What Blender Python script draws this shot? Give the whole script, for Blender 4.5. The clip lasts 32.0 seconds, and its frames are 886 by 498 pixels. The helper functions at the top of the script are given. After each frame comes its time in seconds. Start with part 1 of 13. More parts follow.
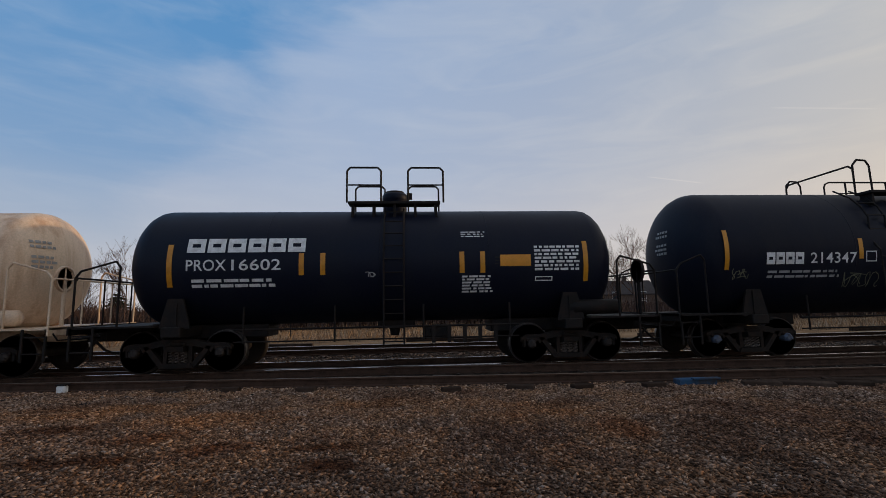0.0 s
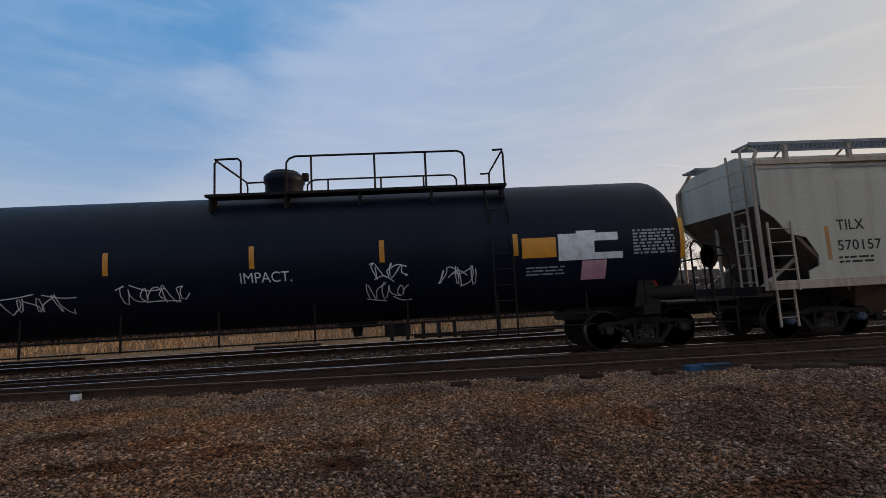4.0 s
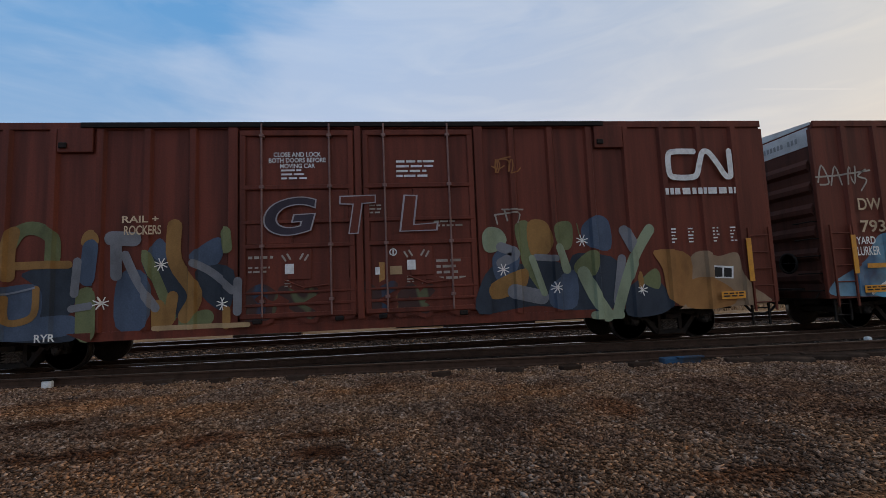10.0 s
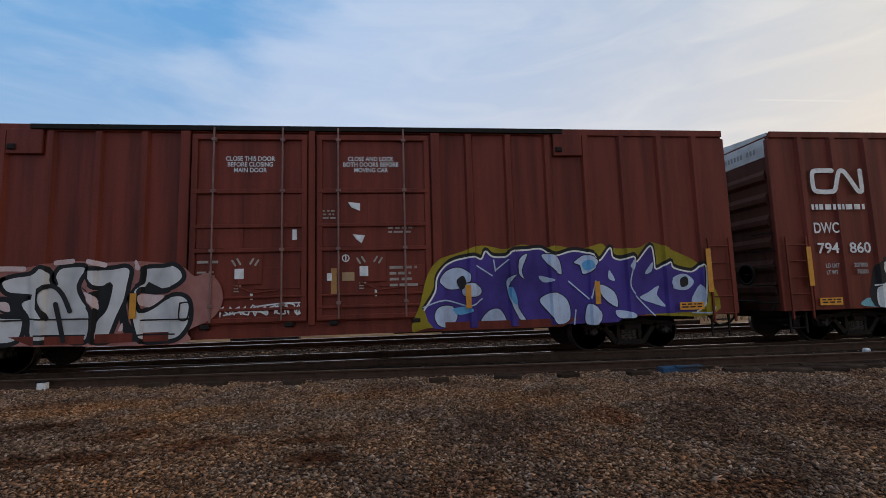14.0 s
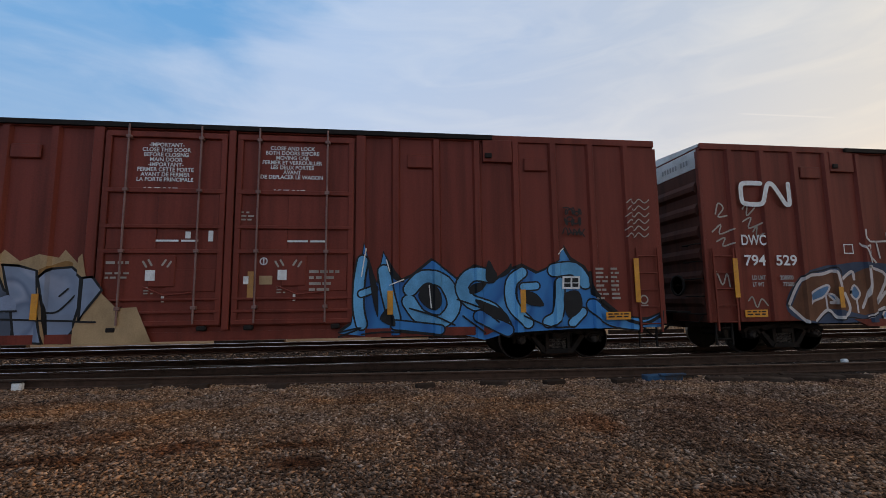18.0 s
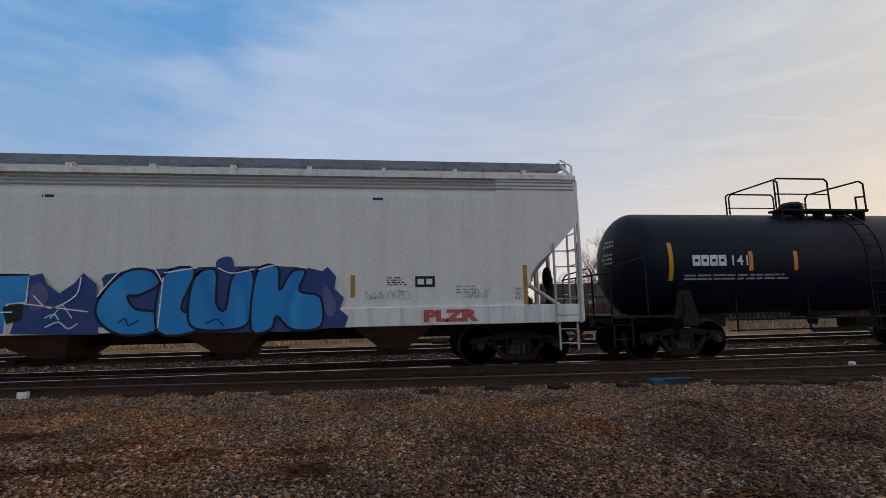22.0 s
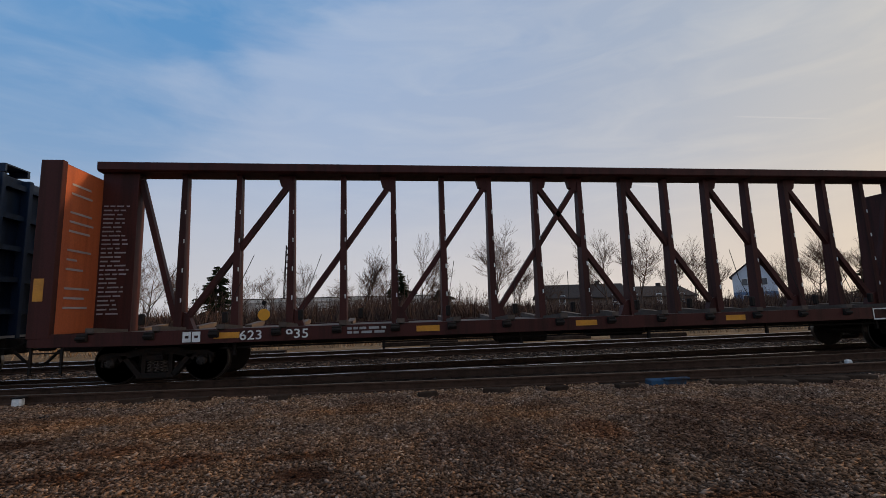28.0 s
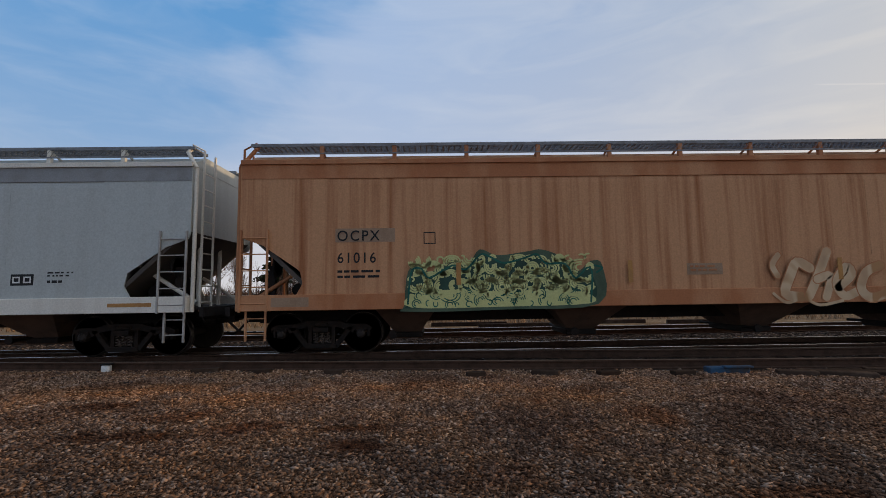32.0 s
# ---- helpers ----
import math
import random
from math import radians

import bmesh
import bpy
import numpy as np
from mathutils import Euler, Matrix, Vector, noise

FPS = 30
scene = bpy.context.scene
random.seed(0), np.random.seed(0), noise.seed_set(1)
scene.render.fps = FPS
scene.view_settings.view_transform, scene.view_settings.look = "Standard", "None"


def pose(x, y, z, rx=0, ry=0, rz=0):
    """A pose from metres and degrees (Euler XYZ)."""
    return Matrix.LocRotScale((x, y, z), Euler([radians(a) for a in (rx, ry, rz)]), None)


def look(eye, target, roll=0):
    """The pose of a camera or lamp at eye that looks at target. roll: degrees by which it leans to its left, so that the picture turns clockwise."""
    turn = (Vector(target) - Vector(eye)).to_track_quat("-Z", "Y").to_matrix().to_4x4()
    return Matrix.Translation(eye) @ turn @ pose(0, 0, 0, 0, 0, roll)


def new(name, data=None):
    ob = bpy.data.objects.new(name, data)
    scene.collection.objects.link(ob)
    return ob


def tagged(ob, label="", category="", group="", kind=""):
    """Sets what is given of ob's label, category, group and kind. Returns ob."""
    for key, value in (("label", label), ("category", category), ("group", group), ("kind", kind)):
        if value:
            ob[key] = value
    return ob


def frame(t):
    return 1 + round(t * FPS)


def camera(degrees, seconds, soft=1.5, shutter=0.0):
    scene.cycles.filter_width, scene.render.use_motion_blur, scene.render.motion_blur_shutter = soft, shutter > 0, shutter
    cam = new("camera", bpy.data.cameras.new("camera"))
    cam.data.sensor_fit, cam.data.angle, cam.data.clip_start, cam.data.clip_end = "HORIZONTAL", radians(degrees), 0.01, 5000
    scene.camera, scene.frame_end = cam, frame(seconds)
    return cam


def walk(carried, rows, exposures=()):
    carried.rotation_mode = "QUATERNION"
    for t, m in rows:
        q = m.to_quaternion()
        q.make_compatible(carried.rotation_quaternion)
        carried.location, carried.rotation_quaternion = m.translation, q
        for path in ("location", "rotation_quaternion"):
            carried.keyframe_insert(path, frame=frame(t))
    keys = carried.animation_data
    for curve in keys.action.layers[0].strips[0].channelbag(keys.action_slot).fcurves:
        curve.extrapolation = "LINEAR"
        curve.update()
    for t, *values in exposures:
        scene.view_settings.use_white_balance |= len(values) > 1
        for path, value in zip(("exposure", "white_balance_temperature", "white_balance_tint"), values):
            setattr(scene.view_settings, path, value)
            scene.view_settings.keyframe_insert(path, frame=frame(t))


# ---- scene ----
from mathutils.geometry import tessellate_polygon

# Freight train passing a hand-held camera beside a rail yard.  z = 0 is the top of the rails,
# x runs along the track, the train's track lies beyond the camera in +y.
EYE = 1.375
TRACK_Y = 11.28
LENS = 89.56

# ---------------------------------------------------------------- camera
# seconds, heading, tilt up, lean
PATH = [
    (0, -4.31, 7.15, 1.12), (0.5, -4.47, 6.95, 1.33), (1, -4.81, 6.89, 1.77), (1.5, -4.92, 6.72, 2.04), (2, -4.73, 6.74, 2.40),
    (2.5, -3.47, 6.76, 2.43), (3, -3.38, 6.72, 2.64), (3.5, -3.58, 6.63, 2.99), (4, -3.73, 6.59, 3.19), (4.5, -3.88, 6.51, 3.32),
    (6.5, -4.94, 5.82, 2.32), (7, -5.20, 5.83, 2.12), (7.5, -5.42, 5.87, 2.26), (8, -5.59, 5.84, 2.25), (8.5, -5.73, 5.71, 2.37),
    (9, -5.55, 5.57, 2.25), (9.5, -5.64, 5.40, 2.22), (10, -5.80, 5.31, 2.35), (10.5, -5.15, 5.33, 2.40), (11, -4.96, 5.35, 2.27),
    (11.5, -5.05, 5.48, 2.10), (12, -5.24, 5.52, 2.01), (12.5, -5.37, 5.74, 1.82), (13, -5.56, 5.90, 1.62), (13.5, -5.74, 5.94, 1.49),
    (14, -5.92, 6.06, 1.63), (14.5, -6.12, 6.12, 1.67), (15, -6.31, 6.16, 1.71), (15.5, -6.54, 6.20, 1.75), (17.5, -7.17, 6.64, 0.85),
    (18, -7.40, 6.67, 0.68), (18.5, -7.59, 6.74, 0.54), (19, -7.90, 6.73, 0.49), (19.5, -8.14, 6.80, 0.58), (20, -8.58, 6.86, 1.09),
    (20.5, -8.81, 6.73, 1.24), (21, -8.69, 6.81, 1.63), (21.5, -7.50, 7.16, 1.52), (22, -7.02, 7.34, 1.13), (22.5, -7.30, 7.41, 1.10),
    (23, -7.29, 7.52, 1.15), (23.5, -6.03, 7.50, 0.88), (24, -6.18, 7.43, 1.04), (24.5, -6.43, 7.51, 1.08), (26.5, -6.81, 8.00, 1.14),
    (27, -6.98, 7.94, 1.28), (27.5, -7.19, 7.80, 1.52), (28, -7.41, 7.63, 1.70), (28.5, -7.67, 7.51, 1.83), (29, -7.89, 7.47, 1.84),
    (29.5, -7.37, 7.59, 1.70), (30, -1.67, 7.67, 1.04), (30.5, -0.32, 7.35, 0.85), (31, -0.67, 7.12, 0.91), (31.5, -0.94, 6.62, 0.80),
    (32, -1.09, 5.36, 0.85),
]

# how far the train has gone to the left, in metres
TRAVEL = [(0, -166.698), (2, -146.209), (4, -125.550), (6, -104.773), (8, -83.915), (10, -62.998), (12, -42.036), (14, -21.035), (16, 0.000), (18, 21.067), (20, 42.163), (22, 63.287), (24, 84.437), (26, 105.611), (28, 126.809), (30, 148.037), (32, 169.306)]

cam = camera(LENS, 32.0, soft=0.4)


def eye_pose(yaw, pitch, lean):
    return pose(0, 0, EYE, 0, 0, yaw) @ pose(0, 0, 0, 90 + pitch) @ pose(0, 0, 0, 0, 0, -lean)


walk(cam, [(t, eye_pose(a, b, c)) for t, a, b, c in PATH], exposures=[(t, s, k, 10) for t, s, k in ((0.0, -0.08, 7060), (1.0, 0.03, 7060), (6.0, 0.05, 7060), (7.0, 0.08, 7100), (8.0, 0.03, 7060), (9.0, 0.0, 7100), (10.0, 0.24, 7300), (12.5, 0.37, 7400), (20.0, 0.35, 7380), (22.0, 0.17, 7120), (24.0, 0.03, 7120), (26.5, -0.08, 7060), (28.0, -0.03, 7060), (29.6, -0.05, 7100), (31.0, 0.03, 7100), (32.0, 0.12, 7060))])

# ---------------------------------------------------------------- light
SUN_ELEV, SUN_AZ = 7.0, 84.0    # degrees above the horizon, degrees to the right of +y


def build_light():
    w = bpy.data.worlds.new("evening_sky")
    scene.world = w
    w.use_nodes = True
    nt = w.node_tree
    nt.nodes.clear()
    N, L = nt.nodes.new, nt.links.new
    e, a = radians(SUN_ELEV), radians(SUN_AZ)
    way = Vector((math.sin(a) * math.cos(e), math.cos(a) * math.cos(e), math.sin(e)))
    sky = N("ShaderNodeTexSky")
    sky.sky_type, sky.sun_disc = "NISHITA", False
    sky.sun_elevation, sky.sun_rotation = e, a
    sky.air_density, sky.dust_density, sky.ozone_density = 1.3, 0.4, 3.0
    co = N("ShaderNodeTexCoord")
    sep = N("ShaderNodeSeparateXYZ")
    L(co.outputs["Generated"], sep.inputs[0])

    def ramp(src, *stops):
        r = N("ShaderNodeValToRGB")
        q = r.color_ramp.elements
        q[0].position, q[0].color = stops[0][0], (*stops[0][1], 1)
        q[1].position, q[1].color = stops[-1][0], (*stops[-1][1], 1)
        for pos, c in stops[1:-1]:
            q.new(pos).color = (*c, 1)
        L(src, r.inputs["Fac"])
        return r.outputs["Color"]

    def mix(fac, c1, c2, mode="MIX"):
        q = N("ShaderNodeMixRGB")
        q.blend_type = mode
        for s, v in (("Fac", fac), ("Color1", c1), ("Color2", c2)):
            if isinstance(v, float):
                q.inputs[s].default_value = v
            elif isinstance(v, tuple):
                q.inputs[s].default_value = (*v, 1)
            else:
                L(v, q.inputs[s])
        return q.outputs["Color"]

    def cloud(rot, scale, size, lo, hi, warp):
        mp = N("ShaderNodeMapping")
        mp.inputs["Rotation"].default_value = [radians(k) for k in rot]
        mp.inputs["Scale"].default_value = scale
        L(co.outputs["Generated"], mp.inputs["Vector"])
        n = N("ShaderNodeTexNoise")
        n.inputs["Scale"].default_value, n.inputs["Detail"].default_value = size, 8.0
        n.inputs["Roughness"].default_value, n.inputs["Distortion"].default_value = 0.55, warp
        L(mp.outputs["Vector"], n.inputs["Vector"])
        return ramp(n.outputs["Fac"], (lo, (0, 0, 0)), (hi, (1, 1, 1)))

    # nearness to the sun, 0 to 1
    dot = N("ShaderNodeVectorMath")
    dot.operation = "DOT_PRODUCT"
    L(co.outputs["Generated"], dot.inputs[0])
    dot.inputs[1].default_value = way
    near = N("ShaderNodeMapRange")
    near.inputs["From Min"].default_value, near.inputs["From Max"].default_value = -0.7, 1.0
    L(dot.outputs["Value"], near.inputs["Value"])
    veil = ramp(near.outputs["Result"], (0.0, (3.3, 4.55, 6.9)), (0.45, (3.65, 4.85, 7.2)), (0.66, (3.85, 4.75, 6.6)), (0.8, (4.5, 5.05, 6.15)), (0.92, (5.8, 5.8, 5.75)), (1.0, (9.0, 7.8, 5.8)))
    glow = ramp(near.outputs["Result"], (0.0, (5.5, 5.7, 6.4)), (0.5, (6.5, 6.4, 6.75)), (0.75, (7.35, 6.75, 6.45)), (0.9, (8.2, 6.95, 5.8)), (1.0, (10.0, 7.2, 4.6)))
    blue = mix(0.75, sky.outputs["Color"], (1.05, 3.5, 7.6))
    # a thin veil of cloud covers the sky to the sunward side of a slanting, ragged edge
    side = N("ShaderNodeVectorMath")
    side.operation = "DOT_PRODUCT"
    fold = N("ShaderNodeMath")
    fold.operation = "ABSOLUTE"
    L(sep.outputs["Y"], fold.inputs[0])
    both = N("ShaderNodeCombineXYZ")
    L(sep.outputs["X"], both.inputs["X"])
    L(fold.outputs["Value"], both.inputs["Y"])
    L(sep.outputs["Z"], both.inputs["Z"])
    L(both.outputs["Vector"], side.inputs[0])
    side.inputs[1].default_value = (0.628, 0.574, -0.527)
    ragged = N("ShaderNodeMath")
    ragged.operation = "MULTIPLY_ADD"
    L(cloud((10, 36, 16), (0.8, 1.0, 2.2), 2.6, 0.28, 0.72, 0.25), ragged.inputs[0])
    ragged.inputs[1].default_value = 0.42
    L(side.outputs["Value"], ragged.inputs[2])
    cover = N("ShaderNodeMapRange")
    cover.interpolation_type = "SMOOTHSTEP"
    cover.inputs["From Min"].default_value, cover.inputs["From Max"].default_value = 0.13, 0.47
    cover.inputs["To Min"].default_value, cover.inputs["To Max"].default_value = 0.05, 0.82
    L(ragged.outputs["Value"], cover.inputs["Value"])
    base = mix(cover.outputs["Result"], blue, veil)
    streak = mix(cloud((12, 38, 20), (0.8, 1.0, 4.2), 5.0, 0.42, 0.78, 0.8), (0.0, 0.0, 0.0), (0.26, 0.26, 0.26))
    puffs = ramp(near.outputs["Result"], (0.3, (4.6, 5.8, 7.8)), (0.8, (7.4, 7.5, 7.6)), (1.0, (9.0, 8.2, 6.8)))
    base = mix(streak, base, puffs)
    trails = []
    # two short vapour trails
    for normal, middle, reach, thick, strength in (((0.0045, 0.4245, -0.9054), (0.6850, 0.6584, 0.3121), 0.9972, 0.0020, 0.10), ((-0.1042, 0.3355, -0.9363), (0.5219, 0.8198, 0.2357), 0.9985, 0.0020, 0.12)):
        line = N("ShaderNodeVectorMath")
        line.operation = "DOT_PRODUCT"
        L(co.outputs["Generated"], line.inputs[0])
        line.inputs[1].default_value = normal
        off = N("ShaderNodeMath")
        off.operation = "ABSOLUTE"
        L(line.outputs["Value"], off.inputs[0])
        along = N("ShaderNodeVectorMath")
        along.operation = "DOT_PRODUCT"
        L(co.outputs["Generated"], along.inputs[0])
        along.inputs[1].default_value = middle
        thin = N("ShaderNodeMapRange")
        thin.interpolation_type = "SMOOTHSTEP"
        thin.inputs["From Min"].default_value, thin.inputs["From Max"].default_value = thick, 0.0
        L(off.outputs["Value"], thin.inputs["Value"])
        short = N("ShaderNodeMapRange")
        short.interpolation_type = "SMOOTHSTEP"
        short.inputs["From Min"].default_value, short.inputs["From Max"].default_value = reach, 0.6 + 0.4 * reach
        short.inputs["To Max"].default_value = strength
        L(along.outputs["Value"], short.inputs["Value"])
        trail = N("ShaderNodeMath")
        trail.operation = "MULTIPLY"
        L(thin.outputs["Result"], trail.inputs[0])
        L(short.outputs["Result"], trail.inputs[1])
        trails.append(trail.outputs["Value"])
    high = ramp(sep.outputs["Z"], (0.60, (0.0, 0.0, 0.0)), (0.85, (0.75, 0.75, 0.75)))
    base = mix(high, base, (5.6, 5.7, 6.2))
    low = ramp(sep.outputs["Z"], (0.0, (0.95, 0.95, 0.95)), (0.10, (0.72, 0.72, 0.72)), (0.28, (0.22, 0.22, 0.22)), (0.5, (0.0, 0.0, 0.0)))
    base = mix(low, base, glow)
    for trail in trails:
        base = mix(trail, base, (11.0, 10.2, 9.6))
    bg = N("ShaderNodeBackground")
    bg.inputs["Strength"].default_value = 0.10
    L(base, bg.inputs["Color"])
    out = N("ShaderNodeOutputWorld")
    L(bg.outputs["Background"], out.inputs["Surface"])
    lamp = bpy.data.lights.new("sun", "SUN")
    lamp.energy, lamp.angle, lamp.color = 1.9, radians(2.0), (1.0, 0.70, 0.44)
    ob = new("sun", lamp)
    ob.matrix_world = look(way * 100, (0, 0, 0))


build_light()


# ---------------------------------------------------------------- materials
def surface(name, colour, rough=0.6, metal=0.0, second=None, amount=0.5, scale=2.0, stretch=(1, 1, 1), fine=40.0,
            bump=0.15, edge=(0.45, 0.65), spec=0.5, vary=0.0):
    """A worn surface: a base colour, a second colour in patches, fine grain and a little relief."""
    m = bpy.data.materials.new(name)
    m.use_nodes = True
    nt = m.node_tree
    N, L = nt.nodes.new, nt.links.new
    p = nt.nodes["Principled BSDF"]
    p.inputs["Roughness"].default_value, p.inputs["Metallic"].default_value = rough, metal
    p.inputs["Specular IOR Level"].default_value = spec
    co = N("ShaderNodeTexCoord")
    mp = N("ShaderNodeMapping")
    mp.inputs["Scale"].default_value = stretch
    L(co.outputs["Object"], mp.inputs["Vector"])
    big = N("ShaderNodeTexNoise")
    big.inputs["Scale"].default_value, big.inputs["Detail"].default_value = scale, 8.0
    big.inputs["Roughness"].default_value = 0.6
    L(mp.outputs["Vector"], big.inputs["Vector"])
    ramp = N("ShaderNodeValToRGB")
    ramp.color_ramp.elements[0].position, ramp.color_ramp.elements[1].position = edge
    L(big.outputs["Fac"], ramp.inputs["Fac"])
    amt = N("ShaderNodeMath")
    amt.operation = "MULTIPLY"
    amt.inputs[1].default_value = amount
    L(ramp.outputs["Color"], amt.inputs[0])
    mix = N("ShaderNodeMixRGB")
    mix.inputs["Color1"].default_value = (*colour, 1)
    mix.inputs["Color2"].default_value = (*(second or [c * 0.55 for c in colour]), 1)
    L(amt.outputs["Value"], mix.inputs["Fac"])
    grain = N("ShaderNodeTexNoise")
    grain.inputs["Scale"].default_value, grain.inputs["Detail"].default_value = fine, 4.0
    L(co.outputs["Object"], grain.inputs["Vector"])
    var = N("ShaderNodeHueSaturation")
    gr = N("ShaderNodeMapRange")
    gr.inputs["To Min"].default_value, gr.inputs["To Max"].default_value = 0.75, 1.25
    L(grain.outputs["Fac"], gr.inputs["Value"])
    if vary:
        oi = N("ShaderNodeObjectInfo")
        vr = N("ShaderNodeMapRange")
        vr.inputs["To Min"].default_value, vr.inputs["To Max"].default_value = 1 - vary, 1 + vary
        L(oi.outputs["Random"], vr.inputs["Value"])
        mm = N("ShaderNodeMath")
        mm.operation = "MULTIPLY"
        L(gr.outputs["Result"], mm.inputs[0])
        L(vr.outputs["Result"], mm.inputs[1])
        L(mm.outputs["Value"], var.inputs["Value"])
    else:
        L(gr.outputs["Result"], var.inputs["Value"])
    L(mix.outputs["Color"], var.inputs["Color"])
    L(var.outputs["Color"], p.inputs["Base Color"])
    rr = N("ShaderNodeMapRange")
    rr.inputs["To Min"].default_value, rr.inputs["To Max"].default_value = max(0.02, rough - 0.12), min(1, rough + 0.12)
    L(big.outputs["Fac"], rr.inputs["Value"])
    L(rr.outputs["Result"], p.inputs["Roughness"])
    if bump:
        b = N("ShaderNodeBump")
        b.inputs["Strength"].default_value, b.inputs["Distance"].default_value = bump, 0.01
        L(grain.outputs["Fac"], b.inputs["Height"])
        L(b.outputs["Normal"], p.inputs["Normal"])
    return m


STREAK = (2.2, 2.2, 0.16)       # wear that runs down a wall
BOX_RED = surface("boxcar_brown_paint", (0.1792, 0.0336, 0.0196), 0.5, 0, (0.0616, 0.014, 0.01008), 0.75, 1.6, STREAK, 30, 0.12, (0.4, 0.7), spec=0.18)
BOX_RED_B = surface("boxcar_brown_paint_dirty", (0.159, 0.03696, 0.02184), 0.55, 0, (0.056, 0.01792, 0.01288), 0.75, 1.6, STREAK, 30, 0.12, (0.38, 0.68), spec=0.18)
BOX_RED_C = surface("boxcar_red_paint", (0.182, 0.0348, 0.0218), 0.48, 0, (0.07616, 0.01624, 0.01008), 0.7, 1.6, STREAK, 30, 0.12, (0.42, 0.72), spec=0.18)
ROD_PAINT = surface("lock_rod_paint", (0.20, 0.105, 0.09), 0.5, 0, (0.11, 0.045, 0.035), 0.6, 3)
BOARD = surface("running_board_steel", (0.21, 0.22, 0.235), 0.6, 0.2, (0.11, 0.105, 0.10), 0.6, 4)
ROOF = surface("galvanised_roof", (0.42, 0.42, 0.42), 0.45, 0.6, (0.25, 0.22, 0.2), 0.6, 1.5)
# shade between the coupled cars is put into this darker end brown
BOX_END = surface("boxcar_end_shade", (0.085, 0.030, 0.021), 0.7, 0, (0.036, 0.018, 0.014), 0.7, 1.6, STREAK, 30, 0.12, spec=0.15)
END_WHITE = surface("end_panel_white", (0.5, 0.5, 0.5), 0.5, 0, (0.3, 0.28, 0.26), 0.5, 2)
STEEL_DARK = surface("grimy_steel", (0.016, 0.014, 0.013), 0.7, 0.2, (0.034, 0.022, 0.017), 0.6, 5, bump=0.25, spec=0.15)
TRUCK_IRON = surface("truck_castings", (0.017, 0.0135, 0.0115), 0.75, 0.2, (0.045, 0.025, 0.016), 0.55, 7, bump=0.3, spec=0.15)
SPRING_STEEL = surface("dusty_springs", (0.11, 0.085, 0.07), 0.6, 0.3, (0.05, 0.035, 0.028), 0.6, 9)
WHEEL_FACE = surface("wheel_face", (0.0378, 0.027, 0.0216), 0.65, 0.4, (0.0162, 0.0149, 0.0135), 0.7, 6, bump=0.2)
TREAD = surface("polished_tread", (0.20, 0.18, 0.16), 0.42, 1.0, (0.11, 0.09, 0.07), 0.4, 9, bump=0.05)
CAP_BLUE = surface("bearing_cap_paint", (0.07, 0.09, 0.13), 0.6, 0.0, (0.03, 0.025, 0.02), 0.5, 14)
CAP_ORANGE = surface("bearing_cap_orange", (0.22, 0.12, 0.05), 0.6, 0.0, (0.1, 0.06, 0.04), 0.4, 14)
TANK_BLACK = surface("tank_black_paint", (0.0056, 0.0080, 0.0180), 0.5, 0, (0.0098, 0.0118, 0.0195), 0.7, 1.4, (1, 1, 0.35), 25, 0.06, spec=0.14)
TANK_BLACK_B = surface("tank_black_paint_dusty", (0.0062, 0.0084, 0.0170), 0.55, 0, (0.0138, 0.0144, 0.0195), 0.7, 1.4, (1, 1, 0.3), 25, 0.06, spec=0.14)
TANK_TAN = surface("tank_cream_paint", (0.68, 0.51, 0.36), 0.5, 0, (0.44, 0.26, 0.15), 0.8, 1.3, STREAK, 30, 0.1)
HOP_GREY = surface("hopper_grey_paint", (0.428, 0.455, 0.438), 0.5, 0, (0.365, 0.37, 0.348), 0.6, 1.5, STREAK, 30, 0.08, (0.42, 0.75))
HOP_LIGHT = surface("hopper_light_grey_paint", (0.70, 0.665, 0.59), 0.5, 0, (0.55, 0.50, 0.42), 0.6, 1.5, STREAK, 30, 0.08, (0.42, 0.75))
HOP_TAUPE = surface("hopper_taupe_paint", (0.43, 0.395, 0.31), 0.5, 0, (0.30, 0.23, 0.17), 0.6, 1.5, STREAK, 30, 0.08, (0.42, 0.75))
HOP_WHITE = surface("hopper_trim_paint", (0.72, 0.70, 0.66), 0.5, 0, (0.46, 0.38, 0.31), 0.6, 3, STREAK)
HOP_TRIM = surface("hopper_tan_trim", (0.40, 0.31, 0.225), 0.55, 0, (0.24, 0.15, 0.10), 0.7, 3, STREAK)
HOP_IRON = surface("hopper_ladder_grey", (0.40, 0.385, 0.36), 0.55, 0, (0.24, 0.20, 0.17), 0.6, 4)
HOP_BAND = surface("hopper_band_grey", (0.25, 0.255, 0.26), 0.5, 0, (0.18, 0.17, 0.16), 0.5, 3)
HOP_RUST = surface("hopper_rusted_paint", (0.52, 0.265, 0.135), 0.65, 0, (0.25, 0.072, 0.022), 0.9, 1.1, (4.0, 4.0, 0.14), 30, 0.12, (0.45, 0.74), spec=0.25)
HOP_RUST_B = surface("hopper_heavy_rust", (0.38, 0.135, 0.050), 0.75, 0, (0.52, 0.255, 0.125), 0.8, 1.2, (0.8, 0.8, 0.3), 30, 0.15)
CB_GREEN = surface("beam_dark_green_paint", (0.0100, 0.0115, 0.0120), 0.55, 0, (0.026, 0.017, 0.012), 0.8, 2, STREAK, 30, spec=0.2)
SILL_RUST = surface("rusted_sill_paint", (0.042, 0.027, 0.019), 0.7, 0, (0.016, 0.012, 0.010), 0.8, 2.5, (1, 1, 1), 30, spec=0.2)
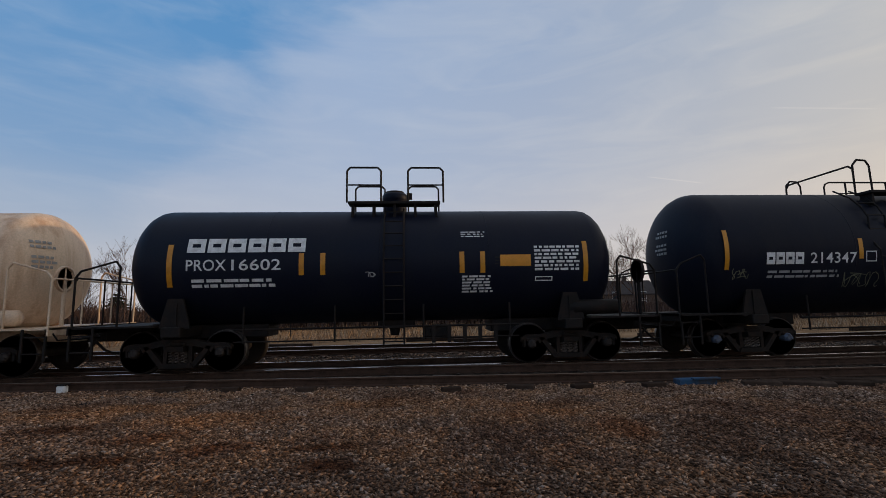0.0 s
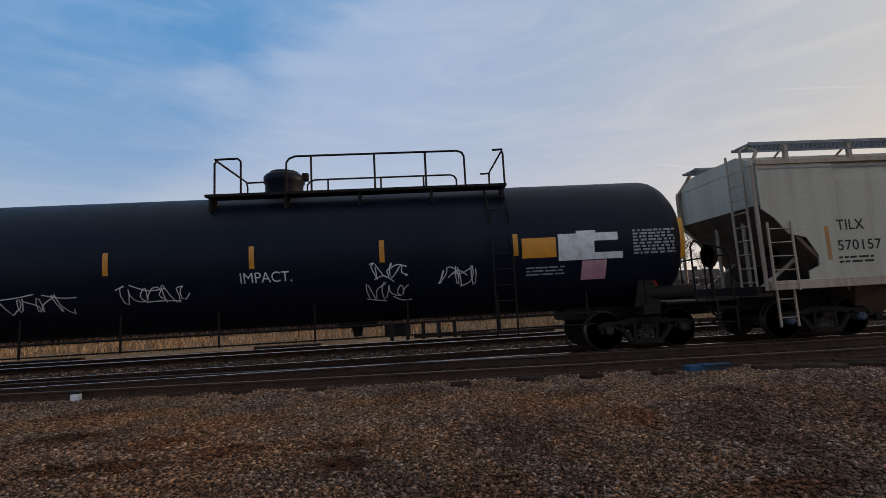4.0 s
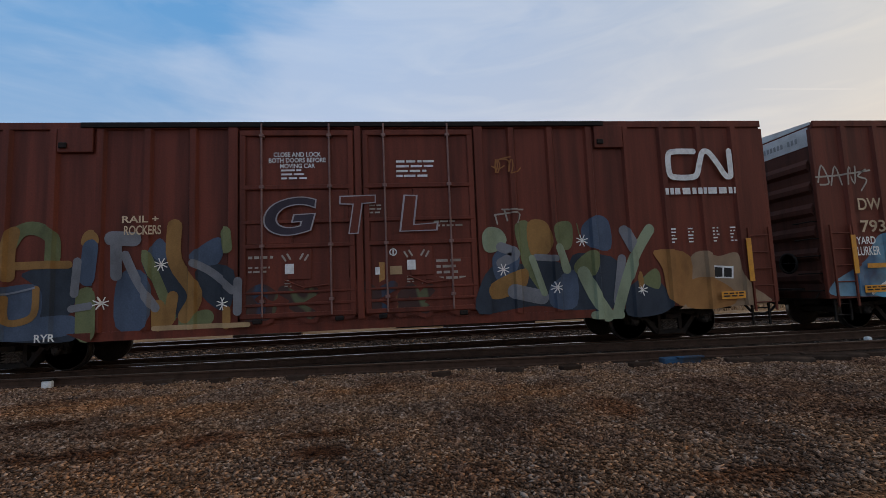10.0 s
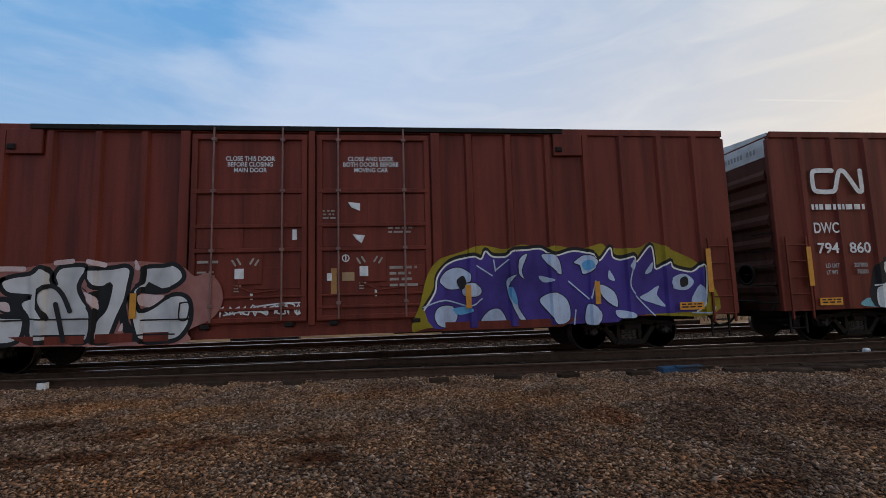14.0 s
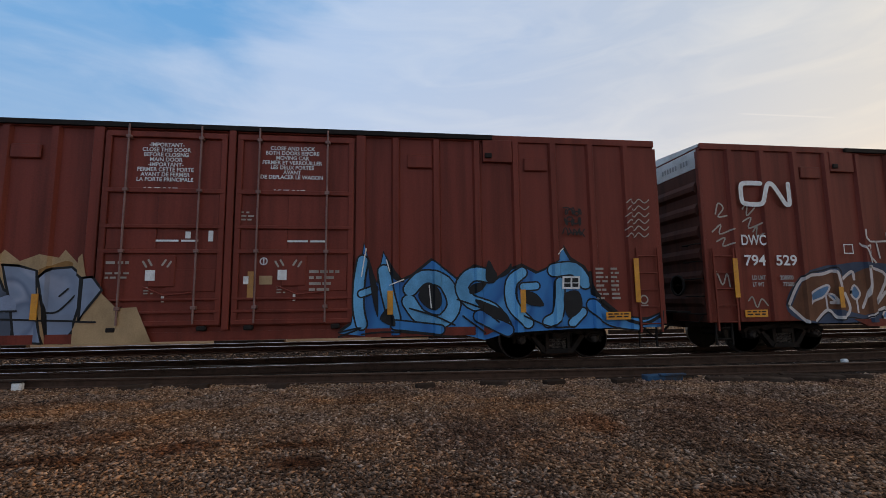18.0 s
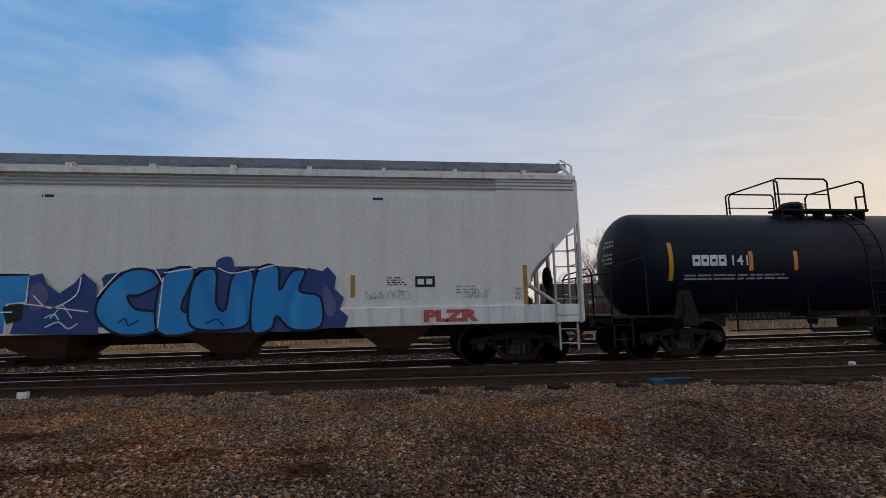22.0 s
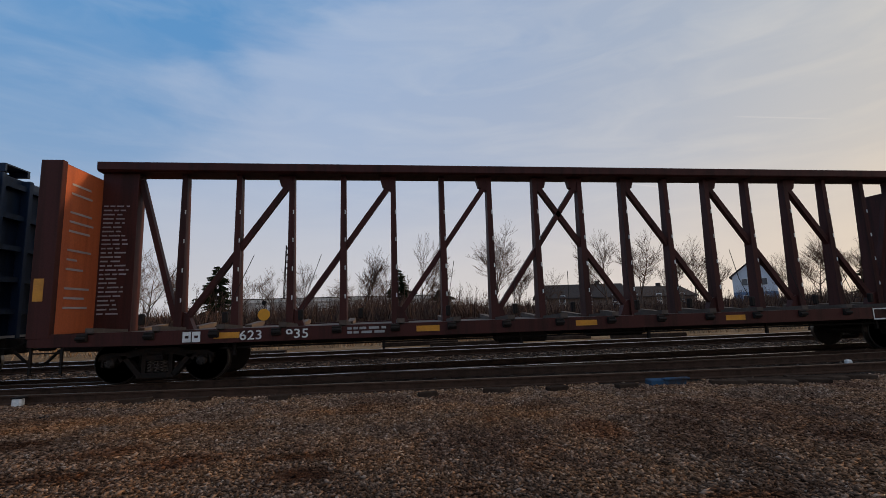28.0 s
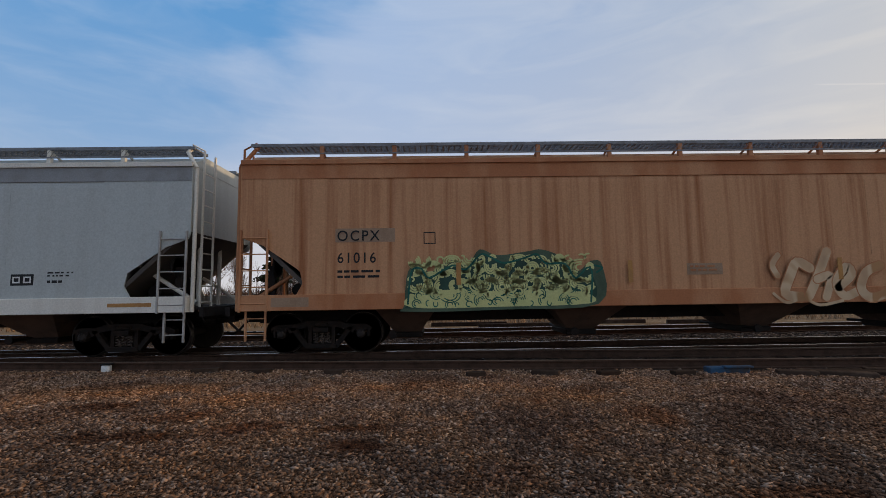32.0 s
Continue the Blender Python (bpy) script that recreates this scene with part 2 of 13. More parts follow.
CB_BLUE = surface("beam_blue_paint", (0.009, 0.022, 0.050), 0.55, 0, (0.008, 0.011, 0.016), 0.7, 2, STREAK, 30, spec=0.2)
CB_RED = surface("beam_oxide_red_paint", (0.060, 0.016, 0.0125), 0.6, 0, (0.020, 0.009, 0.007), 0.7, 2, STREAK, 30, spec=0.2)
# sunlight on the left bulkhead's oxide red lining is put into this orange
CB_SUNLIT = surface("bulkhead_sunlit_orange", (0.46, 0.105, 0.034), 0.6, 0, (0.33, 0.075, 0.028), 0.7, 2, STREAK, 30)
DECK_WOOD = surface("deck_boards", (0.075, 0.052, 0.040), 0.85, 0, (0.13, 0.10, 0.08), 0.6, 3)
WHITE = surface("white_lettering", (0.72, 0.72, 0.70), 0.5, 0, (0.42, 0.40, 0.38), 0.6, 6, fine=60)
BLACK = surface("black_lettering", (0.007, 0.007, 0.008), 0.55, 0, (0.018, 0.017, 0.017), 0.5, 6, spec=0.3)
YELLOW = surface("reflector_yellow", (0.60, 0.25, 0.015), 0.35, 0, (0.38, 0.14, 0.015), 0.5, 6)
ORANGE_PLATE = surface("orange_plate", (0.70, 0.28, 0.02), 0.45, 0, (0.5, 0.2, 0.02), 0.4, 6)
RED_PLACARD = surface("placard_red", (0.5, 0.03, 0.03), 0.45)
CHALK = surface("chalk_spray", (0.34, 0.34, 0.33), 0.8, 0, (0.17, 0.17, 0.17), 0.6, 5)
MOSS_CHALK = surface("olive_spray", (0.15, 0.155, 0.10), 0.8, 0, (0.06, 0.065, 0.045), 0.7, 4)
RAIL = surface("rail_side_rust", (0.0675, 0.0378, 0.0257), 0.85, 0.0, (0.027, 0.0175, 0.0121), 0.6, 6, spec=0.1)
RAIL_TOP = surface("rail_head_polished", (0.52, 0.50, 0.48), 0.22, 1.0, (0.35, 0.28, 0.22), 0.4, 2, (0.3, 4, 4))
RAIL_DULL = surface("rail_head_dull", (0.16, 0.11, 0.08), 0.5, 0.7, (0.09, 0.06, 0.045), 0.6, 2, (0.3, 4, 4))
TIE = surface("creosoted_tie", (0.0406, 0.0265, 0.0195), 0.95, 0, (0.0936, 0.064, 0.0468), 0.6, 4, (1, 0.2, 1), 25, 0.4, vary=0.3, spec=0.05)


# ---------------------------------------------------------------- mesh tools
class Shape:
    """Gathers vertices and faces of one mesh; every face knows its material slot and whether it is smooth."""

    def __init__(self):
        self.v, self.f, self.m, self.s = [], [], [], []
        self.slot = 0

    def add(self, verts, faces, smooth=False):
        b = len(self.v)
        self.v += [tuple(p) for p in verts]
        for f in faces:
            self.f.append([b + i for i in f])
            self.m.append(self.slot)
            self.s.append(smooth)
        return self

    def box(self, x0, x1, y0, y1, z0, z1, c=0.0):
        if x0 > x1: x0, x1 = x1, x0
        if y0 > y1: y0, y1 = y1, y0
        if z0 > z1: z0, z1 = z1, z0
        if not c:
            v = [(x, y, z) for z in (z0, z1) for y in (y0, y1) for x in (x0, x1)]
            return self.add(v, [(0, 2, 3, 1), (4, 5, 7, 6), (0, 1, 5, 4), (2, 6, 7, 3), (0, 4, 6, 2), (1, 3, 7, 5)])
        c = min(c, (x1 - x0) * 0.4, (y1 - y0) * 0.4, (z1 - z0) * 0.4)
        ring = lambda d, z: [(x0 + d, y0, z), (x1 - d, y0, z), (x1, y0 + d, z), (x1, y1 - d, z), (x1 - d, y1, z), (x0 + d, y1, z), (x0, y1 - d, z), (x0, y0 + d, z)]
        inn = lambda z: [(min(max(x, x0 + c), x1 - c), min(max(y, y0 + c), y1 - c), z) for x, y, _ in ring(c, z)]
        rows = [inn(z0), ring(c, z0 + c), ring(c, z1 - c), inn(z1)]
        v = [p for r in rows for p in r]
        f = [[k * 8 + i, k * 8 + (i + 1) % 8, k * 8 + 8 + (i + 1) % 8, k * 8 + 8 + i] for k in range(3) for i in range(8)]
        return self.add(v, f + [list(range(7, -1, -1)), list(range(24, 32))])

    def tube(self, p, q, r, n=6, r2=None):
        p, q = Vector(p), Vector(q)
        d = (q - p).normalized()
        a = d.orthogonal().normalized()
        b = d.cross(a)
        r2 = r if r2 is None else r2
        ring = [(math.cos(2 * math.pi * i / n), math.sin(2 * math.pi * i / n)) for i in range(n)]
        v = [p + (a * c + b * s) * r for c, s in ring] + [q + (a * c + b * s) * r2 for c, s in ring]
        self.add(v, [(i, (i + 1) % n, n + (i + 1) % n, n + i) for i in range(n)], n > 4)
        return self.add(v, [list(range(n - 1, -1, -1)), list(range(n, 2 * n))])

    def path(self, pts, r, n=6):
        for a, b in zip(pts, pts[1:]):
            self.tube(a, b, r, n)
        return self

    def prism(self, poly, y0, y1):
        """A polygon in x and z, drawn out from y0 to y1."""
        n = len(poly)
        v = [(x, y0, z) for x, z in poly] + [(x, y1, z) for x, z in poly]
        return self.add(v, [list(range(n)), list(range(2 * n - 1, n - 1, -1))] + [(i, n + i, n + (i + 1) % n, (i + 1) % n) for i in range(n)])

    def cross(self, poly, x0, x1, smooth=False, caps=True):
        """A polygon in y and z, drawn out from x0 to x1."""
        n = len(poly)
        v = [(x0, y, z) for y, z in poly] + [(x1, y, z) for y, z in poly]
        self.add(v, [(i, (i + 1) % n, n + (i + 1) % n, n + i) for i in range(n)], smooth)
        if caps:
            self.add(v, [list(range(n - 1, -1, -1)), list(range(n, 2 * n))])
        return self

    def lathe(self, prof, centre=(0, 0, 0), axis="x", n=32, smooth=True):
        """prof: pairs of place along the axis and radius."""
        cx, cy, cz = centre
        v = []
        for u, r in prof:
            for i in range(n):
                a = 2 * math.pi * i / n
                c, s = r * math.cos(a), r * math.sin(a)
                v.append({"x": (cx + u, cy + c, cz + s), "y": (cx + s, cy + u, cz + c), "z": (cx + c, cy + s, cz + u)}[axis])
        f = [(k * n + i, k * n + (i + 1) % n, k * n + n + (i + 1) % n, k * n + n + i) for k in range(len(prof) - 1) for i in range(n)]
        self.add(v, f, smooth)
        return self.add(v, [list(range(n - 1, -1, -1)), list(range((len(prof) - 1) * n, len(prof) * n))])

    def mesh(self, name, *mats):
        me = bpy.data.meshes.new(name)
        me.from_pydata(self.v, [], self.f)
        for m in mats:
            me.materials.append(m)
        me.polygons.foreach_set("material_index", self.m)
        me.polygons.foreach_set("use_smooth", self.s)
        me.update()
        return me


def part(name, shape, mats, parent, label="", at=None):
    """One mesh object under a thing or under a part."""
    mats = mats if isinstance(mats, (list, tuple)) else [mats]
    me = shape.mesh(name, *mats) if isinstance(shape, Shape) else shape
    ob = new(name, me)
    ob.parent = parent
    if at is not None:
        ob.matrix_basis = at
    if label:
        ob["label"] = label
    return ob


def stuff(ob):
    """Small paint marks that nobody could pick apart."""
    ob["kind"] = "stuff"
    return ob


def thing(name, label, category, group="", kind="", at=None):
    ob = new(name)
    ob.empty_display_size = 0.3
    if at is not None:
        ob.matrix_world = at
    return tagged(ob, label, category, group, kind)


def alone(name, shape, mats, label, category, group="", kind=""):
    mats = mats if isinstance(mats, (list, tuple)) else [mats]
    return tagged(new(name, shape.mesh(name, *mats)), label, category, group, kind)


# ---------------------------------------------------------------- paint and lettering on a side wall
# A side wall is given by face(z): how far it stands out towards -y at the height z.
def flat_face(y):
    return lambda z: y


def tank_face(radius, zc):
    return lambda z: math.sqrt(max(0.01, radius * radius - (z - zc) ** 2))


def cut_rows(bm, step):
    zs = [v.co.z for v in bm.verts]
    if not zs:
        return
    z = math.ceil(min(zs) / step) * step
    while z < max(zs):
        bmesh.ops.bisect_plane(bm, geom=bm.verts[:] + bm.edges[:] + bm.faces[:], plane_co=(0, 0, z), plane_no=(0, 0, 1))
        z += step


def lay_on(me, face, lift, curved):
    if curved:
        bm = bmesh.new()
        bm.from_mesh(me)
        cut_rows(bm, 0.10)
        bm.to_mesh(me)
        bm.free()
    for v in me.vertices:
        v.co.y = -face(v.co.z) - lift + v.co.y
    me.update()
    return me


def lettering(parent, words, x, z, size, face, curved=False, material=None, name="lettering", align="LEFT", spread=1.0, bold=0.0, wide=1.0, fit=None):
    cu = bpy.data.curves.new("words", "FONT")
    cu.body, cu.size, cu.align_x, cu.align_y = words, size, align, "CENTER"
    cu.space_character, cu.offset, cu.fill_mode = spread, bold, "FRONT"
    tmp = bpy.data.objects.new("words", cu)
    me = bpy.data.meshes.new_from_object(tmp)
    bpy.data.objects.remove(tmp)
    bpy.data.curves.remove(cu)
    kx, kz, ox, oz = wide, 1.0, 0.0, 0.0
    if fit and len(me.vertices):      # to a given width and height of the capitals
        us, ws = [v.co.x for v in me.vertices], [v.co.y for v in me.vertices]
        kx, kz = fit[0] / (max(us) - min(us)), fit[1] / (max(ws) - min(ws))
        ox, oz = min(us), (max(ws) + min(ws)) / 2
    for v in me.vertices:
        a, b = v.co.x, v.co.y
        v.co = (x + (a - ox) * kx, 0, z + (b - oz) * kz)
    me.materials.clear()
    me.materials.append(material or WHITE)
    return part(name, lay_on(me, face, 0.013 if curved else 0.007, curved), [], parent)


def patch(parent, x0, x1, z0, z1, face, curved=False, material=None, name="plate", lift=0.006, label=""):
    s = Shape().add([(x0, 0, z0), (x1, 0, z0), (x1, 0, z1), (x0, 0, z1)], [(0, 1, 2, 3)])
    if not curved:
        s = Shape().box(x0, x1, 0, 0.012, z0, z1)
    me = s.mesh(name, material or WHITE)
    return part(name, lay_on(me, face, lift, curved), [], parent, label)


def bars(parent, x0, x1, z0, z1, rows, face, curved=False, material=None, seed=1, fill=0.45, ragged=0.35, words=3):
    """Small writing as plain bars, row by row, broken into words."""
    rng = random.Random(seed)
    s = Shape()
    h = (z1 - z0) / rows
    for k in range(rows):
        zt = z1 - k * h
        end = x1 - (x1 - x0) * ragged * rng.random()
        x, w = x0, (x1 - x0) / words
        while x < end - 0.03:
            e = min(end, x + w * rng.uniform(0.25, 0.9))
            s.add([(x, 0, zt - h * fill), (e, 0, zt - h * fill), (e, 0, zt), (x, 0, zt)], [(0, 1, 2, 3)])
            x = e + rng.uniform(0.025, 0.06)
    me = s.mesh("small_print", material or WHITE)
    return stuff(part("small_print", lay_on(me, face, 0.007, curved), [], parent))


def ring_mark(parent, x0, x1, z0, z1, face, curved=False, w=0.025, material=None):
    s = Shape()
    for a, b, c, d in ((x0, x1, z1 - w, z1), (x0, x1, z0, z0 + w), (x0, x0 + w, z0 + w, z1 - w), (x1 - w, x1, z0 + w, z1 - w)):
        s.add([(a, 0, c), (b, 0, c), (b, 0, d), (a, 0, d)], [(0, 1, 2, 3)])
    me = s.mesh("stencil_box", material or WHITE)
    return part("stencil_box", lay_on(me, face, 0.007, curved), [], parent)


def ribbon(s, pts, w, lift):
    """A flat painted stroke of width w along points (x, z), rounded at joints and ends."""
    n = len(pts)
    P = [Vector((a, b)) for a, b in pts]
    left, right = [], []
    for i in range(n):
        d = (P[min(i + 1, n - 1)] - P[max(i - 1, 0)])
        d = d.normalized() if d.length > 1e-6 else Vector((1, 0))
        k = Vector((-d.y, d.x)) * (w / 2)
        left.append(P[i] + k)
        right.append(P[i] - k)
    v = [(p.x, -lift - 0.00004 * i, p.y) for i, p in enumerate(left)] + [(p.x, -lift - 0.00004 * i, p.y) for i, p in enumerate(right)]
    s.add(v, [(i, n + i, n + i + 1, i + 1) for i in range(n - 1)])
    for c, d, up in ((P[0], P[0] - P[1], -0.00002), (P[-1], P[-1] - P[-2], 0.00004 * n)):
        a0 = math.atan2(d.y, d.x)
        fan = [(c.x + math.cos(a0 + a) * w / 2, -lift - up, c.y + math.sin(a0 + a) * w / 2) for a in np.linspace(math.pi / 2, -math.pi / 2, 7)]
        s.add(fan, [list(range(6, -1, -1))])


def bend(pts, n=6):
    """A smooth line through the points."""
    out = []
    P = [pts[0]] + list(pts) + [pts[-1]]
    for i in range(1, len(P) - 2):
        for k in range(n):
            t = k / n
            q = []
            for c in (0, 1):
                a, b, d, e = P[i - 1][c], P[i][c], P[i + 1][c], P[i + 2][c]
                q.append(0.5 * (2 * b + (d - a) * t + (2 * a - 5 * b + 4 * d - e) * t * t + (3 * b - a - 3 * d + e) * t ** 3))
            out.append(tuple(q))
    return out + [tuple(pts[-1])]


STROKES = [  # bold abstract forms in a unit cell: hooks, waves, bolts, loops
    [[(0.05, 0.15), (0.35, 0.0), (0.55, 0.45), (0.3, 0.85), (0.75, 1.0)], [(0.55, 0.45), (0.95, 0.2)]],
    [[(0.9, 0.75), (0.55, 1.0), (0.15, 0.7), (0.3, 0.3), (0.8, 0.25)], [(0.3, 0.3), (0.05, 0.0), (0.6, 0.02)]],
    [[(0.0, 0.9), (0.4, 0.55), (0.25, 0.35), (0.75, 0.0)], [(0.4, 0.55), (0.95, 0.85)]],
    [[(0.05, 0.0), (0.25, 0.6), (0.6, 0.65), (0.85, 1.0)], [(0.35, 0.1), (0.75, 0.15), (0.95, 0.5)]],
    [[(0.1, 0.95), (0.5, 0.8), (0.85, 0.95)], [(0.3, 0.85), (0.15, 0.45), (0.45, 0.05), (0.9, 0.1), (0.85, 0.5)]],
    [[(0.5, 0.98), (0.1, 0.6), (0.5, 0.3), (0.9, 0.6), (0.5, 0.98)], [(0.5, 0.3), (0.3, 0.0), (0.75, 0.05)]],
    [[(0.0, 0.4), (0.3, 0.75), (0.6, 0.35), (0.95, 0.7)], [(0.1, 0.05), (0.5, 0.15), (0.9, 0.0)]],
]


def graffiti(parent, x0, x1, z0, z1, letters, fill, outline, face, seed=1, weight=0.32, edge=0.09):
    """Faded letter-like strokes with an outline."""
    rng = random.Random(seed)
    w = (x1 - x0) / letters
    h = z1 - z0
    cells = []
    for k in range(letters):
        cx, cz = x0 + w * k - 0.04 * w, z0 + rng.uniform(-0.03, 0.05) * h
        tilt = rng.uniform(-0.12, 0.18)
        sx, sz = w * 0.98, h * rng.uniform(0.84, 1.0)
        lines = [bend([(cx + (0.1 + a * 0.8 + tilt * (b - 0.5)) * sx, cz + (0.10 + b * 0.8) * sz) for a, b in q], 5) for q in rng.choice(STROKES)]
        cells.append(lines)
    layers = []
    fat = weight * min(w * 1.1, h * 0.75)
    s = Shape()
    for k, lines in enumerate(cells):
        for j, q in enumerate(lines):
            ribbon(s, q, fat + edge * 2, 0.0003 * (k * 3 + j))
    layers.append(("spray_outline", s, outline, 0.004))
    for c, m in enumerate(fill):
        s = Shape()
        for k, lines in enumerate(cells):
            if k % len(fill) == c:
                for j, q in enumerate(lines):
                    ribbon(s, q, fat, 0.0003 * (k * 3 + j))
        layers.append(("spray_letter", s, m, 0.013))
    for name, s, m, lift in layers:
        stuff(part(name, lay_on(s.mesh(name, m), face, lift, False), [], parent))


def glyph(letter, offset):
    """One letter of the built-in font as points (x, z) and faces, thickened by offset."""
    cu = bpy.data.curves.new("glyph", "FONT")
    cu.body, cu.size, cu.offset, cu.fill_mode, cu.resolution_u = letter, 1.0, offset, "FRONT", 6
    tmp = bpy.data.objects.new("glyph", cu)
    me = bpy.data.meshes.new_from_object(tmp)
    bm = bmesh.new()
    bm.from_mesh(me)
    bmesh.ops.remove_doubles(bm, verts=bm.verts, dist=0.004)
    bm.verts.index_update()
    left, bodies = set(bm.faces), []
    while left:      # the joined bodies, without slivers
        todo, body = [left.pop()], []
        while todo:
            q = todo.pop()
            body.append(q)
            for p in q.verts:
                for o in p.link_faces:
                    if o in left:
                        left.discard(o)
                        todo.append(o)
        bodies.append((sum(q.calc_area() for q in body), body))
    most = max(a for a, _ in bodies)
    v = [(p.co.x, p.co.y) for p in bm.verts]
    f = [[p.index for p in q.verts] for a, body in bodies if a > most * 0.12 for q in body]
    used = {i: k for k, i in enumerate(sorted({i for q in f for i in q}))}
    v = [v[i] for i in used]
    f = [[used[i] for i in q] for q in f]
    bm.free()
    bpy.data.objects.remove(tmp)
    bpy.data.curves.remove(cu)
    bpy.data.meshes.remove(me)
    return v, f


def piece(parent, letter, x0, x1, z0, z1, fill, outline, face, seed=1, fat=0.05, edge=0.05):
    """One sprayed capital, a little leaning and wavy, with its outline."""
    rng = random.Random(seed)
    W, H = x1 - x0, z1 - z0
    base = glyph(letter, fat)[0]
    lo = [min(p[i] for p in base) for i in (0, 1)]
    hi = [max(p[i] for p in base) for i in (0, 1)]
    lean, wave, ph = rng.uniform(-0.10, 0.14), rng.uniform(0.02, 0.05), rng.uniform(0, 6.3)

    def place(p):
        u, q = (p[0] - lo[0]) / (hi[0] - lo[0]), (p[1] - lo[1]) / (hi[1] - lo[1])
        u = u + lean * (q - 0.5) + wave * math.sin(q * 5 + ph)
        return x0 + u * W, z0 + (q + wave * math.sin(u * 5 + ph * 2)) * H

    for name, m, offset, up in (("spray_outline", outline, fat + edge, 0.0007), ("spray_letter", fill, fat, 0.0014)):
        v, f = glyph(letter, offset)
        s = Shape().add([(a, -up, b) for a, b in map(place, v)], f)
        part(name, lay_on(s.mesh(name, m), face, 0.004, False), [], parent)


def scrawl(parent, x0, x1, z0, z1, face, curved=False, material=None, seed=1, turns=9, w=0.035):
    """A thin one-line tag: a wandering stroke."""
    rng = random.Random(seed)
    s = Shape()
    W, H = x1 - x0, z1 - z0
    lines = max(1, round(H / (W * 0.55)))
    for j in range(lines):
        zc, h = z1 - H * (j + 0.5) / lines, H / lines
        k = max(2, round(W / (h * 0.55)))
        ph = [rng.uniform(0, 6.28) for _ in range(3)]
        amp = [rng.uniform(0.55, 1.0) for _ in range(k + 1)]
        pts = []
        for i in range(k * 9 + 1):
            t = i / (k * 9)
            q = 2 * math.pi * k * t
            a = amp[int(t * k)]
            pts.append((x0 + W * (0.08 + 0.84 * t) + 0.42 * W / k * math.sin(q + ph[0]) * math.sin(q * 0.37 + ph[1]), zc + 0.44 * h * a * math.sin(q + 1.1 * math.sin(q * 0.6 + ph[2]))))
        ribbon(s, pts, w, 0.0003 * j)
        for _ in range(2):
            a, b = x0 + W * rng.random() * 0.6, zc + h * rng.uniform(-0.4, 0.4)
            ribbon(s, bend([(a, b), (a + W * 0.2, b + h * rng.uniform(-0.3, 0.3)), (a + W * 0.4, b + h * rng.uniform(-0.2, 0.2))], 4), w, 0.0003 * j + 0.001)
    part("tag", lay_on(s.mesh("tag", material or CHALK), face, 0.008, curved), [], parent)


# ---------------------------------------------------------------- trucks
WHEEL_R = 0.457
WHEELSETS = []      # (car, wheelset, x on its truck)


def make_wheelset_mesh(cap):
    s = Shape()
    for e in (-1, 1):
        prof = [(-0.072, 0.10), (-0.072, 0.16), (-0.045, 0.19), (-0.03, 0.37), (-0.075, 0.395), (-0.075, 0.43)]
        s.slot = 0
        s.lathe([(e * (0.745 - u), r) for u, r in prof[::-1]], axis="y", n=28)
        s.slot = 1
        s.lathe([(e * 0.81, WHEEL_R - 0.002), (e * 0.70, WHEEL_R + 0.003)], axis="y", n=32)
        s.slot = 0
        s.lathe([(e * 0.82, 0.40), (e * 0.82, 0.452), (e * 0.811, WHEEL_R - 0.003)], axis="y", n=32)
        s.lathe([(e * 0.70, WHEEL_R + 0.002), (e * 0.69, 0.482), (e * 0.675, 0.482), (e * 0.67, 0.40)], axis="y", n=32)
        s.slot = 2
        s.lathe([(e * 0.93, 0.10), (e * 1.10, 0.105), (e * 1.13, 0.085), (e * 1.145, 0.05)], axis="y", n=14)
        for i in range(3):
            a = 2 * math.pi * i / 3
            s.lathe([(e * 1.12, 0.022), (e * 1.16, 0.022)], (0.058 * math.cos(a), 0, 0.058 * math.sin(a)), "y", 6, False)
    s.slot = 0
    s.lathe([(-0.93, 0.075), (-0.75, 0.095), (0.75, 0.095), (0.93, 0.075)], axis="y", n=12)
    return s.mesh("wheelset", WHEEL_FACE, TREAD, cap)


WHEELSET_MESH = {"blue": make_wheelset_mesh(CAP_BLUE), "orange": make_wheelset_mesh(CAP_ORANGE), "dark": make_wheelset_mesh(WHEEL_FACE)}


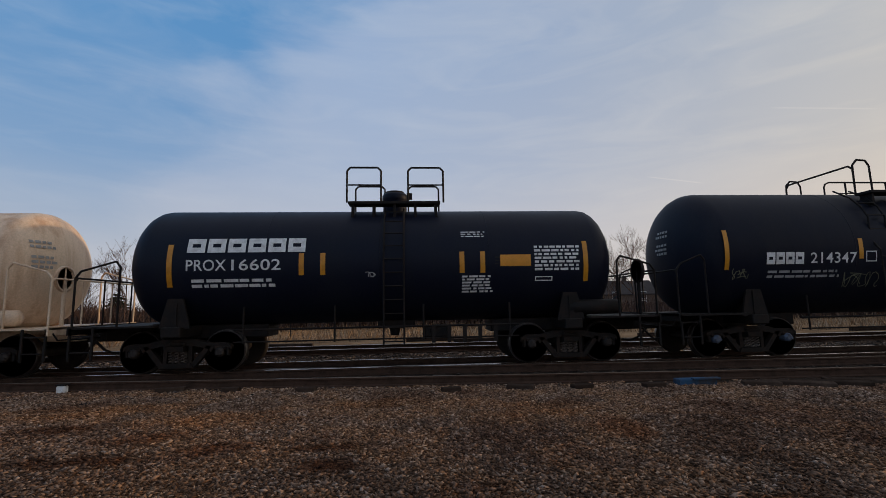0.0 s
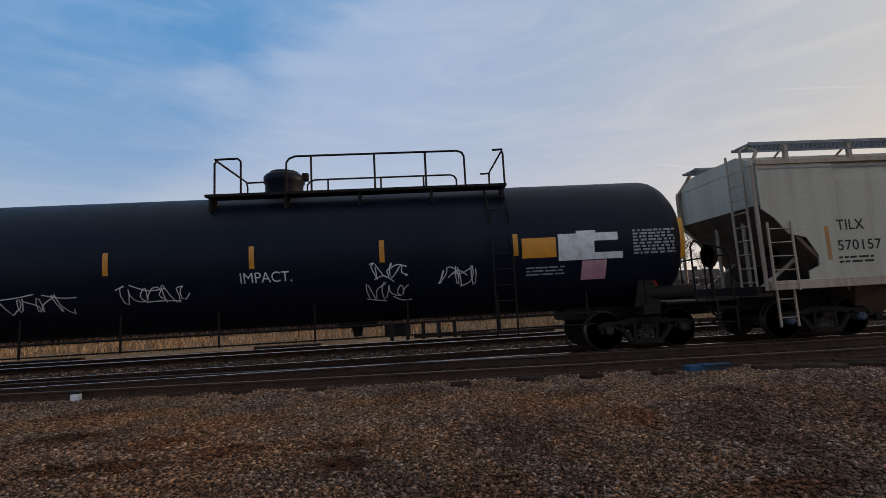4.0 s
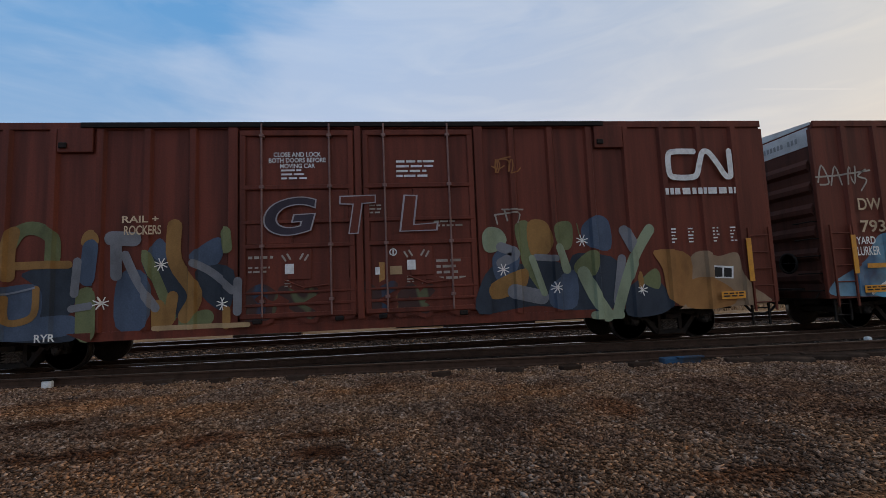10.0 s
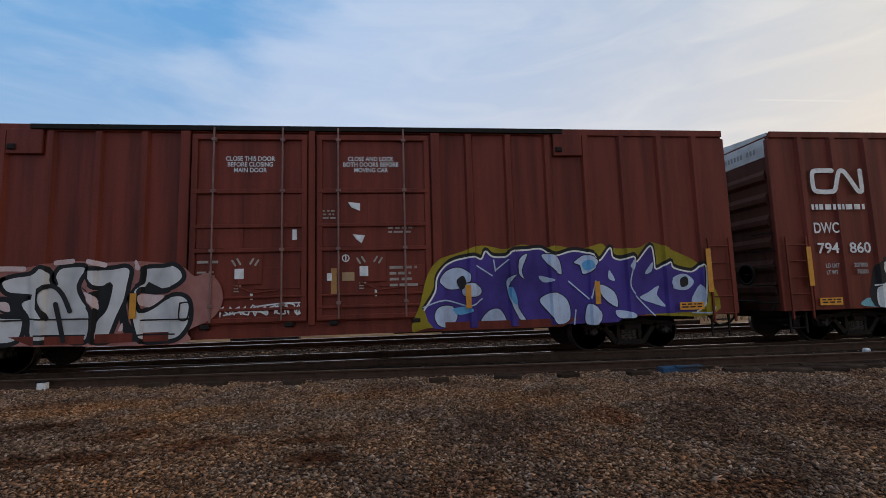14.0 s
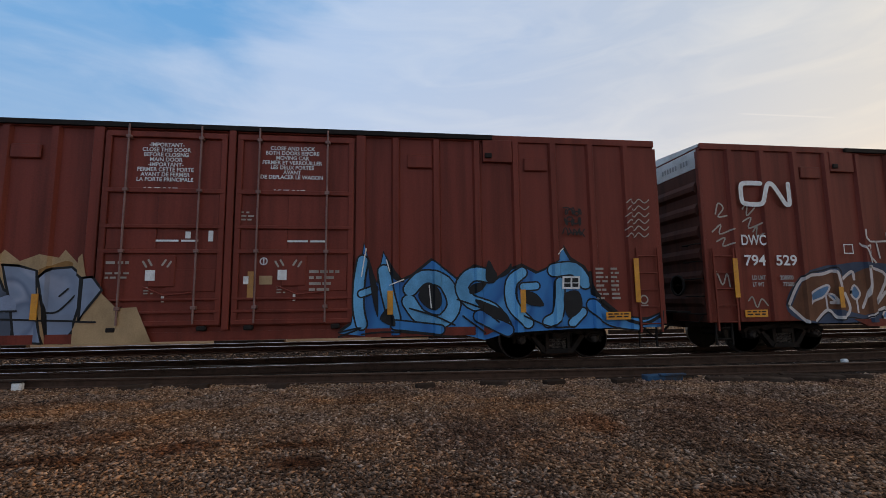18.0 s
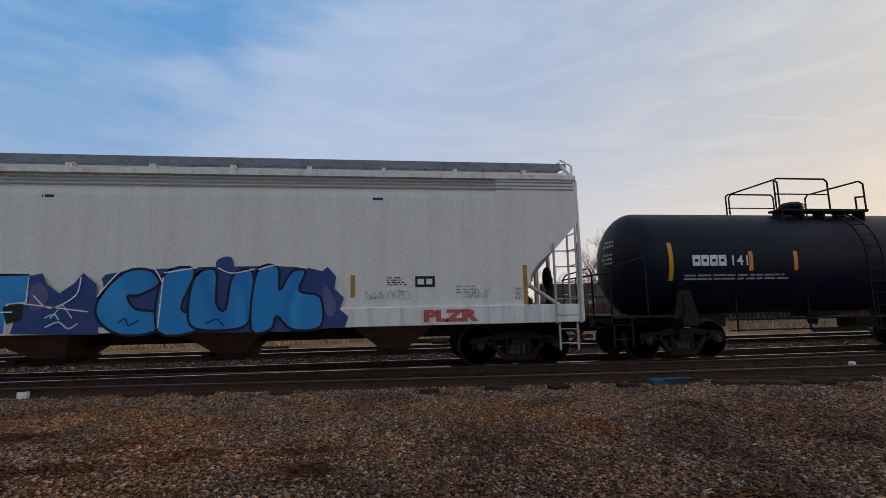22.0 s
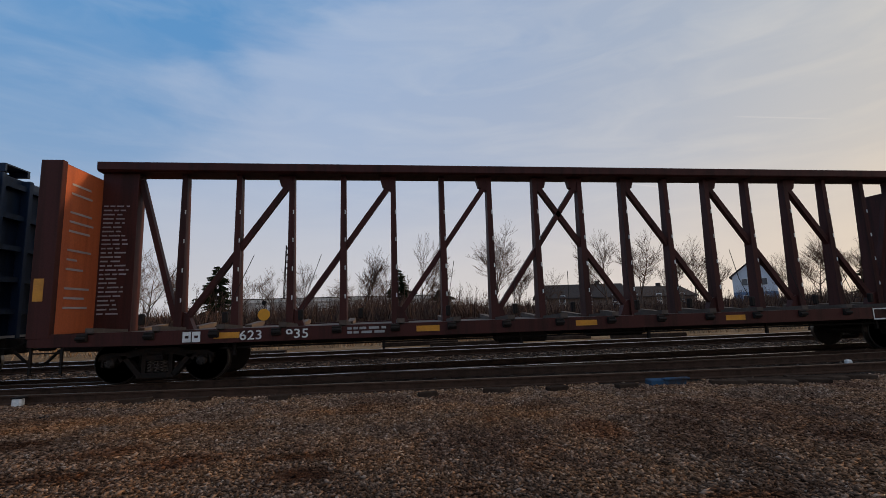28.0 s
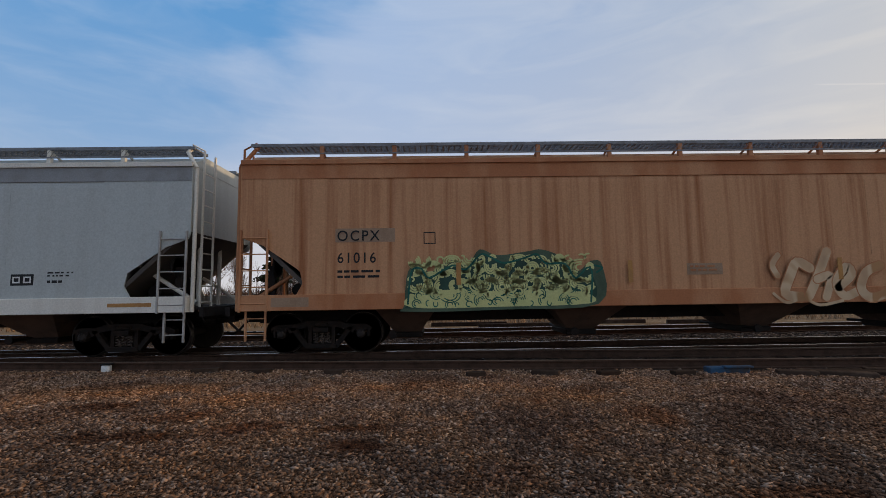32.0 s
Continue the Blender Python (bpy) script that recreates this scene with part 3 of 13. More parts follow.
def make_sideframe_mesh():
    s = Shape()
    h = 0.889
    # the cast frame: top chord, two slanted struts and the seat of the springs
    top = [(-1.12, 0.60), (-1.0, 0.66), (-0.62, 0.67), (-0.36, 0.74), (0.36, 0.74), (0.62, 0.67), (1.0, 0.66), (1.12, 0.60), (1.12, 0.50),
           (1.06, 0.56), (0.76, 0.56), (0.70, 0.46), (0.62, 0.54), (0.34, 0.60), (-0.34, 0.60), (-0.62, 0.54), (-0.70, 0.46), (-0.76, 0.56), (-1.06, 0.56), (-1.12, 0.50)]
    for y0, y1 in ((-0.075, 0.075),):
        s.prism(top, y0, y1)
        for e in (-1, 1):
            a = [(e * 0.72, 0.60), (e * 0.60, 0.60), (e * 0.30, 0.24), (e * 0.30, 0.14), (e * 0.36, 0.14)]
            s.prism(a if e > 0 else a[::-1], y0, y1)
            b = [(e * 0.30, 0.60), (e * 0.22, 0.60), (e * 0.22, 0.24), (e * 0.30, 0.24)]
            s.prism(b if e > 0 else b[::-1], y0 + 0.02, y1 - 0.02)
            s.box(e * h - 0.13, e * h + 0.13, -0.10, 0.10, 0.50, 0.585, 0.02)
            s.box(e * (h + 0.16) - 0.03, e * (h + 0.16) + 0.03, -0.07, 0.07, 0.38, 0.6, 0.01)
        s.prism([(-0.36, 0.14), (0.36, 0.14), (0.30, 0.24), (-0.30, 0.24)], -0.11, 0.11)
        s.box(-0.17, 0.17, -0.12, 0.12, 0.60, 0.70, 0.03)
    return s.mesh("sideframe", TRUCK_IRON)


def make_spring_mesh():
    s = Shape()
    for i in (-0.13, 0.0, 0.13):
        for j in (-0.05, 0.06):
            pts = [(i + 0.05 * math.cos(a), j + 0.045 * math.sin(a), 0.24 + 0.24 * k / 24) for k, a in enumerate(np.linspace(0, 8 * math.pi, 25))]
            s.path(pts, 0.013, 4)
    return s.mesh("spring_nest", SPRING_STEEL)


def make_bolster_mesh():
    s = Shape()
    s.cross([(-1.18, 0.60), (-1.18, 0.50), (-0.5, 0.40), (0.5, 0.40), (1.18, 0.50), (1.18, 0.60), (0.5, 0.70), (-0.5, 0.70)], -0.17, 0.17)
    s.lathe([(0.70, 0.2), (0.80, 0.2)], axis="z", n=16)
    s.tube((-0.55, -0.9, 0.42), (-0.55, 0.9, 0.42), 0.05).tube((0.55, -0.9, 0.42), (0.55, 0.9, 0.42), 0.05)
    s.box(-0.7, 0.7, -0.06, 0.06, 0.36, 0.44)
    return s.mesh("truck", TRUCK_IRON)


SIDEFRAME_MESH, SPRING_MESH, BOLSTER_MESH = make_sideframe_mesh(), make_spring_mesh(), make_bolster_mesh()


def truck(car, x, cap="dark"):
    t = part("truck", BOLSTER_MESH, [], car, at=pose(x, 0, 0))
    for y in (-1.0, 1.0):
        part("sideframe", SIDEFRAME_MESH, [], t, at=pose(0, y, 0))
        part("spring_nest", SPRING_MESH, [], t, at=pose(0, y, 0))
    for dx in (-0.889, 0.889):
        WHEELSETS.append((car, part("wheelset", WHEELSET_MESH[cap], [], t, at=pose(dx, 0, WHEEL_R)), dx))


def coupler(car, x, side):
    """Coupler with its draft gear, air hose and cut lever at one end."""
    s = Shape()
    e = side
    s.box(x - e * 1.0, x + e * 0.25, -0.17, 0.17, 0.68, 1.0, 0.02)
    s.box(x + e * 0.2, x + e * 0.62, -0.09, 0.09, 0.76, 0.94, 0.03)
    c = part("coupler", s, STEEL_DARK, car)
    k = Shape().box(x + e * 0.58, x + e * 0.80, -0.14, 0.12, 0.70, 0.98, 0.05)
    part("knuckle", k, TRUCK_IRON, c)
    h = Shape().path([(x + e * 0.2, -0.30, 0.72), (x + e * 0.42, -0.28, 0.50), (x + e * 0.60, -0.2, 0.40), (x + e * 0.78, -0.1, 0.44)], 0.03)
    part("air_hose", h, STEEL_DARK, c)
    l = Shape().path([(x + e * 0.05, -1.35, 0.95), (x + e * 0.12, -1.3, 0.80), (x + e * 0.14, -0.3, 0.80), (x + e * 0.5, -0.1, 0.98)], 0.016)
    part("cut_lever", l, STEEL_DARK, c)


def ladder(parent, x0, x1, y, z0, z1, rungs, material, name="ladder", r=0.016, stiles=True):
    s = Shape()
    if stiles:
        for x in (x0, x1):
            s.box(x - 0.02, x + 0.02, y - 0.02, y + 0.02, z0, z1)
    gap = (z1 - z0) / rungs
    s.tube((x0, y, z0 + 0.5 * gap), (x1, y, z0 + 0.5 * gap), r, 5)
    rails = part(name, s, material, parent)
    rung = Shape().tube((x0, y, z0), (x1, y, z0), r, 5).mesh("rung", material)
    for i in range(1, rungs):
        part("rung", rung, [], rails, at=pose(0, 0, gap * (i + 0.5)))
    return rails


# ---------------------------------------------------------------- boxcars
def boxcar(label, paint, half=9.58, top=5.16, reflectors="tall"):
    car = thing("boxcar", label, "boxcar", "freight cars of the train")
    W = 1.60
    body = Shape()
    body.box(-half, half, -W, W, 0.80, top - 0.06, 0.015)
    b = part("body", body, paint, car)
    s = Shape()
    s.cross([(-W + 0.02, top - 0.10), (W - 0.02, top - 0.10), (W - 0.02, top - 0.03), (0, top + 0.09), (-W + 0.02, top - 0.03)], -half - 0.02, half + 0.02)
    for i in range(17):
        x = -half + 0.6 + i * (2 * half - 1.2) / 16
        s.cross([(-W + 0.04, top - 0.04), (0, top + 0.08), (W - 0.04, top - 0.04), (W - 0.04, top - 0.015), (0, top + 0.12), (-W + 0.04, top - 0.015)], x - 0.04, x + 0.04)
    part("roof", s, ROOF, car, "galvanised ribbed steel roof")
    for y in (-W - 0.0225, W + 0.0225):
        part("eave", Shape().box(-half, half, y - 0.0225, y + 0.0225, top - 0.17, top - 0.015, 0.01), paint, car)
    # long door rail under the eave, sill and bolster steps
    part("door_rail", Shape().box(-5.6, 5.6, -W - 0.11, -W - 0.045, top - 0.14, top - 0.04), STEEL_DARK, car)
    for e in (-1, 1):
        y0, y1 = (e * (W - 0.06), e * (W + 0.02))
        part("side_sill", Shape().prism([(-5.8, 0.82), (-5.4, 0.64), (5.4, 0.64), (5.8, 0.82)], min(y0, y1), max(y0, y1)), paint, car)
    part("centre_sill", Shape().box(-half + 0.2, half - 0.2, -0.35, 0.35, 0.62, 0.80), STEEL_DARK, car)
    # ribs
    for x in (3.42, 4.32, 5.24, 6.14, 7.03, 7.95, 8.83):
        for e in (-1, 1):
            for y in (-1, 1):
                rib = Shape()
                q = [(e * x - 0.10, y * W), (e * x - 0.06, y * (W + 0.075)), (e * x + 0.06, y * (W + 0.075)), (e * x + 0.10, y * W)]
                v = [(a, c, z) for z in (0.82, top - 0.17) for a, c in q]
                rib.add(v, [(0, 1, 5, 4), (1, 2, 6, 5), (2, 3, 7, 6), (0, 3, 2, 1), (4, 5, 6, 7)])
                part("rib", rib, paint, car)
    # two plug doors
    for x0, x1 in ((-2.46, -0.10), (0.10, 2.52)):
        door = part("door", Shape().box(x0, x1, -W - 0.06, -W, 0.92, top - 0.24, 0.012), paint, car)
        part("door", Shape().box(x0, x1, W, W + 0.06, 0.92, top - 0.24, 0.012), paint, car)
        for z, k in ((1.00, 0.05), (1.22, 0.03), (1.47, 0.025), (2.44, 0.045), (2.95, 0.04), (3.69, 0.05), (top - 0.29, 0.06)):
            rail = Shape().box(x0 + 0.02, x1 - 0.02, -W - 0.12, -W - 0.055, z - k, z + k, 0.012)
            part("door_rib", rail, paint, door)
        for x, k in ((x0 + 0.06, 0.06), (x1 - 0.06, 0.06)):
            part("door_stile", Shape().box(x - k, x + k, -W - 0.115, -W - 0.055, 0.95, top - 0.24, 0.012), paint, door)
        xm = x0 + 1.06
        part("door_panel", Shape().box(xm, x1 - 0.12, -W - 0.085, -W - 0.055, 2.99, 3.63, 0.006), paint, door)
        part("door_panel", Shape().box(x0 + 0.13, xm, -W - 0.085, -W - 0.055, 2.49, 2.90, 0.006), paint, door)
        part("door_panel", Shape().box(xm + 0.22, x1 - 0.13, -W - 0.08, -W - 0.055, 1.62, 2.08, 0.01), paint, door)
        for u in (0.46, 1.86):
            x = x0 + u
            rod = Shape().tube((x, -W - 0.155, 0.98), (x, -W - 0.155, top - 0.1), 0.021, 8)
            for z in (1.3, 2.44, 3.69, 4.80):
                rod.box(x - 0.05, x + 0.05, -W - 0.18, -W - 0.06, z - 0.035, z + 0.035, 0.01)
            part("lock_rod", rod, ROD_PAINT, door)
        h = Shape().box(x0 + 0.96, x0 + 1.46, -W - 0.10, -W - 0.06, 1.72, 2.36, 0.03)
        h.path([(x0 + 0.9, -W - 0.15, 1.72), (x0 + 1.3, -W - 0.15, 1.55), (x0 + 1.8, -W - 0.13, 1.60)], 0.018)
        part("latch", h, paint, door)
        for x in (x0 + 0.35, x1 - 0.35):
            part("roller", Shape().box(x - 0.09, x + 0.09, -W - 0.14, -W - 0.02, 0.84, 0.94, 0.02), STEEL_DARK, door)
    part("door_post", Shape().box(-0.07, 0.07, -W - 0.13, -W, 0.85, top - 0.15, 0.012), paint, car)
    for x in (-2.60, 2.66):
        part("door_post", Shape().box(x - 0.10, x + 0.10, -W - 0.10, -W, 0.82, top - 0.15, 0.012), paint, car)
    # high vents and hatch covers between the ribs
    for x in (-5.72, 5.72):
        hatch = part("hatch_cover", Shape().box(x - 0.34, x + 0.34, -W - 0.085, -W, top - 0.66, top - 0.14, 0.012), paint, car)
        part("hatch_latch", Shape().box(x - 0.30, x - 0.14, -W - 0.13, -W - 0.08, top - 0.58, top - 0.46, 0.02), STEEL_DARK, hatch)
    # corrugated ends with a pale band on top
    for e in (-1, 1):
        s = Shape()
        for i in range(6):
            z = 1.25 + i * 0.55
            s.cross([(-1.45, z), (1.45, z), (1.45, z + 0.12), (-1.45, z + 0.12)], e * half, e * (half + 0.04))
            s.prism([(e * half, z - 0.10), (e * (half + 0.085), z), (e * (half + 0.085), z + 0.12), (e * half, z + 0.26)][::e], -1.42, 1.42)
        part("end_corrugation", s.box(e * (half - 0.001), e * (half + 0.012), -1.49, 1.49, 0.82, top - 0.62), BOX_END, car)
        part("end_band", Shape().box(e * (half - 0.002), e * (half + 0.02), -1.5, 1.5, top - 0.60, top - 0.14), END_WHITE, car, "pale painted band")
        s = Shape()
        for k in range(9):
            y = -1.2 + k * 0.11 + (0.10 if k > 2 else 0)
            s.add([(e * (half + 0.026), y, top - 0.45), (e * (half + 0.026), y + 0.07, top - 0.45), (e * (half + 0.026), y + 0.07, top - 0.32), (e * (half + 0.026), y, top - 0.32)], [(0, 1, 2, 3)])
        stuff(part("end_number", s, HOP_BAND, car))
        for y in (-1.55, 1.55):
            part("end_post", Shape().box(e * (half - 0.02), e * (half + 0.06), y - 0.05, y + 0.05, 0.8, top - 0.2, 0.01), paint, car)
        x0, x1 = (half - 0.62, half - 0.10) if e > 0 else (-half + 0.10, -half + 0.62)
        ladder(car, x0, x1, -W - 0.07, 0.62, 2.55, 5, paint, "side_ladder")
        ladder(car, x0 + 0.05, x1 - 0.05, -W + 0.1, 0.28, 0.80, 2, STEEL_DARK, "stirrup")
        iron = Shape().tube((e * (half + 0.16), -1.45, 1.0), (e * (half + 0.16), -0.95, 1.0), 0.015, 5)
        for y in (-1.45, -0.95):
            iron.tube((e * (half + 0.16), y, 1.0), (e * (half - 0.01), y, 1.0), 0.015, 5)
        iron = iron.mesh("grab_iron", STEEL_DARK)
        for i in range(5):
            part("grab_iron", iron, [], car, at=pose(0, 0, i * 0.42))
        part("end_step", Shape().box(e * (half + 0.08), e * (half + 0.45), -1.0, 1.0, 1.02, 1.06), STEEL_DARK, car)
        part("brake_wheel", Shape().lathe([(e * (half + 0.2), 0.27), (e * (half + 0.24), 0.27), (e * (half + 0.24), 0.22), (e * (half + 0.2), 0.22)], (0, -0.75, 1.7), "x", 18).tube((e * half, -0.75, 1.7), (e * (half + 0.24), -0.75, 1.7), 0.03).tube((e * (half + 0.22), -1.0, 1.7), (e * (half + 0.22), -0.5, 1.7), 0.012), STEEL_DARK, car)
        coupler(car, e * half, e)
    for x in (-7.22, 7.22):
        truck(car, x)
    # yellow reflectors low on the wall
    f = flat_face(W + 0.052)
    places = [(-8.97, 1.84, 0.46), (8.9, 1.8, 0.5), (0.45, 1.75, 0.28)]
    if reflectors == "tall":
        places += [(-6.2, 1.36, 0.25), (6.2, 1.36, 0.25), (-3.48, 1.36, 0.25), (3.3, 1.36, 0.25)]
    elif reflectors == "flat":
        for x, z in ((-8.39, 1.55), (-6.29, 1.53), (-3.33, 1.57), (3.25, 0.97), (6.14, 0.96)):
            patch(car, x - 0.29, x + 0.29, z - 0.055, z + 0.055, flat_face(W + 0.056), False, YELLOW, "reflector", 0.078)
    for x, z, h in places:
        patch(car, x - 0.06, x + 0.06, z - h, z + h, flat_face(W + (0.068 if abs(x) < 2 else 0.056)), False, YELLOW if abs(x) > 2 else RUST_REFLECT, "reflector", 0.078 if abs(x) > 2 else 0.003)
    for x in (-8.53, 8.4):
        patch(car, x - 0.29, x + 0.29, 0.92, 1.09, f, False, ORANGE_PLATE, "orange_plate", 0.080)
        bars(car, x - 0.25, x + 0.25, 0.94, 1.06, 2, flat_face(W + 0.135), False, BLACK, 3, 0.5, 0.1)
    return car


DOOR = flat_face(1.676)
RIBBED = flat_face(1.678)


def door_notes(car, seed, style=0):
    if style == 1:
        for x, rows in ((-1.3, ["-IMPORTANT-", "CLOSE THIS DOOR", "BEFORE CLOSING", "MAIN DOOR", "-IMPORTANT-", "FERMER CETTE PORTE", "AVANT DE FERMER", "LA PORTE PRINCIPALE"]),
                        (1.22, ["CLOSE AND LOCK", "BOTH DOORS BEFORE", "MOVING CAR", "FERMER ET VERROUILLER", "LES DEUX PORTES", "AVANT", "DE DEPLACER LE WAGON"])):
            for i, r in enumerate(rows):
                lettering(car, r, x, 4.66 - i * 0.105, 0.115, DOOR, align="CENTER", wide=0.95, bold=0.0025)
        for x in (-2.0, 0.55):
            bars(car, x, x + 1.5, 2.64, 2.68, 1, DOOR, seed=seed, fill=1.0, ragged=0.1, words=1)
            bars(car, x + 0.3, x + 1.0, 3.72, 3.76, 1, DOOR, seed=seed, fill=1.0, ragged=0.1, words=4)
    else:
        signs = [(-1.28, ["CLOSE AND LOCK", "BOTH DOORS BEFORE", "MOVING CAR"])]
        if style == 2:
            signs = [(-1.28, ["CLOSE THIS DOOR", "BEFORE CLOSING", "MAIN DOOR"]), (1.25, signs[0][1])]
        for x, rows in signs:
            for i, r in enumerate(rows):
                lettering(car, r, x, 4.40 - i * 0.125, 0.135, DOOR, align="CENTER", wide=0.87, bold=0.0025)
        if not style:
            bars(car, -1.62, -0.95, 3.82, 4.08, 3, DOOR, seed=seed, words=2)
            bars(car, 0.82, 1.75, 3.82, 4.25, 4, DOOR, seed=seed + 1, words=3)
    bars(car, -2.3, -1.75, 2.12, 2.24, 1, DOOR, material=SPRAY_DUST, seed=seed + 2, words=2)
    bars(car, -2.3, -1.8, 1.85, 2.02, 2, DOOR, material=SPRAY_DUST, seed=seed + 5, words=2)
    bars(car, 1.62, 2.3, 1.55, 2.05, 4, DOOR, material=SPRAY_DUST, seed=seed + 3, words=2)
    bars(car, 0.22, 0.5, 3.05, 3.28, 3, DOOR, material=SPRAY_DUST, seed=seed + 6, words=2)
    if style != 1:
        bars(car, 1.6, 2.25, 2.72, 2.9, 2, DOOR, material=SPRAY_DUST, seed=seed + 7, words=3)
    latch = flat_face(1.704)
    for x in (-1.46, 1.08):
        s = Shape()      # two slanted marks over the latch
        for e in (-1, 1):
            for k in (0, 0.1):
                ribbon(s, [(x + 0.12 + e * (0.10 + k), 2.16 - k * 0.3), (x + 0.12 + e * (0.16 + k), 2.26 - k * 0.3)], 0.04, 0)
        part("latch_mark", lay_on(s.mesh("latch_mark", SPRAY_DUST), latch, 0.004, False), [], car)
        patch(car, x - 0.09, x + 0.09, 1.85, 2.06, latch, False, WHITE, "paper_card", 0.003)
        patch(car, x + 0.22, x + 0.27, 1.42, 1.56, DOOR, False, WHITE, "paper_card", 0.003)
        bars(car, x - 0.1, x + 0.08, 1.55, 1.72, 3, latch, material=SPRAY_DUST, seed=seed + 8, words=1)
    rng = random.Random(seed)
    for x, z, a, b in ((-0.80, 2.78, 0.05, 0.07), (-0.36, 2.76, 0.045, 0.11), (0.36, 1.85, 0.05, 0.08)):
        if rng.random() < 0.75:
            patch(car, x - a, x + a, z - b, z + b, DOOR, False, WHITE, "paper_card", 0.003)
    patch(car, 0.62, 0.88, 1.76, 1.94, DOOR, False, SPRAY_TAN, "notice_plate", 0.003)
    s = Shape()
    ribbon(s, [(0.70 + 0.07 * math.cos(a), 2.24 + 0.07 * math.sin(a)) for a in np.linspace(0, 6.2, 17)], 0.022, 0)
    ribbon(s, [(0.70, 2.20), (0.70, 2.28)], 0.03, 0.001)
    part("round_mark", lay_on(s.mesh("round_mark", WHITE), DOOR, 0.006, False), [], car)


def railway_mark(car, x, z, w, face=RIBBED):
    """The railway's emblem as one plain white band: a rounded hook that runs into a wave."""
    h = w * 0.40
    s = Shape()
    pts = [(0.42, 1.0), (0.12, 1.0), (0.02, 0.9), (0.0, 0.5), (0.02, 0.1), (0.12, 0.0), (0.36, 0.0), (0.45, 0.12), (0.50, 0.5), (0.56, 0.92), (0.62, 1.0), (0.69, 0.9), (0.80, 0.5), (0.90, 0.08), (0.96, 0.0), (1.0, 0.12), (1.0, 1.0)]
    ribbon(s, bend([(x + a * w, z + b * h) for a, b in pts], 5), w * 0.088, 0)
    part("emblem", lay_on(s.mesh("emblem", WHITE), face, 0.008, False), [], car, "white painted emblem band")


def number(car, words, x, z, size, face, material=None, curved=False, spread=1.05, bold=0.003, fit=None):
    if fit and " " in words:
        a, b = words.split()
        k = fit[0] / (len(a) + len(b) + 0.55)
        lettering(car, a, x, z, size * 1.38, face, curved, material, "reporting_mark", spread=spread, bold=bold, fit=(k * len(a), fit[1]))
        lettering(car, b, x + k * (len(a) + 0.55), z, size * 1.38, face, curved, material, "car_number", spread=spread, bold=bold, fit=(k * len(b), fit[1]))
    else:
        lettering(car, words, x, z, size * 1.38, face, curved, material, "car_number", spread=spread, bold=bold, fit=fit)


def stop_bars(car, x, z, w, face, material=None, curved=False, letters=4, tall=1.15):
    """A company name as plain upright bars of its height and colour."""
    d = w / letters
    h = d * tall
    for i in range(letters):
        s = Shape()
        a, b, u, v = x + i * d, x + (i + 0.88) * d, d * 0.24, h * 0.37
        s.add([(a, 0, z - h / 2), (b, 0, z - h / 2), (b, 0, z + h / 2), (a, 0, z + h / 2), (a + u, 0, z - h / 2 + v), (b - u, 0, z - h / 2 + v), (b - u, 0, z + h / 2 - v), (a + u, 0, z + h / 2 - v)],
              [(0, 1, 5, 4), (1, 2, 6, 5), (2, 3, 7, 6), (3, 0, 4, 7)])
        part("name_block", lay_on(s.mesh("name_block", material or WHITE), face, 0.014 if curved else 0.008, curved), [], car)


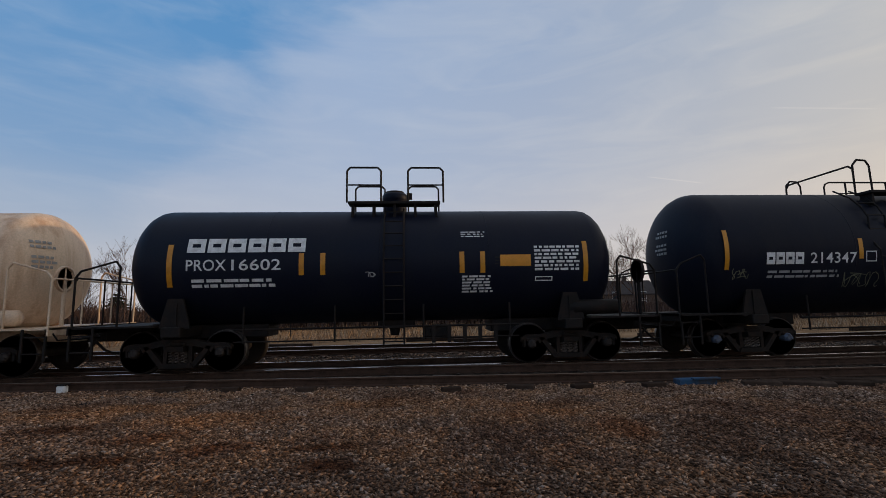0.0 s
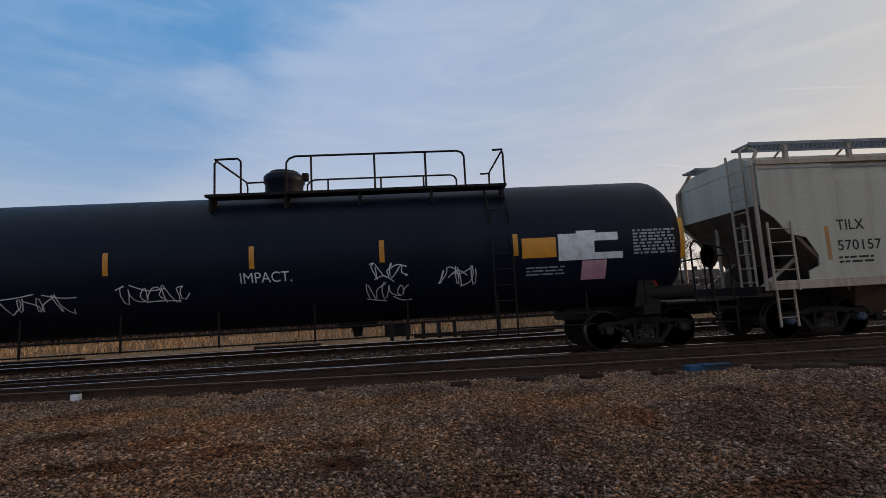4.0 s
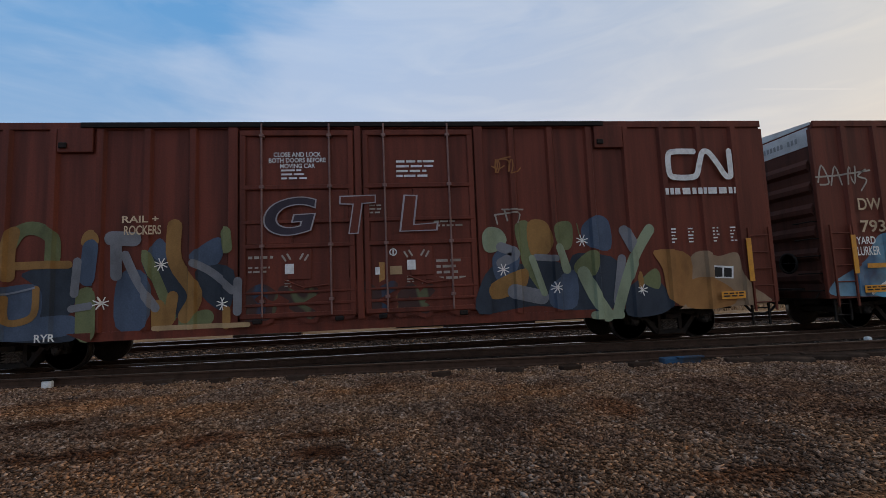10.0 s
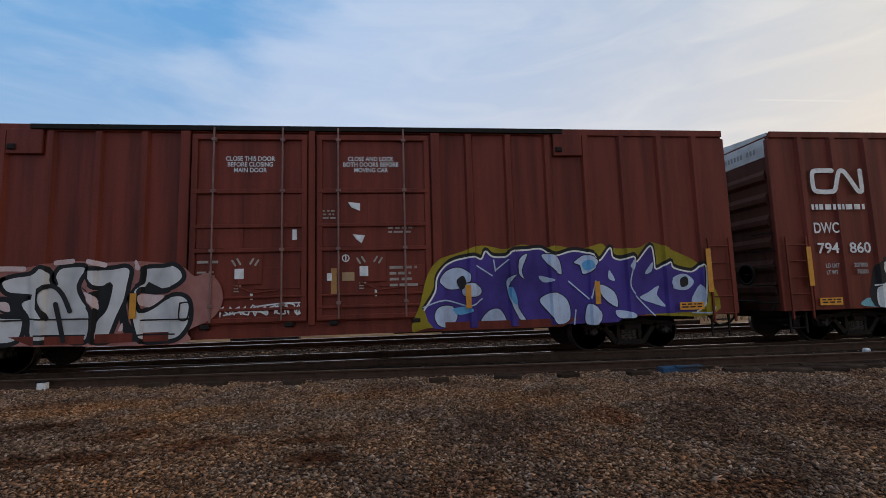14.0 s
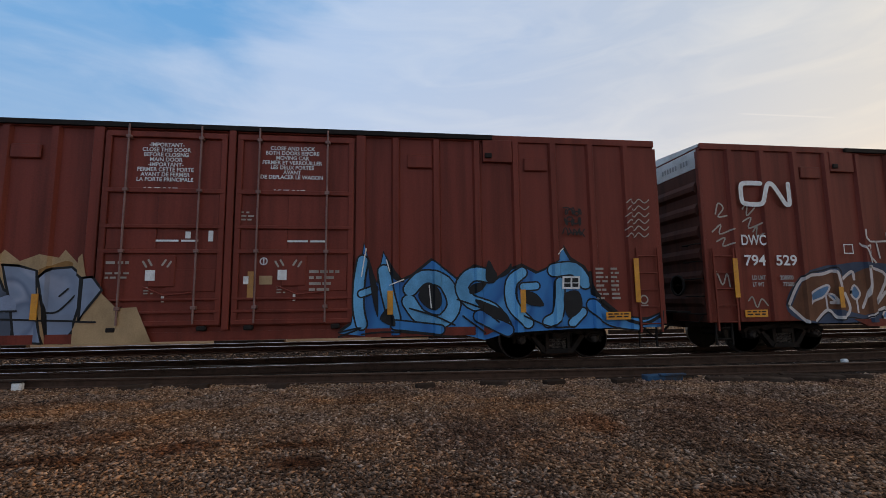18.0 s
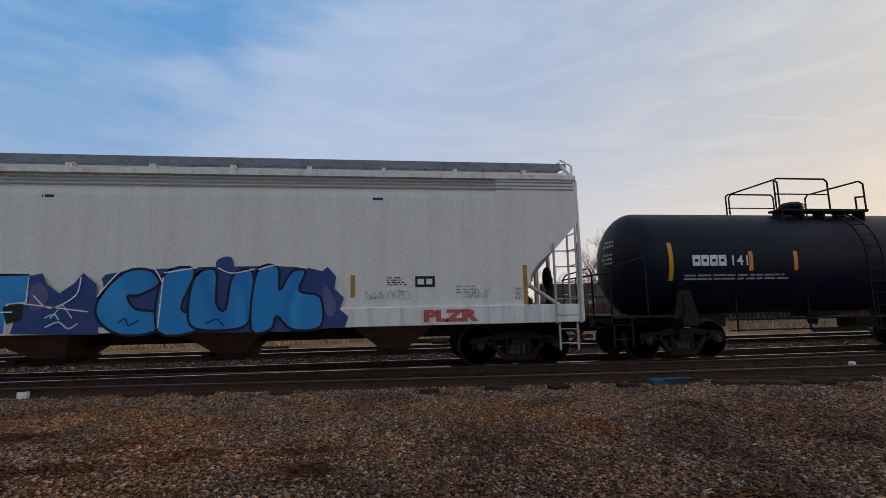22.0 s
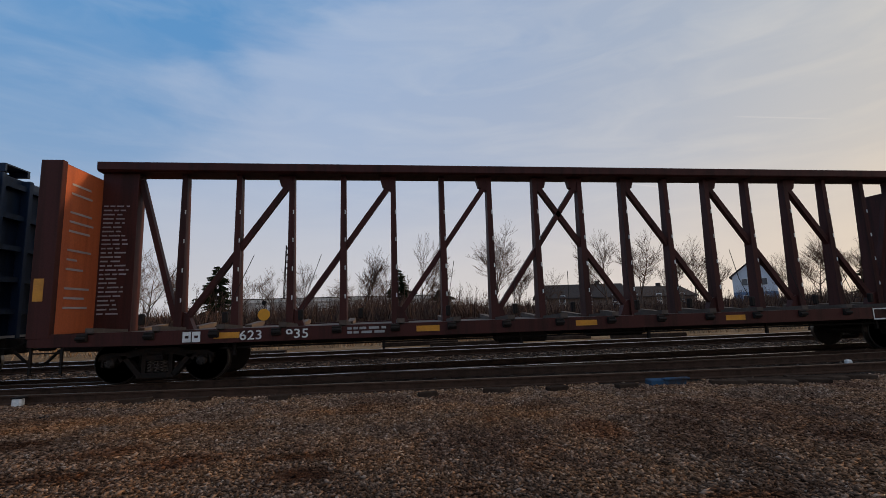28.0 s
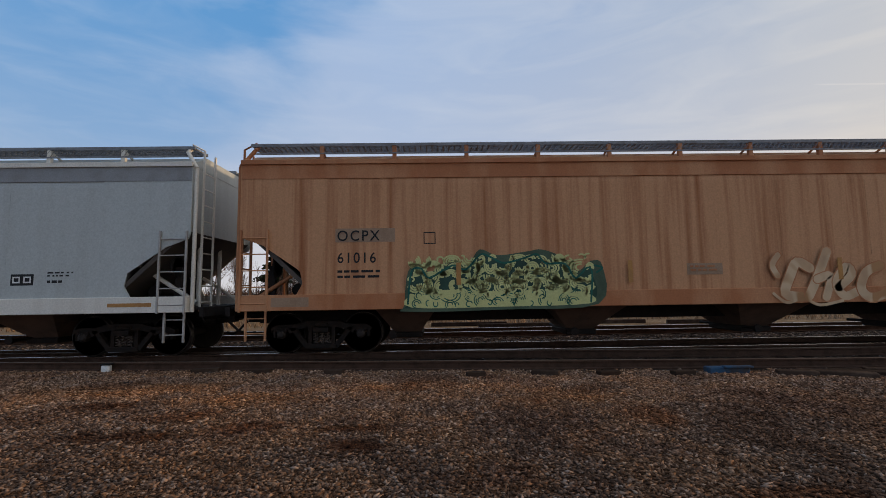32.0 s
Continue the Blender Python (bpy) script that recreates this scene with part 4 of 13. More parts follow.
# ---------------------------------------------------------------- tank cars
def tank_car(label, paint, length, radius, zc, trucks, spec, cap="dark", steel=None):
    """length: between the tips of the heads. spec: places of the platform, the dome and the ladder."""
    car = thing("tank_car", label, "tank car", "freight cars of the train")
    steel = steel or STEEL_DARK
    hl = length / 2
    depth = radius * 0.52
    prof = [(-hl, 0.05)]
    for a in np.linspace(0.08, math.pi / 2, 9):
        prof.append((-hl + depth * (1 - math.cos(a)), radius * math.sin(a)))
    prof += [(-u, r) for u, r in reversed(prof)]
    tank = part("tank", Shape().lathe(prof, (0, 0, zc), "x", 56), paint, car)
    n = max(4, int(length / 3.2))
    for i in range(1, n):
        x = -hl + depth + (length - 2 * depth) * i / n
        part("weld_seam", Shape().lathe([(x - 0.012, radius + 0.001), (x - 0.006, radius + 0.005), (x + 0.006, radius + 0.005), (x + 0.012, radius + 0.001)], (0, 0, zc), "x", 56), paint, tank)
    for e in (-1, 1):
        s, rng = Shape(), random.Random(7)
        for k in range(5):
            z, y = zc + 0.55 - k * 0.11 - (0.12 if k > 1 else 0), -0.95 if e > 0 else -0.35
            stop = y + rng.uniform(0.35, 0.6)
            while y < stop:
                w = rng.uniform(0.06, 0.12)
                q = [(y, z), (y + w, z), (y + w, z + 0.06), (y, z + 0.06)]
                s.add([(e * (hl - depth * (1 - math.sqrt(1 - (a * a + (b - zc) ** 2) / radius ** 2)) + 0.02), a, b) for a, b in q], [(0, 1, 2, 3)])
                y += w + 0.03
        stuff(part("end_stencil", s, CHALK, car))
    end = max(trucks + 2.05, hl + 0.25)
    for e in (-1, 1):
        s = Shape().box(e * (trucks - 1.7), e * (end - 0.15), -0.42, 0.42, 0.72, 1.02, 0.02)
        s.box(e * (trucks - 0.2), e * (trucks + 0.2), -1.42, 1.42, 0.80, 1.02, 0.02)
        part("stub_sill", s, steel, car)
        for y in (-1, 1):
            s = Shape()
            q = [(e * (trucks - 0.32), 0.98), (e * (trucks + 0.32), 0.98), (e * (trucks + 0.16), zc - radius * 0.55), (e * (trucks - 0.16), zc - radius * 0.55)]
            s.prism(q[::e], y * 1.24 - 0.03, y * 1.24 + 0.03)
            s.box(e * (trucks - 0.05), e * (trucks + 0.05), y * 1.0 - 0.3, y * 1.0 + 0.26, 0.98, zc - radius * 0.62)
            part("saddle", s, steel, car)
        s = Shape().box(e * (trucks + 0.35), e * (end - 0.05), -1.45, 1.45, 1.02, 1.06)
        s.box(e * (end - 0.12), e * (end - 0.05), -1.48, 1.48, 0.90, 1.08)
        part("end_platform", s, steel, car)
        s = Shape()
        x = e * (end - 0.1)
        for y in (-1.42, 1.42):
            h = e * max(trucks + 0.5, hl + 0.25 - 0.5)
            s.path([(h, y, 1.04), (h, y, 2.30), (h + e * 0.09, y, 2.42), (x - e * 0.1, y, 2.22), (x, y, 2.08), (x, y, 1.0)], 0.022)
        s.path([(x, -1.42, 2.0), (x, -1.35, 2.08), (x, 1.35, 2.08), (x, 1.42, 2.0)], 0.022)
        s.tube((x, -0.5, 1.04), (x, -0.5, 2.08), 0.018).tube((x, 0.5, 1.04), (x, 0.5, 2.08), 0.018)
        part("end_handrail", s, steel, car)
        ladder(car, e * (end - 0.55), e * (end - 0.1), -1.46, 0.38, 1.04, 2, STEEL_DARK, "stirrup")
        coupler(car, e * (end - 0.1), e)
        truck(car, e * trucks, cap)
    # brake wheel and air tank at the right-hand end
    s = Shape().lathe([(0, 0.29), (0.05, 0.29), (0.05, 0.24), (0, 0.24)], (end - 0.25, -0.9, 2.1), "x", 20)
    s.tube((end - 0.22, -0.9, 1.0), (end - 0.22, -0.9, 2.1), 0.04).tube((end - 0.22, -1.17, 2.1), (end - 0.22, -0.63, 2.1), 0.015).tube((end - 0.22, -0.9, 1.83), (end - 0.22, -0.9, 2.37), 0.015)
    part("brake_wheel", s, steel, car)
    part("air_reservoir", Shape().lathe([(-0.62, 0.06), (-0.58, 0.17), (0.58, 0.17), (0.62, 0.06)], (trucks + 0.55, -1.15, 1.27), "x", 16), steel, car)
    # outlet, pipe and rod rail below the shell
    s = Shape()
    s.path([(-trucks + 1.2, -1.18, 0.92), (trucks - 1.2, -1.18, 0.92)], 0.025)
    for i in range(max(3, int(trucks * 2 / 2.0))):
        x = -trucks + 1.4 + i * (2 * trucks - 2.8) / max(2, int(trucks * 2 / 2.0) - 1)
        s.tube((x, -1.18, 0.62), (x, -1.18, zc - radius * 0.7), 0.025)
    s.path([(-trucks + 1.2, -1.18, 0.66), (trucks - 1.2, -1.18, 0.66)], 0.018)
    part("safety_rail", s, steel, car)
    ox = spec.get("outlet", 0.3)
    s = Shape().lathe([(0, 0.10), (0.18, 0.14), (0.30, 0.14), (0.34, 0.2), (0.40, 0.2)], (ox, 0, zc - radius - 0.34), "z", 16)
    s.box(ox - 0.4, ox + 0.5, -0.3, 0.3, zc - radius - 0.12, zc - radius + 0.06, 0.03)
    part("bottom_outlet", s, STEEL_DARK, car)
    for i in range(5):
        x = ox + 0.9 + i * 0.35
        part("rail_hanger", Shape().box(x - 0.04, x + 0.04, -1.2, -1.12, 0.55, 0.93), STEEL_DARK, car)
    part("brake_cylinder", Shape().box(ox + 0.7, ox + 1.3, -0.6, 0.0, 0.6, 0.9, 0.05), STEEL_DARK, car)
    # top platform with rails
    p0, p1 = spec["platform"]
    zt = zc + radius
    pz = spec.get("deck", zt + 0.02 if spec.get("raised") else zt - 0.05)
    half_w = spec.get("half_w", 0.68)
    far_w = spec.get("far_w", half_w)
    s = Shape()
    for y in (-half_w, far_w):
        s.box(p0, p1, y - 0.2, y + 0.2, pz + 0.02, pz + 0.08)
        for x in np.linspace(p0 + 0.1, p1 - 0.1, 5):
            s.box(x - 0.03, x + 0.03, y - 0.15, y + 0.15, pz - 0.30, pz + 0.02)
    part("top_platform", s, steel, car)
    hr = spec.get("rail", 0.9)
    for y in (-half_w - 0.18, far_w + 0.18):
        for a, b, style in spec["hoops"]:
            s = Shape()
            lo, hi = pz + 0.05, pz + hr
            if style == "box":
                s.path([(a, y, lo), (a, y, hi - 0.08), (a + 0.08, y, hi), (b - 0.08, y, hi), (b, y, hi - 0.08), (b, y, lo)], 0.024)
                s.path([(a, y, (lo + hi) / 2), (b, y, (lo + hi) / 2)], 0.018)
            elif style == "slant":
                d = 1 if b > a else -1
                s.path([(a, y, lo), (a, y, lo + 0.36), (a + d * 0.12, y, lo + 0.5), (b - d * 0.35, y, hi), (b - d * 0.08, y, hi), (b, y, hi - 0.1), (b, y, lo)], 0.024)
                s.path([(a, y, lo + 0.36), (b, y, lo + 0.36)], 0.018)
            elif style == "long":
                s.path([(a, y, lo), (a, y, hi - 0.12), (a + 0.12, y, hi), (b - 0.12, y, hi), (b, y, hi - 0.12), (b, y, lo)], 0.024)
                for x in np.linspace(a, b, 4)[1:-1]:
                    s.tube((x, y, lo), (x, y, hi), 0.02)
                s.path([(a - 0.25, y, lo), (a - 0.25, y, lo + 0.18), (a - 0.15, y, lo + 0.24), (b - 0.75, y, lo + 0.24), (b - 0.65, y, lo + 0.15), (b - 0.65, y, lo)], 0.018)
            else:   # a loop over the ladder's head
                s.path([(a, y, lo), (a, y, hi - 0.3), (a + 0.1, y, hi), (b - 0.1, y, hi), (b, y, hi - 0.1), (b, y, lo)], 0.024)
                s.path([(a, y, lo + 0.3), (b, y, hi - 0.1)], 0.018)
            part("guard_rail", s, steel, car)
        for pts in spec.get("rails", ()):
            part("guard_rail", Shape().path([(x, y, z) for x, z in pts], 0.024), steel, car)
        for x, z in spec.get("posts", ()):
            part("rail_post", Shape().tube((x, y, pz), (x, y, z), 0.026), steel, car)
    for x, z in spec.get("cross", ()):
        v, w = -half_w - 0.18, far_w + 0.18
        part("cross_rail", Shape().path([(x, v, pz), (x, v, z - 0.1), (x, v + 0.1, z), (x, w - 0.1, z), (x, w, z - 0.1), (x, w, pz)], 0.024), steel, car)
    d0, dr, dh = spec["dome"]
    s = Shape().lathe([(-0.15, dr), (dh * 0.55, dr), (dh * 0.6, dr * 1.08), (dh * 0.85, dr * 1.08), (dh * 0.95, dr * 0.95), (dh, dr * 0.5)], (d0, 0, zt), "z", 24)
    dome = part("dome", s, paint, car)
    part("dome_lid", Shape().lathe([(dh * 0.98, dr * 0.82), (dh * 1.06, dr * 0.78), (dh * 1.08, dr * 0.2)], (d0, 0, zt), "z", 20).box(d0 + dr, d0 + dr + 0.14, -0.08, 0.08, zt + dh * 0.7, zt + dh), STEEL_DARK, dome)
    # side ladder that follows the shell
    lx = spec["ladder"]
    for x in (lx - 0.22, lx + 0.22):
        pts = [(x, -min(1.52, math.sqrt(max(0.0, (radius + 0.12) ** 2 - (z - zc) ** 2))) if z > zc else -(radius + 0.12), z) for z in np.linspace(0.55, zt - 0.05, 14)]
        part("ladder_stile", Shape().path(pts, 0.022), steel, car)
    for z in np.linspace(0.62, zt - 0.15, 11):
        y = -min(1.52, math.sqrt(max(0.0, (radius + 0.12) ** 2 - (z - zc) ** 2))) if z > zc else -(radius + 0.12)
        part("rung", Shape().tube((lx - 0.22, y, z), (lx + 0.22, y, z), 0.016, 5), steel, car)
    for x in spec.get("reflectors", ()):
        up = zc - 0.05 - spec.get("drop", 0.0)
        patch(car, x - 0.055, x + 0.055, up - (0.46 if abs(x) > hl - 2 else 0.24), up + (0.46 if abs(x) > hl - 2 else 0.24), tank_face(radius, zc), True, YELLOW, "reflector", 0.008)
    return car, tank_face(radius, zc)


# ---------------------------------------------------------------- covered hoppers
def hopper_car(label, paint, half, sill0, sill1, eave, trucks, bays, trim=None, band=None, cut="slope", cap="dark", roofwalk="mesh", dirty=None, brackets=11, lines=(), slope_paint=None, board=0.50):
    car = thing("covered_hopper", label, "hopper car", "freight cars of the train")
    trim = trim or paint
    W = 1.58
    # the body's round-shouldered section
    sec = [(-W, sill1), (-W, sill1 + 0.7), (-W, eave - 0.55), (-1.52, eave - 0.05), (-0.9, eave + 0.28), (0.9, eave + 0.28), (1.52, eave - 0.05), (W, eave - 0.55), (W, sill1 + 0.7), (W, sill1)]
    inner = half - 1.9
    part("body", Shape().cross(sec, -inner, inner), paint, car)
    for e in (-1, 1):
        # the ends: side sheets with a cut-out, a slope sheet between them
        edge = [(1.0, 2.70), (0.96, 2.58), (0.50, 2.41), (-0.31, 1.85), (-0.37, 1.57), (-0.24, sill1)]
        if cut == "curve":
            edge = [(1.0, 3.25), (0.93, 3.15), (0.48, 2.66), (0.02, 2.29), (-0.13, 2.07), (-0.20, 1.86), (-0.27, 1.6), (-0.27, sill1)]
        elif cut == "round":
            edge = [(1.0, 3.08), (0.72, 2.86), (0.42, 2.48), (0.0, 2.36), (-0.24, 1.94), (-0.22, 1.70), (0.05, 1.58), (0.05, sill1)]
        poly = [(0, sill1), (0, eave - 0.05), (1.9, eave - 0.05)] + [(0.9 + a, b) for a, b in edge]
        for y in (-1, 1):
            q = [(e * (inner + a), b) for a, b in poly][::e]
            part("end_side_sheet", Shape().prism(q, *sorted((y * (W - 0.03), y * (W + 0.002)))), paint, car)
        zs = 2.75 if cut == "slope" else 3.2
        s = Shape()
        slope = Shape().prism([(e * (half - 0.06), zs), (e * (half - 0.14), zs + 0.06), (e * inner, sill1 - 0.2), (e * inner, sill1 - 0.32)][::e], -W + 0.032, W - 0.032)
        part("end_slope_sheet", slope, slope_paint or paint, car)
        s.prism([(e * (half - 0.06), zs + 0.002), (e * (half - 0.06), eave + 0.05), (e * (half - 0.14), eave + 0.05), (e * (half - 0.14), zs + 0.062)][::e], -W + 0.03, W - 0.03)
        s.cross([(-W, eave - 0.05), (-0.9, eave + 0.28), (0.9, eave + 0.28), (W, eave - 0.05)], e * inner, e * (half - 0.05))
        part("end_wall", s, paint, car)
        # corner posts, end platform, braces, ladders
        for y in (-1.5, 1.5):
            x, i = e * (half + 0.05), e * (half - 0.22)
            s = Shape().path([(x, y, sill0), (x, y, eave - 0.12), (i, y * 0.93, eave + 0.28), (i, y * 0.8, eave + 0.42)], 0.045, 8)
            part("corner_post", s, trim, car)
            part("end_brace", Shape().tube((e * (half - 0.1), y * 0.7, 1.2), (e * (half - 1.7), y * 0.7, sill1 + 0.9), 0.05), trim, car)
            part("end_strut", Shape().tube((e * (half - 0.35), y / 3, 1.1), (e * (half - 0.35), y / 3, zs), 0.05), trim, car)
        part("end_platform", Shape().box(e * (half - 1.9), e * (half + 0.28), -1.45, 1.45, sill0 + 0.05, sill0 + 0.10).box(e * (half + 0.2), e * (half + 0.3), -1.5, 1.5, sill0 - 0.1, sill0 + 0.1), STEEL_DARK, car)
        x0, x1 = (half - 0.62, half - 0.05) if e > 0 else (-half + 0.05, -half + 0.62)
        iron = trim if trim in (HOP_TRIM, HOP_RUST_B) else HOP_IRON
        ladder(car, x0, x1, -W - 0.05, sill0 - 0.02, 2.75, 5, iron, "side_ladder", 0.014)
        ladder(car, x0 + 0.1, x1 - 0.05, -W + 0.06, 0.36, sill0, 2, iron, "stirrup", 0.014)
        s = Shape()
        for y in (-1.25, -0.75):
            s.box(e * (half + 0.06), e * (half + 0.10), y - 0.02, y + 0.02, sill0, eave + 0.35)
        s.tube((e * (half + 0.08), -1.25, sill0 + 0.2), (e * (half + 0.08), -0.75, sill0 + 0.2), 0.016, 5)
        s.path([(e * (half + 0.08), -1.25, eave + 0.35), (e * (half - 0.2), -1.25, eave + 0.5)], 0.02)
        rails = part("end_ladder", s, trim, car)
        rung = Shape().tube((e * (half + 0.08), -1.25, sill0 + 0.2), (e * (half + 0.08), -0.75, sill0 + 0.2), 0.016, 5).mesh("rung", trim)
        for i in range(1, 9):
            part("rung", rung, [], rails, at=pose(0, 0, i * (eave - sill0) / 9))
        s = Shape().lathe([(0, 0.26), (0.05, 0.26), (0.05, 0.21), (0, 0.21)], (e * (half - 0.6), -1.0, 2.0), "x", 18)
        s.box(e * (half - 0.60), e * (half - 0.45), -1.05, -0.95, 1.2, 2.0)
        part("brake_wheel", s, STEEL_DARK, car)
        part("air_reservoir", Shape().lathe([(-0.35, 0.15), (0.35, 0.15)], (e * (half - 1.1), -0.6, 1.45), "y", 14), STEEL_DARK, car)
        part("brake_valve", Shape().box(e * (half - 1.4), e * (half - 0.9), 0.1, 0.6, 1.25, 1.8, 0.04), STEEL_DARK, car)
        coupler(car, e * (half + 0.1), e)
        truck(car, e * trucks, cap)
    s = Shape()
    for y in (-1, 1):
        a, b = sorted((y * (W + 0.05), y * (W - 0.10)))
        s.box(-half, half, a, b, sill0, sill1, 0.01)
    part("side_sill", s, trim, car)
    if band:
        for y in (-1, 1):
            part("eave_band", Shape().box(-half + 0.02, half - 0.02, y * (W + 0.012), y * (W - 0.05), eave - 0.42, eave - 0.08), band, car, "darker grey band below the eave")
    for z in lines:
        part("side_crease", Shape().box(-half + 0.05, half - 0.05, -W - 0.014, -W, z - 0.014, z + 0.014), HOP_BAND, car)
    part("eave_rail", Shape().box(-half, half, -W - 0.05, -W + 0.06, eave - 0.10, eave).box(-half, half, W - 0.06, W + 0.05, eave - 0.10, eave), trim, car)
    # discharge bays
    for xc, t in bays:
        s = Shape()
        b = 0.30 if t < 1.2 else t * 0.7
        v = [(xc - t, -1.45, sill0 + 0.1), (xc + t, -1.45, sill0 + 0.1), (xc + t, 1.45, sill0 + 0.1), (xc - t, 1.45, sill0 + 0.1), (xc - b, -0.55, 0.42), (xc + b, -0.55, 0.42), (xc + b, 0.55, 0.42), (xc - b, 0.55, 0.42)]
        s.add(v, [(0, 1, 2, 3), (4, 7, 6, 5), (0, 4, 5, 1), (1, 5, 6, 2), (2, 6, 7, 3), (3, 7, 4, 0)])
        bay = part("discharge_bay", s, dirty or STEEL_DARK, car)
        part("outlet_gate", Shape().box(xc - b - 0.06, xc + b + 0.06, -0.65, 0.65, 0.30, 0.43, 0.02).tube((xc - 0.3, -1.1, 0.42), (xc - 0.3, 1.1, 0.42), 0.04).lathe([(-1.14, 0.09), (-1.08, 0.09)], (xc - 0.3, 0, 0.42), "y", 12), STEEL_DARK, bay)
    part("centre_sill", Shape().box(-half, half, -0.33, 0.33, 0.66, 1.0), STEEL_DARK, car)
    # side seams
    for x in np.linspace(-inner, inner, 9):
        s = Shape()
        for y in (-1,):
            s.box(x - 0.012, x + 0.012, y * (W + 0.005), y * W, sill1 + 0.7, eave - 0.55)
        part("panel_seam", s, paint, car)
    # running boards on brackets along the roof
    for y in (-1.05, 1.05):
        s = Shape()
        z = eave + board
        s.box(-half + 0.1, half - 0.1, y - 0.30, y - 0.27, z - 0.035, z + 0.035)
        s.box(-half + 0.1, half - 0.1, y + 0.27, y + 0.30, z - 0.035, z + 0.035)
        k = 150 if roofwalk == "mesh" else 40
        for i in range(k):
            x = -half + 0.12 + i * (2 * half - 0.24) / (k - 1)
            s.box(x - 0.012, x + 0.012, y - 0.28, y + 0.28, z - 0.02, z + 0.02)
        for j in (-0.14, 0.0, 0.14):
            s.box(-half + 0.1, half - 0.1, y + j - 0.01, y + j + 0.01, z - 0.02, z + 0.02)
        if roofwalk == "mesh":
            for i in range(180):
                x = -half + 0.12 + i * (2 * half - 0.4) / 179
                s.tube((x, y - 0.30, z - 0.20), (x + 0.12, y - 0.30, z - 0.03), 0.008, 3)
            s.box(-half + 0.1, half - 0.1, y - 0.31, y - 0.29, z - 0.215, z - 0.185)
        else:
            s.box(-half + 0.1, half - 0.1, y - 0.31, y - 0.30, z - 0.13, z + 0.035)
        part("running_board", s, BOARD, car)
        for i in range(brackets):
            x = (i - (brackets - 1) / 2) * 1.645
            part("board_bracket", Shape().box(x - 0.045, x + 0.045, y - 0.30, y - 0.22, eave - 0.03, z - 0.02).tube((x, y - 0.26, z - 0.05), (x, y + 0.22, eave + 0.15), 0.025, 4), trim, car)
    for x in np.linspace(-half + 1.8, half - 1.8, 4):
        part("roof_hatch", Shape().lathe([(0, 0.42), (0.12, 0.42), (0.16, 0.3)], (x, 0, eave + 0.26), "z", 18), paint, car)

    def face(z):
        pts = [(sill0, W + 0.05), (sill1, W + 0.05), (sill1 + 0.001, W), (sill1 + 0.7, W), (eave - 0.55, W), (eave, 1.52)]
        return float(np.interp(z, [p[0] for p in pts], [p[1] for p in pts])) if z > sill1 else W + 0.05
    return car, face


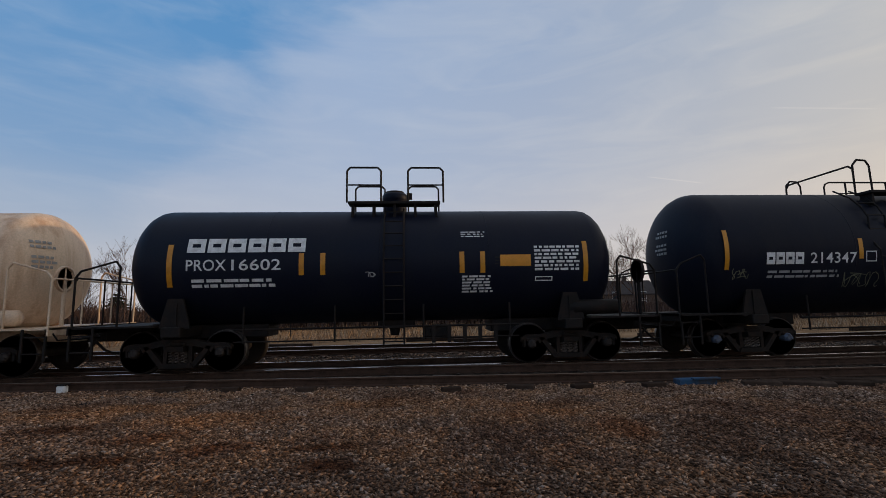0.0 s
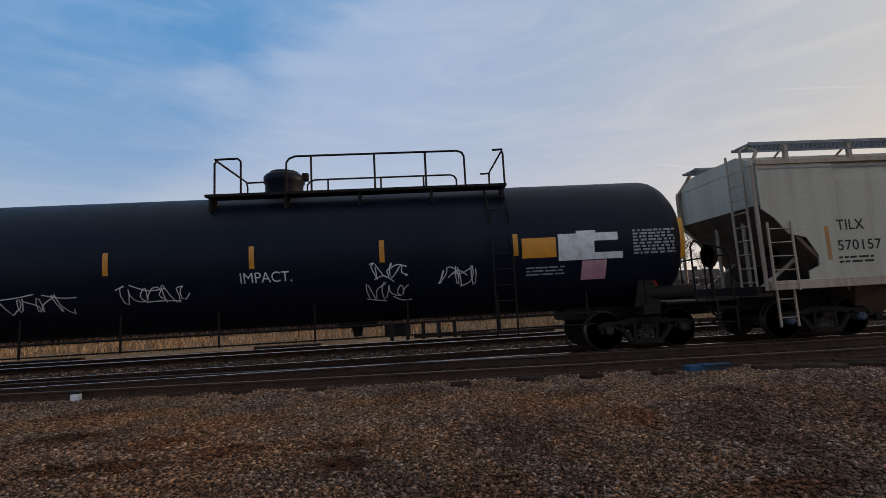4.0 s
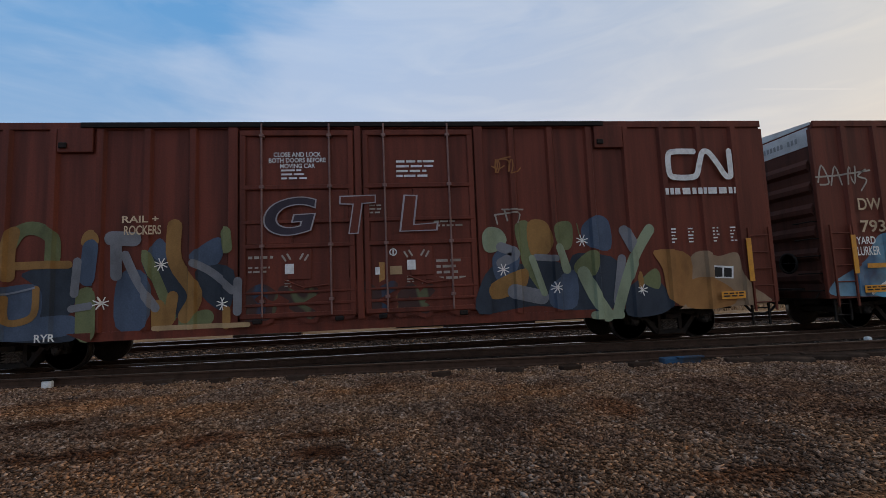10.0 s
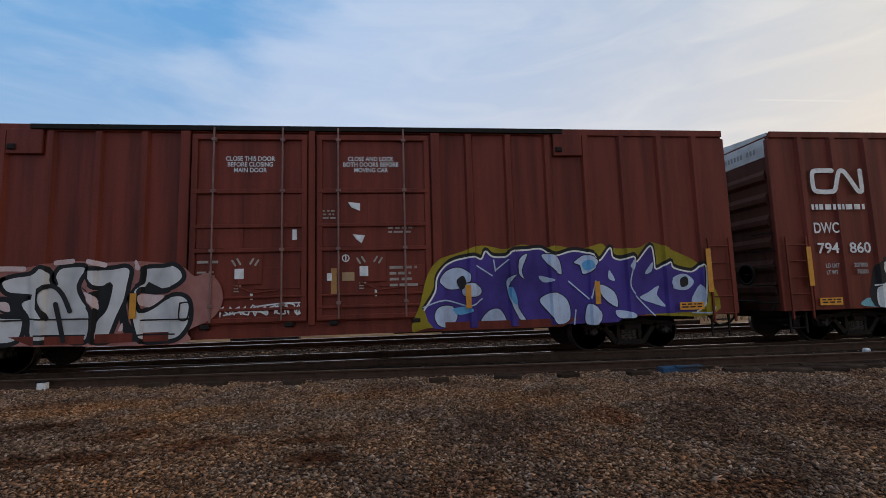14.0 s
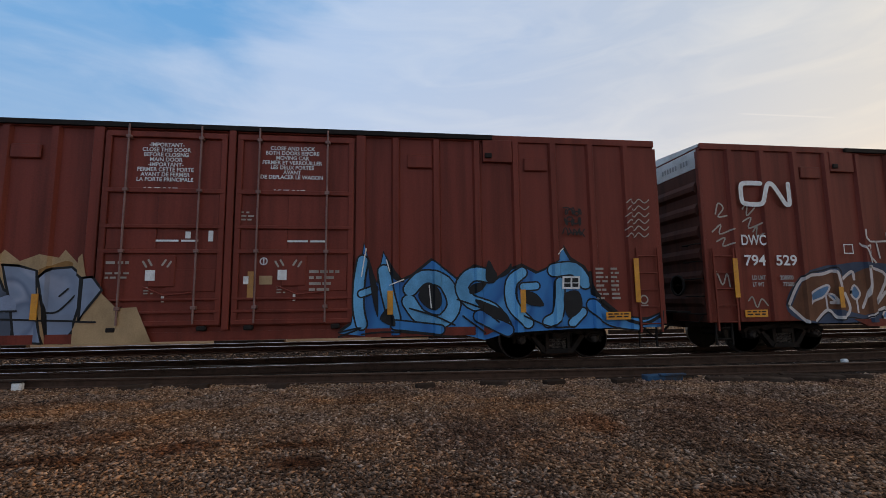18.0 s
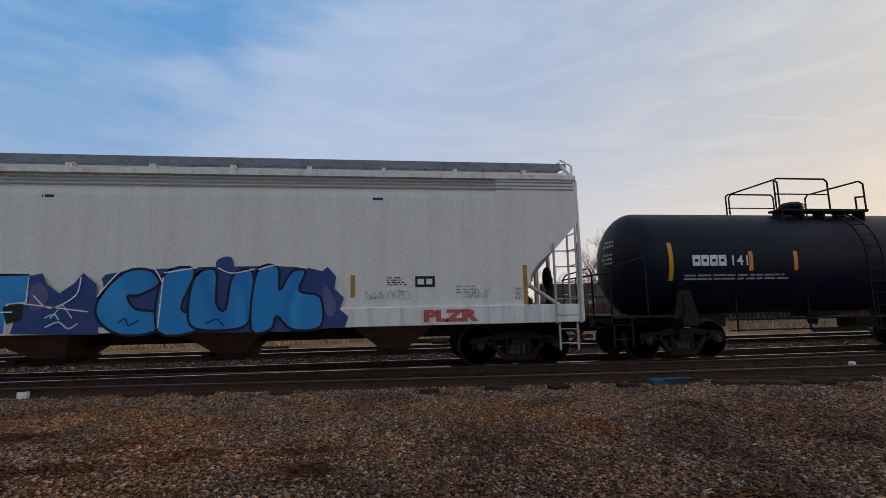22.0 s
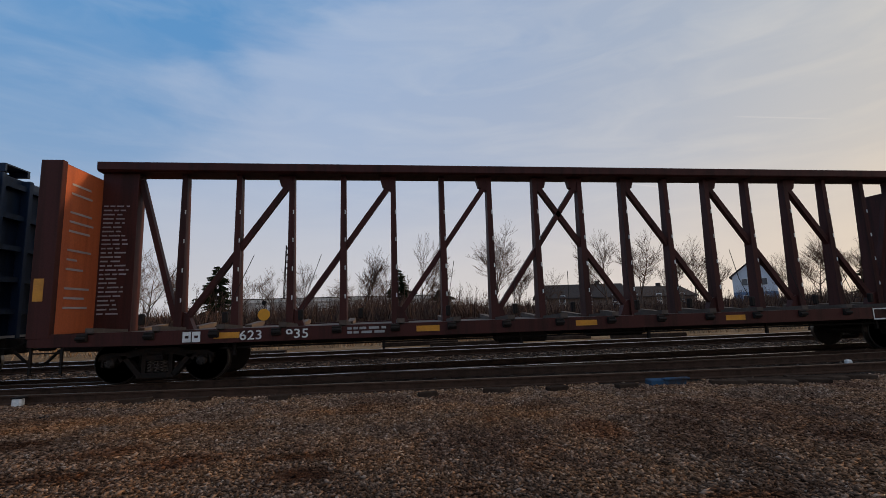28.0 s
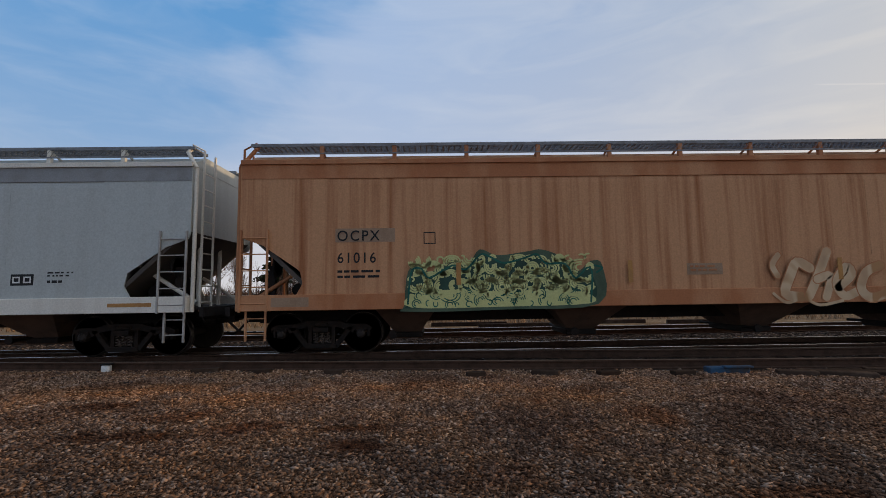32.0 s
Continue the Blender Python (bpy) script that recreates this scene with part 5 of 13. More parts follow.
# ---------------------------------------------------------------- centre-beam cars
def beam_car(label, paint, bulk_in, half=11.35, trucks=9.35, slots=False, deck=None, chord0=4.60, chord1=4.95, panel=True, plates=(), sill=None, other_in=None):
    car = thing("centrebeam_car", label, "flatcar", "freight cars of the train")
    W = 1.53
    s = Shape()
    for y in (-1, 1):
        a, b = sorted((y * W, y * (W - 0.12)))
        s.prism([(-half, 0.86), (-half, 1.10), (half, 1.10), (half, 0.86), (half - 2.2, 0.82), (-half + 2.2, 0.82)], a, b)
    part("side_sill", s, sill or paint, car)
    s = Shape().box(-half, half, -W + 0.12, W - 0.12, 1.02, 1.07)
    part("deck", s, deck or DECK_WOOD, car)
    n = 18
    for i in range(n):
        x = -half + 1.1 + i * (2 * half - 2.2) / (n - 1)
        for y in (-1, 1):
            r = Shape()
            v = [(x - 0.08, y * 0.35, 1.07), (x + 0.08, y * 0.35, 1.07), (x + 0.08, y * W, 1.07), (x - 0.08, y * W, 1.07), (x - 0.08, y * 0.35, 1.13), (x + 0.08, y * 0.35, 1.13), (x + 0.08, y * W, 1.20), (x - 0.08, y * W, 1.20)]
            r.add(v, [(0, 3, 2, 1), (4, 5, 6, 7), (0, 1, 5, 4), (1, 2, 6, 5), (2, 3, 7, 6), (3, 0, 4, 7)])
            part("load_riser", r, deck or DECK_WOOD, car)
        w = Shape().box(x - 0.22, x - 0.02, -W - 0.05, -W + 0.01, 0.93, 1.09, 0.02).lathe([(-0.09, 0.035), (0.09, 0.035)], (x - 0.12, -W - 0.06, 1.0), "x", 8)
        part("winch", w, STEEL_DARK, car)
    # bulkheads
    for e in (-1, 1):
        inner = half - 0.34
        bulkhead = part("bulkhead", Shape().box(e * inner, e * (half - 0.16), -W, W, 1.07, 4.62, 0.015), paint, car)
        part("lining", Shape().box(e * (inner - 0.012), e * (inner - 0.002), -W + 0.02, W - 0.02, 1.09, 4.60), (other_in or bulk_in) if e > 0 else bulk_in, bulkhead, "painted inner face")
        s = Shape()
        for y in (-0.75, 0.0, 0.75):
            s.box(e * (half - 0.16), e * (half + 0.02), y - 0.06, y + 0.06, 0.9, 4.60, 0.01)
        for z in (1.6, 2.3, 3.0, 3.7, 4.4):
            s.box(e * (half - 0.16), e * (half - 0.03), -1.5, 1.5, z - 0.06, z + 0.06)
        s.box(e * (inner - 0.04), e * (half + 0.035), -W - 0.01, -W + 0.13, 1.02, 4.64, 0.01)
        s.box(e * (inner - 0.04), e * (half + 0.035), W - 0.13, W + 0.01, 1.02, 4.64, 0.01)
        part("bulkhead_frame", s, paint, car)
        ladder(car, e * (half + 0.10) - 0.01, e * (half + 0.10) + 0.02, -1.25, 1.0, 4.5, 10, STEEL_DARK, "end_ladder")
        # gusset plate that carries the beam into the bulkhead
        q = [(e * inner, 1.07), (e * inner, chord1), (e * (inner - 0.78), chord1), (e * (inner - 0.78), 1.07)]
        if panel:
            part("gusset_panel", Shape().prism(q[::e], -0.16, 0.16), paint, car)
        ladder(car, (half - 0.6) if e > 0 else -half + 0.05, (half - 0.05) if e > 0 else -half + 0.6, -W + 0.05, 0.32, 0.88, 2, STEEL_DARK, "stirrup")
        coupler(car, e * half, e)
        truck(car, e * trucks)
        patch(car, e * (half - 0.12) - 0.09, e * (half - 0.12) + 0.09, 1.75, 2.2 if paint in (CB_RED, CB_GREEN) and e < 0 else 2.7, flat_face(W + 0.012), False, YELLOW, "reflector", 0.004)
    # the beam: top chord with its slotted back web, posts, diagonals
    c0, c1 = -half + 0.3, half - 0.3
    if slots:
        z = chord1
        chord = Shape().cross([(-0.36, z - 0.19), (-0.31, z - 0.19), (-0.31, z - 0.03), (0.29, z - 0.03), (0.29, z - 0.02), (0.36, z - 0.02), (0.36, z), (-0.36, z)], c0, c1)
        top_chord = part("top_chord", chord, paint, car)
        part("back_flange", Shape().box(c0, c1, 0.28, 0.36, z - 0.17, z - 0.085), paint, top_chord)
        x = c0
        gaps = []
        for i in range(18):
            xs = (i - 8.5) * 1.25
            if slots == "many":
                gaps += [(xs - 0.18, xs + 0.16), (xs + 0.52, xs + 0.66)]
            elif i % 2:
                gaps.append((xs - 0.16, xs + 0.16))
        for g0, g1 in gaps + [(c1, c1)]:
            part("flange_web", Shape().box(x, g0, 0.29, 0.35, z - 0.085, z - 0.02), paint, top_chord)
            x = g1
    else:
        z = chord1
        part("top_chord", Shape().cross([(-0.36, chord0 + 0.08), (-0.30, chord0 + 0.04), (0.30, chord0 + 0.04), (0.36, chord0 + 0.08), (0.36, z), (-0.36, z)], c0, c1), paint, car)
    gap = 1.25
    px = [(i - 7.5) * gap for i in range(16)]
    ends = [] if panel else [px[0] - gap, px[15] + gap]
    for x in px + ends:
        w0, w1 = 0.085, 0.062
        zt = chord1 - 0.03
        v = [(x - w0, -0.17, 1.07), (x + w0, -0.17, 1.07), (x + w0, 0.17, 1.07), (x - w0, 0.17, 1.07), (x - w1, -0.095, zt), (x + w1, -0.095, zt), (x + w1, 0.095, zt), (x - w1, 0.095, zt)]
        post = part("post", Shape().add(v, [(0, 1, 5, 4), (1, 2, 6, 5), (2, 3, 7, 6), (3, 0, 4, 7), (0, 3, 2, 1), (4, 5, 6, 7)]), paint, car)
        for z in (1.75, 2.45, 3.15, 3.85):
            y = -0.17 + (z - 1.07) * 0.075 / 3.8
            part("tie_slot", Shape().box(x + 0.035, x + 0.06, y - 0.012, y + 0.02, z - 0.05, z + 0.05), WHITE, post, "small white mark at a cable slot")
    pairs = [(0, 2), (2, 4), (4, 6), (6, 8), (15, 13), (13, 11), (11, 9), (9, 7)]
    for lo, hi in pairs:
        a, b = Vector((px[lo], 0, 1.12)), Vector((px[hi], 0, chord0 - 0.05))
        d = (b - a).normalized()
        k = Vector((-d.z, 0, d.x)) * 0.065
        q = [(a + k), (a - k), (b - k), (b + k)]
        s = Shape().prism([(p.x, p.z) for p in q], -0.07, 0.07)
        part("diagonal", s, paint, car)
        g = px[hi] - (0.0 if hi > lo else 0.0)
        t = -1 if hi > lo else 1
        part("gusset", Shape().prism([(g + t * 0.02, chord0 + 0.1), (g + t * 0.36, chord0 + 0.1), (g + t * 0.27, chord0 - 0.22), (g + t * 0.02, chord0 - 0.36)], -0.08, 0.08), paint, car)
        g = px[lo]
        part("gusset", Shape().prism([(g, 1.07), (g - t * 0.34, 1.07), (g - t * 0.20, 1.42), (g, 1.52)], -0.09, 0.09), paint, car)
    for e in (-1, 1):
        a, b = Vector((e * (half - 1.12), 0, chord0 - 0.1)), Vector((e * (px[15] + 0.1), 0, 1.3))
        if not panel:
            a, b = Vector((e * (half - 0.36), 0, 3.15)), Vector((e * (px[15] + 0.12), 0, 1.2))
        d = (b - a).normalized()
        k = Vector((-d.z, 0, d.x)) * 0.06
        part("diagonal", Shape().prism([((a + k).x, (a + k).z), ((a - k).x, (a - k).z), ((b - k).x, (b - k).z), ((b + k).x, (b + k).z)], -0.07, 0.07), paint, car)
    # loose tie-down straps with their weights, and the sill's yellow plates
    rng = random.Random(5)
    for i in range(13):
        x = -half + 1.9 + i * 1.55 + rng.uniform(-0.2, 0.2)
        zt = rng.uniform(1.45, 2.2)
        s = Shape().path([(x + 0.3, -0.45, zt + 0.6), (x + 0.1, -0.9, zt - 0.2), (x, -1.35, 1.3)], 0.008, 4)
        part("strap", s, STEEL_DARK, car)
        part("strap_weight", Shape().box(x - 0.05, x + 0.05, -1.40, -1.30, 1.22, 1.45, 0.02), STEEL_DARK, car)
    for x in plates:
        patch(car, x - 0.25, x + 0.25, 0.91, 1.03, flat_face(W + 0.002), False, YELLOW, "sill_plate", 0.004)
    part("centre_sill", Shape().box(-half, half, -0.3, 0.3, 0.66, 1.0).box(-2, -0.8, -0.9, -0.35, 0.55, 0.85, 0.05).box(0.3, 1.8, -0.8, -0.3, 0.6, 0.88, 0.1), STEEL_DARK, car)
    s = Shape().path([(-trucks + 1.3, -1.25, 0.70), (trucks - 1.3, -1.25, 0.70)], 0.02)
    for x in np.linspace(-trucks + 1.6, trucks - 1.6, 6):
        s.box(x - 0.03, x + 0.03, -1.28, -1.22, 0.55, 0.86)
    part("brake_rod", s, STEEL_DARK, car)
    return car


# ---------------------------------------------------------------- ground
GROUND_Z = -0.17


# bare or discoloured spots in the gravel: x, y, half length, half depth, tint, how bare
BARE_DARK, BARE_RED, OCHRE_SPOT, GREY_SPOT = (0.46, 0.36, 0.31), (0.84, 0.66, 0.55), (1.20, 1.0, 0.80), (0.74, 0.69, 0.68)
SPOTS = [(-0.86, 4.70, 0.36, 0.17, BARE_DARK, 0.9), (-3.44, 5.14, 0.7, 0.20, BARE_DARK, 0.7), (-0.95, 5.25, 0.42, 0.14, BARE_DARK, 0.6), (-3.3, 5.9, 0.45, 0.30, BARE_RED, 0.6),
         (-2.3, 5.35, 0.5, 0.2, BARE_RED, 0.6), (-4.6, 6.5, 0.6, 0.25, BARE_DARK, 0.6), (1.2, 5.3, 0.75, 0.9, GREY_SPOT, 0.0), (-2.8, 6.75, 1.1, 0.45, OCHRE_SPOT, 0.3),
         (1.8, 6.75, 0.8, 0.45, OCHRE_SPOT, 0.2), (2.6, 5.6, 0.3, 0.5, BARE_RED, 0.1), (2.7, 3.4, 0.4, 0.2, BARE_RED, 0.5), (0.55, 3.8, 0.5, 0.28, GREY_SPOT, 0.0),
         (-5.0, 7.6, 1.3, 0.5, OCHRE_SPOT, 0.1), (-0.2, 7.4, 1.2, 0.35, OCHRE_SPOT, 0.1), (5.2, 5.6, 1.6, 1.1, GREY_SPOT, 0.0)]


def spotted(nt, colour):
    """Tints a colour inside the spots, with ragged borders."""
    N, L = nt.nodes.new, nt.links.new
    co, no = N("ShaderNodeTexCoord"), N("ShaderNodeTexNoise")
    no.inputs["Scale"].default_value, no.inputs["Detail"].default_value = 3.0, 5.0
    L(co.outputs["Object"], no.inputs["Vector"])
    for x, y, a, b, tint, _ in SPOTS:
        mp = N("ShaderNodeMapping")
        mp.inputs["Location"].default_value, mp.inputs["Scale"].default_value = (-x / a, -y / b, 0), (1 / a, 1 / b, 0)
        L(co.outputs["Object"], mp.inputs["Vector"])
        ln, ad, mr, mx = N("ShaderNodeVectorMath"), N("ShaderNodeMath"), N("ShaderNodeMapRange"), N("ShaderNodeMixRGB")
        ln.operation, ad.operation, mx.blend_type = "LENGTH", "MULTIPLY_ADD", "MULTIPLY"
        L(mp.outputs["Vector"], ln.inputs[0])
        L(no.outputs["Fac"], ad.inputs[0])
        ad.inputs[1].default_value = 2.2
        L(ln.outputs["Value"], ad.inputs[2])
        mr.inputs["From Min"].default_value, mr.inputs["From Max"].default_value = 2.45, 1.65
        L(ad.outputs["Value"], mr.inputs["Value"])
        L(mr.outputs["Result"], mx.inputs["Fac"])
        L(colour, mx.inputs["Color1"])
        mx.inputs["Color2"].default_value = (*tint, 1)
        colour = mx.outputs["Color"]
    return colour


def ground_material():
    m = bpy.data.materials.new("yard_ground")
    m.use_nodes = True
    nt = m.node_tree
    N, L = nt.nodes.new, nt.links.new
    p = nt.nodes["Principled BSDF"]
    p.inputs["Roughness"].default_value = 0.95
    p.inputs["Specular IOR Level"].default_value = 0.05
    co = N("ShaderNodeTexCoord")
    sep = N("ShaderNodeSeparateXYZ")
    L(co.outputs["Object"], sep.inputs[0])

    def ramp(src, *stops):
        r = N("ShaderNodeValToRGB")
        e = r.color_ramp.elements
        e[0].position, e[0].color = stops[0][0], (*stops[0][1], 1)
        e[1].position, e[1].color = stops[-1][0], (*stops[-1][1], 1)
        for pos, c in stops[1:-1]:
            q = e.new(pos)
            q.color = (*c, 1)
        L(src, r.inputs["Fac"])
        return r.outputs["Color"]

    def noise(scale, detail=6.0, rough=0.6):
        n = N("ShaderNodeTexNoise")
        n.inputs["Scale"].default_value, n.inputs["Detail"].default_value, n.inputs["Roughness"].default_value = scale, detail, rough
        L(co.outputs["Object"], n.inputs["Vector"])
        return n.outputs["Fac"]

    def mix(fac, a, b, mode="MIX"):
        q = N("ShaderNodeMixRGB")
        q.blend_type = mode
        for s, v in (("Fac", fac), ("Color1", a), ("Color2", b)):
            if isinstance(v, (int, float)):
                q.inputs[s].default_value = v
            else:
                L(v, q.inputs[s])
        return q.outputs["Color"]

    def step(src, a, b):
        q = N("ShaderNodeMapRange")
        q.inputs["From Min"].default_value, q.inputs["From Max"].default_value = a, b
        L(src, q.inputs["Value"])
        return q.outputs["Result"]

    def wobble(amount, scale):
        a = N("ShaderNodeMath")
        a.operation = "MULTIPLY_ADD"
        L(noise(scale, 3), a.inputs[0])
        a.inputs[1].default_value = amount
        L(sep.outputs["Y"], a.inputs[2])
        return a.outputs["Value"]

    vor = N("ShaderNodeTexVoronoi")
    vor.inputs["Scale"].default_value = 42.0
    L(co.outputs["Object"], vor.inputs["Vector"])
    cell = N("ShaderNodeSeparateXYZ")
    L(vor.outputs["Color"], cell.inputs[0])
    stones = ramp(cell.outputs["X"], (0.0, (0.028, 0.0195, 0.0135)), (0.45, (0.134, 0.088, 0.060)), (0.8, (0.25, 0.168, 0.116)), (1.0, (0.38, 0.285, 0.206)))
    soil = ramp(noise(0.7, 7), (0.36, (0.68, 0.55, 0.49)), (0.45, (0.98, 0.90, 0.88)), (0.54, (1.22, 0.96, 0.76)), (0.60, (1.03, 0.88, 0.81)), (0.68, (0.58, 0.42, 0.35)))
    # darker soil tint farther from the track, paler gravel beside it
    track_tint = ramp(step(wobble(1.6, 0.5), 4.0, 9.5), (0.0, (0.62, 0.56, 0.52)), (0.5, (1.05, 1.0, 0.95)), (1.0, (1.7, 1.62, 1.5)))
    gravel = mix(1.0, mix(0.95, stones, soil, "MULTIPLY"), track_tint, "MULTIPLY")
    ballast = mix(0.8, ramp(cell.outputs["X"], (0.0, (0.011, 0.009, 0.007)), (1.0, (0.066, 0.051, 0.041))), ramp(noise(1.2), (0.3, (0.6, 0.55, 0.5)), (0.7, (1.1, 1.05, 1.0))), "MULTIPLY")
    grass = ramp(noise(0.35, 9, 0.7), (0.3, (0.11, 0.072, 0.046)), (0.48, (0.23, 0.145, 0.080)), (0.6, (0.31, 0.21, 0.125)), (0.75, (0.15, 0.115, 0.09)))
    far = ramp(noise(0.05, 6), (0.35, (0.11, 0.09, 0.07)), (0.65, (0.20, 0.165, 0.12)))
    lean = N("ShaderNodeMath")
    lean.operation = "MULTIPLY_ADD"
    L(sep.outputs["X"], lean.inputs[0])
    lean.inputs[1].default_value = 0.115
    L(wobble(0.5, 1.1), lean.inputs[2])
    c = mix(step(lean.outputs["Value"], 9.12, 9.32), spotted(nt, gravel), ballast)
    c = mix(step(wobble(2.0, 0.4), 19.5, 20.6), c, grass)
    c = mix(step(wobble(6.0, 0.1), 60, 75), c, far)
    L(c, p.inputs["Base Color"])
    b = N("ShaderNodeBump")
    b.inputs["Strength"].default_value, b.inputs["Distance"].default_value = 0.9, 0.03
    inv = N("ShaderNodeMath")
    inv.operation = "SUBTRACT"
    inv.inputs[0].default_value = 1.0
    L(vor.outputs["Distance"], inv.inputs[1])
    L(inv.outputs["Value"], b.inputs["Height"])
    L(b.outputs["Normal"], p.inputs["Normal"])
    return m


def island_material(name, stops, rough=0.9, spots=False):
    m = bpy.data.materials.new(name)
    m.use_nodes = True
    nt = m.node_tree
    p = nt.nodes["Principled BSDF"]
    p.inputs["Roughness"].default_value = rough
    p.inputs["Specular IOR Level"].default_value = 0.08
    g = nt.nodes.new("ShaderNodeNewGeometry")
    r = nt.nodes.new("ShaderNodeValToRGB")
    e = r.color_ramp.elements
    e[0].position, e[0].color = stops[0][0], (*stops[0][1], 1)
    e[1].position, e[1].color = stops[-1][0], (*stops[-1][1], 1)
    for pos, c in stops[1:-1]:
        e.new(pos).color = (*c, 1)
    nt.links.new(g.outputs["Random Per Island"], r.inputs["Fac"])
    co = nt.nodes.new("ShaderNodeTexCoord")
    n = nt.nodes.new("ShaderNodeTexNoise")
    n.inputs["Scale"].default_value, n.inputs["Detail"].default_value = 0.7, 7.0
    nt.links.new(co.outputs["Object"], n.inputs["Vector"])
    rr = nt.nodes.new("ShaderNodeValToRGB")
    q = rr.color_ramp.elements
    q[0].position, q[0].color = 0.36, (0.68, 0.55, 0.49, 1)
    q[1].position, q[1].color = 0.68, (0.58, 0.42, 0.35, 1)
    q.new(0.45).color = (0.98, 0.90, 0.88, 1)
    q.new(0.54).color = (1.22, 0.96, 0.76, 1)
    q.new(0.60).color = (1.03, 0.88, 0.81, 1)
    nt.links.new(n.outputs["Fac"], rr.inputs["Fac"])
    mx = nt.nodes.new("ShaderNodeMixRGB")
    mx.blend_type = "MULTIPLY"
    mx.inputs["Fac"].default_value = 0.95
    nt.links.new(r.outputs["Color"], mx.inputs["Color1"])
    nt.links.new(rr.outputs["Color"], mx.inputs["Color2"])
    c = mx.outputs["Color"]
    if spots:       # darker out in the yard, paler beside the track
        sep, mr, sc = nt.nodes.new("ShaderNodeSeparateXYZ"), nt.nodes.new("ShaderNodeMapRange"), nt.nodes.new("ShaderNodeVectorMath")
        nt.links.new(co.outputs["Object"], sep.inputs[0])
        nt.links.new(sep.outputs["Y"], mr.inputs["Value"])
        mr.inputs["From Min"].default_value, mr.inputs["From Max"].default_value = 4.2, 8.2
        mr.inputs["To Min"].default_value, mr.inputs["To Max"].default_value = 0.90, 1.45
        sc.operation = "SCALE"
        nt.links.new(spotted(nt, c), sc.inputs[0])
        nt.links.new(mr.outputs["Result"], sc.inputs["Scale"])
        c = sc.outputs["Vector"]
    nt.links.new(c, p.inputs["Base Color"])
    return m


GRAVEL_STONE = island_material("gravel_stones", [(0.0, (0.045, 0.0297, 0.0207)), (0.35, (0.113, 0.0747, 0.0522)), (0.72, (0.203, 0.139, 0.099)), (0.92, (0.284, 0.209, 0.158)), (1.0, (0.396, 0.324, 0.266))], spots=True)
BALLAST_STONE = island_material("ballast_stones", [(0.0, (0.015, 0.013, 0.012)), (0.6, (0.058, 0.051, 0.047)), (1.0, (0.20, 0.185, 0.175))])
DRY_GRASS = island_material("dry_grass", [(0.0, (0.17, 0.115, 0.07)), (0.5, (0.30, 0.225, 0.145)), (1.0, (0.42, 0.35, 0.25))])
BRUSH = island_material("brush_stems", [(0.0, (0.045, 0.030, 0.025)), (0.6, (0.088, 0.062, 0.053)), (1.0, (0.15, 0.112, 0.094))])
TWIG = island_material("twigs", [(0.0, (0.055, 0.036, 0.029)), (0.6, (0.105, 0.071, 0.056)), (1.0, (0.17, 0.125, 0.10))])


def build_ground():
    s = Shape()
    xs = [-3000, -800, -200, -60, 0, 60, 200, 800, 3000]
    ys = [-3000, -400, -40, 0, 20, 60, 200, 900, 3000]
    v = [(x, y, GROUND_Z - (0.02 if y > 10 else 0)) for y in ys for x in xs]
    n = len(xs)
    s.add(v, [(j * n + i, j * n + i + 1, j * n + n + i + 1, j * n + n + i) for j in range(len(ys) - 1) for i in range(n - 1)])
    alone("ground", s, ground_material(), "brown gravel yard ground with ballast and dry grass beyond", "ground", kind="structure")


def loose_stones(name, label, count, place, size, material, seed):
    """Real stones: squashed, uneven eight-sided lumps, joined into one mesh."""
    rng = np.random.default_rng(seed)
    P = place(rng, count)
    base = np.array([(1, 0, 0), (-1, 0, 0), (0, 1, 0), (0, -1, 0), (0, 0, 1), (0, 0, -1)], float)
    F = np.array([(0, 2, 4), (2, 1, 4), (1, 3, 4), (3, 0, 4), (2, 0, 5), (1, 2, 5), (3, 1, 5), (0, 3, 5)])
    n = len(P)
    r = rng.uniform(size[0], size[1], n) * rng.uniform(0.7, 1.3, n)
    V = base[None] * rng.uniform(0.6, 1.35, (n, 6, 1)) + rng.uniform(-0.25, 0.25, (n, 6, 3))
    V *= r[:, None, None] * np.stack([rng.uniform(1.0, 1.75, n), rng.uniform(0.55, 0.95, n), rng.uniform(0.40, 0.75, n)], 1)[:, None, :]
    tip = rng.uniform(-0.6, 0.6, n)
    V[:, :, 2] += V[:, :, 0] * np.tan(tip)[:, None] * 0.6
    a = rng.uniform(0, 2 * math.pi, n)
    c, sn = np.cos(a)[:, None], np.sin(a)[:, None]
    X = V[:, :, 0] * c - V[:, :, 1] * sn + P[:, 0:1]
    Y = V[:, :, 0] * sn + V[:, :, 1] * c + P[:, 1:2]
    Z = V[:, :, 2] + P[:, 2:3] + (r * 0.15)[:, None]
    co = np.stack([X, Y, Z], 2).reshape(-1, 3)
    fc = (F[None] + (np.arange(n) * 6)[:, None, None]).reshape(-1, 3)
    me = bpy.data.meshes.new(name)
    me.vertices.add(len(co))
    me.vertices.foreach_set("co", co.ravel())
    me.loops.add(len(fc) * 3)
    me.loops.foreach_set("vertex_index", fc.ravel())
    me.polygons.add(len(fc))
    me.polygons.foreach_set("loop_start", np.arange(len(fc)) * 3)
    me.update(calc_edges=True)
    me.materials.append(material)
    tagged(new(name, me), label, "gravel", kind="stuff")


def siding_rail_y(x):
    """The near rail of the siding that leaves the train's track at a switch."""
    return 8.4 + 2.0 * (max(0.0, 10 - x) / 25) ** 1.25 if x < 10 else 8.4


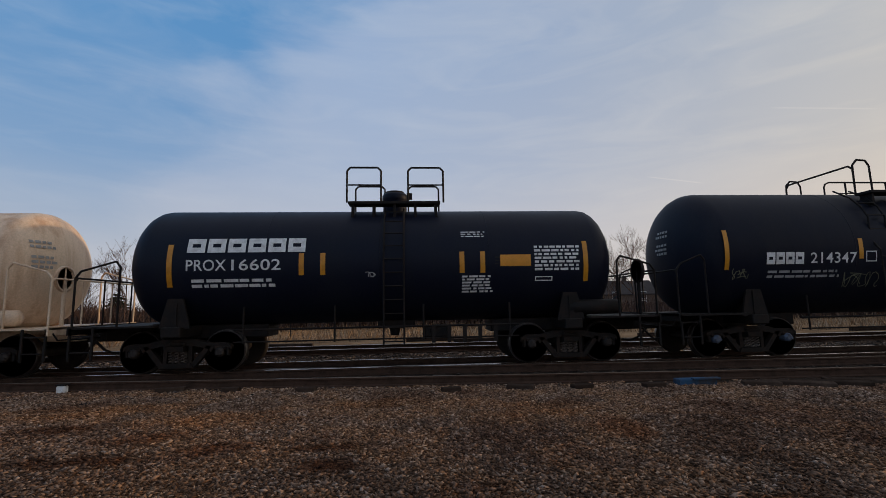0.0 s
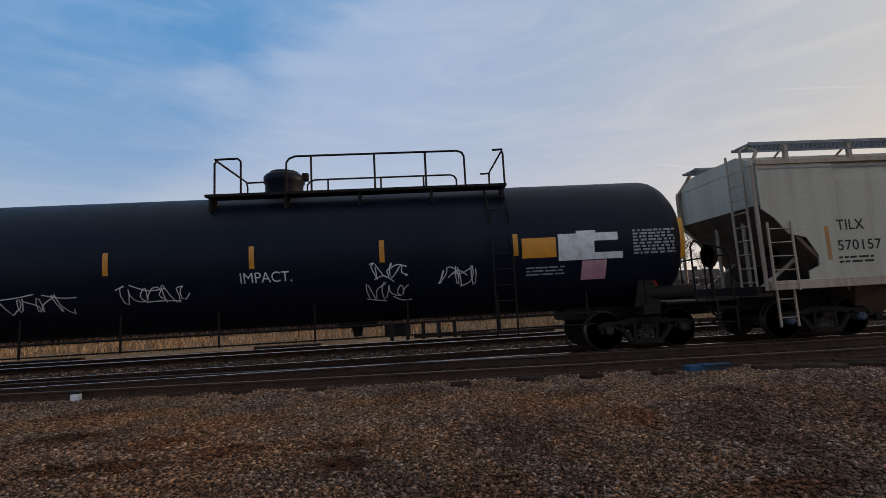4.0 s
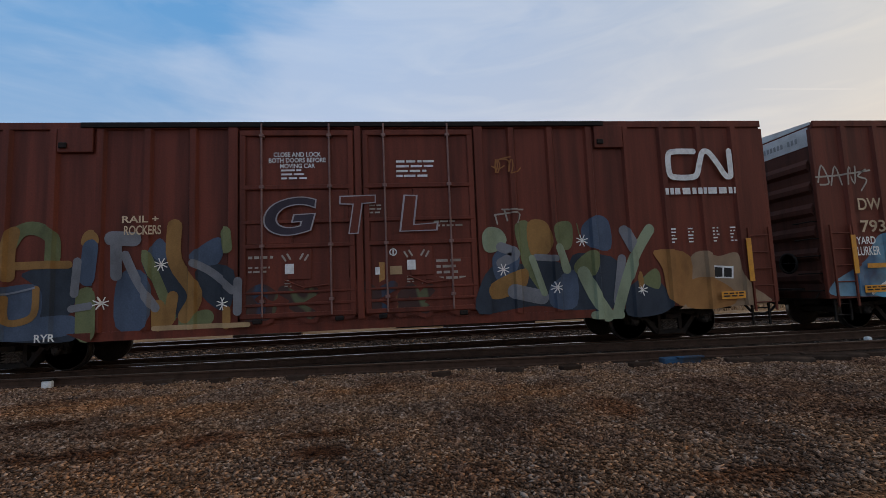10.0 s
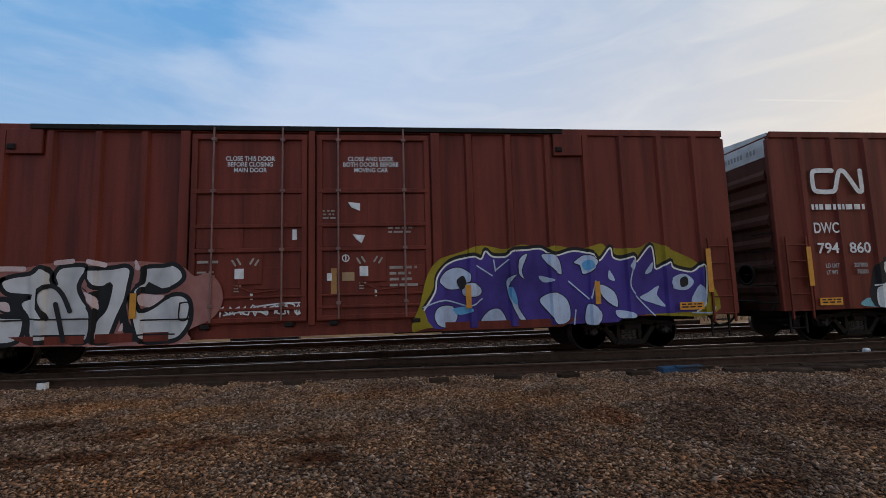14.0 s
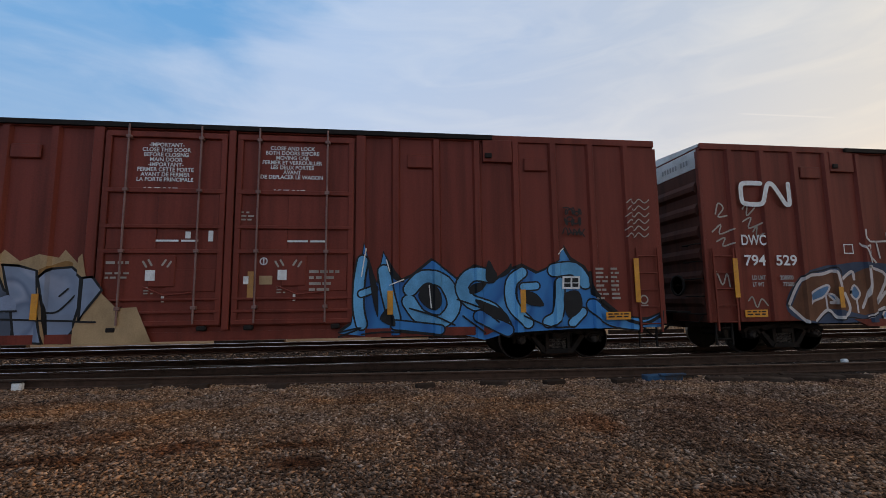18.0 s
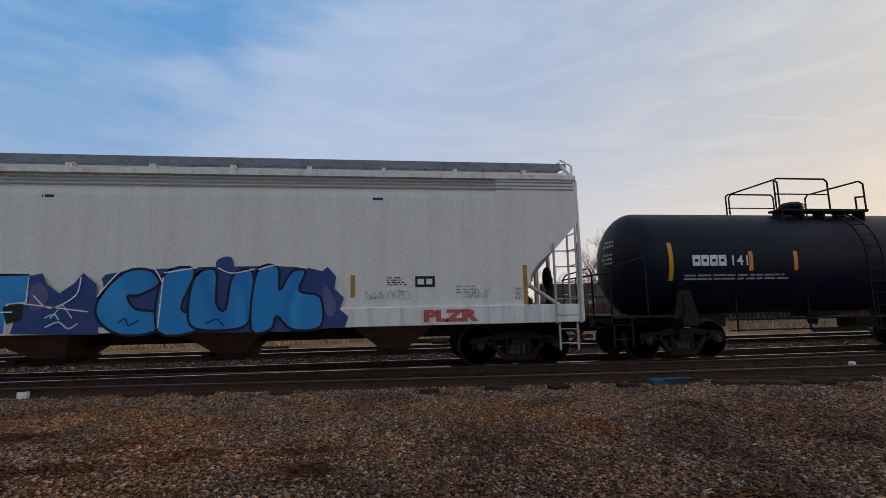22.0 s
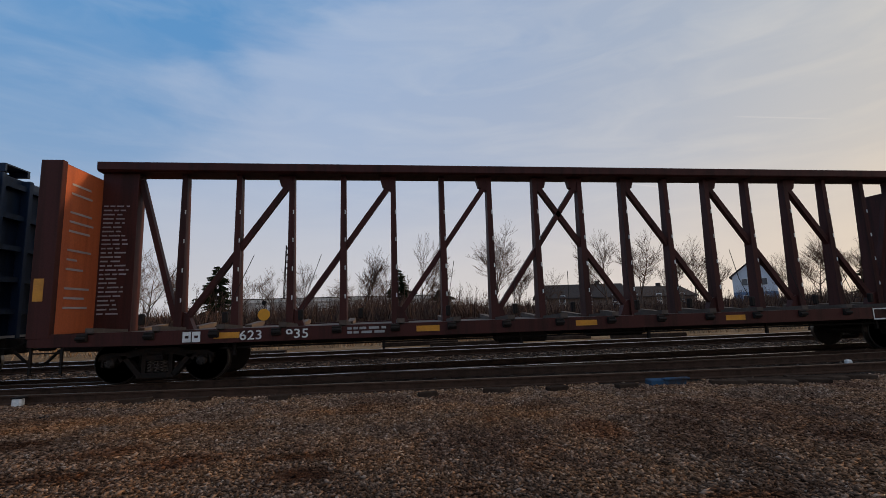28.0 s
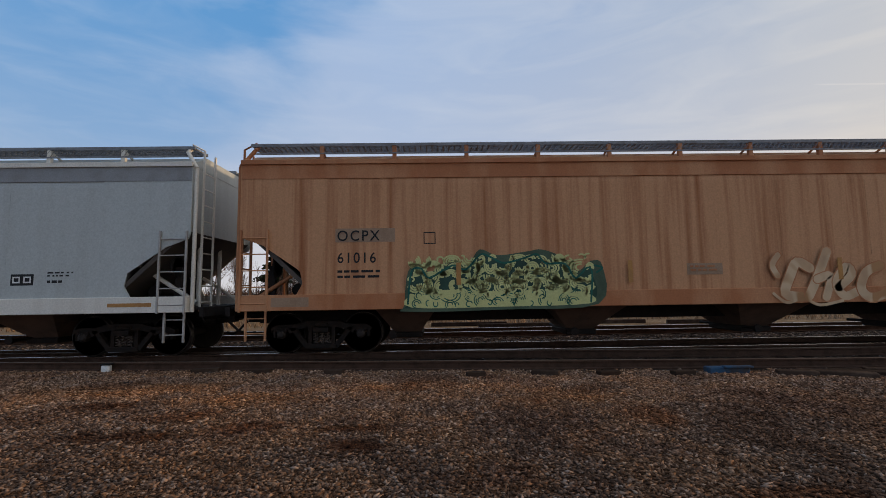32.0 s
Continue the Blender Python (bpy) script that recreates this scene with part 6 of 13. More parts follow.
def near_gravel(rng, n):
    y = 3.0 + 7.0 * rng.random(n * 2) ** 0.9
    x = (rng.random(n * 2) * 2 - 1) * (y * 1.35 + 1.0) + y * 0.1
    edge = 8.9 - 0.115 * x + 0.12 * np.sin(x * 2.1) + 0.1 * np.sin(x * 5.3)
    keep = y < edge + rng.uniform(-0.15, 0.15, n * 2)
    for px, py, a, b, _, bare in SPOTS:
        keep &= ~((np.hypot((x - px) / a, (y - py) / b) < 0.95 + 0.2 * np.sin(x * 9 + y * 7)) & (rng.random(n * 2) < bare))
    x, y = x[keep][:n], y[keep][:n]
    return np.stack([x, y, np.full(len(x), GROUND_Z)], 1)


def track_stones(y0, y1, z):
    def place(rng, n):
        y = rng.uniform(y0, y1, n)
        x = rng.uniform(-24, 30, n)
        return np.stack([x, y, np.full(n, z)], 1)
    return place


# ---------------------------------------------------------------- tracks
def rail_shape(s, line, e=0):
    """A rail swept along points (x, y): foot, web and head; its top is z = 0."""
    prof = [(-0.075, -0.172), (0.075, -0.172), (0.075, -0.155), (0.012, -0.140), (0.010, -0.045), (0.036, -0.035), (0.036, -0.006), (0.028, 0.0), (-0.028, 0.0), (-0.036, -0.006), (-0.036, -0.035), (-0.010, -0.045), (-0.012, -0.140), (-0.075, -0.155)]
    n = len(prof)
    v = [(x, y + a, b) for x, y in line for a, b in prof]
    for k in range(len(line) - 1):
        for i in range(n):
            s.slot = 1 if i in (6, 7, 8) else 0
            j = (i + 1) % n
            s.add([v[k * n + i], v[k * n + j], v[k * n + n + j], v[k * n + n + i]], [(0, 3, 2, 1)])
    s.slot = 0


def build_track(name, label, yc, tie_span, head, shift=0.0, far=220, ties=True):
    tr = thing(name, label, "railway track", kind="structure")
    for y in (yc - 0.7525, yc + 0.7525):
        s = Shape()
        rail_shape(s, [(-far, y), (-30, y), (30, y), (far, y)])
        part("rail", s, [RAIL, head], tr)
    if ties:
        me = Shape().box(-0.115, 0.115, -1.3, 1.3, -0.33, -0.165, 0.012).mesh("tie", TIE)
        x = tie_span[0]
        rng = random.Random(int(yc * 10))
        while x < tie_span[1]:
            part("tie", me, [], tr, at=pose(x, yc + rng.uniform(-0.05, 0.05), rng.uniform(-0.012, 0.006), 0, 0, rng.uniform(-1.5, 1.5)))
            x += 0.53
    return tr


def build_siding():
    tr = thing("siding_track", "rusty siding that leaves the main track at a switch", "railway track", kind="structure")
    xs = np.linspace(-14.5, 10, 40)
    near = [(float(x), siding_rail_y(float(x))) for x in xs] + [(40, 8.4), (220, 8.4)]
    far = [(float(x), siding_rail_y(float(x)) + 1.47) for x in np.linspace(-13, 10, 40)] + [(40, 9.87), (220, 9.87)]
    for line in (near, far):
        s = Shape()
        rail_shape(s, line)
        part("rail", s, [RAIL, RAIL_DULL], tr)
    s = Shape()
    rail_shape(s, [(-4.0, 10.63), (2.5, 10.63)])
    part("guard_rail", s, [RAIL, RAIL_DULL], tr)
    rng = random.Random(9)
    x = -12.0
    me = Shape().box(-0.115, 0.115, -0.98, 0.9, -0.33, -0.165, 0.012).mesh("tie", TIE)
    while x < 32:
        y = siding_rail_y(x)
        part("tie", me, [], tr, at=pose(x, y + 0.72 + rng.uniform(-0.14, 0.05), -0.004 + rng.uniform(-0.012, 0.004), 0, 0, rng.uniform(-3, 3)))
        x += 0.55
    return tr


def build_trackside():
    # white marker by the rail, a small pale lump farther on, a blue painted timber and old tie butts
    t = thing("track_marker", "small white painted marker block beside the rail", "marker", at=pose(-6.75, 9.45, GROUND_Z))
    part("block", Shape().box(-0.085, 0.085, -0.06, 0.06, -0.02, 0.14, 0.025), END_WHITE_BRIGHT, t)
    part("cap", Shape().box(-0.10, 0.10, -0.07, 0.08, 0.135, 0.165, 0.01), STEEL_DARK, t)
    t = thing("small_marker", "pale stone marker beside the siding rail", "marker", at=pose(10.55, 9.3, GROUND_Z))
    part("block", Shape().box(-0.07, 0.07, -0.06, 0.06, -0.02, 0.11, 0.03), END_WHITE_BRIGHT, t)
    t = thing("blue_timber", "weathered timber painted blue, lying beside the rail", "timber", at=pose(5.28, 8.2, GROUND_Z, 0, 0, -2))
    part("beam", Shape().box(-0.36, 0.36, -0.11, 0.11, -0.03, 0.10, 0.015), BLUE_PAINT, t)
    part("cleat", Shape().box(-0.12, 0.40, -0.16, -0.06, 0.09, 0.13, 0.01), BLUE_PAINT, t)
    rng = random.Random(4)
    for x, y, l, a in ((-1.95, 8.75, 0.36, -3), (0.72, 8.28, 0.34, 8), (2.0, 8.3, 0.5, -24), (-3.4, 9.0, 0.3, 6), (-4.6, 9.2, 0.5, 12), (3.1, 8.15, 0.4, 10),
                       (6.9, 7.75, 1.1, -28), (7.5, 7.7, 1.2, -22), (8.1, 7.8, 1.0, -26), (8.7, 7.7, 0.9, -14), (6.3, 7.85, 0.6, -20), (4.4, 8.05, 0.4, 5)):
        t = thing("old_plank", "dark rotten timber butt half sunk in the gravel", "timber", "old timbers by the track", at=pose(x, y, GROUND_Z, rng.uniform(-4, 4), 0, a))
        s = Shape().box(-l / 2, l / 2, -0.09, 0.09, -0.06, 0.075, 0.012)
        part("board", s, TIE, t)


END_WHITE_BRIGHT = surface("marker_white", (0.75, 0.75, 0.74), 0.6, 0, (0.45, 0.42, 0.4), 0.5, 14)
BLUE_PAINT = surface("timber_blue_paint", (0.030, 0.080, 0.145), 0.8, 0, (0.055, 0.05, 0.05), 0.95, 5, bump=0.5, spec=0.1)


# ---------------------------------------------------------------- beyond the tracks
BARK = surface("bark", (0.085, 0.065, 0.055), 0.9, 0, (0.045, 0.035, 0.03), 0.6, 4, (1, 1, 0.3), 20, 0.4)
NEEDLES = island_material("needles", [(0.0, (0.012, 0.022, 0.012)), (0.6, (0.025, 0.042, 0.022)), (1.0, (0.045, 0.065, 0.035))])
SIDING_WHITE = surface("house_white_siding", (0.60, 0.63, 0.68), 0.6, 0, (0.50, 0.53, 0.58), 0.5, 2)
SIDING_BLUE = surface("house_blue_siding", (0.12, 0.20, 0.32), 0.6, 0, (0.09, 0.15, 0.25), 0.5, 2)
SHINGLE = surface("roof_shingle", (0.060, 0.050, 0.047), 0.9, 0, (0.035, 0.030, 0.030), 0.6, 3, spec=0.1)
BROWN_WALL = surface("bungalow_wall", (0.17, 0.125, 0.10), 0.8, 0, (0.10, 0.08, 0.07), 0.6, 1, spec=0.2)
TAN_WALL = surface("warehouse_wall", (0.42, 0.35, 0.30), 0.7, 0, (0.24, 0.21, 0.19), 0.6, 1)
PALE_WALL = surface("warehouse_fascia", (0.75, 0.70, 0.64), 0.6, 0, (0.42, 0.39, 0.36), 0.5, 1)
GLASS = surface("dark_window_glass", (0.03, 0.04, 0.055), 0.08, 0, (0.05, 0.06, 0.07), 0.5, 1, bump=0, spec=0.8)
SIGN_YELLOW = surface("sign_yellow", (0.75, 0.33, 0.02), 0.5, 0, (0.6, 0.28, 0.02), 0.5, 5)


def bare_tree(seed, height, spread):
    """Trunk and limbs as two meshes; limbs split and thin out to twigs."""
    rng = random.Random(seed)
    trunk, crown = Shape(), Shape()

    def grow(p, d, length, r, depth):
        steps = 3 if depth < 3 else 2
        for i in range(steps):
            d = (d + Vector((rng.uniform(-0.16, 0.16), rng.uniform(-0.16, 0.16), rng.uniform(-0.02, 0.12)))).normalized()
            q = p + d * (length / steps)
            (trunk if depth == 0 else crown).tube(p, q, r, 5 if depth < 2 else 3, r * 0.82)
            r *= 0.82
            p = q
            if depth < 5 and (depth > 0 or i > 0):
                for _ in range(rng.choice((1, 2)) if depth < 4 else 1):
                    a = rng.uniform(0, 2 * math.pi)
                    k = (d * rng.uniform(0.55, 0.9) + Vector((math.cos(a), math.sin(a), rng.uniform(0.0, 0.5))) * spread).normalized()
                    grow(p, k, length * rng.uniform(0.5, 0.72), max(0.010, r * 0.62), depth + 1)
        if depth < 5:
            grow(p, d, length * 0.7, max(0.010, r * 0.8), depth + 1)

    grow(Vector((0, 0, -0.1)), Vector((0, 0, 1)), height * 0.34, height * 0.014, 0)
    return trunk.mesh("trunk", BARK), crown.mesh("crown", TWIG)


def conifer(seed, height):
    rng = random.Random(seed)
    trunk = Shape().tube((0, 0, -0.1), (0, 0, height), 0.14, 6, 0.02)
    crown = Shape()
    z = 0.5
    while z < height:
        reach = min((height - z) * 0.55 + 0.25, height * 0.27) * rng.uniform(0.7, 1.15)
        for _ in range(11):
            a = rng.uniform(0, 2 * math.pi)
            l = reach * rng.uniform(0.6, 1.1)
            tip = Vector((math.cos(a) * l, math.sin(a) * l, z - l * rng.uniform(0.0, 0.3)))
            root = Vector((0, 0, z))
            side = Vector((-math.sin(a), math.cos(a), 0))
            for k in range(5):
                u = 0.25 + 0.75 * k / 4
                c = root.lerp(tip, u)
                w = reach * 0.20 * (1.15 - u) + 0.10
                crown.add([c + side * w, c - side * w, c + (tip - root).normalized() * w * 1.6 + Vector((0, 0, rng.uniform(-0.2, 0.15)))], [(0, 1, 2)])
                crown.add([c + Vector((0, 0, w * 0.7)), c - Vector((0, 0, w * 0.9)), c + (tip - root).normalized() * w * 1.5], [(0, 1, 2)])
        z += 0.30
    return trunk.mesh("trunk", BARK), crown.mesh("crown", NEEDLES)


def plant_trees():
    kinds = [bare_tree(3, 10.0, 0.55), bare_tree(8, 10.0, 0.75), bare_tree(15, 10.0, 0.42), bare_tree(21, 10.0, 0.62), bare_tree(33, 10.0, 0.85)]
    rng = random.Random(12)
    spots = [(-1.35, .11), (-1.2, .12), (-1.08, .10), (-0.95, .11), (-0.86, .09), (-0.76, .12), (-0.68, .10), (-0.60, .14), (-0.535, .15), (-0.49, .13), (-0.44, .10), (-0.30, .10),
             (-0.24, .09), (-0.17, .10), (-0.10, .08), (-0.04, .13), (0.0, .11), (0.075, .155), (0.13, .10), (0.245, .19), (0.30, .10), (0.37, .08), (0.45, .09), (0.52, .16),
             (0.60, .17), (0.68, .13), (0.74, .15), (0.79, .11), (0.98, .11), (1.08, .14), (1.14, .17), (1.20, .15), (1.32, .15), (1.42, .13), (1.55, .15)]
    for k, (u, top) in enumerate(spots):
        y = 44 + rng.uniform(-5, 9)
        h = EYE + top * y
        tr, cr = kinds[k % 5]
        t = thing("bare_tree", "leafless grey-brown tree in the thicket" if h < 7 else "tall leafless tree standing above the thicket", "tree", "bare trees",
                  at=pose(u * y, y, GROUND_Z, 0, 0, rng.uniform(0, 360)) @ Matrix.Scale(h / 8.6, 4))
        part("trunk", tr, [], t)
        part("crown", cr, [], t)
    for k, (u, top, y) in enumerate(((-0.355, .104, 46), (0.028, .092, 50), (0.125, .062, 52), (1.235, .112, 56), (-0.62, .04, 47))):
        tr, cr = conifer(40 + k, 1.5 + top * y)
        t = thing("conifer", "dark green conifer in the thicket", "tree", "conifers", at=pose(u * y, y, GROUND_Z))
        part("trunk", tr, [], t)
        part("crown", cr, [], t)


def thin_stuff(name, label, category, material, n, place, height, width, lean, seed, swell=None):
    rng = np.random.default_rng(seed)
    P = place(rng, n)
    n = len(P)
    h = rng.uniform(height[0], height[1], n)
    if swell:
        h = h * swell(P)
    a = rng.uniform(0, 2 * math.pi, n)
    w = rng.uniform(width[0], width[1], n)
    d = np.stack([np.cos(a), np.sin(a), np.zeros(n)], 1)
    b = rng.uniform(0, 2 * math.pi, n)
    tip = P + np.stack([np.cos(b) * lean * h, np.sin(b) * lean * h, h], 1)
    co = np.stack([P - d * w[:, None], P + d * w[:, None], tip], 1).reshape(-1, 3)
    me = bpy.data.meshes.new(name)
    me.from_pydata(co.tolist(), [], np.arange(n * 3).reshape(-1, 3).tolist())
    me.materials.append(material)
    tagged(new(name, me), label, category, kind="stuff")


def brush_place(rng, n):
    y = rng.uniform(31, 54, n)
    u = rng.uniform(-1.7, 1.9, n)
    m = 0.5 + 0.5 * np.sin(u * 23.0) * np.sin(u * 9.1 + y * 0.3)
    keep = rng.random(n) < 0.45 + 0.55 * m
    return np.stack([u * y, y, np.full(n, GROUND_Z)], 1)[keep]


def thicket_swell(P):
    """The thicket rises and sinks along the yard's edge."""
    u = P[:, 0] / P[:, 1]
    high = 1.22 + 0.22 * np.sin(u * 6.1 + 1.2) + 0.18 * np.sin(u * 17.0 + P[:, 1]) + 0.12 * np.sin(u * 41.0 - P[:, 1] * 2.1)
    return high * np.where(u > 0.2, 0.84, 1.0)


def saplings(n, seed):
    """Slender upright saplings, each a stem with a few side shoots."""
    rng = random.Random(seed)
    s = Shape()
    for i in range(n):
        u, y = rng.uniform(-1.6, 1.8), rng.uniform(33, 56)
        if rng.random() > 0.35 + 0.65 * (0.5 + 0.5 * math.sin(u * 19.0 + y * 0.2)) ** 2:
            continue
        h = rng.uniform(1.8, 4.6) * (0.8 if u > 0.2 else 1.0)
        root = Vector((u * y, y, GROUND_Z))
        tip = root + Vector((rng.uniform(-0.18, 0.18) * h, rng.uniform(-0.1, 0.1) * h, h))
        r = 0.010 + h * 0.005
        across = Vector((r, 0.0, 0.0))
        s.add([root - across, root + across, tip], [(0, 1, 2)])
        for k in range(rng.randint(4, 8)):
            f = rng.uniform(0.25, 0.9)
            p = root.lerp(tip, f)
            w = h * (1.05 - f) * rng.uniform(0.25, 0.6)
            q = p + Vector((rng.uniform(-1, 1) * w * 0.75, rng.uniform(-1, 1) * w * 0.4, w * rng.uniform(0.5, 1.1)))
            b = Vector((r * 0.55, 0.0, -r * 0.4))
            s.add([p - b, p + b, q], [(0, 1, 2)])
            for j in range(2):
                p2 = p.lerp(q, rng.uniform(0.3, 0.8))
                q2 = p2 + Vector((rng.uniform(-1, 1) * w * 0.4, 0, w * rng.uniform(0.15, 0.6)))
                b2 = Vector((r * 0.38, 0.0, -r * 0.3))
                s.add([p2 - b2, p2 + b2, q2], [(0, 1, 2)])
    tagged(new("saplings", s.mesh("saplings", TWIG)), "spindly leafless saplings rising out of the brown thicket", "saplings", kind="stuff")


def grass_place(rng, n):
    y = rng.uniform(20.5, 37, n)
    u = rng.uniform(-1.5, 1.8, n)
    keep = (np.sin(u * 7.0 + 1) * np.sin(y * 0.9 + u * 3) > -0.55)
    return np.stack([u * y, y, np.full(n, GROUND_Z - 0.02)], 1)[keep]


def house(at, w, d, h, roof, wall, low, label):
    t = thing("house", label, "house", at=at)
    part("wall", Shape().box(-w / 2, w / 2, -d / 2, d / 2, 0, h * 0.52), low, t, "lower storey")
    part("wall", Shape().box(-w / 2, w / 2, -d / 2, d / 2, h * 0.52, h), wall, t)
    part("gable", Shape().cross([(-d / 2, h), (d / 2, h), (0, h + roof - 0.1)], -w / 2, w / 2), wall, t)
    s = Shape()
    for e in (-1, 1):
        s.cross([(e * (d / 2 + 0.4), h - 0.22), (0, h + roof), (0, h + roof + 0.16), (e * (d / 2 + 0.4), h - 0.04)][::e], -w / 2 - 0.4, w / 2 + 0.4)
    part("roof", s, SHINGLE, t)
    part("chimney", Shape().box(w * 0.2, w * 0.2 + 0.6, -0.3, 0.3, h + roof * 0.5, h + roof + 0.7), SHINGLE, t)
    for z in (h * 0.22, h * 0.72):
        for x in (-w * 0.32, 0.0, w * 0.32):
            win = part("window", Shape().box(x - 0.5, x + 0.5, -d / 2 - 0.05, -d / 2, z - 0.1, z + 1.1), END_WHITE_BRIGHT, t)
            part("pane", Shape().box(x - 0.4, x + 0.4, -d / 2 - 0.07, -d / 2 - 0.05, z, z + 1.0), GLASS, win)
        for y in (-d * 0.22, d * 0.22):
            win = part("window", Shape().box(-w / 2 - 0.05, -w / 2, y - 0.45, y + 0.45, z - 0.1, z + 1.1), END_WHITE_BRIGHT, t)
            part("pane", Shape().box(-w / 2 - 0.07, -w / 2 - 0.05, y - 0.36, y + 0.36, z, z + 1.0), GLASS, win)
    return t


def build_beyond():
    plant_trees()
    thin_stuff("brush", "brown leafless thicket along the far edge of the yard", "brush", BRUSH, 120000, brush_place, (0.6, 1.95), (0.03, 0.09), 0.35, 3, thicket_swell)
    saplings(2600, 6)
    thin_stuff("dry_grass", "tan dry grass beyond the far track", "grass", DRY_GRASS, 26000, grass_place, (0.15, 0.55), (0.012, 0.03), 0.5, 4)
    house(pose(60.1, 66.5, GROUND_Z, 0, 0, 48), 7.8, 5.8, 5.3, 2.5, SIDING_WHITE, SIDING_BLUE, "two-storey house with white siding and a blue lower band")
    house(pose(31.5, 70, GROUND_Z, 0, 0, -6), 13, 8, 2.7, 2.0, BROWN_WALL, BROWN_WALL, "low brown bungalow behind the thicket")
    house(pose(45, 74, GROUND_Z, 0, 0, 5), 14, 8, 2.7, 1.6, BROWN_WALL, BROWN_WALL, "low brown bungalow behind the thicket")
    t = thing("warehouse", "long low industrial building with a pale fascia", "building", at=pose(-14, 92, GROUND_Z))
    part("wall", Shape().box(-18, 26, 0, 18, 0, 3.8), TAN_WALL, t)
    part("roof", Shape().box(-18.3, 26.3, -0.3, 18.3, 4.4, 4.55), SHINGLE, t)
    part("fascia", Shape().box(-18.1, 26.1, -0.12, 18.1, 3.8, 4.4), PALE_WALL, t)
    for x in range(-16, 26, 6):
        part("door", Shape().box(x - 1.4, x + 1.4, -0.06, 0, 0, 3.4), PALE_WALL, t)
    # lattice mast
    t = thing("lattice_mast", "slender steel lattice mast far behind the trees", "mast", at=pose(-31.8, 150, GROUND_Z))
    for a, b in ((-1, -1), (1, -1), (1, 1), (-1, 1)):
        part("leg", Shape().tube((a * 1.1, b * 1.1, 0), (a * 0.35, b * 0.35, 23.6), 0.15, 4), STEEL_DARK, t)
    for i in range(11):
        z0, z1 = i * 2.14, (i + 1) * 2.14
        w0, w1 = 1.1 - 0.75 * z0 / 23.6, 1.1 - 0.75 * z1 / 23.6
        part("brace", Shape().tube((-w0, -w0, z0), (w1, -w1, z1), 0.10, 4).tube((w0, -w0, z0), (-w1, -w1, z1), 0.10, 4), STEEL_DARK, t)
    # round yellow sign
    t = thing("round_sign", "round yellow sign on a thin post beyond the tracks", "sign", at=pose(-6.2, 24, GROUND_Z))
    part("post", Shape().tube((0, 0.03, -0.1), (0, 0.03, 2.1), 0.03, 6), STEEL_DARK, t)
    part("disc", Shape().lathe([(-0.01, 0.30), (0.01, 0.30)], (0, 0, 1.52), "y", 24, False), SIGN_YELLOW, t)
    part("target", Shape().lathe([(-0.03, 0.12), (0.03, 0.12)], (0, 0, 2.12), "y", 12), STEEL_DARK, t)
    # pieces of spare rail and ties stored beside the far track
    rng = random.Random(2)
    for i in range(9):
        x, y = rng.uniform(-16, 30), rng.uniform(18.2, 20.2)
        l = rng.uniform(1.5, 5)
        t = thing("spare_tie", "old tie or rail length lying beside the far track", "timber", "stored track material", at=pose(x, y, GROUND_Z, 0, 0, rng.uniform(-5, 5)))
        part("bar", Shape().box(-l / 2, l / 2, -0.1, 0.1, -0.02, 0.15, 0.015), TIE, t)


build_ground()


# ---------------------------------------------------------------- the train
CARS = []       # (thing, place of its middle along the train)


def hitch(car, x):
    CARS.append((car, x))
    return car


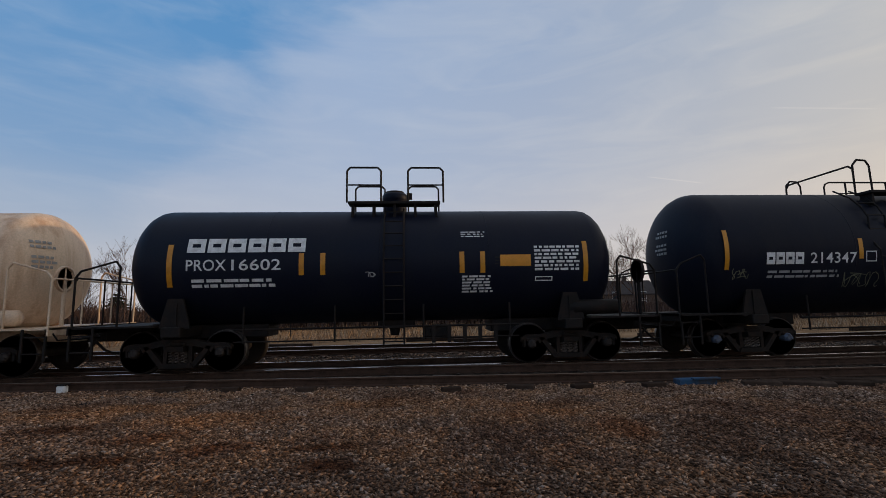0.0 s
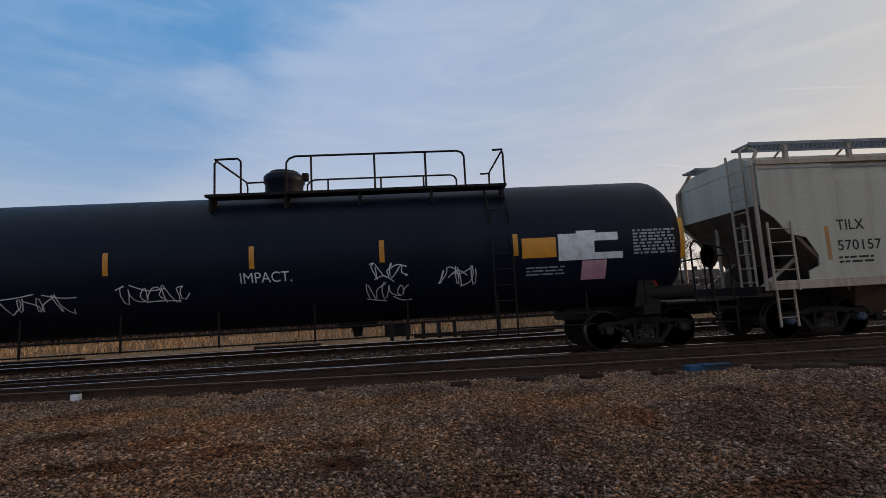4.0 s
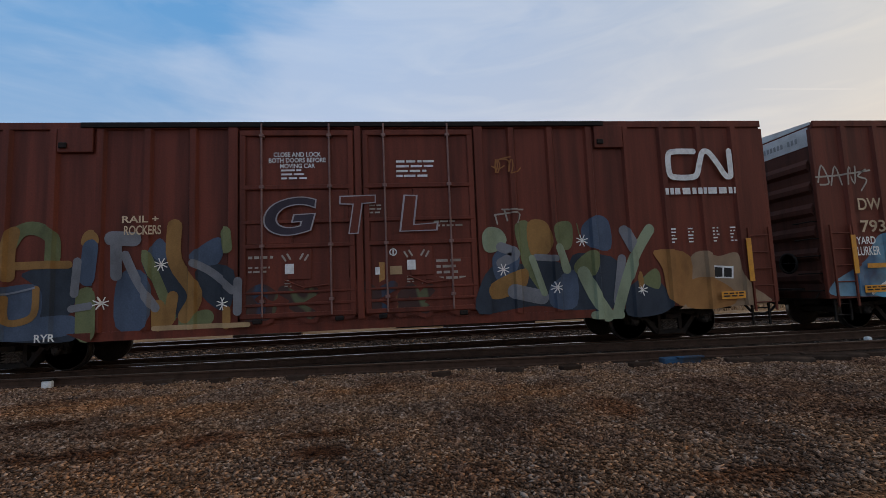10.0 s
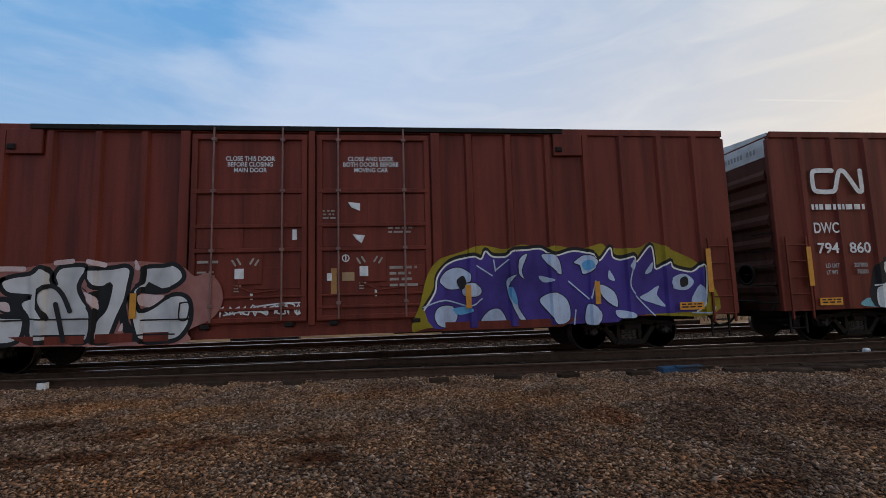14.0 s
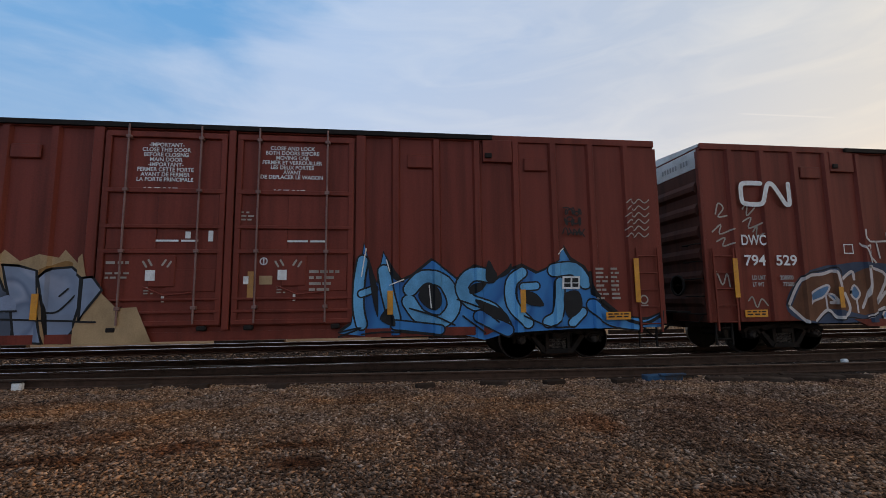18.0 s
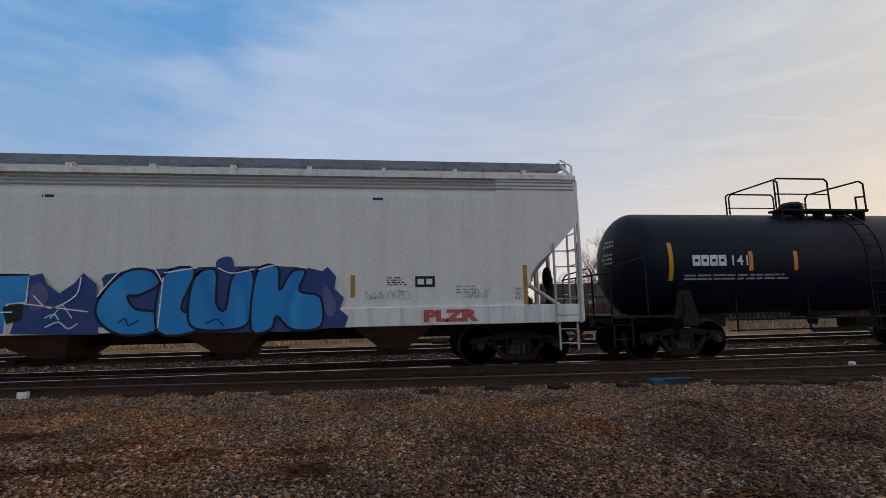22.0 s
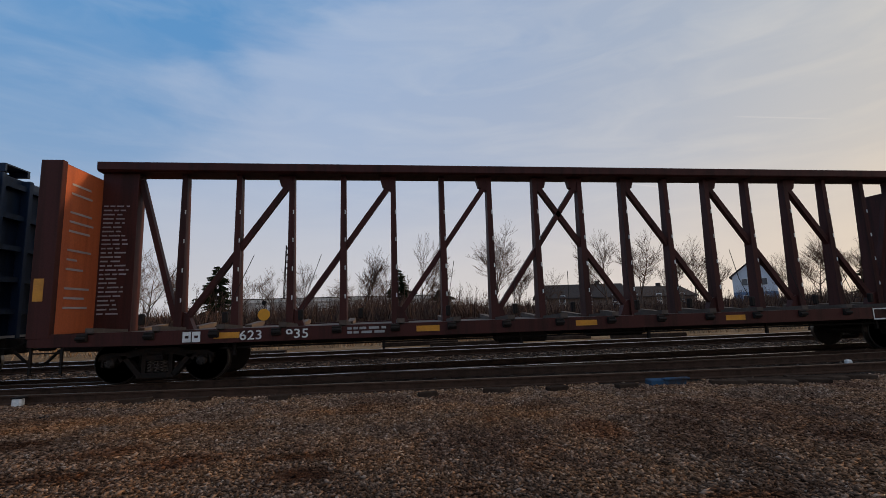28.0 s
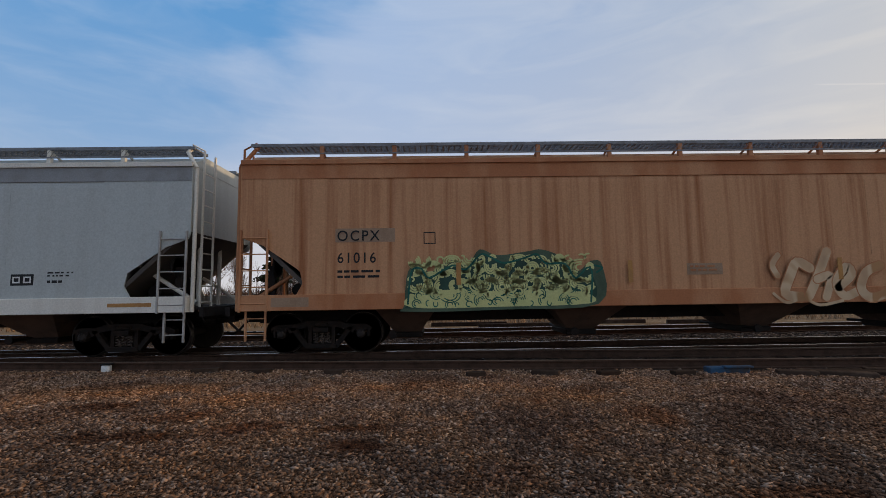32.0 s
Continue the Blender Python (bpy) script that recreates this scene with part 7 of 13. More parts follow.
def make_train():
    # 0: cream tank car
    c, f = tank_car("cream tank car with rust stains ahead of a black one", TANK_TAN, 11.3, 1.37, 2.37, 4.33,
                    dict(platform=(-1.1, 1.1), dome=(0.1, 0.32, 0.5), ladder=0.1, hoops=[(-1.1, -0.2, "box"), (0.4, 1.1, "box")], reflectors=(-5.0, -1.9, 1.6, 4.9)), "dark", TANK_TAN)
    bars(c, 4.2, 5.0, 2.75, 3.1, 5, f, True, BLACK, 3)
    hitch(c, -180.4)
    # 1: black tank car with a big name
    c, f = tank_car("black tank car with a row of big white name blocks", TANK_BLACK, 11.3, 1.37, 2.37, 4.33,
                    dict(platform=(-0.75, 1.42), raised=1, dome=(0.32, 0.30, 0.50), ladder=0.33, hoops=[(-0.78, 0.02, "box"), (0.66, 1.5, "box")], reflectors=(-4.45, -1.68, -1.22, 1.85, 2.32, 4.7)))
    stop_bars(c, -4.1, 2.75, 2.55, f, WHITE, True, 6, 0.74)
    number(c, "PROX 16602", -4.1, 2.32, 0.24, f, None, True, fit=(1.98, 0.24))
    bars(c, -4.0, -2.2, 1.80, 2.02, 2, f, True, WHITE, 5, 0.6, 0.1, 5)
    patch(c, 2.72, 3.42, 2.22, 2.48, f, True, ORANGE_PLATE, "orange_plate", 0.008)
    bars(c, 2.60, 3.30, 2.22, 2.44, 3, f, True, BLACK, 6, 0.4, 0.05)
    bars(c, 3.51, 4.6, 2.08, 2.68, 7, f, True, WHITE, 7, 0.6, 0.05, 5)
    bars(c, 1.85, 2.45, 2.88, 3.04, 3, f, True, WHITE, 8)
    bars(c, 1.85, 2.6, 1.62, 2.02, 6, f, True, WHITE, 9, 0.6, 0.3, 3)
    ring_mark(c, 3.52, 3.92, 1.88, 1.98, f, True, 0.02)
    scrawl(c, -0.3, -0.05, 2.0, 2.15, f, True, CHALK, 3, 6, 0.015)
    hitch(c, -167.38)
    # 2: long black tank car
    c, f = tank_car("long black tank car with chalky scrawls along its side", TANK_BLACK_B, 20.15, 1.59, 2.56, 8.57,
                    dict(platform=(-5.3, 1.15), dome=(-0.09, 0.46, 0.62), ladder=-5.46, half_w=1.14, far_w=0.47, deck=3.91, hoops=[],
                         rails=[[(-4.50, 3.95), (-4.50, 4.58), (-4.45, 4.68), (-4.33, 4.73), (-0.60, 4.73), (-0.50, 4.68), (-0.46, 4.60), (-0.46, 3.95)],
                                [(-5.69, 3.95), (-5.68, 4.62), (-5.55, 4.76), (-5.32, 4.74), (-5.24, 4.60), (-5.23, 3.95)], [(0.47, 3.95), (0.49, 4.60), (0.55, 4.71), (0.66, 4.75), (1.01, 4.76)]],
                         posts=[(-3.82, 4.73), (-2.53, 4.73), (-1.07, 4.73)], cross=[(-5.69, 4.62), (1.01, 4.76)],
                         reflectors=(-9.37, -6.04, -2.48, 0.54, 3.24, 6.2, 9.35), outlet=-1.5), "blue")
    stop_bars(c, -8.41, 2.30, 0.95, f, WHITE, True, 4)
    number(c, "214347", -7.32, 2.30, 0.25, f, None, True, fit=(1.16, 0.25))
    ring_mark(c, -5.92, -5.65, 2.2, 2.45, f, True, 0.022)
    bars(c, -8.35, -6.5, 1.8, 2.02, 2, f, True, CHALK, 5, 0.5, 0.1, 6)
    for k, (x0, x1, z0, z1) in enumerate(((-6.48, -5.38, 1.57, 2.0), (-4.58, -2.65, 1.37, 1.8), (-3.11, -2.25, 1.8, 2.1), (0.6, 1.6, 2.2, 2.5), (-9.3, -8.8, 1.8, 2.1), (-1.8, 0.0, 1.7, 2.1))):
        scrawl(c, x0, x1, z0, z1, f, True, MOSS_CHALK, 20 + k, 18, 0.018)
    outline_tag(c, f)
    patch(c, 4.30, 5.05, 2.14, 2.42, f, True, ORANGE_PLATE, "orange_plate", 0.008)
    bars(c, 4.36, 4.98, 2.17, 2.38, 5, f, True, BLACK, 6, 0.4, 0.05)
    for x0, x1, z0, z1 in ((4.05, 4.60, 2.02, 2.11), (4.63, 5.50, 2.04, 2.13), (5.53, 6.10, 2.06, 2.15), (6.13, 6.48, 2.05, 2.14)):
        patch(c, x0, x1, z0, z1, f, True, PATCH_CONCRETE, "paint_patch", 0.008)
    for x0, x1, z0, z1 in ((6.35, 6.55, 2.12, 2.24), (6.55, 6.80, 2.12, 2.34), (6.80, 7.15, 2.12, 2.46), (6.35, 7.2, 2.52, 2.9)):
        patch(c, x0, x1, z0, z1, f, True, PATCH_GREY, "paint_patch", 0.006)
    bars(c, 5.7, 6.5, 1.72, 1.95, 4, f, True, CHALK, 4, 0.3, 0.2, 5)
    lettering(c, "NON ODORIZED", 6.64, 2.06, 0.1, f, True, CHALK, fit=(0.84, 0.075))
    for w, x0, k, z in (("LIQUEFIED", 6.79, 0.56, 1.83), ("PETROLEUM", 6.77, 0.66, 1.72), ("GAS", 7.03, 0.25, 1.61)):
        lettering(c, w, x0, z, 0.1, f, True, CHALK, fit=(k, 0.075))
    ring_mark(c, 7.47, 7.95, 1.68, 1.96, f, True, 0.022, CHALK)
    for z in (2.19, 2.33, 2.47, 2.59):
        patch(c, 7.85, 8.95, z, z + 0.012, f, True, CHALK, "table_line", 0.008)
    bars(c, 7.85, 8.95, 2.20, 2.72, 11, f, True, CHALK, 7, 0.42, 0.05, 6)
    scrawl(c, 8.05, 8.65, 2.0, 2.15, f, True, CHALK, 29, 8, 0.018)
    placard(c, 8.81, 1.36, f, RED_PLACARD)
    hitch(c, -150.05)
    # 3: long black tank car
    c, f = tank_car("long glossy black tank car with white scrawls and a ladder platform", TANK_BLACK, 19.75, 1.60, 2.56, 8.57,
                    dict(platform=(-1.28, 5.48), dome=(0.08, 0.46, 0.62), ladder=5.2, half_w=1.14, far_w=0.47, deck=3.91, hoops=[],
                         rails=[[(-1.07, 4.78), (-0.57, 4.79), (-0.50, 4.72), (-0.50, 3.95)], [(0.49, 3.95), (0.50, 4.66), (0.57, 4.75), (0.70, 4.80), (4.36, 4.80), (4.48, 4.76), (4.53, 4.66), (4.53, 3.95)], [(5.20, 4.79), (5.44, 4.80)]],
                         posts=[(1.05, 4.80), (2.47, 4.80), (3.63, 4.80)], cross=[(-1.07, 4.78), (5.44, 4.80)],
                         reflectors=(-9.35, -6.08, -3.16, -0.18, 2.58, 5.52, 9.35), outlet=1.8))
    number(c, "TILX 309483", -8.33, 2.29, 0.26, f, None, True, fit=(2.14, 0.25))
    ring_mark(c, -5.96, -5.69, 2.18, 2.43, f, True, 0.022)
    bars(c, -8.3, -6.4, 1.78, 2.0, 2, f, True, CHALK, 5, 0.5, 0.1, 6)
    arrow_mark(c, -9.28, 2.36, 0.52, f)
    lettering(c, "IMPACT.", -0.44, 2.08, 0.2, f, True, name="tag", bold=0.0, fit=(1.08, 0.22))
    for k, (x0, x1, z0, z1) in enumerate(((-5.47, -3.81, 1.5, 2.0), (-3.15, -1.39, 1.58, 2.11), (2.17, 3.19, 1.45, 2.3), (3.67, 4.72, 1.63, 2.17))):
        scrawl(c, x0, x1, z0, z1, f, True, WHITE, 30 + k, 12, 0.022)
    patch(c, 5.66, 6.43, 2.2, 2.64, f, True, ORANGE_PLATE, "orange_plate", 0.008)
    bars(c, 5.76, 6.34, 2.28, 2.58, 4, f, True, BLACK, 6, 0.4, 0.05)
    for x0, x1, z0, z1 in ((6.48, 7.85, 2.52, 2.70), (6.48, 7.3, 2.24, 2.52), (6.48, 7.95, 2.11, 2.26), (6.9, 7.35, 2.70, 2.76)):
        patch(c, x0, x1, z0, z1, f, True, WHITE, "paint_patch", 0.009)
    bars(c, 8.2, 9.2, 2.15, 2.73, 8, f, True, CHALK, 7, 0.6, 0.05, 5)
    bars(c, 5.75, 6.8, 1.78, 2.0, 3, f, True, CHALK, 9)
    patch(c, 7.01, 7.58, 1.67, 2.09, f, True, PINK, "pink_label", 0.008)
    placard(c, 8.75, 1.43, f, RED_PLACARD)
    hitch(c, -128.83)
    # 4: taupe hopper
    c, f = hopper_car("taupe covered hopper with a curved side cut-out and rust stains", HOP_TAUPE, 9.25, 1.19, 1.40, 4.22, 7.58, [(-6.0, 1.1), (-1.62, 1.58), (1.62, 1.58), (6.0, 1.1)], HOP_TRIM, None, "round", "blue", "mesh", HOP_BROWN, 11, (4.02,), HOP_BROWN)
    number(c, "TILX", -7.48, 2.62, 0.25, f, BLACK, fit=(0.68, 0.24))
    number(c, "570157", -7.52, 2.14, 0.25, f, BLACK, fit=(1.08, 0.24))
    bars(c, -7.54, -6.6, 1.68, 1.88, 2, f, False, BLACK, 4)
    ring_mark(c, -5.55, -5.34, 2.25, 2.49, f, False, 0.02, BLACK)
    for x, z in ((-7.74, 2.18), (-5.36, 1.89), (-2.70, 1.92), (2.58, 1.87), (5.29, 1.88), (7.66, 2.10)):
        patch(c, x - 0.05, x + 0.05, z - (0.36 if abs(x) > 7 else 0.22), z + (0.42 if abs(x) > 7 else 0.22), f, False, RUST_REFLECT, "reflector", 0.004)
    for k, (x0, x1, z0, z1) in enumerate(((6.45, 7.1, 2.05, 2.28), (6.45, 7.05, 1.72, 1.82), (4.15, 5.0, 1.6, 1.8), (3.8, 4.2, 1.62, 1.72))):
        bars(c, x0, x1, z0, z1, 3 if k == 0 else 2, f, False, BLACK, 40 + k)
    patch(c, 4.3, 4.55, 1.6, 1.68, f, False, WHITE, "white_plate", 0.004)
    hitch(c, -108.25)
    # 5: dark green centre-beam car
    c = beam_car("empty dark green centre-beam lumber car with slotted top chord", CB_GREEN, CB_OLIVE, other_in=CB_BULK_DARK, slots="many", half=11.6, plates=(-5.35, -1.4, 2.15, 6.0), sill=SILL_RUST)
    number(c, "730574", -7.89, 0.97, 0.12, flat_face(1.535), fit=(0.52, 0.12))
    stop_bars(c, -8.97, 0.97, 0.36, flat_face(1.535), WHITE, False, 4)
    ring_mark(c, 4.66, 5.15, 0.80, 1.08, flat_face(1.54), False, 0.03)
    bars(c, 4.71, 5.1, 0.85, 1.03, 3, flat_face(1.54), False, WHITE, 3, 0.4, 0.1, 2)
    bars(c, -10.9, -10.4, 1.5, 4.2, 16, flat_face(0.165), False, CHALK, 4, 0.3, 0.5, 2)
    hitch(c, -86.2)
    # 6..11: boxcars
    build_boxcars()
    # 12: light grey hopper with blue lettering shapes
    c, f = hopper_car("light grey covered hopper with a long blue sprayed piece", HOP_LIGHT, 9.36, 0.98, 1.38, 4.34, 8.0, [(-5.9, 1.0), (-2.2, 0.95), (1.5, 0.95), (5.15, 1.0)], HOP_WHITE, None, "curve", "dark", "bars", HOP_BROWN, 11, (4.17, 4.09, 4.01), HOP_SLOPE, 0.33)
    number(c, "CAIX", -7.55, 2.58, 0.25, f, BLACK, bold=0.012, fit=(0.81, 0.23))
    number(c, "39670", -7.56, 2.20, 0.25, f, BLACK, bold=0.012, fit=(1.01, 0.22))
    blue_blocks(c)
    patch(c, -7.75, -6.0, 1.70, 1.97, flat_face(1.65), False, PATCH_HAZE, "paint_patch", 0.004)
    bars(c, -7.58, -6.2, 1.73, 1.95, 2, flat_face(1.652), False, BLACK, 4, 0.55, 0.05, 6)
    for x in (-8.04, 4.28, 8.07):
        h = 0.46 if abs(x) > 5 else 0.25
        patch(c, x - 0.05, x + 0.05, 1.85 - h, 1.85 + h * 0.9, f, False, RUST_REFLECT, "reflector", 0.004)
    patch(c, 5.61, 6.04, 1.80, 2.04, f, False, BLACK, "black_plate", 0.004)
    patch(c, 5.66, 5.80, 1.86, 1.98, f, False, WHITE, "white_plate", 0.02)
    patch(c, 5.85, 5.98, 1.86, 1.98, f, False, WHITE, "white_plate", 0.02)
    bars(c, 5.0, 5.45, 1.82, 2.02, 4, f, False, BLACK, 5)
    bars(c, 6.5, 7.1, 1.62, 1.82, 3, f, False, CHALK, 6)
    for x0, x1 in ((4.5, 5.0), (5.0, 5.5), (6.6, 7.3), (7.8, 8.0)):
        scrawl(c, x0, x1, 1.5, 1.78, f, False, CHALK, int(x0 * 10), 9, 0.012)
    lettering(c, "PLZR", 5.78, 1.18, 0.3, flat_face(1.632), material=SPRAY_RED, name="tag", bold=0.02, fit=(1.2, 0.26))
    for x in (-6.8, -1.9, 4.7):
        patch(c, x, x + 0.22, 3.72, 3.78, f, False, SPRAY_NAVY, "small_plate", 0.004)
    hitch(c, 58.25)
    # 13: short black tank car
    c, f = tank_car("short black tank car with a white number and small print", TANK_BLACK, 11.35, 1.35, 2.39, 4.37,
                    dict(platform=(-1.15, 1.50), dome=(0.05, 0.28, 0.36), ladder=0.75, hoops=[(-1.25, 0.35, "box")], cross=[(1.45, 4.58), (-1.15, 4.58)], rails=[[(1.16, 3.7), (1.16, 4.1), (1.45, 4.12)]], reflectors=(-4.7, -2.59, -1.36, 1.62, 4.85)), "dark")
    stop_bars(c, -4.15, 2.36, 0.92, f, WHITE, True, 4)
    number(c, "141", -3.1, 2.36, 0.26, f, None, True, fit=(0.42, 0.25))
    bars(c, -4.35, -1.5, 1.85, 2.02, 2, f, True, CHALK, 5, 0.5, 0.1, 7)
    lettering(c, "FRA AIP", 3.05, 2.55, 0.17, f, True)
    patch(c, 2.85, 3.55, 2.05, 2.42, f, True, ORANGE_PLATE, "orange_plate", 0.008)
    bars(c, 2.92, 3.48, 2.1, 2.38, 4, f, True, BLACK, 6, 0.4, 0.05)
    bars(c, 1.75, 2.95, 1.95, 2.85, 12, f, True, WHITE, 8, 0.38, 0.4, 3)
    bars(c, 3.65, 4.85, 2.08, 2.75, 11, f, True, CHALK, 7, 0.4, 0.05, 5)
    for z in (2.14, 2.32, 2.5, 2.72):
        patch(c, 3.65, 4.85, z, z + 0.012, f, True, CHALK, "table_line", 0.008)
    bars(c, 2.95, 3.7, 1.72, 1.84, 2, f, True, CHALK, 10, 0.4, 0.1, 4)
    placard(c, 4.05, 1.85, f, WHITE)
    hitch(c, 74.72)
    # 14: black tank car with a big name
    c, f = tank_car("black tank car with repainted patches and big white name blocks", TANK_BLACK_B, 12.4, 1.58, 2.43, 4.72,
                    dict(platform=(-0.75, 1.65), dome=(0.66, 0.46, 0.50), ladder=0.45, hoops=[], rails=[[(-0.26, 4.69), (0.28, 4.71), (0.38, 4.64), (0.38, 3.9)], [(-0.26, 4.26), (0.38, 4.27)], [(1.0, 3.9), (1.05, 4.50), (1.10, 4.66), (1.21, 4.72), (1.58, 4.73), (1.68, 4.66), (1.71, 4.46), (1.70, 3.9)], [(1.02, 4.28), (1.70, 4.30)]], cross=[(-0.26, 4.69)], reflectors=(-4.94, -2.07, 0.0, 1.91, 5.32), drop=0.33), "orange")
    stop_bars(c, -4.18, 2.63, 3.3, f, WHITE, True, 6, 0.74)
    number(c, "PROX 76011", -4.18, 2.18, 0.26, f, None, True, fit=(2.08, 0.26))
    bars(c, -4.18, -2.4, 1.62, 1.88, 3, f, True, CHALK, 5, 0.6, 0.2, 5)
    for x0, x1, z0, z1 in ((-1.65, 0.53, 1.3, 2.04), (-3.3, -2.4, 1.25, 1.6), (1.4, 2.3, 1.35, 1.8), (2.4, 3.1, 1.45, 1.75)):
        patch(c, x0, x1, z0, z1, f, True, PATCH_GREY, "paint_patch", 0.005)
    bars(c, 1.5, 2.25, 2.6, 2.9, 5, f, True, WHITE, 8)
    bars(c, 1.45, 2.15, 1.75, 2.0, 4, f, True, WHITE, 9)
    bars(c, 3.98, 5.1, 2.22, 2.8, 9, f, True, CHALK, 7, 0.6, 0.05, 5)
    ring_mark(c, 4.15, 4.6, 1.9, 2.2, f, True, 0.025)
    hitch(c, 88.2)
    # 15: blue centre-beam car
    c = beam_car("empty blue centre-beam lumber car with a bright blue bulkhead", CB_BLUE, CB_BLUE_BULK, sill=SILL_NAVY, slots="few", deck=PALE_DECK, half=11.5, panel=False, plates=(-11.2, -4.2, -0.1, 4.88, 9.9))
    stop_bars(c, -8.91, 1.0, 0.5, flat_face(1.535), WHITE, False, 4, 1.0)
    number(c, "735656", -7.87, 1.0, 0.13, flat_face(1.535), fit=(0.7, 0.13))
    ring_mark(c, 5.78, 6.32, 0.80, 1.08, flat_face(1.54), False, 0.03)
    bars(c, 5.83, 6.27, 0.84, 1.04, 6, flat_face(1.54), False, WHITE, 3, 0.6, 0.1)
    bars(c, 2.9, 3.7, 0.92, 1.02, 2, flat_face(1.535), False, CHALK, 6, 0.5, 0.1)
    bulk_print(c, 11.16, -1, CHALK, 3)
    hitch(c, 107.1)
    # 16: oxide red centre-beam car
    c = beam_car("empty oxide red centre-beam lumber car with one bulkhead in sunlit orange", CB_RED, CB_SUNLIT, other_in=CB_RED, half=11.5, chord0=4.74, chord1=5.0, plates=(-7.83, -3.7, -0.1, 3.62, 9.4))
    number(c, "623", -7.57, 0.96, 0.20, flat_face(1.545), fit=(0.43, 0.19))
    number(c, "935", -6.66, 0.96, 0.20, flat_face(1.545), fit=(0.45, 0.19))
    stop_bars(c, -8.67, 0.96, 0.36, flat_face(1.535), WHITE, False, 2)
    bars(c, -5.41, -4.58, 0.88, 1.05, 2, flat_face(1.535), False, CHALK, 4, 0.6, 0.1, 3)
    ring_mark(c, 7.35, 7.80, 0.80, 1.08, flat_face(1.54), False, 0.03)
    for e in (-1, 1):
        bars(c, e * 10.78 - 0.32, e * 10.78 + 0.30, 1.4, 4.0, 26, flat_face(0.165), False, TAG_LINE, 4, 0.35, 0.4, 2)
    bulk_print(c, 11.16, -1, TAG_LINE, 5)
    hitch(c, 131.4)
    # 17: grey hopper
    four = [(-6.35, 0.75), (-2.25, 0.95), (1.95, 0.95), (6.1, 0.85)]
    c, f = hopper_car("grey covered hopper with white bubble letters outlined in black", HOP_GREY, 9.92, 1.0, 1.34, 4.28, 8.26, four, HOP_LIGHT, HOP_BAND, "slope", "dark", "mesh", HOP_BROWN, 11, (), HOP_SHADE, 0.40)
    number(c, "OCPX", -8.13, 2.57, 0.25, f, BLACK, fit=(0.78, 0.25), spread=1.25)
    number(c, "61347", -8.13, 2.13, 0.25, f, BLACK, fit=(0.9, 0.25), spread=1.2)
    ring_mark(c, -6.76, -6.50, 2.31, 2.55, f, False, 0.02, BLACK)
    bars(c, -8.1, -7.5, 1.62, 1.85, 2, f, False, BLACK, 4)
    bubble_letters(c)
    scrawl(c, -5.6, -4.3, 1.6, 1.95, f, False, CHALK, 5, 6, 0.012)
    scrawl(c, -8.5, -8.2, 1.55, 1.8, f, False, CHALK, 6, 6, 0.012)
    patch(c, -0.32, 0.43, 1.62, 1.86, f, False, PATCH_OCHRE, "notice_plate", 0.004)
    bars(c, -0.24, 0.36, 1.66, 1.82, 2, flat_face(1.60), False, HOP_RUST_B, 4)
    patch(c, 6.16, 6.64, 1.62, 1.86, f, False, BLACK, "black_plate", 0.004)
    for x in (6.21, 6.44):
        ring_mark(c, x, x + 0.16, 1.67, 1.81, flat_face(1.59), False, 0.03)
    bars(c, 6.93, 7.5, 1.77, 1.9, 2, f, False, BLACK, 8, 0.5, 0.2, 4)
    bars(c, 6.93, 7.35, 1.63, 1.72, 1, f, False, BLACK, 9, 0.6, 0.1, 3)
    bars(c, -0.45, 0.62, 1.02, 1.24, 3, flat_face(1.632), False, BLACK, 7, 0.4, 0.25, 6)
    bars(c, 3.9, 4.3, 1.12, 1.2, 1, flat_face(1.632), False, BLACK, 5, 0.8, 0.1, 2)
    for x0, x1 in ((-8.92, -7.99), (-4.08, -3.17), (8.26, 9.18)):
        patch(c, x0, x1, 1.13, 1.21, f, False, RUST_REFLECT, "sill_plate", 0.004)
    patch(c, -6.6, -6.3, 1.12, 1.22, f, False, YELLOW, "sill_plate", 0.004)
    patch(c, -8.62, -8.42, 0.86, 1.0, f, False, HOP_LIGHT, "jacking_pad", 0.004)
    hitch(c, 154.1)
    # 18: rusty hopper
    c, f = hopper_car("rust-streaked brown covered hopper with green and cream sprayed pieces", HOP_RUST, 9.92, 1.0, 1.34, 4.30, 8.26, four, HOP_RUST_B, HOP_RUST_B, "slope", "dark", "mesh", HOP_BROWN, 11, (), HOP_SHADE, 0.42)
    patch(c, -7.85, -6.55, 2.46, 2.76, f, False, PATCH_TAUPE, "paint_patch", 0.004)
    number(c, "OCPX", -7.80, 2.6, 0.24, flat_face(1.60), BLACK, fit=(0.92, 0.23), spread=1.25)
    number(c, "61016", -7.80, 2.12, 0.24, f, BLACK, fit=(0.83, 0.23), spread=1.2)
    ring_mark(c, -5.93, -5.67, 2.40, 2.66, f, False, 0.02, BLACK)
    bars(c, -7.8, -6.8, 1.62, 1.85, 2, f, False, BLACK, 4)
    green_scribble(c)
    cream_letters(c)
    for x in (-5.18, -1.44, 3.2):
        patch(c, x - 0.05, x + 0.05, 1.5, 1.98, f, False, RUST_REFLECT, "reflector", 0.07)
    patch(c, -0.16, 0.63, 1.65, 1.9, f, False, PATCH_TAUPE, "notice_plate", 0.004)
    bars(c, -0.1, 0.55, 1.69, 1.85, 2, flat_face(1.60), False, HOP_RUST_B, 4)
    patch(c, -9.2, -8.4, 1.08, 1.28, flat_face(1.632), False, PATCH_TAUPE, "paint_patch", 0.004)
    hitch(c, 175.0)


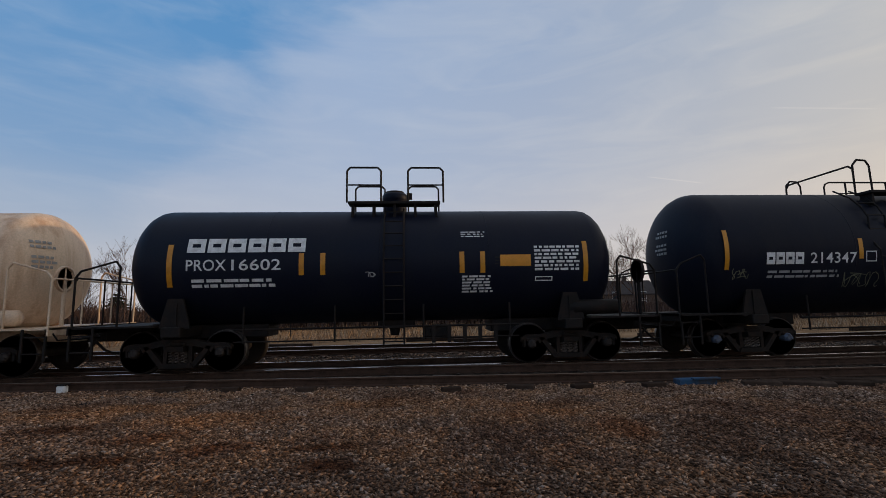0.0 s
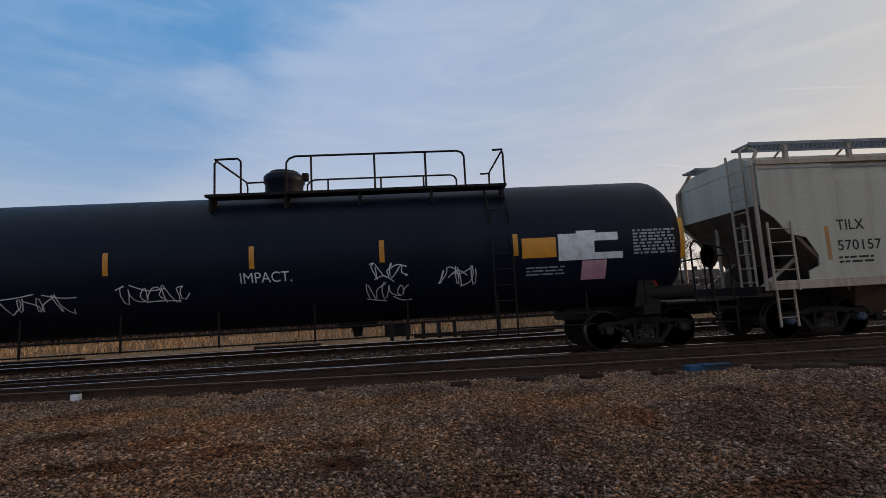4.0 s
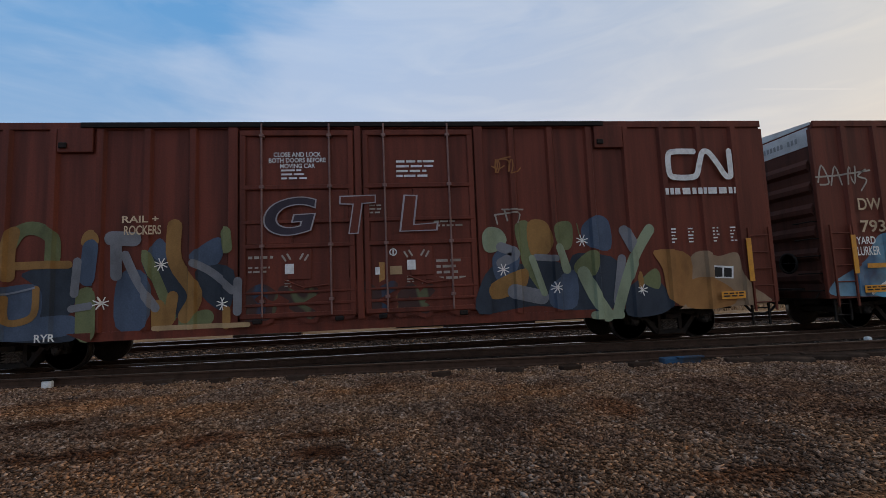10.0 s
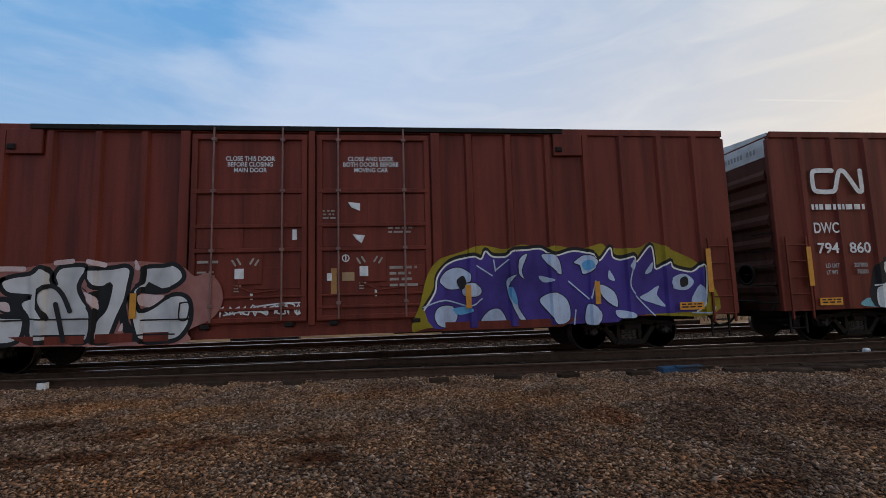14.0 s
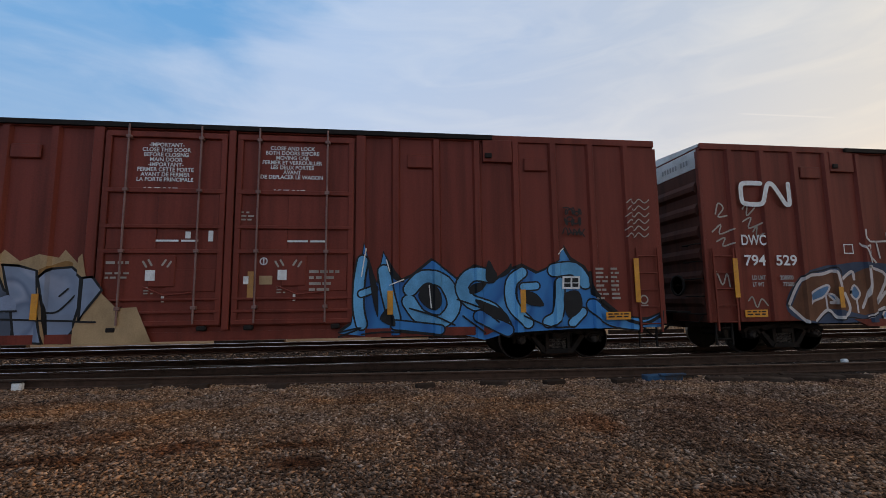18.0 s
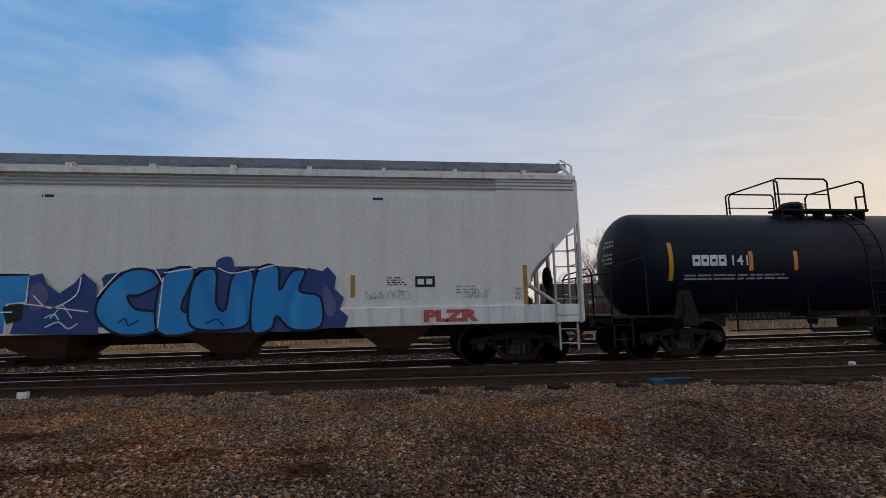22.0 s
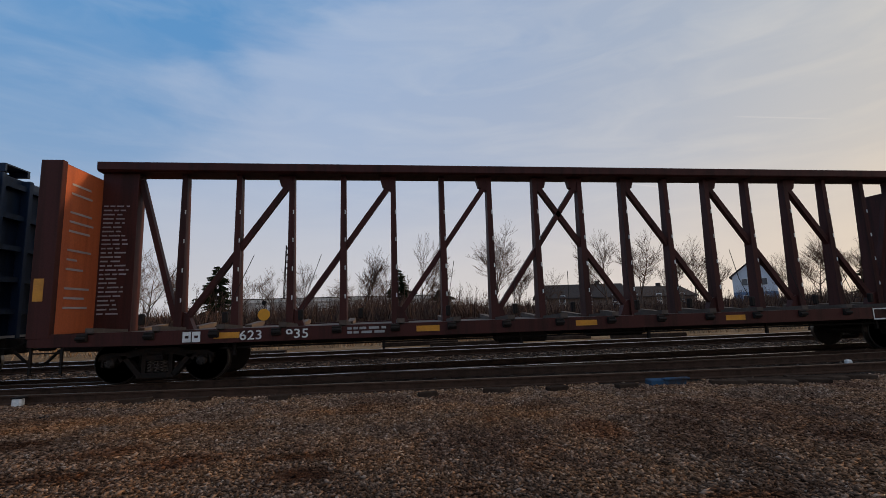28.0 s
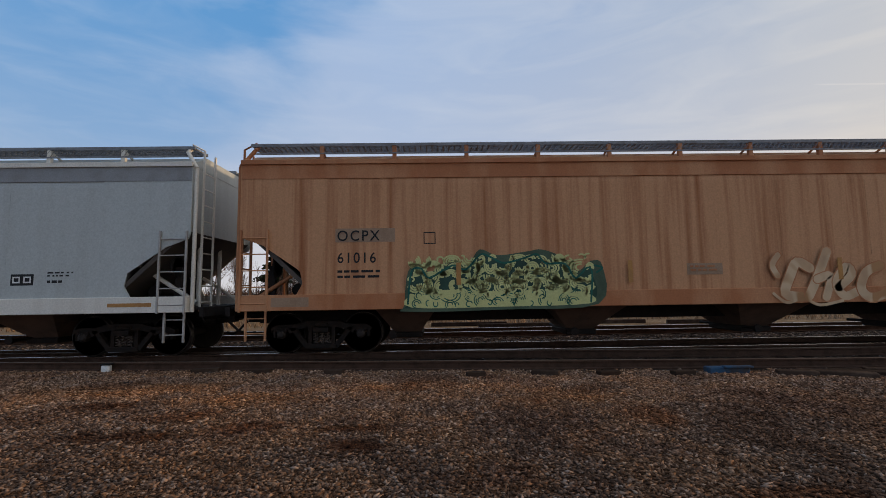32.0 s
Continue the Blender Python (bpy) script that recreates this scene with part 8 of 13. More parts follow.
PINK = surface("pink_label", (0.55, 0.28, 0.32), 0.6)
# slope sheets below the hopper ends: their shade is put into this dark brown
HOP_SHADE = surface("hopper_slope_shade", (0.055, 0.045, 0.038), 0.75, 0, (0.10, 0.075, 0.055), 0.6, 2)
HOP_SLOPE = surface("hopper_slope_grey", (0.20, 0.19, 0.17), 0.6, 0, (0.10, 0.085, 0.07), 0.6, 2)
HOP_BROWN = surface("hopper_bay_brown", (0.13, 0.075, 0.05), 0.75, 0, (0.05, 0.035, 0.028), 0.7, 2)
RUST_REFLECT = surface("faded_orange", (0.42, 0.20, 0.05), 0.6, 0, (0.28, 0.13, 0.05), 0.6, 6)
CB_OLIVE = surface("bulkhead_rusty_olive", (0.115, 0.080, 0.035), 0.65, 0, (0.045, 0.034, 0.022), 0.7, 2, STREAK)
CB_BULK_DARK = surface("bulkhead_dull_navy", (0.024, 0.032, 0.038), 0.6, 0, (0.040, 0.040, 0.038), 0.7, 2, STREAK)
CB_BLUE_BULK = surface("bulkhead_bright_blue", (0.030, 0.095, 0.23), 0.6, 0, (0.022, 0.06, 0.15), 0.7, 2, STREAK)
SILL_NAVY = surface("sill_grimy_navy", (0.010, 0.014, 0.024), 0.6, 0, (0.022, 0.018, 0.016), 0.7, 2, STREAK, spec=0.2)
PALE_DECK = surface("deck_boards_pale", (0.32, 0.30, 0.28), 0.8, 0, (0.22, 0.2, 0.18), 0.6, 3)
PATCH_GREY = surface("patch_grey_paint", (0.035, 0.037, 0.042), 0.6, 0, (0.028, 0.028, 0.03), 0.5, 4)
PATCH_CONCRETE = surface("patch_grey_overspray", (0.34, 0.34, 0.34), 0.6, 0, (0.28, 0.28, 0.28), 0.5, 4)
PATCH_HAZE = surface("patch_blue_grey", (0.20, 0.24, 0.30), 0.6, 0, (0.30, 0.31, 0.33), 0.7, 3)
PATCH_OCHRE = surface("notice_ochre", (0.30, 0.22, 0.10), 0.6, 0, (0.2, 0.15, 0.08), 0.5, 6)
PATCH_TAUPE = surface("patch_taupe_paint", (0.31, 0.20, 0.125), 0.6, 0, (0.24, 0.14, 0.08), 0.5, 4)


def spray(name, c, d=None):
    return surface("spray_" + name, c, 0.6, 0, d or [k * 0.5 for k in c], 0.8, 1.6, (1, 1, 0.6), 40, 0.06, (0.42, 0.68), spec=0.2)


SPRAY_SKY, SPRAY_NAVY = spray("sky", (0.13, 0.4, 0.66)), spray("navy", (0.02, 0.035, 0.13))
SPRAY_VIOLET, SPRAY_ICE = spray("violet", (0.068, 0.042, 0.235)), spray("ice", (0.5, 0.58, 0.72))
SPRAY_CREAM, SPRAY_PINK = spray("cream", (0.62, 0.46, 0.3)), spray("pink", (0.40, 0.175, 0.15), (0.22, 0.075, 0.06))
SPRAY_TEAL = spray("teal", (0.015, 0.12, 0.09))
SPRAY_OLIVE, SPRAY_BROWN = spray("olive", (0.32, 0.24, 0.02)), spray("brown", (0.32, 0.13, 0.045))
SPRAY_RED, SPRAY_GREY, SPRAY_AQUA = spray("red", (0.52, 0.1, 0.08)), spray("grey", (0.2, 0.22, 0.25)), spray("aqua", (0.21, 0.46, 0.51), (0.12, 0.30, 0.36))
SPRAY_TAN, SPRAY_SLATE, SPRAY_WHITE = spray("tan", (0.42, 0.28, 0.15)), spray("slate", (0.050, 0.070, 0.115)), spray("white", (0.78, 0.76, 0.71), (0.62, 0.58, 0.53))
SPRAY_SILVER_L = spray("pale_silver", (0.66, 0.66, 0.64))
SPRAY_ICE_D, SPRAY_SLATE_D = spray("dull_ice", (0.24, 0.29, 0.40)), spray("dark_slate", (0.035, 0.045, 0.06))
SPRAY_PINK_L = spray("pale_pink", (0.68, 0.52, 0.50), (0.5, 0.34, 0.32))
FADED_TAN, FADED_RUST, FADED_BLUE = spray("faded_tan", (0.324, 0.216, 0.135)), spray("faded_rust", (0.351, 0.162, 0.054)), spray("faded_blue", (0.0743, 0.101, 0.149))
FADED_GREY, FADED_GREEN = spray("faded_grey", (0.203, 0.203, 0.216)), spray("faded_green", (0.162, 0.176, 0.081))
SPRAY_DUST = spray("dusty_white", (0.38, 0.33, 0.28))


def wash(name, colours, scale=0.8, bands=1.0, warp=1.2, seed=0.0, tall=0.45, hard=0.35, dust=0.5):
    """Old spray paint: several colours that run softly into one another, thinned by dirt."""
    m = surface("wash_" + name, colours[0], 0.6, spec=0.2)
    nt = m.node_tree
    N, L = nt.nodes.new, nt.links.new
    co, mp, no = N("ShaderNodeTexCoord"), N("ShaderNodeMapping"), N("ShaderNodeTexNoise")
    mp.inputs["Location"].default_value = (seed * 7.3, 0.0, seed * 3.1)
    mp.inputs["Scale"].default_value = (1.0, 1.0, tall)
    L(co.outputs["Object"], mp.inputs["Vector"])
    L(mp.outputs["Vector"], no.inputs["Vector"])
    no.inputs["Scale"].default_value, no.inputs["Detail"].default_value, no.inputs["Distortion"].default_value = scale, 1.0, warp
    fr = N("ShaderNodeMath")
    fr.operation = "MULTIPLY"
    fr.inputs[1].default_value = bands
    L(no.outputs["Fac"], fr.inputs[0])
    wrap = N("ShaderNodeMath")
    wrap.operation = "FRACT"
    L(fr.outputs["Value"], wrap.inputs[0])
    r = N("ShaderNodeValToRGB")
    e = r.color_ramp.elements
    lo, hi = (0.30, 0.70) if bands <= 1 else (0.02, 0.98)
    gap = (hi - lo) / len(colours)
    e[0].position, e[0].color = lo, (*colours[0], 1)
    e[1].position, e[1].color = hi, (*colours[-1], 1)
    for k in range(1, len(colours)):
        e.new(lo + gap * (k - hard * 0.5)).color = (*colours[k - 1], 1)
        e.new(lo + gap * (k + hard * 0.5)).color = (*colours[k], 1)
    L(wrap.outputs["Value"], r.inputs["Fac"])
    g = N("ShaderNodeTexNoise")
    g.inputs["Scale"].default_value, g.inputs["Detail"].default_value = 2.6, 9.0
    L(co.outputs["Object"], g.inputs["Vector"])
    gr = N("ShaderNodeMapRange")
    gr.inputs["From Min"].default_value, gr.inputs["From Max"].default_value = 0.42, 0.72
    gr.inputs["To Max"].default_value = dust
    L(g.outputs["Fac"], gr.inputs["Value"])
    mx = N("ShaderNodeMixRGB")
    L(gr.outputs["Result"], mx.inputs["Fac"])
    L(r.outputs["Color"], mx.inputs["Color1"])
    mx.inputs["Color2"].default_value = (0.075, 0.035, 0.028, 1)
    L(mx.outputs["Color"], nt.nodes["Principled BSDF"].inputs["Base Color"])
    return m


OLD_RUST, OLD_BLUE, OLD_GREY = (0.34, 0.155, 0.045), (0.035, 0.058, 0.098), (0.21, 0.205, 0.215)
OLD_GREEN, OLD_CREAM, OLD_DARK = (0.105, 0.115, 0.06), (0.27, 0.20, 0.135), (0.055, 0.028, 0.024)
WASH_CLOUD = wash("cloud", [OLD_DARK, OLD_BLUE, OLD_DARK, OLD_GREEN, OLD_DARK], 0.8, 2.5, 1.0, 1.0)
WASH_CLOUD_B = wash("cloud_green", [OLD_DARK, OLD_GREEN, OLD_DARK, OLD_RUST, OLD_DARK], 0.8, 2.5, 1.0, 4.0)
CREAM_OLD = wash("cream", [(0.52, 0.34, 0.20), (0.60, 0.43, 0.27), (0.42, 0.22, 0.10)], 1.2, 1.0, 1.0, 8.0, 0.6, 0.5, 0.25)
WASH_SKY = wash("sky", [(0.14, 0.42, 0.60), (0.055, 0.24, 0.43), (0.24, 0.49, 0.62), (0.08, 0.32, 0.52), (0.14, 0.42, 0.60)], 0.6, 2.5, 0.9, 9.0, 0.5, 0.8, 0.35)
WASH_SKY_B = wash("sky_haze", [(0.16, 0.30, 0.38), (0.07, 0.16, 0.26), (0.14, 0.20, 0.26), (0.16, 0.30, 0.38)], 0.7, 2.5, 0.9, 10.0, 0.5, 0.8, 0.6)
WASH_SILVER = wash("silver", [(0.62, 0.61, 0.60), (0.48, 0.48, 0.48), (0.66, 0.64, 0.61), (0.62, 0.61, 0.60)], 0.8, 2.5, 0.8, 11.0, 0.4, 0.9, 0.22)
TAG_DIM, TAG_LINE = spray("dim_violet", (0.050, 0.040, 0.055)), spray("dim_white", (0.36, 0.33, 0.34), (0.24, 0.21, 0.22))

RIB_X = (3.42, 4.32, 5.24, 6.14, 7.03, 7.95, 8.83)


def box_side(x):
    """How far the boxcar's side stands out at x: flat wall, ribs, and the doors in the middle."""
    if abs(x) < 2.78:
        return 1.722
    near = min(abs(abs(x) - r) for r in RIB_X)
    return 1.603 + 0.075 * min(1.0, max(0.0, (0.10 - near) / 0.04))


BOX_SIDE = "ribbed"
BOX_CUTS = [-2.7801, -2.7799, 2.7799, 2.7801] + [e * r + k for e in (-1, 1) for r in RIB_X for k in (-0.10, -0.06, 0.06, 0.10)]


class Mural:
    """Sprayed shapes on a car's side; every coat lies a hair above the one before and follows the ribs."""

    def __init__(self, car, face):
        self.car, self.face, self.lift = car, face, 0.004

    def lay(self, name, verts, faces, material):
        bm = bmesh.new()
        vs = [bm.verts.new((x, 0.0, z)) for x, z in verts]
        for f in faces:
            try:
                bm.faces.new([vs[i] for i in f])
            except ValueError:
                pass
        if self.face == BOX_SIDE:
            lo, hi = min(x for x, _ in verts), max(x for x, _ in verts)
            for k in BOX_CUTS:
                if lo < k < hi:
                    bmesh.ops.bisect_plane(bm, geom=bm.verts[:] + bm.edges[:] + bm.faces[:], plane_co=(k, 0, 0), plane_no=(1, 0, 0))
        me = bpy.data.meshes.new(name)
        bm.to_mesh(me)
        bm.free()
        for v in me.vertices:
            v.co.y = -(box_side(v.co.x) if self.face == BOX_SIDE else self.face(v.co.z)) - self.lift
        me.materials.append(material)
        me.update()
        self.lift += 0.0007
        return stuff(part(name, me, [], self.car))

    def fill(self, material, outline, sharp=False, edge=None, w=0.03):
        pts = outline if sharp else bend(outline[-2:] + outline + outline[:3], 4)
        if not sharp:
            pts = pts[8:8 + 4 * len(outline)]
        tris = tessellate_polygon([[Vector((x, z, 0)) for x, z in pts]])
        self.lay("spray_fill", pts, tris, material)
        if edge:
            self.line(edge, w, pts + pts[:2], smooth=False)

    def line(self, material, w, *lines, smooth=True):
        s = Shape()
        for q in lines:
            ribbon(s, bend(q, 4) if smooth else q, w, 0.0)
        self.lay("spray_line", [(a, c) for a, _, c in s.v], s.f, material)

    def fat(self, material, outline, w, edge, pts):
        """One fat stroke of a letter with its darker rim."""
        if edge:
            self.line(outline, w + 2 * edge, pts)
        self.line(material, w, pts)

    def star(self, material, at):
        x, z = at
        self.line(material, 0.022, *[[(x - 0.13 * math.cos(a), z - 0.13 * math.sin(a)), (x + 0.13 * math.cos(a), z + 0.13 * math.sin(a))] for a in (0.3, 1.1, 1.9, 2.7)], smooth=False)

    def word(self, material, text, low, high):
        """Hand-sprayed capitals that fill the space between two corners."""
        w, h = high[0] - low[0], high[1] - low[1]
        y = box_side((low[0] + high[0]) / 2) + 0.07 if self.face == BOX_SIDE else self.face(low[1])
        lettering(self.car, text, low[0], low[1] + h / 2, h * 1.4, flat_face(y), material=material, name="tag", bold=0.004, fit=(w, h))

    def curls(self, material, x0, x1, z0, z1, across, up, w, seed):
        """Nested loops, drawn close together like one long restless line."""
        rng = random.Random(seed)
        lines = []
        for i in range(across):
            for j in range(up):
                cx, cz = x0 + (x1 - x0) * (i + 0.5 + rng.uniform(-0.25, 0.25)) / across, z0 + (z1 - z0) * (j + 0.5 + rng.uniform(-0.25, 0.25)) / up
                r, turn, a0, wide = (z1 - z0) / up * rng.uniform(0.6, 0.9), rng.uniform(2.6, 4.6), rng.uniform(0, 6.3), rng.uniform(0.7, 1.5)
                for q in (1.0, 0.68, 0.38):
                    lines.append([(cx + r * q * wide * math.cos(a0 + turn * k / 8), cz + r * q * math.sin(a0 + turn * k / 8)) for k in range(9)])
        lines = [q for q in lines if min(x for x, _ in q) > x0 and max(x for x, _ in q) < x1 and min(z for _, z in q) > z0 and max(z for _, z in q) < z1]
        self.line(material, w, *lines)


SPRAY_ORANGE_D, SPRAY_PALE_GREEN, SPRAY_CHALKY = spray("dull_orange", (0.30, 0.155, 0.05)), spray("pale_green", (0.27, 0.31, 0.20)), spray("chalky", (0.44, 0.385, 0.34), (0.30, 0.25, 0.22))
SPRAY_PLUM, FADED_RED, SPRAY_UMBER = spray("plum", (0.060, 0.034, 0.050)), spray("faded_red", (0.24, 0.062, 0.030)), spray("umber", (0.16, 0.066, 0.034))
SPRAY_BONE, SPRAY_DULL_BLUE, SPRAY_ROSE = spray("bone", (0.58, 0.52, 0.49), (0.42, 0.36, 0.34)), spray("dull_blue", (0.10, 0.20, 0.33)), spray("rose", (0.27, 0.135, 0.125), (0.15, 0.06, 0.055))
SPRAY_LIME_D, SPRAY_PALE_FORM = spray("dull_lime", (0.36, 0.34, 0.15)), spray("pale_form", (0.66, 0.66, 0.67), (0.50, 0.50, 0.53))
SPRAY_DEEP, SPRAY_VIOLET_G = spray("deep_indigo", (0.028, 0.055, 0.19), (0.06, 0.08, 0.17)), spray("grey_violet", (0.13, 0.14, 0.26))
DUSTY_VIOLET = spray("dusty_violet", (0.15, 0.10, 0.12))
DUSTY_BROWN = spray("dusty_brown", (0.20, 0.125, 0.10), (0.10, 0.05, 0.04))
SPRAY_TEAL_D = spray("dark_teal", (0.030, 0.075, 0.055))
SPRAY_TEAL_H, SPRAY_LIME_W, OLD_CHALK = spray("teal_haze", (0.075, 0.115, 0.075)), spray("washed_lime", (0.55, 0.55, 0.24), (0.42, 0.46, 0.20)), spray("old_chalk", (0.22, 0.24, 0.28))
WASH_SLATE = wash("slate", [(0.075, 0.095, 0.13), (0.055, 0.065, 0.09), (0.11, 0.135, 0.18), (0.075, 0.095, 0.13)], 0.9, 2.5, 0.9, 14.0, 0.7, 0.8, 0.2)
WASH_ICE = wash("ice", [(0.20, 0.25, 0.34), (0.14, 0.18, 0.26), (0.27, 0.31, 0.40), (0.20, 0.25, 0.34)], 0.9, 2.5, 0.9, 15.0, 0.7, 0.8, 0.2)
WASH_BLUE = wash("flame_blue", [(0.035, 0.20, 0.47), (0.022, 0.12, 0.33), (0.07, 0.28, 0.55), (0.035, 0.20, 0.47)], 0.8, 2.5, 0.9, 16.0, 0.6, 0.8, 0.1)
WASH_CYAN = wash("block_blue", [(0.016, 0.23, 0.52), (0.014, 0.18, 0.46), (0.028, 0.29, 0.58), (0.016, 0.23, 0.52)], 0.7, 2.5, 0.8, 17.0, 0.5, 0.9, 0.08)


def silver_letters(c):
    """Fat silver letters with black outlines on a pink haze."""
    p = Mural(c, BOX_SIDE)
    p.fill(SPRAY_PINK, [(-9.2, 1.44), (-9.07, 2.13), (-8.69, 2.28), (-8.14, 2.35), (-7.51, 2.17), (-7.06, 2.27), (-6.25, 2.24), (-5.78, 2.16), (-4.83, 2.29), (-4.1, 2.25), (-3.37, 2.26), (-2.62, 2.15), (-2.32, 1.93), (-2.06, 1.99), (-1.82, 1.74), (-1.77, 1.37), (-1.97, 1.06), (-2.42, 0.84), (-2.68, 0.57), (-6.24, 0.66), (-9.24, 0.81), (-9.46, 0.83), (-9.65, 0.86), (-9.55, 1.11), (-9.31, 1.11)])
    p.fill(WASH_SILVER, [(-9.21, 1.73), (-9.13, 1.99), (-8.74, 2.03), (-8.39, 2.07), (-8.27, 2.18), (-8.08, 2.22), (-7.88, 2.16), (-7.89, 1.76), (-7.84, 1.63), (-7.77, 1.85), (-7.62, 1.98), (-7.51, 2.04), (-7.36, 2.01), (-7.44, 1.75), (-7.50, 1.49), (-7.48, 1.39), (-7.27, 1.28), (-7.16, 1.10), (-7.12, 0.90), (-7.17, 0.78), (-7.71, 0.78), (-7.77, 1.00), (-7.77, 1.17), (-7.72, 1.43), (-7.85, 1.23), (-8.00, 1.19), (-8.11, 1.24), (-8.14, 1.41), (-8.06, 1.70), (-8.15, 1.53), (-8.28, 1.25), (-8.40, 1.06), (-8.70, 0.91), (-9.14, 0.88), (-9.21, 1.10), (-8.93, 1.27), (-8.67, 1.49), (-8.49, 1.71), (-8.84, 1.61)], edge=BLACK, w=0.09)
    p.fill(WASH_SILVER, [(-7.28, 1.95), (-7.19, 2.08), (-6.83, 2.04), (-6.42, 1.98), (-6.39, 2.18), (-6.19, 2.17), (-6.15, 1.95), (-6.11, 1.60), (-6.07, 1.30), (-5.90, 1.22), (-5.58, 1.20), (-5.53, 1.11), (-5.57, 0.82), (-5.73, 0.69), (-6.01, 0.68), (-6.24, 0.84), (-6.37, 1.06), (-6.47, 0.90), (-6.64, 0.72), (-6.86, 0.71), (-7.10, 1.02), (-7.18, 1.16), (-7.33, 1.31), (-7.39, 1.45), (-7.22, 1.51), (-7.05, 1.50), (-6.84, 1.61), (-6.88, 1.70), (-7.26, 1.73)], edge=BLACK, w=0.09)
    p.fill(WASH_SILVER, [(-6.01, 1.93), (-5.78, 2.02), (-5.49, 2.06), (-5.37, 2.16), (-5.21, 2.17), (-5.09, 2.05), (-5.08, 1.89), (-5.00, 1.83), (-5.05, 1.99), (-4.95, 2.17), (-4.71, 2.21), (-4.49, 2.20), (-4.43, 2.10), (-4.53, 1.92), (-4.57, 1.74), (-4.46, 1.50), (-4.30, 1.29), (-4.27, 1.07), (-4.28, 0.83), (-4.35, 0.68), (-4.61, 0.66), (-4.82, 0.71), (-5.32, 0.70), (-5.46, 0.82), (-5.49, 1.17), (-5.62, 1.37), (-5.64, 1.52), (-5.45, 1.60), (-5.84, 1.65), (-5.99, 1.77)], edge=BLACK, w=0.09)
    p.fill(WASH_SILVER, [(-4.44, 2.12), (-4.29, 2.13), (-3.92, 2.15), (-3.71, 2.18), (-3.59, 2.08), (-3.63, 1.78), (-3.68, 1.48), (-3.82, 1.12), (-3.92, 0.82), (-3.96, 0.67), (-4.25, 0.67), (-4.26, 0.95), (-4.22, 1.12), (-4.06, 1.33), (-3.98, 1.79), (-4.11, 1.74), (-4.29, 1.76), (-4.42, 1.92)], edge=BLACK, w=0.09)
    p.fill(WASH_SILVER, [(-3.63, 1.49), (-3.50, 1.71), (-3.37, 1.82), (-3.34, 1.99), (-3.31, 2.14), (-3.00, 2.16), (-2.75, 2.19), (-2.56, 2.06), (-2.53, 1.88), (-2.70, 1.73), (-2.95, 1.64), (-3.24, 1.65), (-3.38, 1.69), (-3.45, 1.51)], edge=BLACK, w=0.09)
    p.fill(WASH_SILVER, [(-3.60, 1.51), (-3.45, 1.47), (-3.37, 1.26), (-3.15, 1.34), (-2.89, 1.52), (-2.58, 1.57), (-2.40, 1.44), (-2.36, 1.14), (-2.42, 0.90), (-2.61, 0.68), (-2.92, 0.63), (-3.34, 0.65), (-3.49, 0.93)], edge=BLACK, w=0.09)
    p.fill(BLACK, [(-6.65, 1.18), (-6.53, 1.55), (-6.40, 1.84), (-6.35, 1.18)], sharp=True)
    p.fill(BLACK, [(-7.27, 1.71), (-7.11, 1.66), (-6.87, 1.68), (-7.03, 1.52), (-7.21, 1.51)], sharp=True)
    p.fill(BLACK, [(-4.56, 1.80), (-4.36, 1.64), (-4.02, 1.75), (-4.06, 1.30), (-4.19, 1.12), (-4.28, 1.27), (-4.18, 1.48), (-4.45, 1.68)], sharp=True)
    p.fill(BLACK, [(-3.40, 1.63), (-3.25, 1.84), (-2.99, 1.70), (-2.64, 1.76), (-2.89, 1.60), (-3.16, 1.57)], sharp=True)
    p.fill(BLACK, [(-3.69, 1.48), (-3.60, 1.05), (-3.34, 0.65), (-3.63, 0.66), (-3.78, 1.08)], sharp=True)
    p.fill(BLACK, [(-6.10, 1.98), (-6.15, 1.72), (-6.01, 1.62), (-5.49, 1.60), (-5.64, 1.41), (-5.53, 1.20), (-5.87, 1.24), (-6.05, 1.38)], sharp=True)
    p.fill(BLACK, [(-9.21, 1.72), (-8.84, 1.62), (-8.49, 1.72), (-8.72, 1.47), (-9.19, 1.27)], sharp=True)
    p.fill(SPRAY_PINK_L, [(-6.62, 1.20), (-6.57, 1.51), (-6.50, 1.20)])
    p.fill(SPRAY_PINK_L, [(-6.04, 1.50), (-5.85, 1.49), (-5.80, 1.32), (-5.98, 1.36)])
    p.fill(SPRAY_PINK_L, [(-4.48, 1.65), (-4.24, 1.57), (-4.19, 1.30)])
    p.fill(SPRAY_PINK_L, [(-3.39, 1.58), (-3.08, 1.57), (-2.94, 1.53), (-3.21, 1.33), (-3.39, 1.40)])
    p.fill(SPRAY_PINK_L, [(-6.47, 0.70), (-6.30, 0.81), (-6.19, 0.69)])
    p.fill(SPRAY_PINK_L, [(-3.79, 0.88), (-3.72, 1.03), (-3.71, 0.88)])
    p.line(BLACK, 0.09, [(-5.31, 1.66), (-5.25, 1.73), (-5.12, 1.80), (-4.98, 1.76), (-4.84, 1.59), (-4.71, 1.29)], [(-5.31, 1.66), (-5.30, 1.46), (-5.13, 1.16)], [(-4.98, 1.44), (-4.89, 1.09), (-4.80, 0.71)], [(-7.42, 2.01), (-7.28, 1.74), (-7.48, 1.42)], [(-8.71, 1.20), (-8.44, 1.17)])
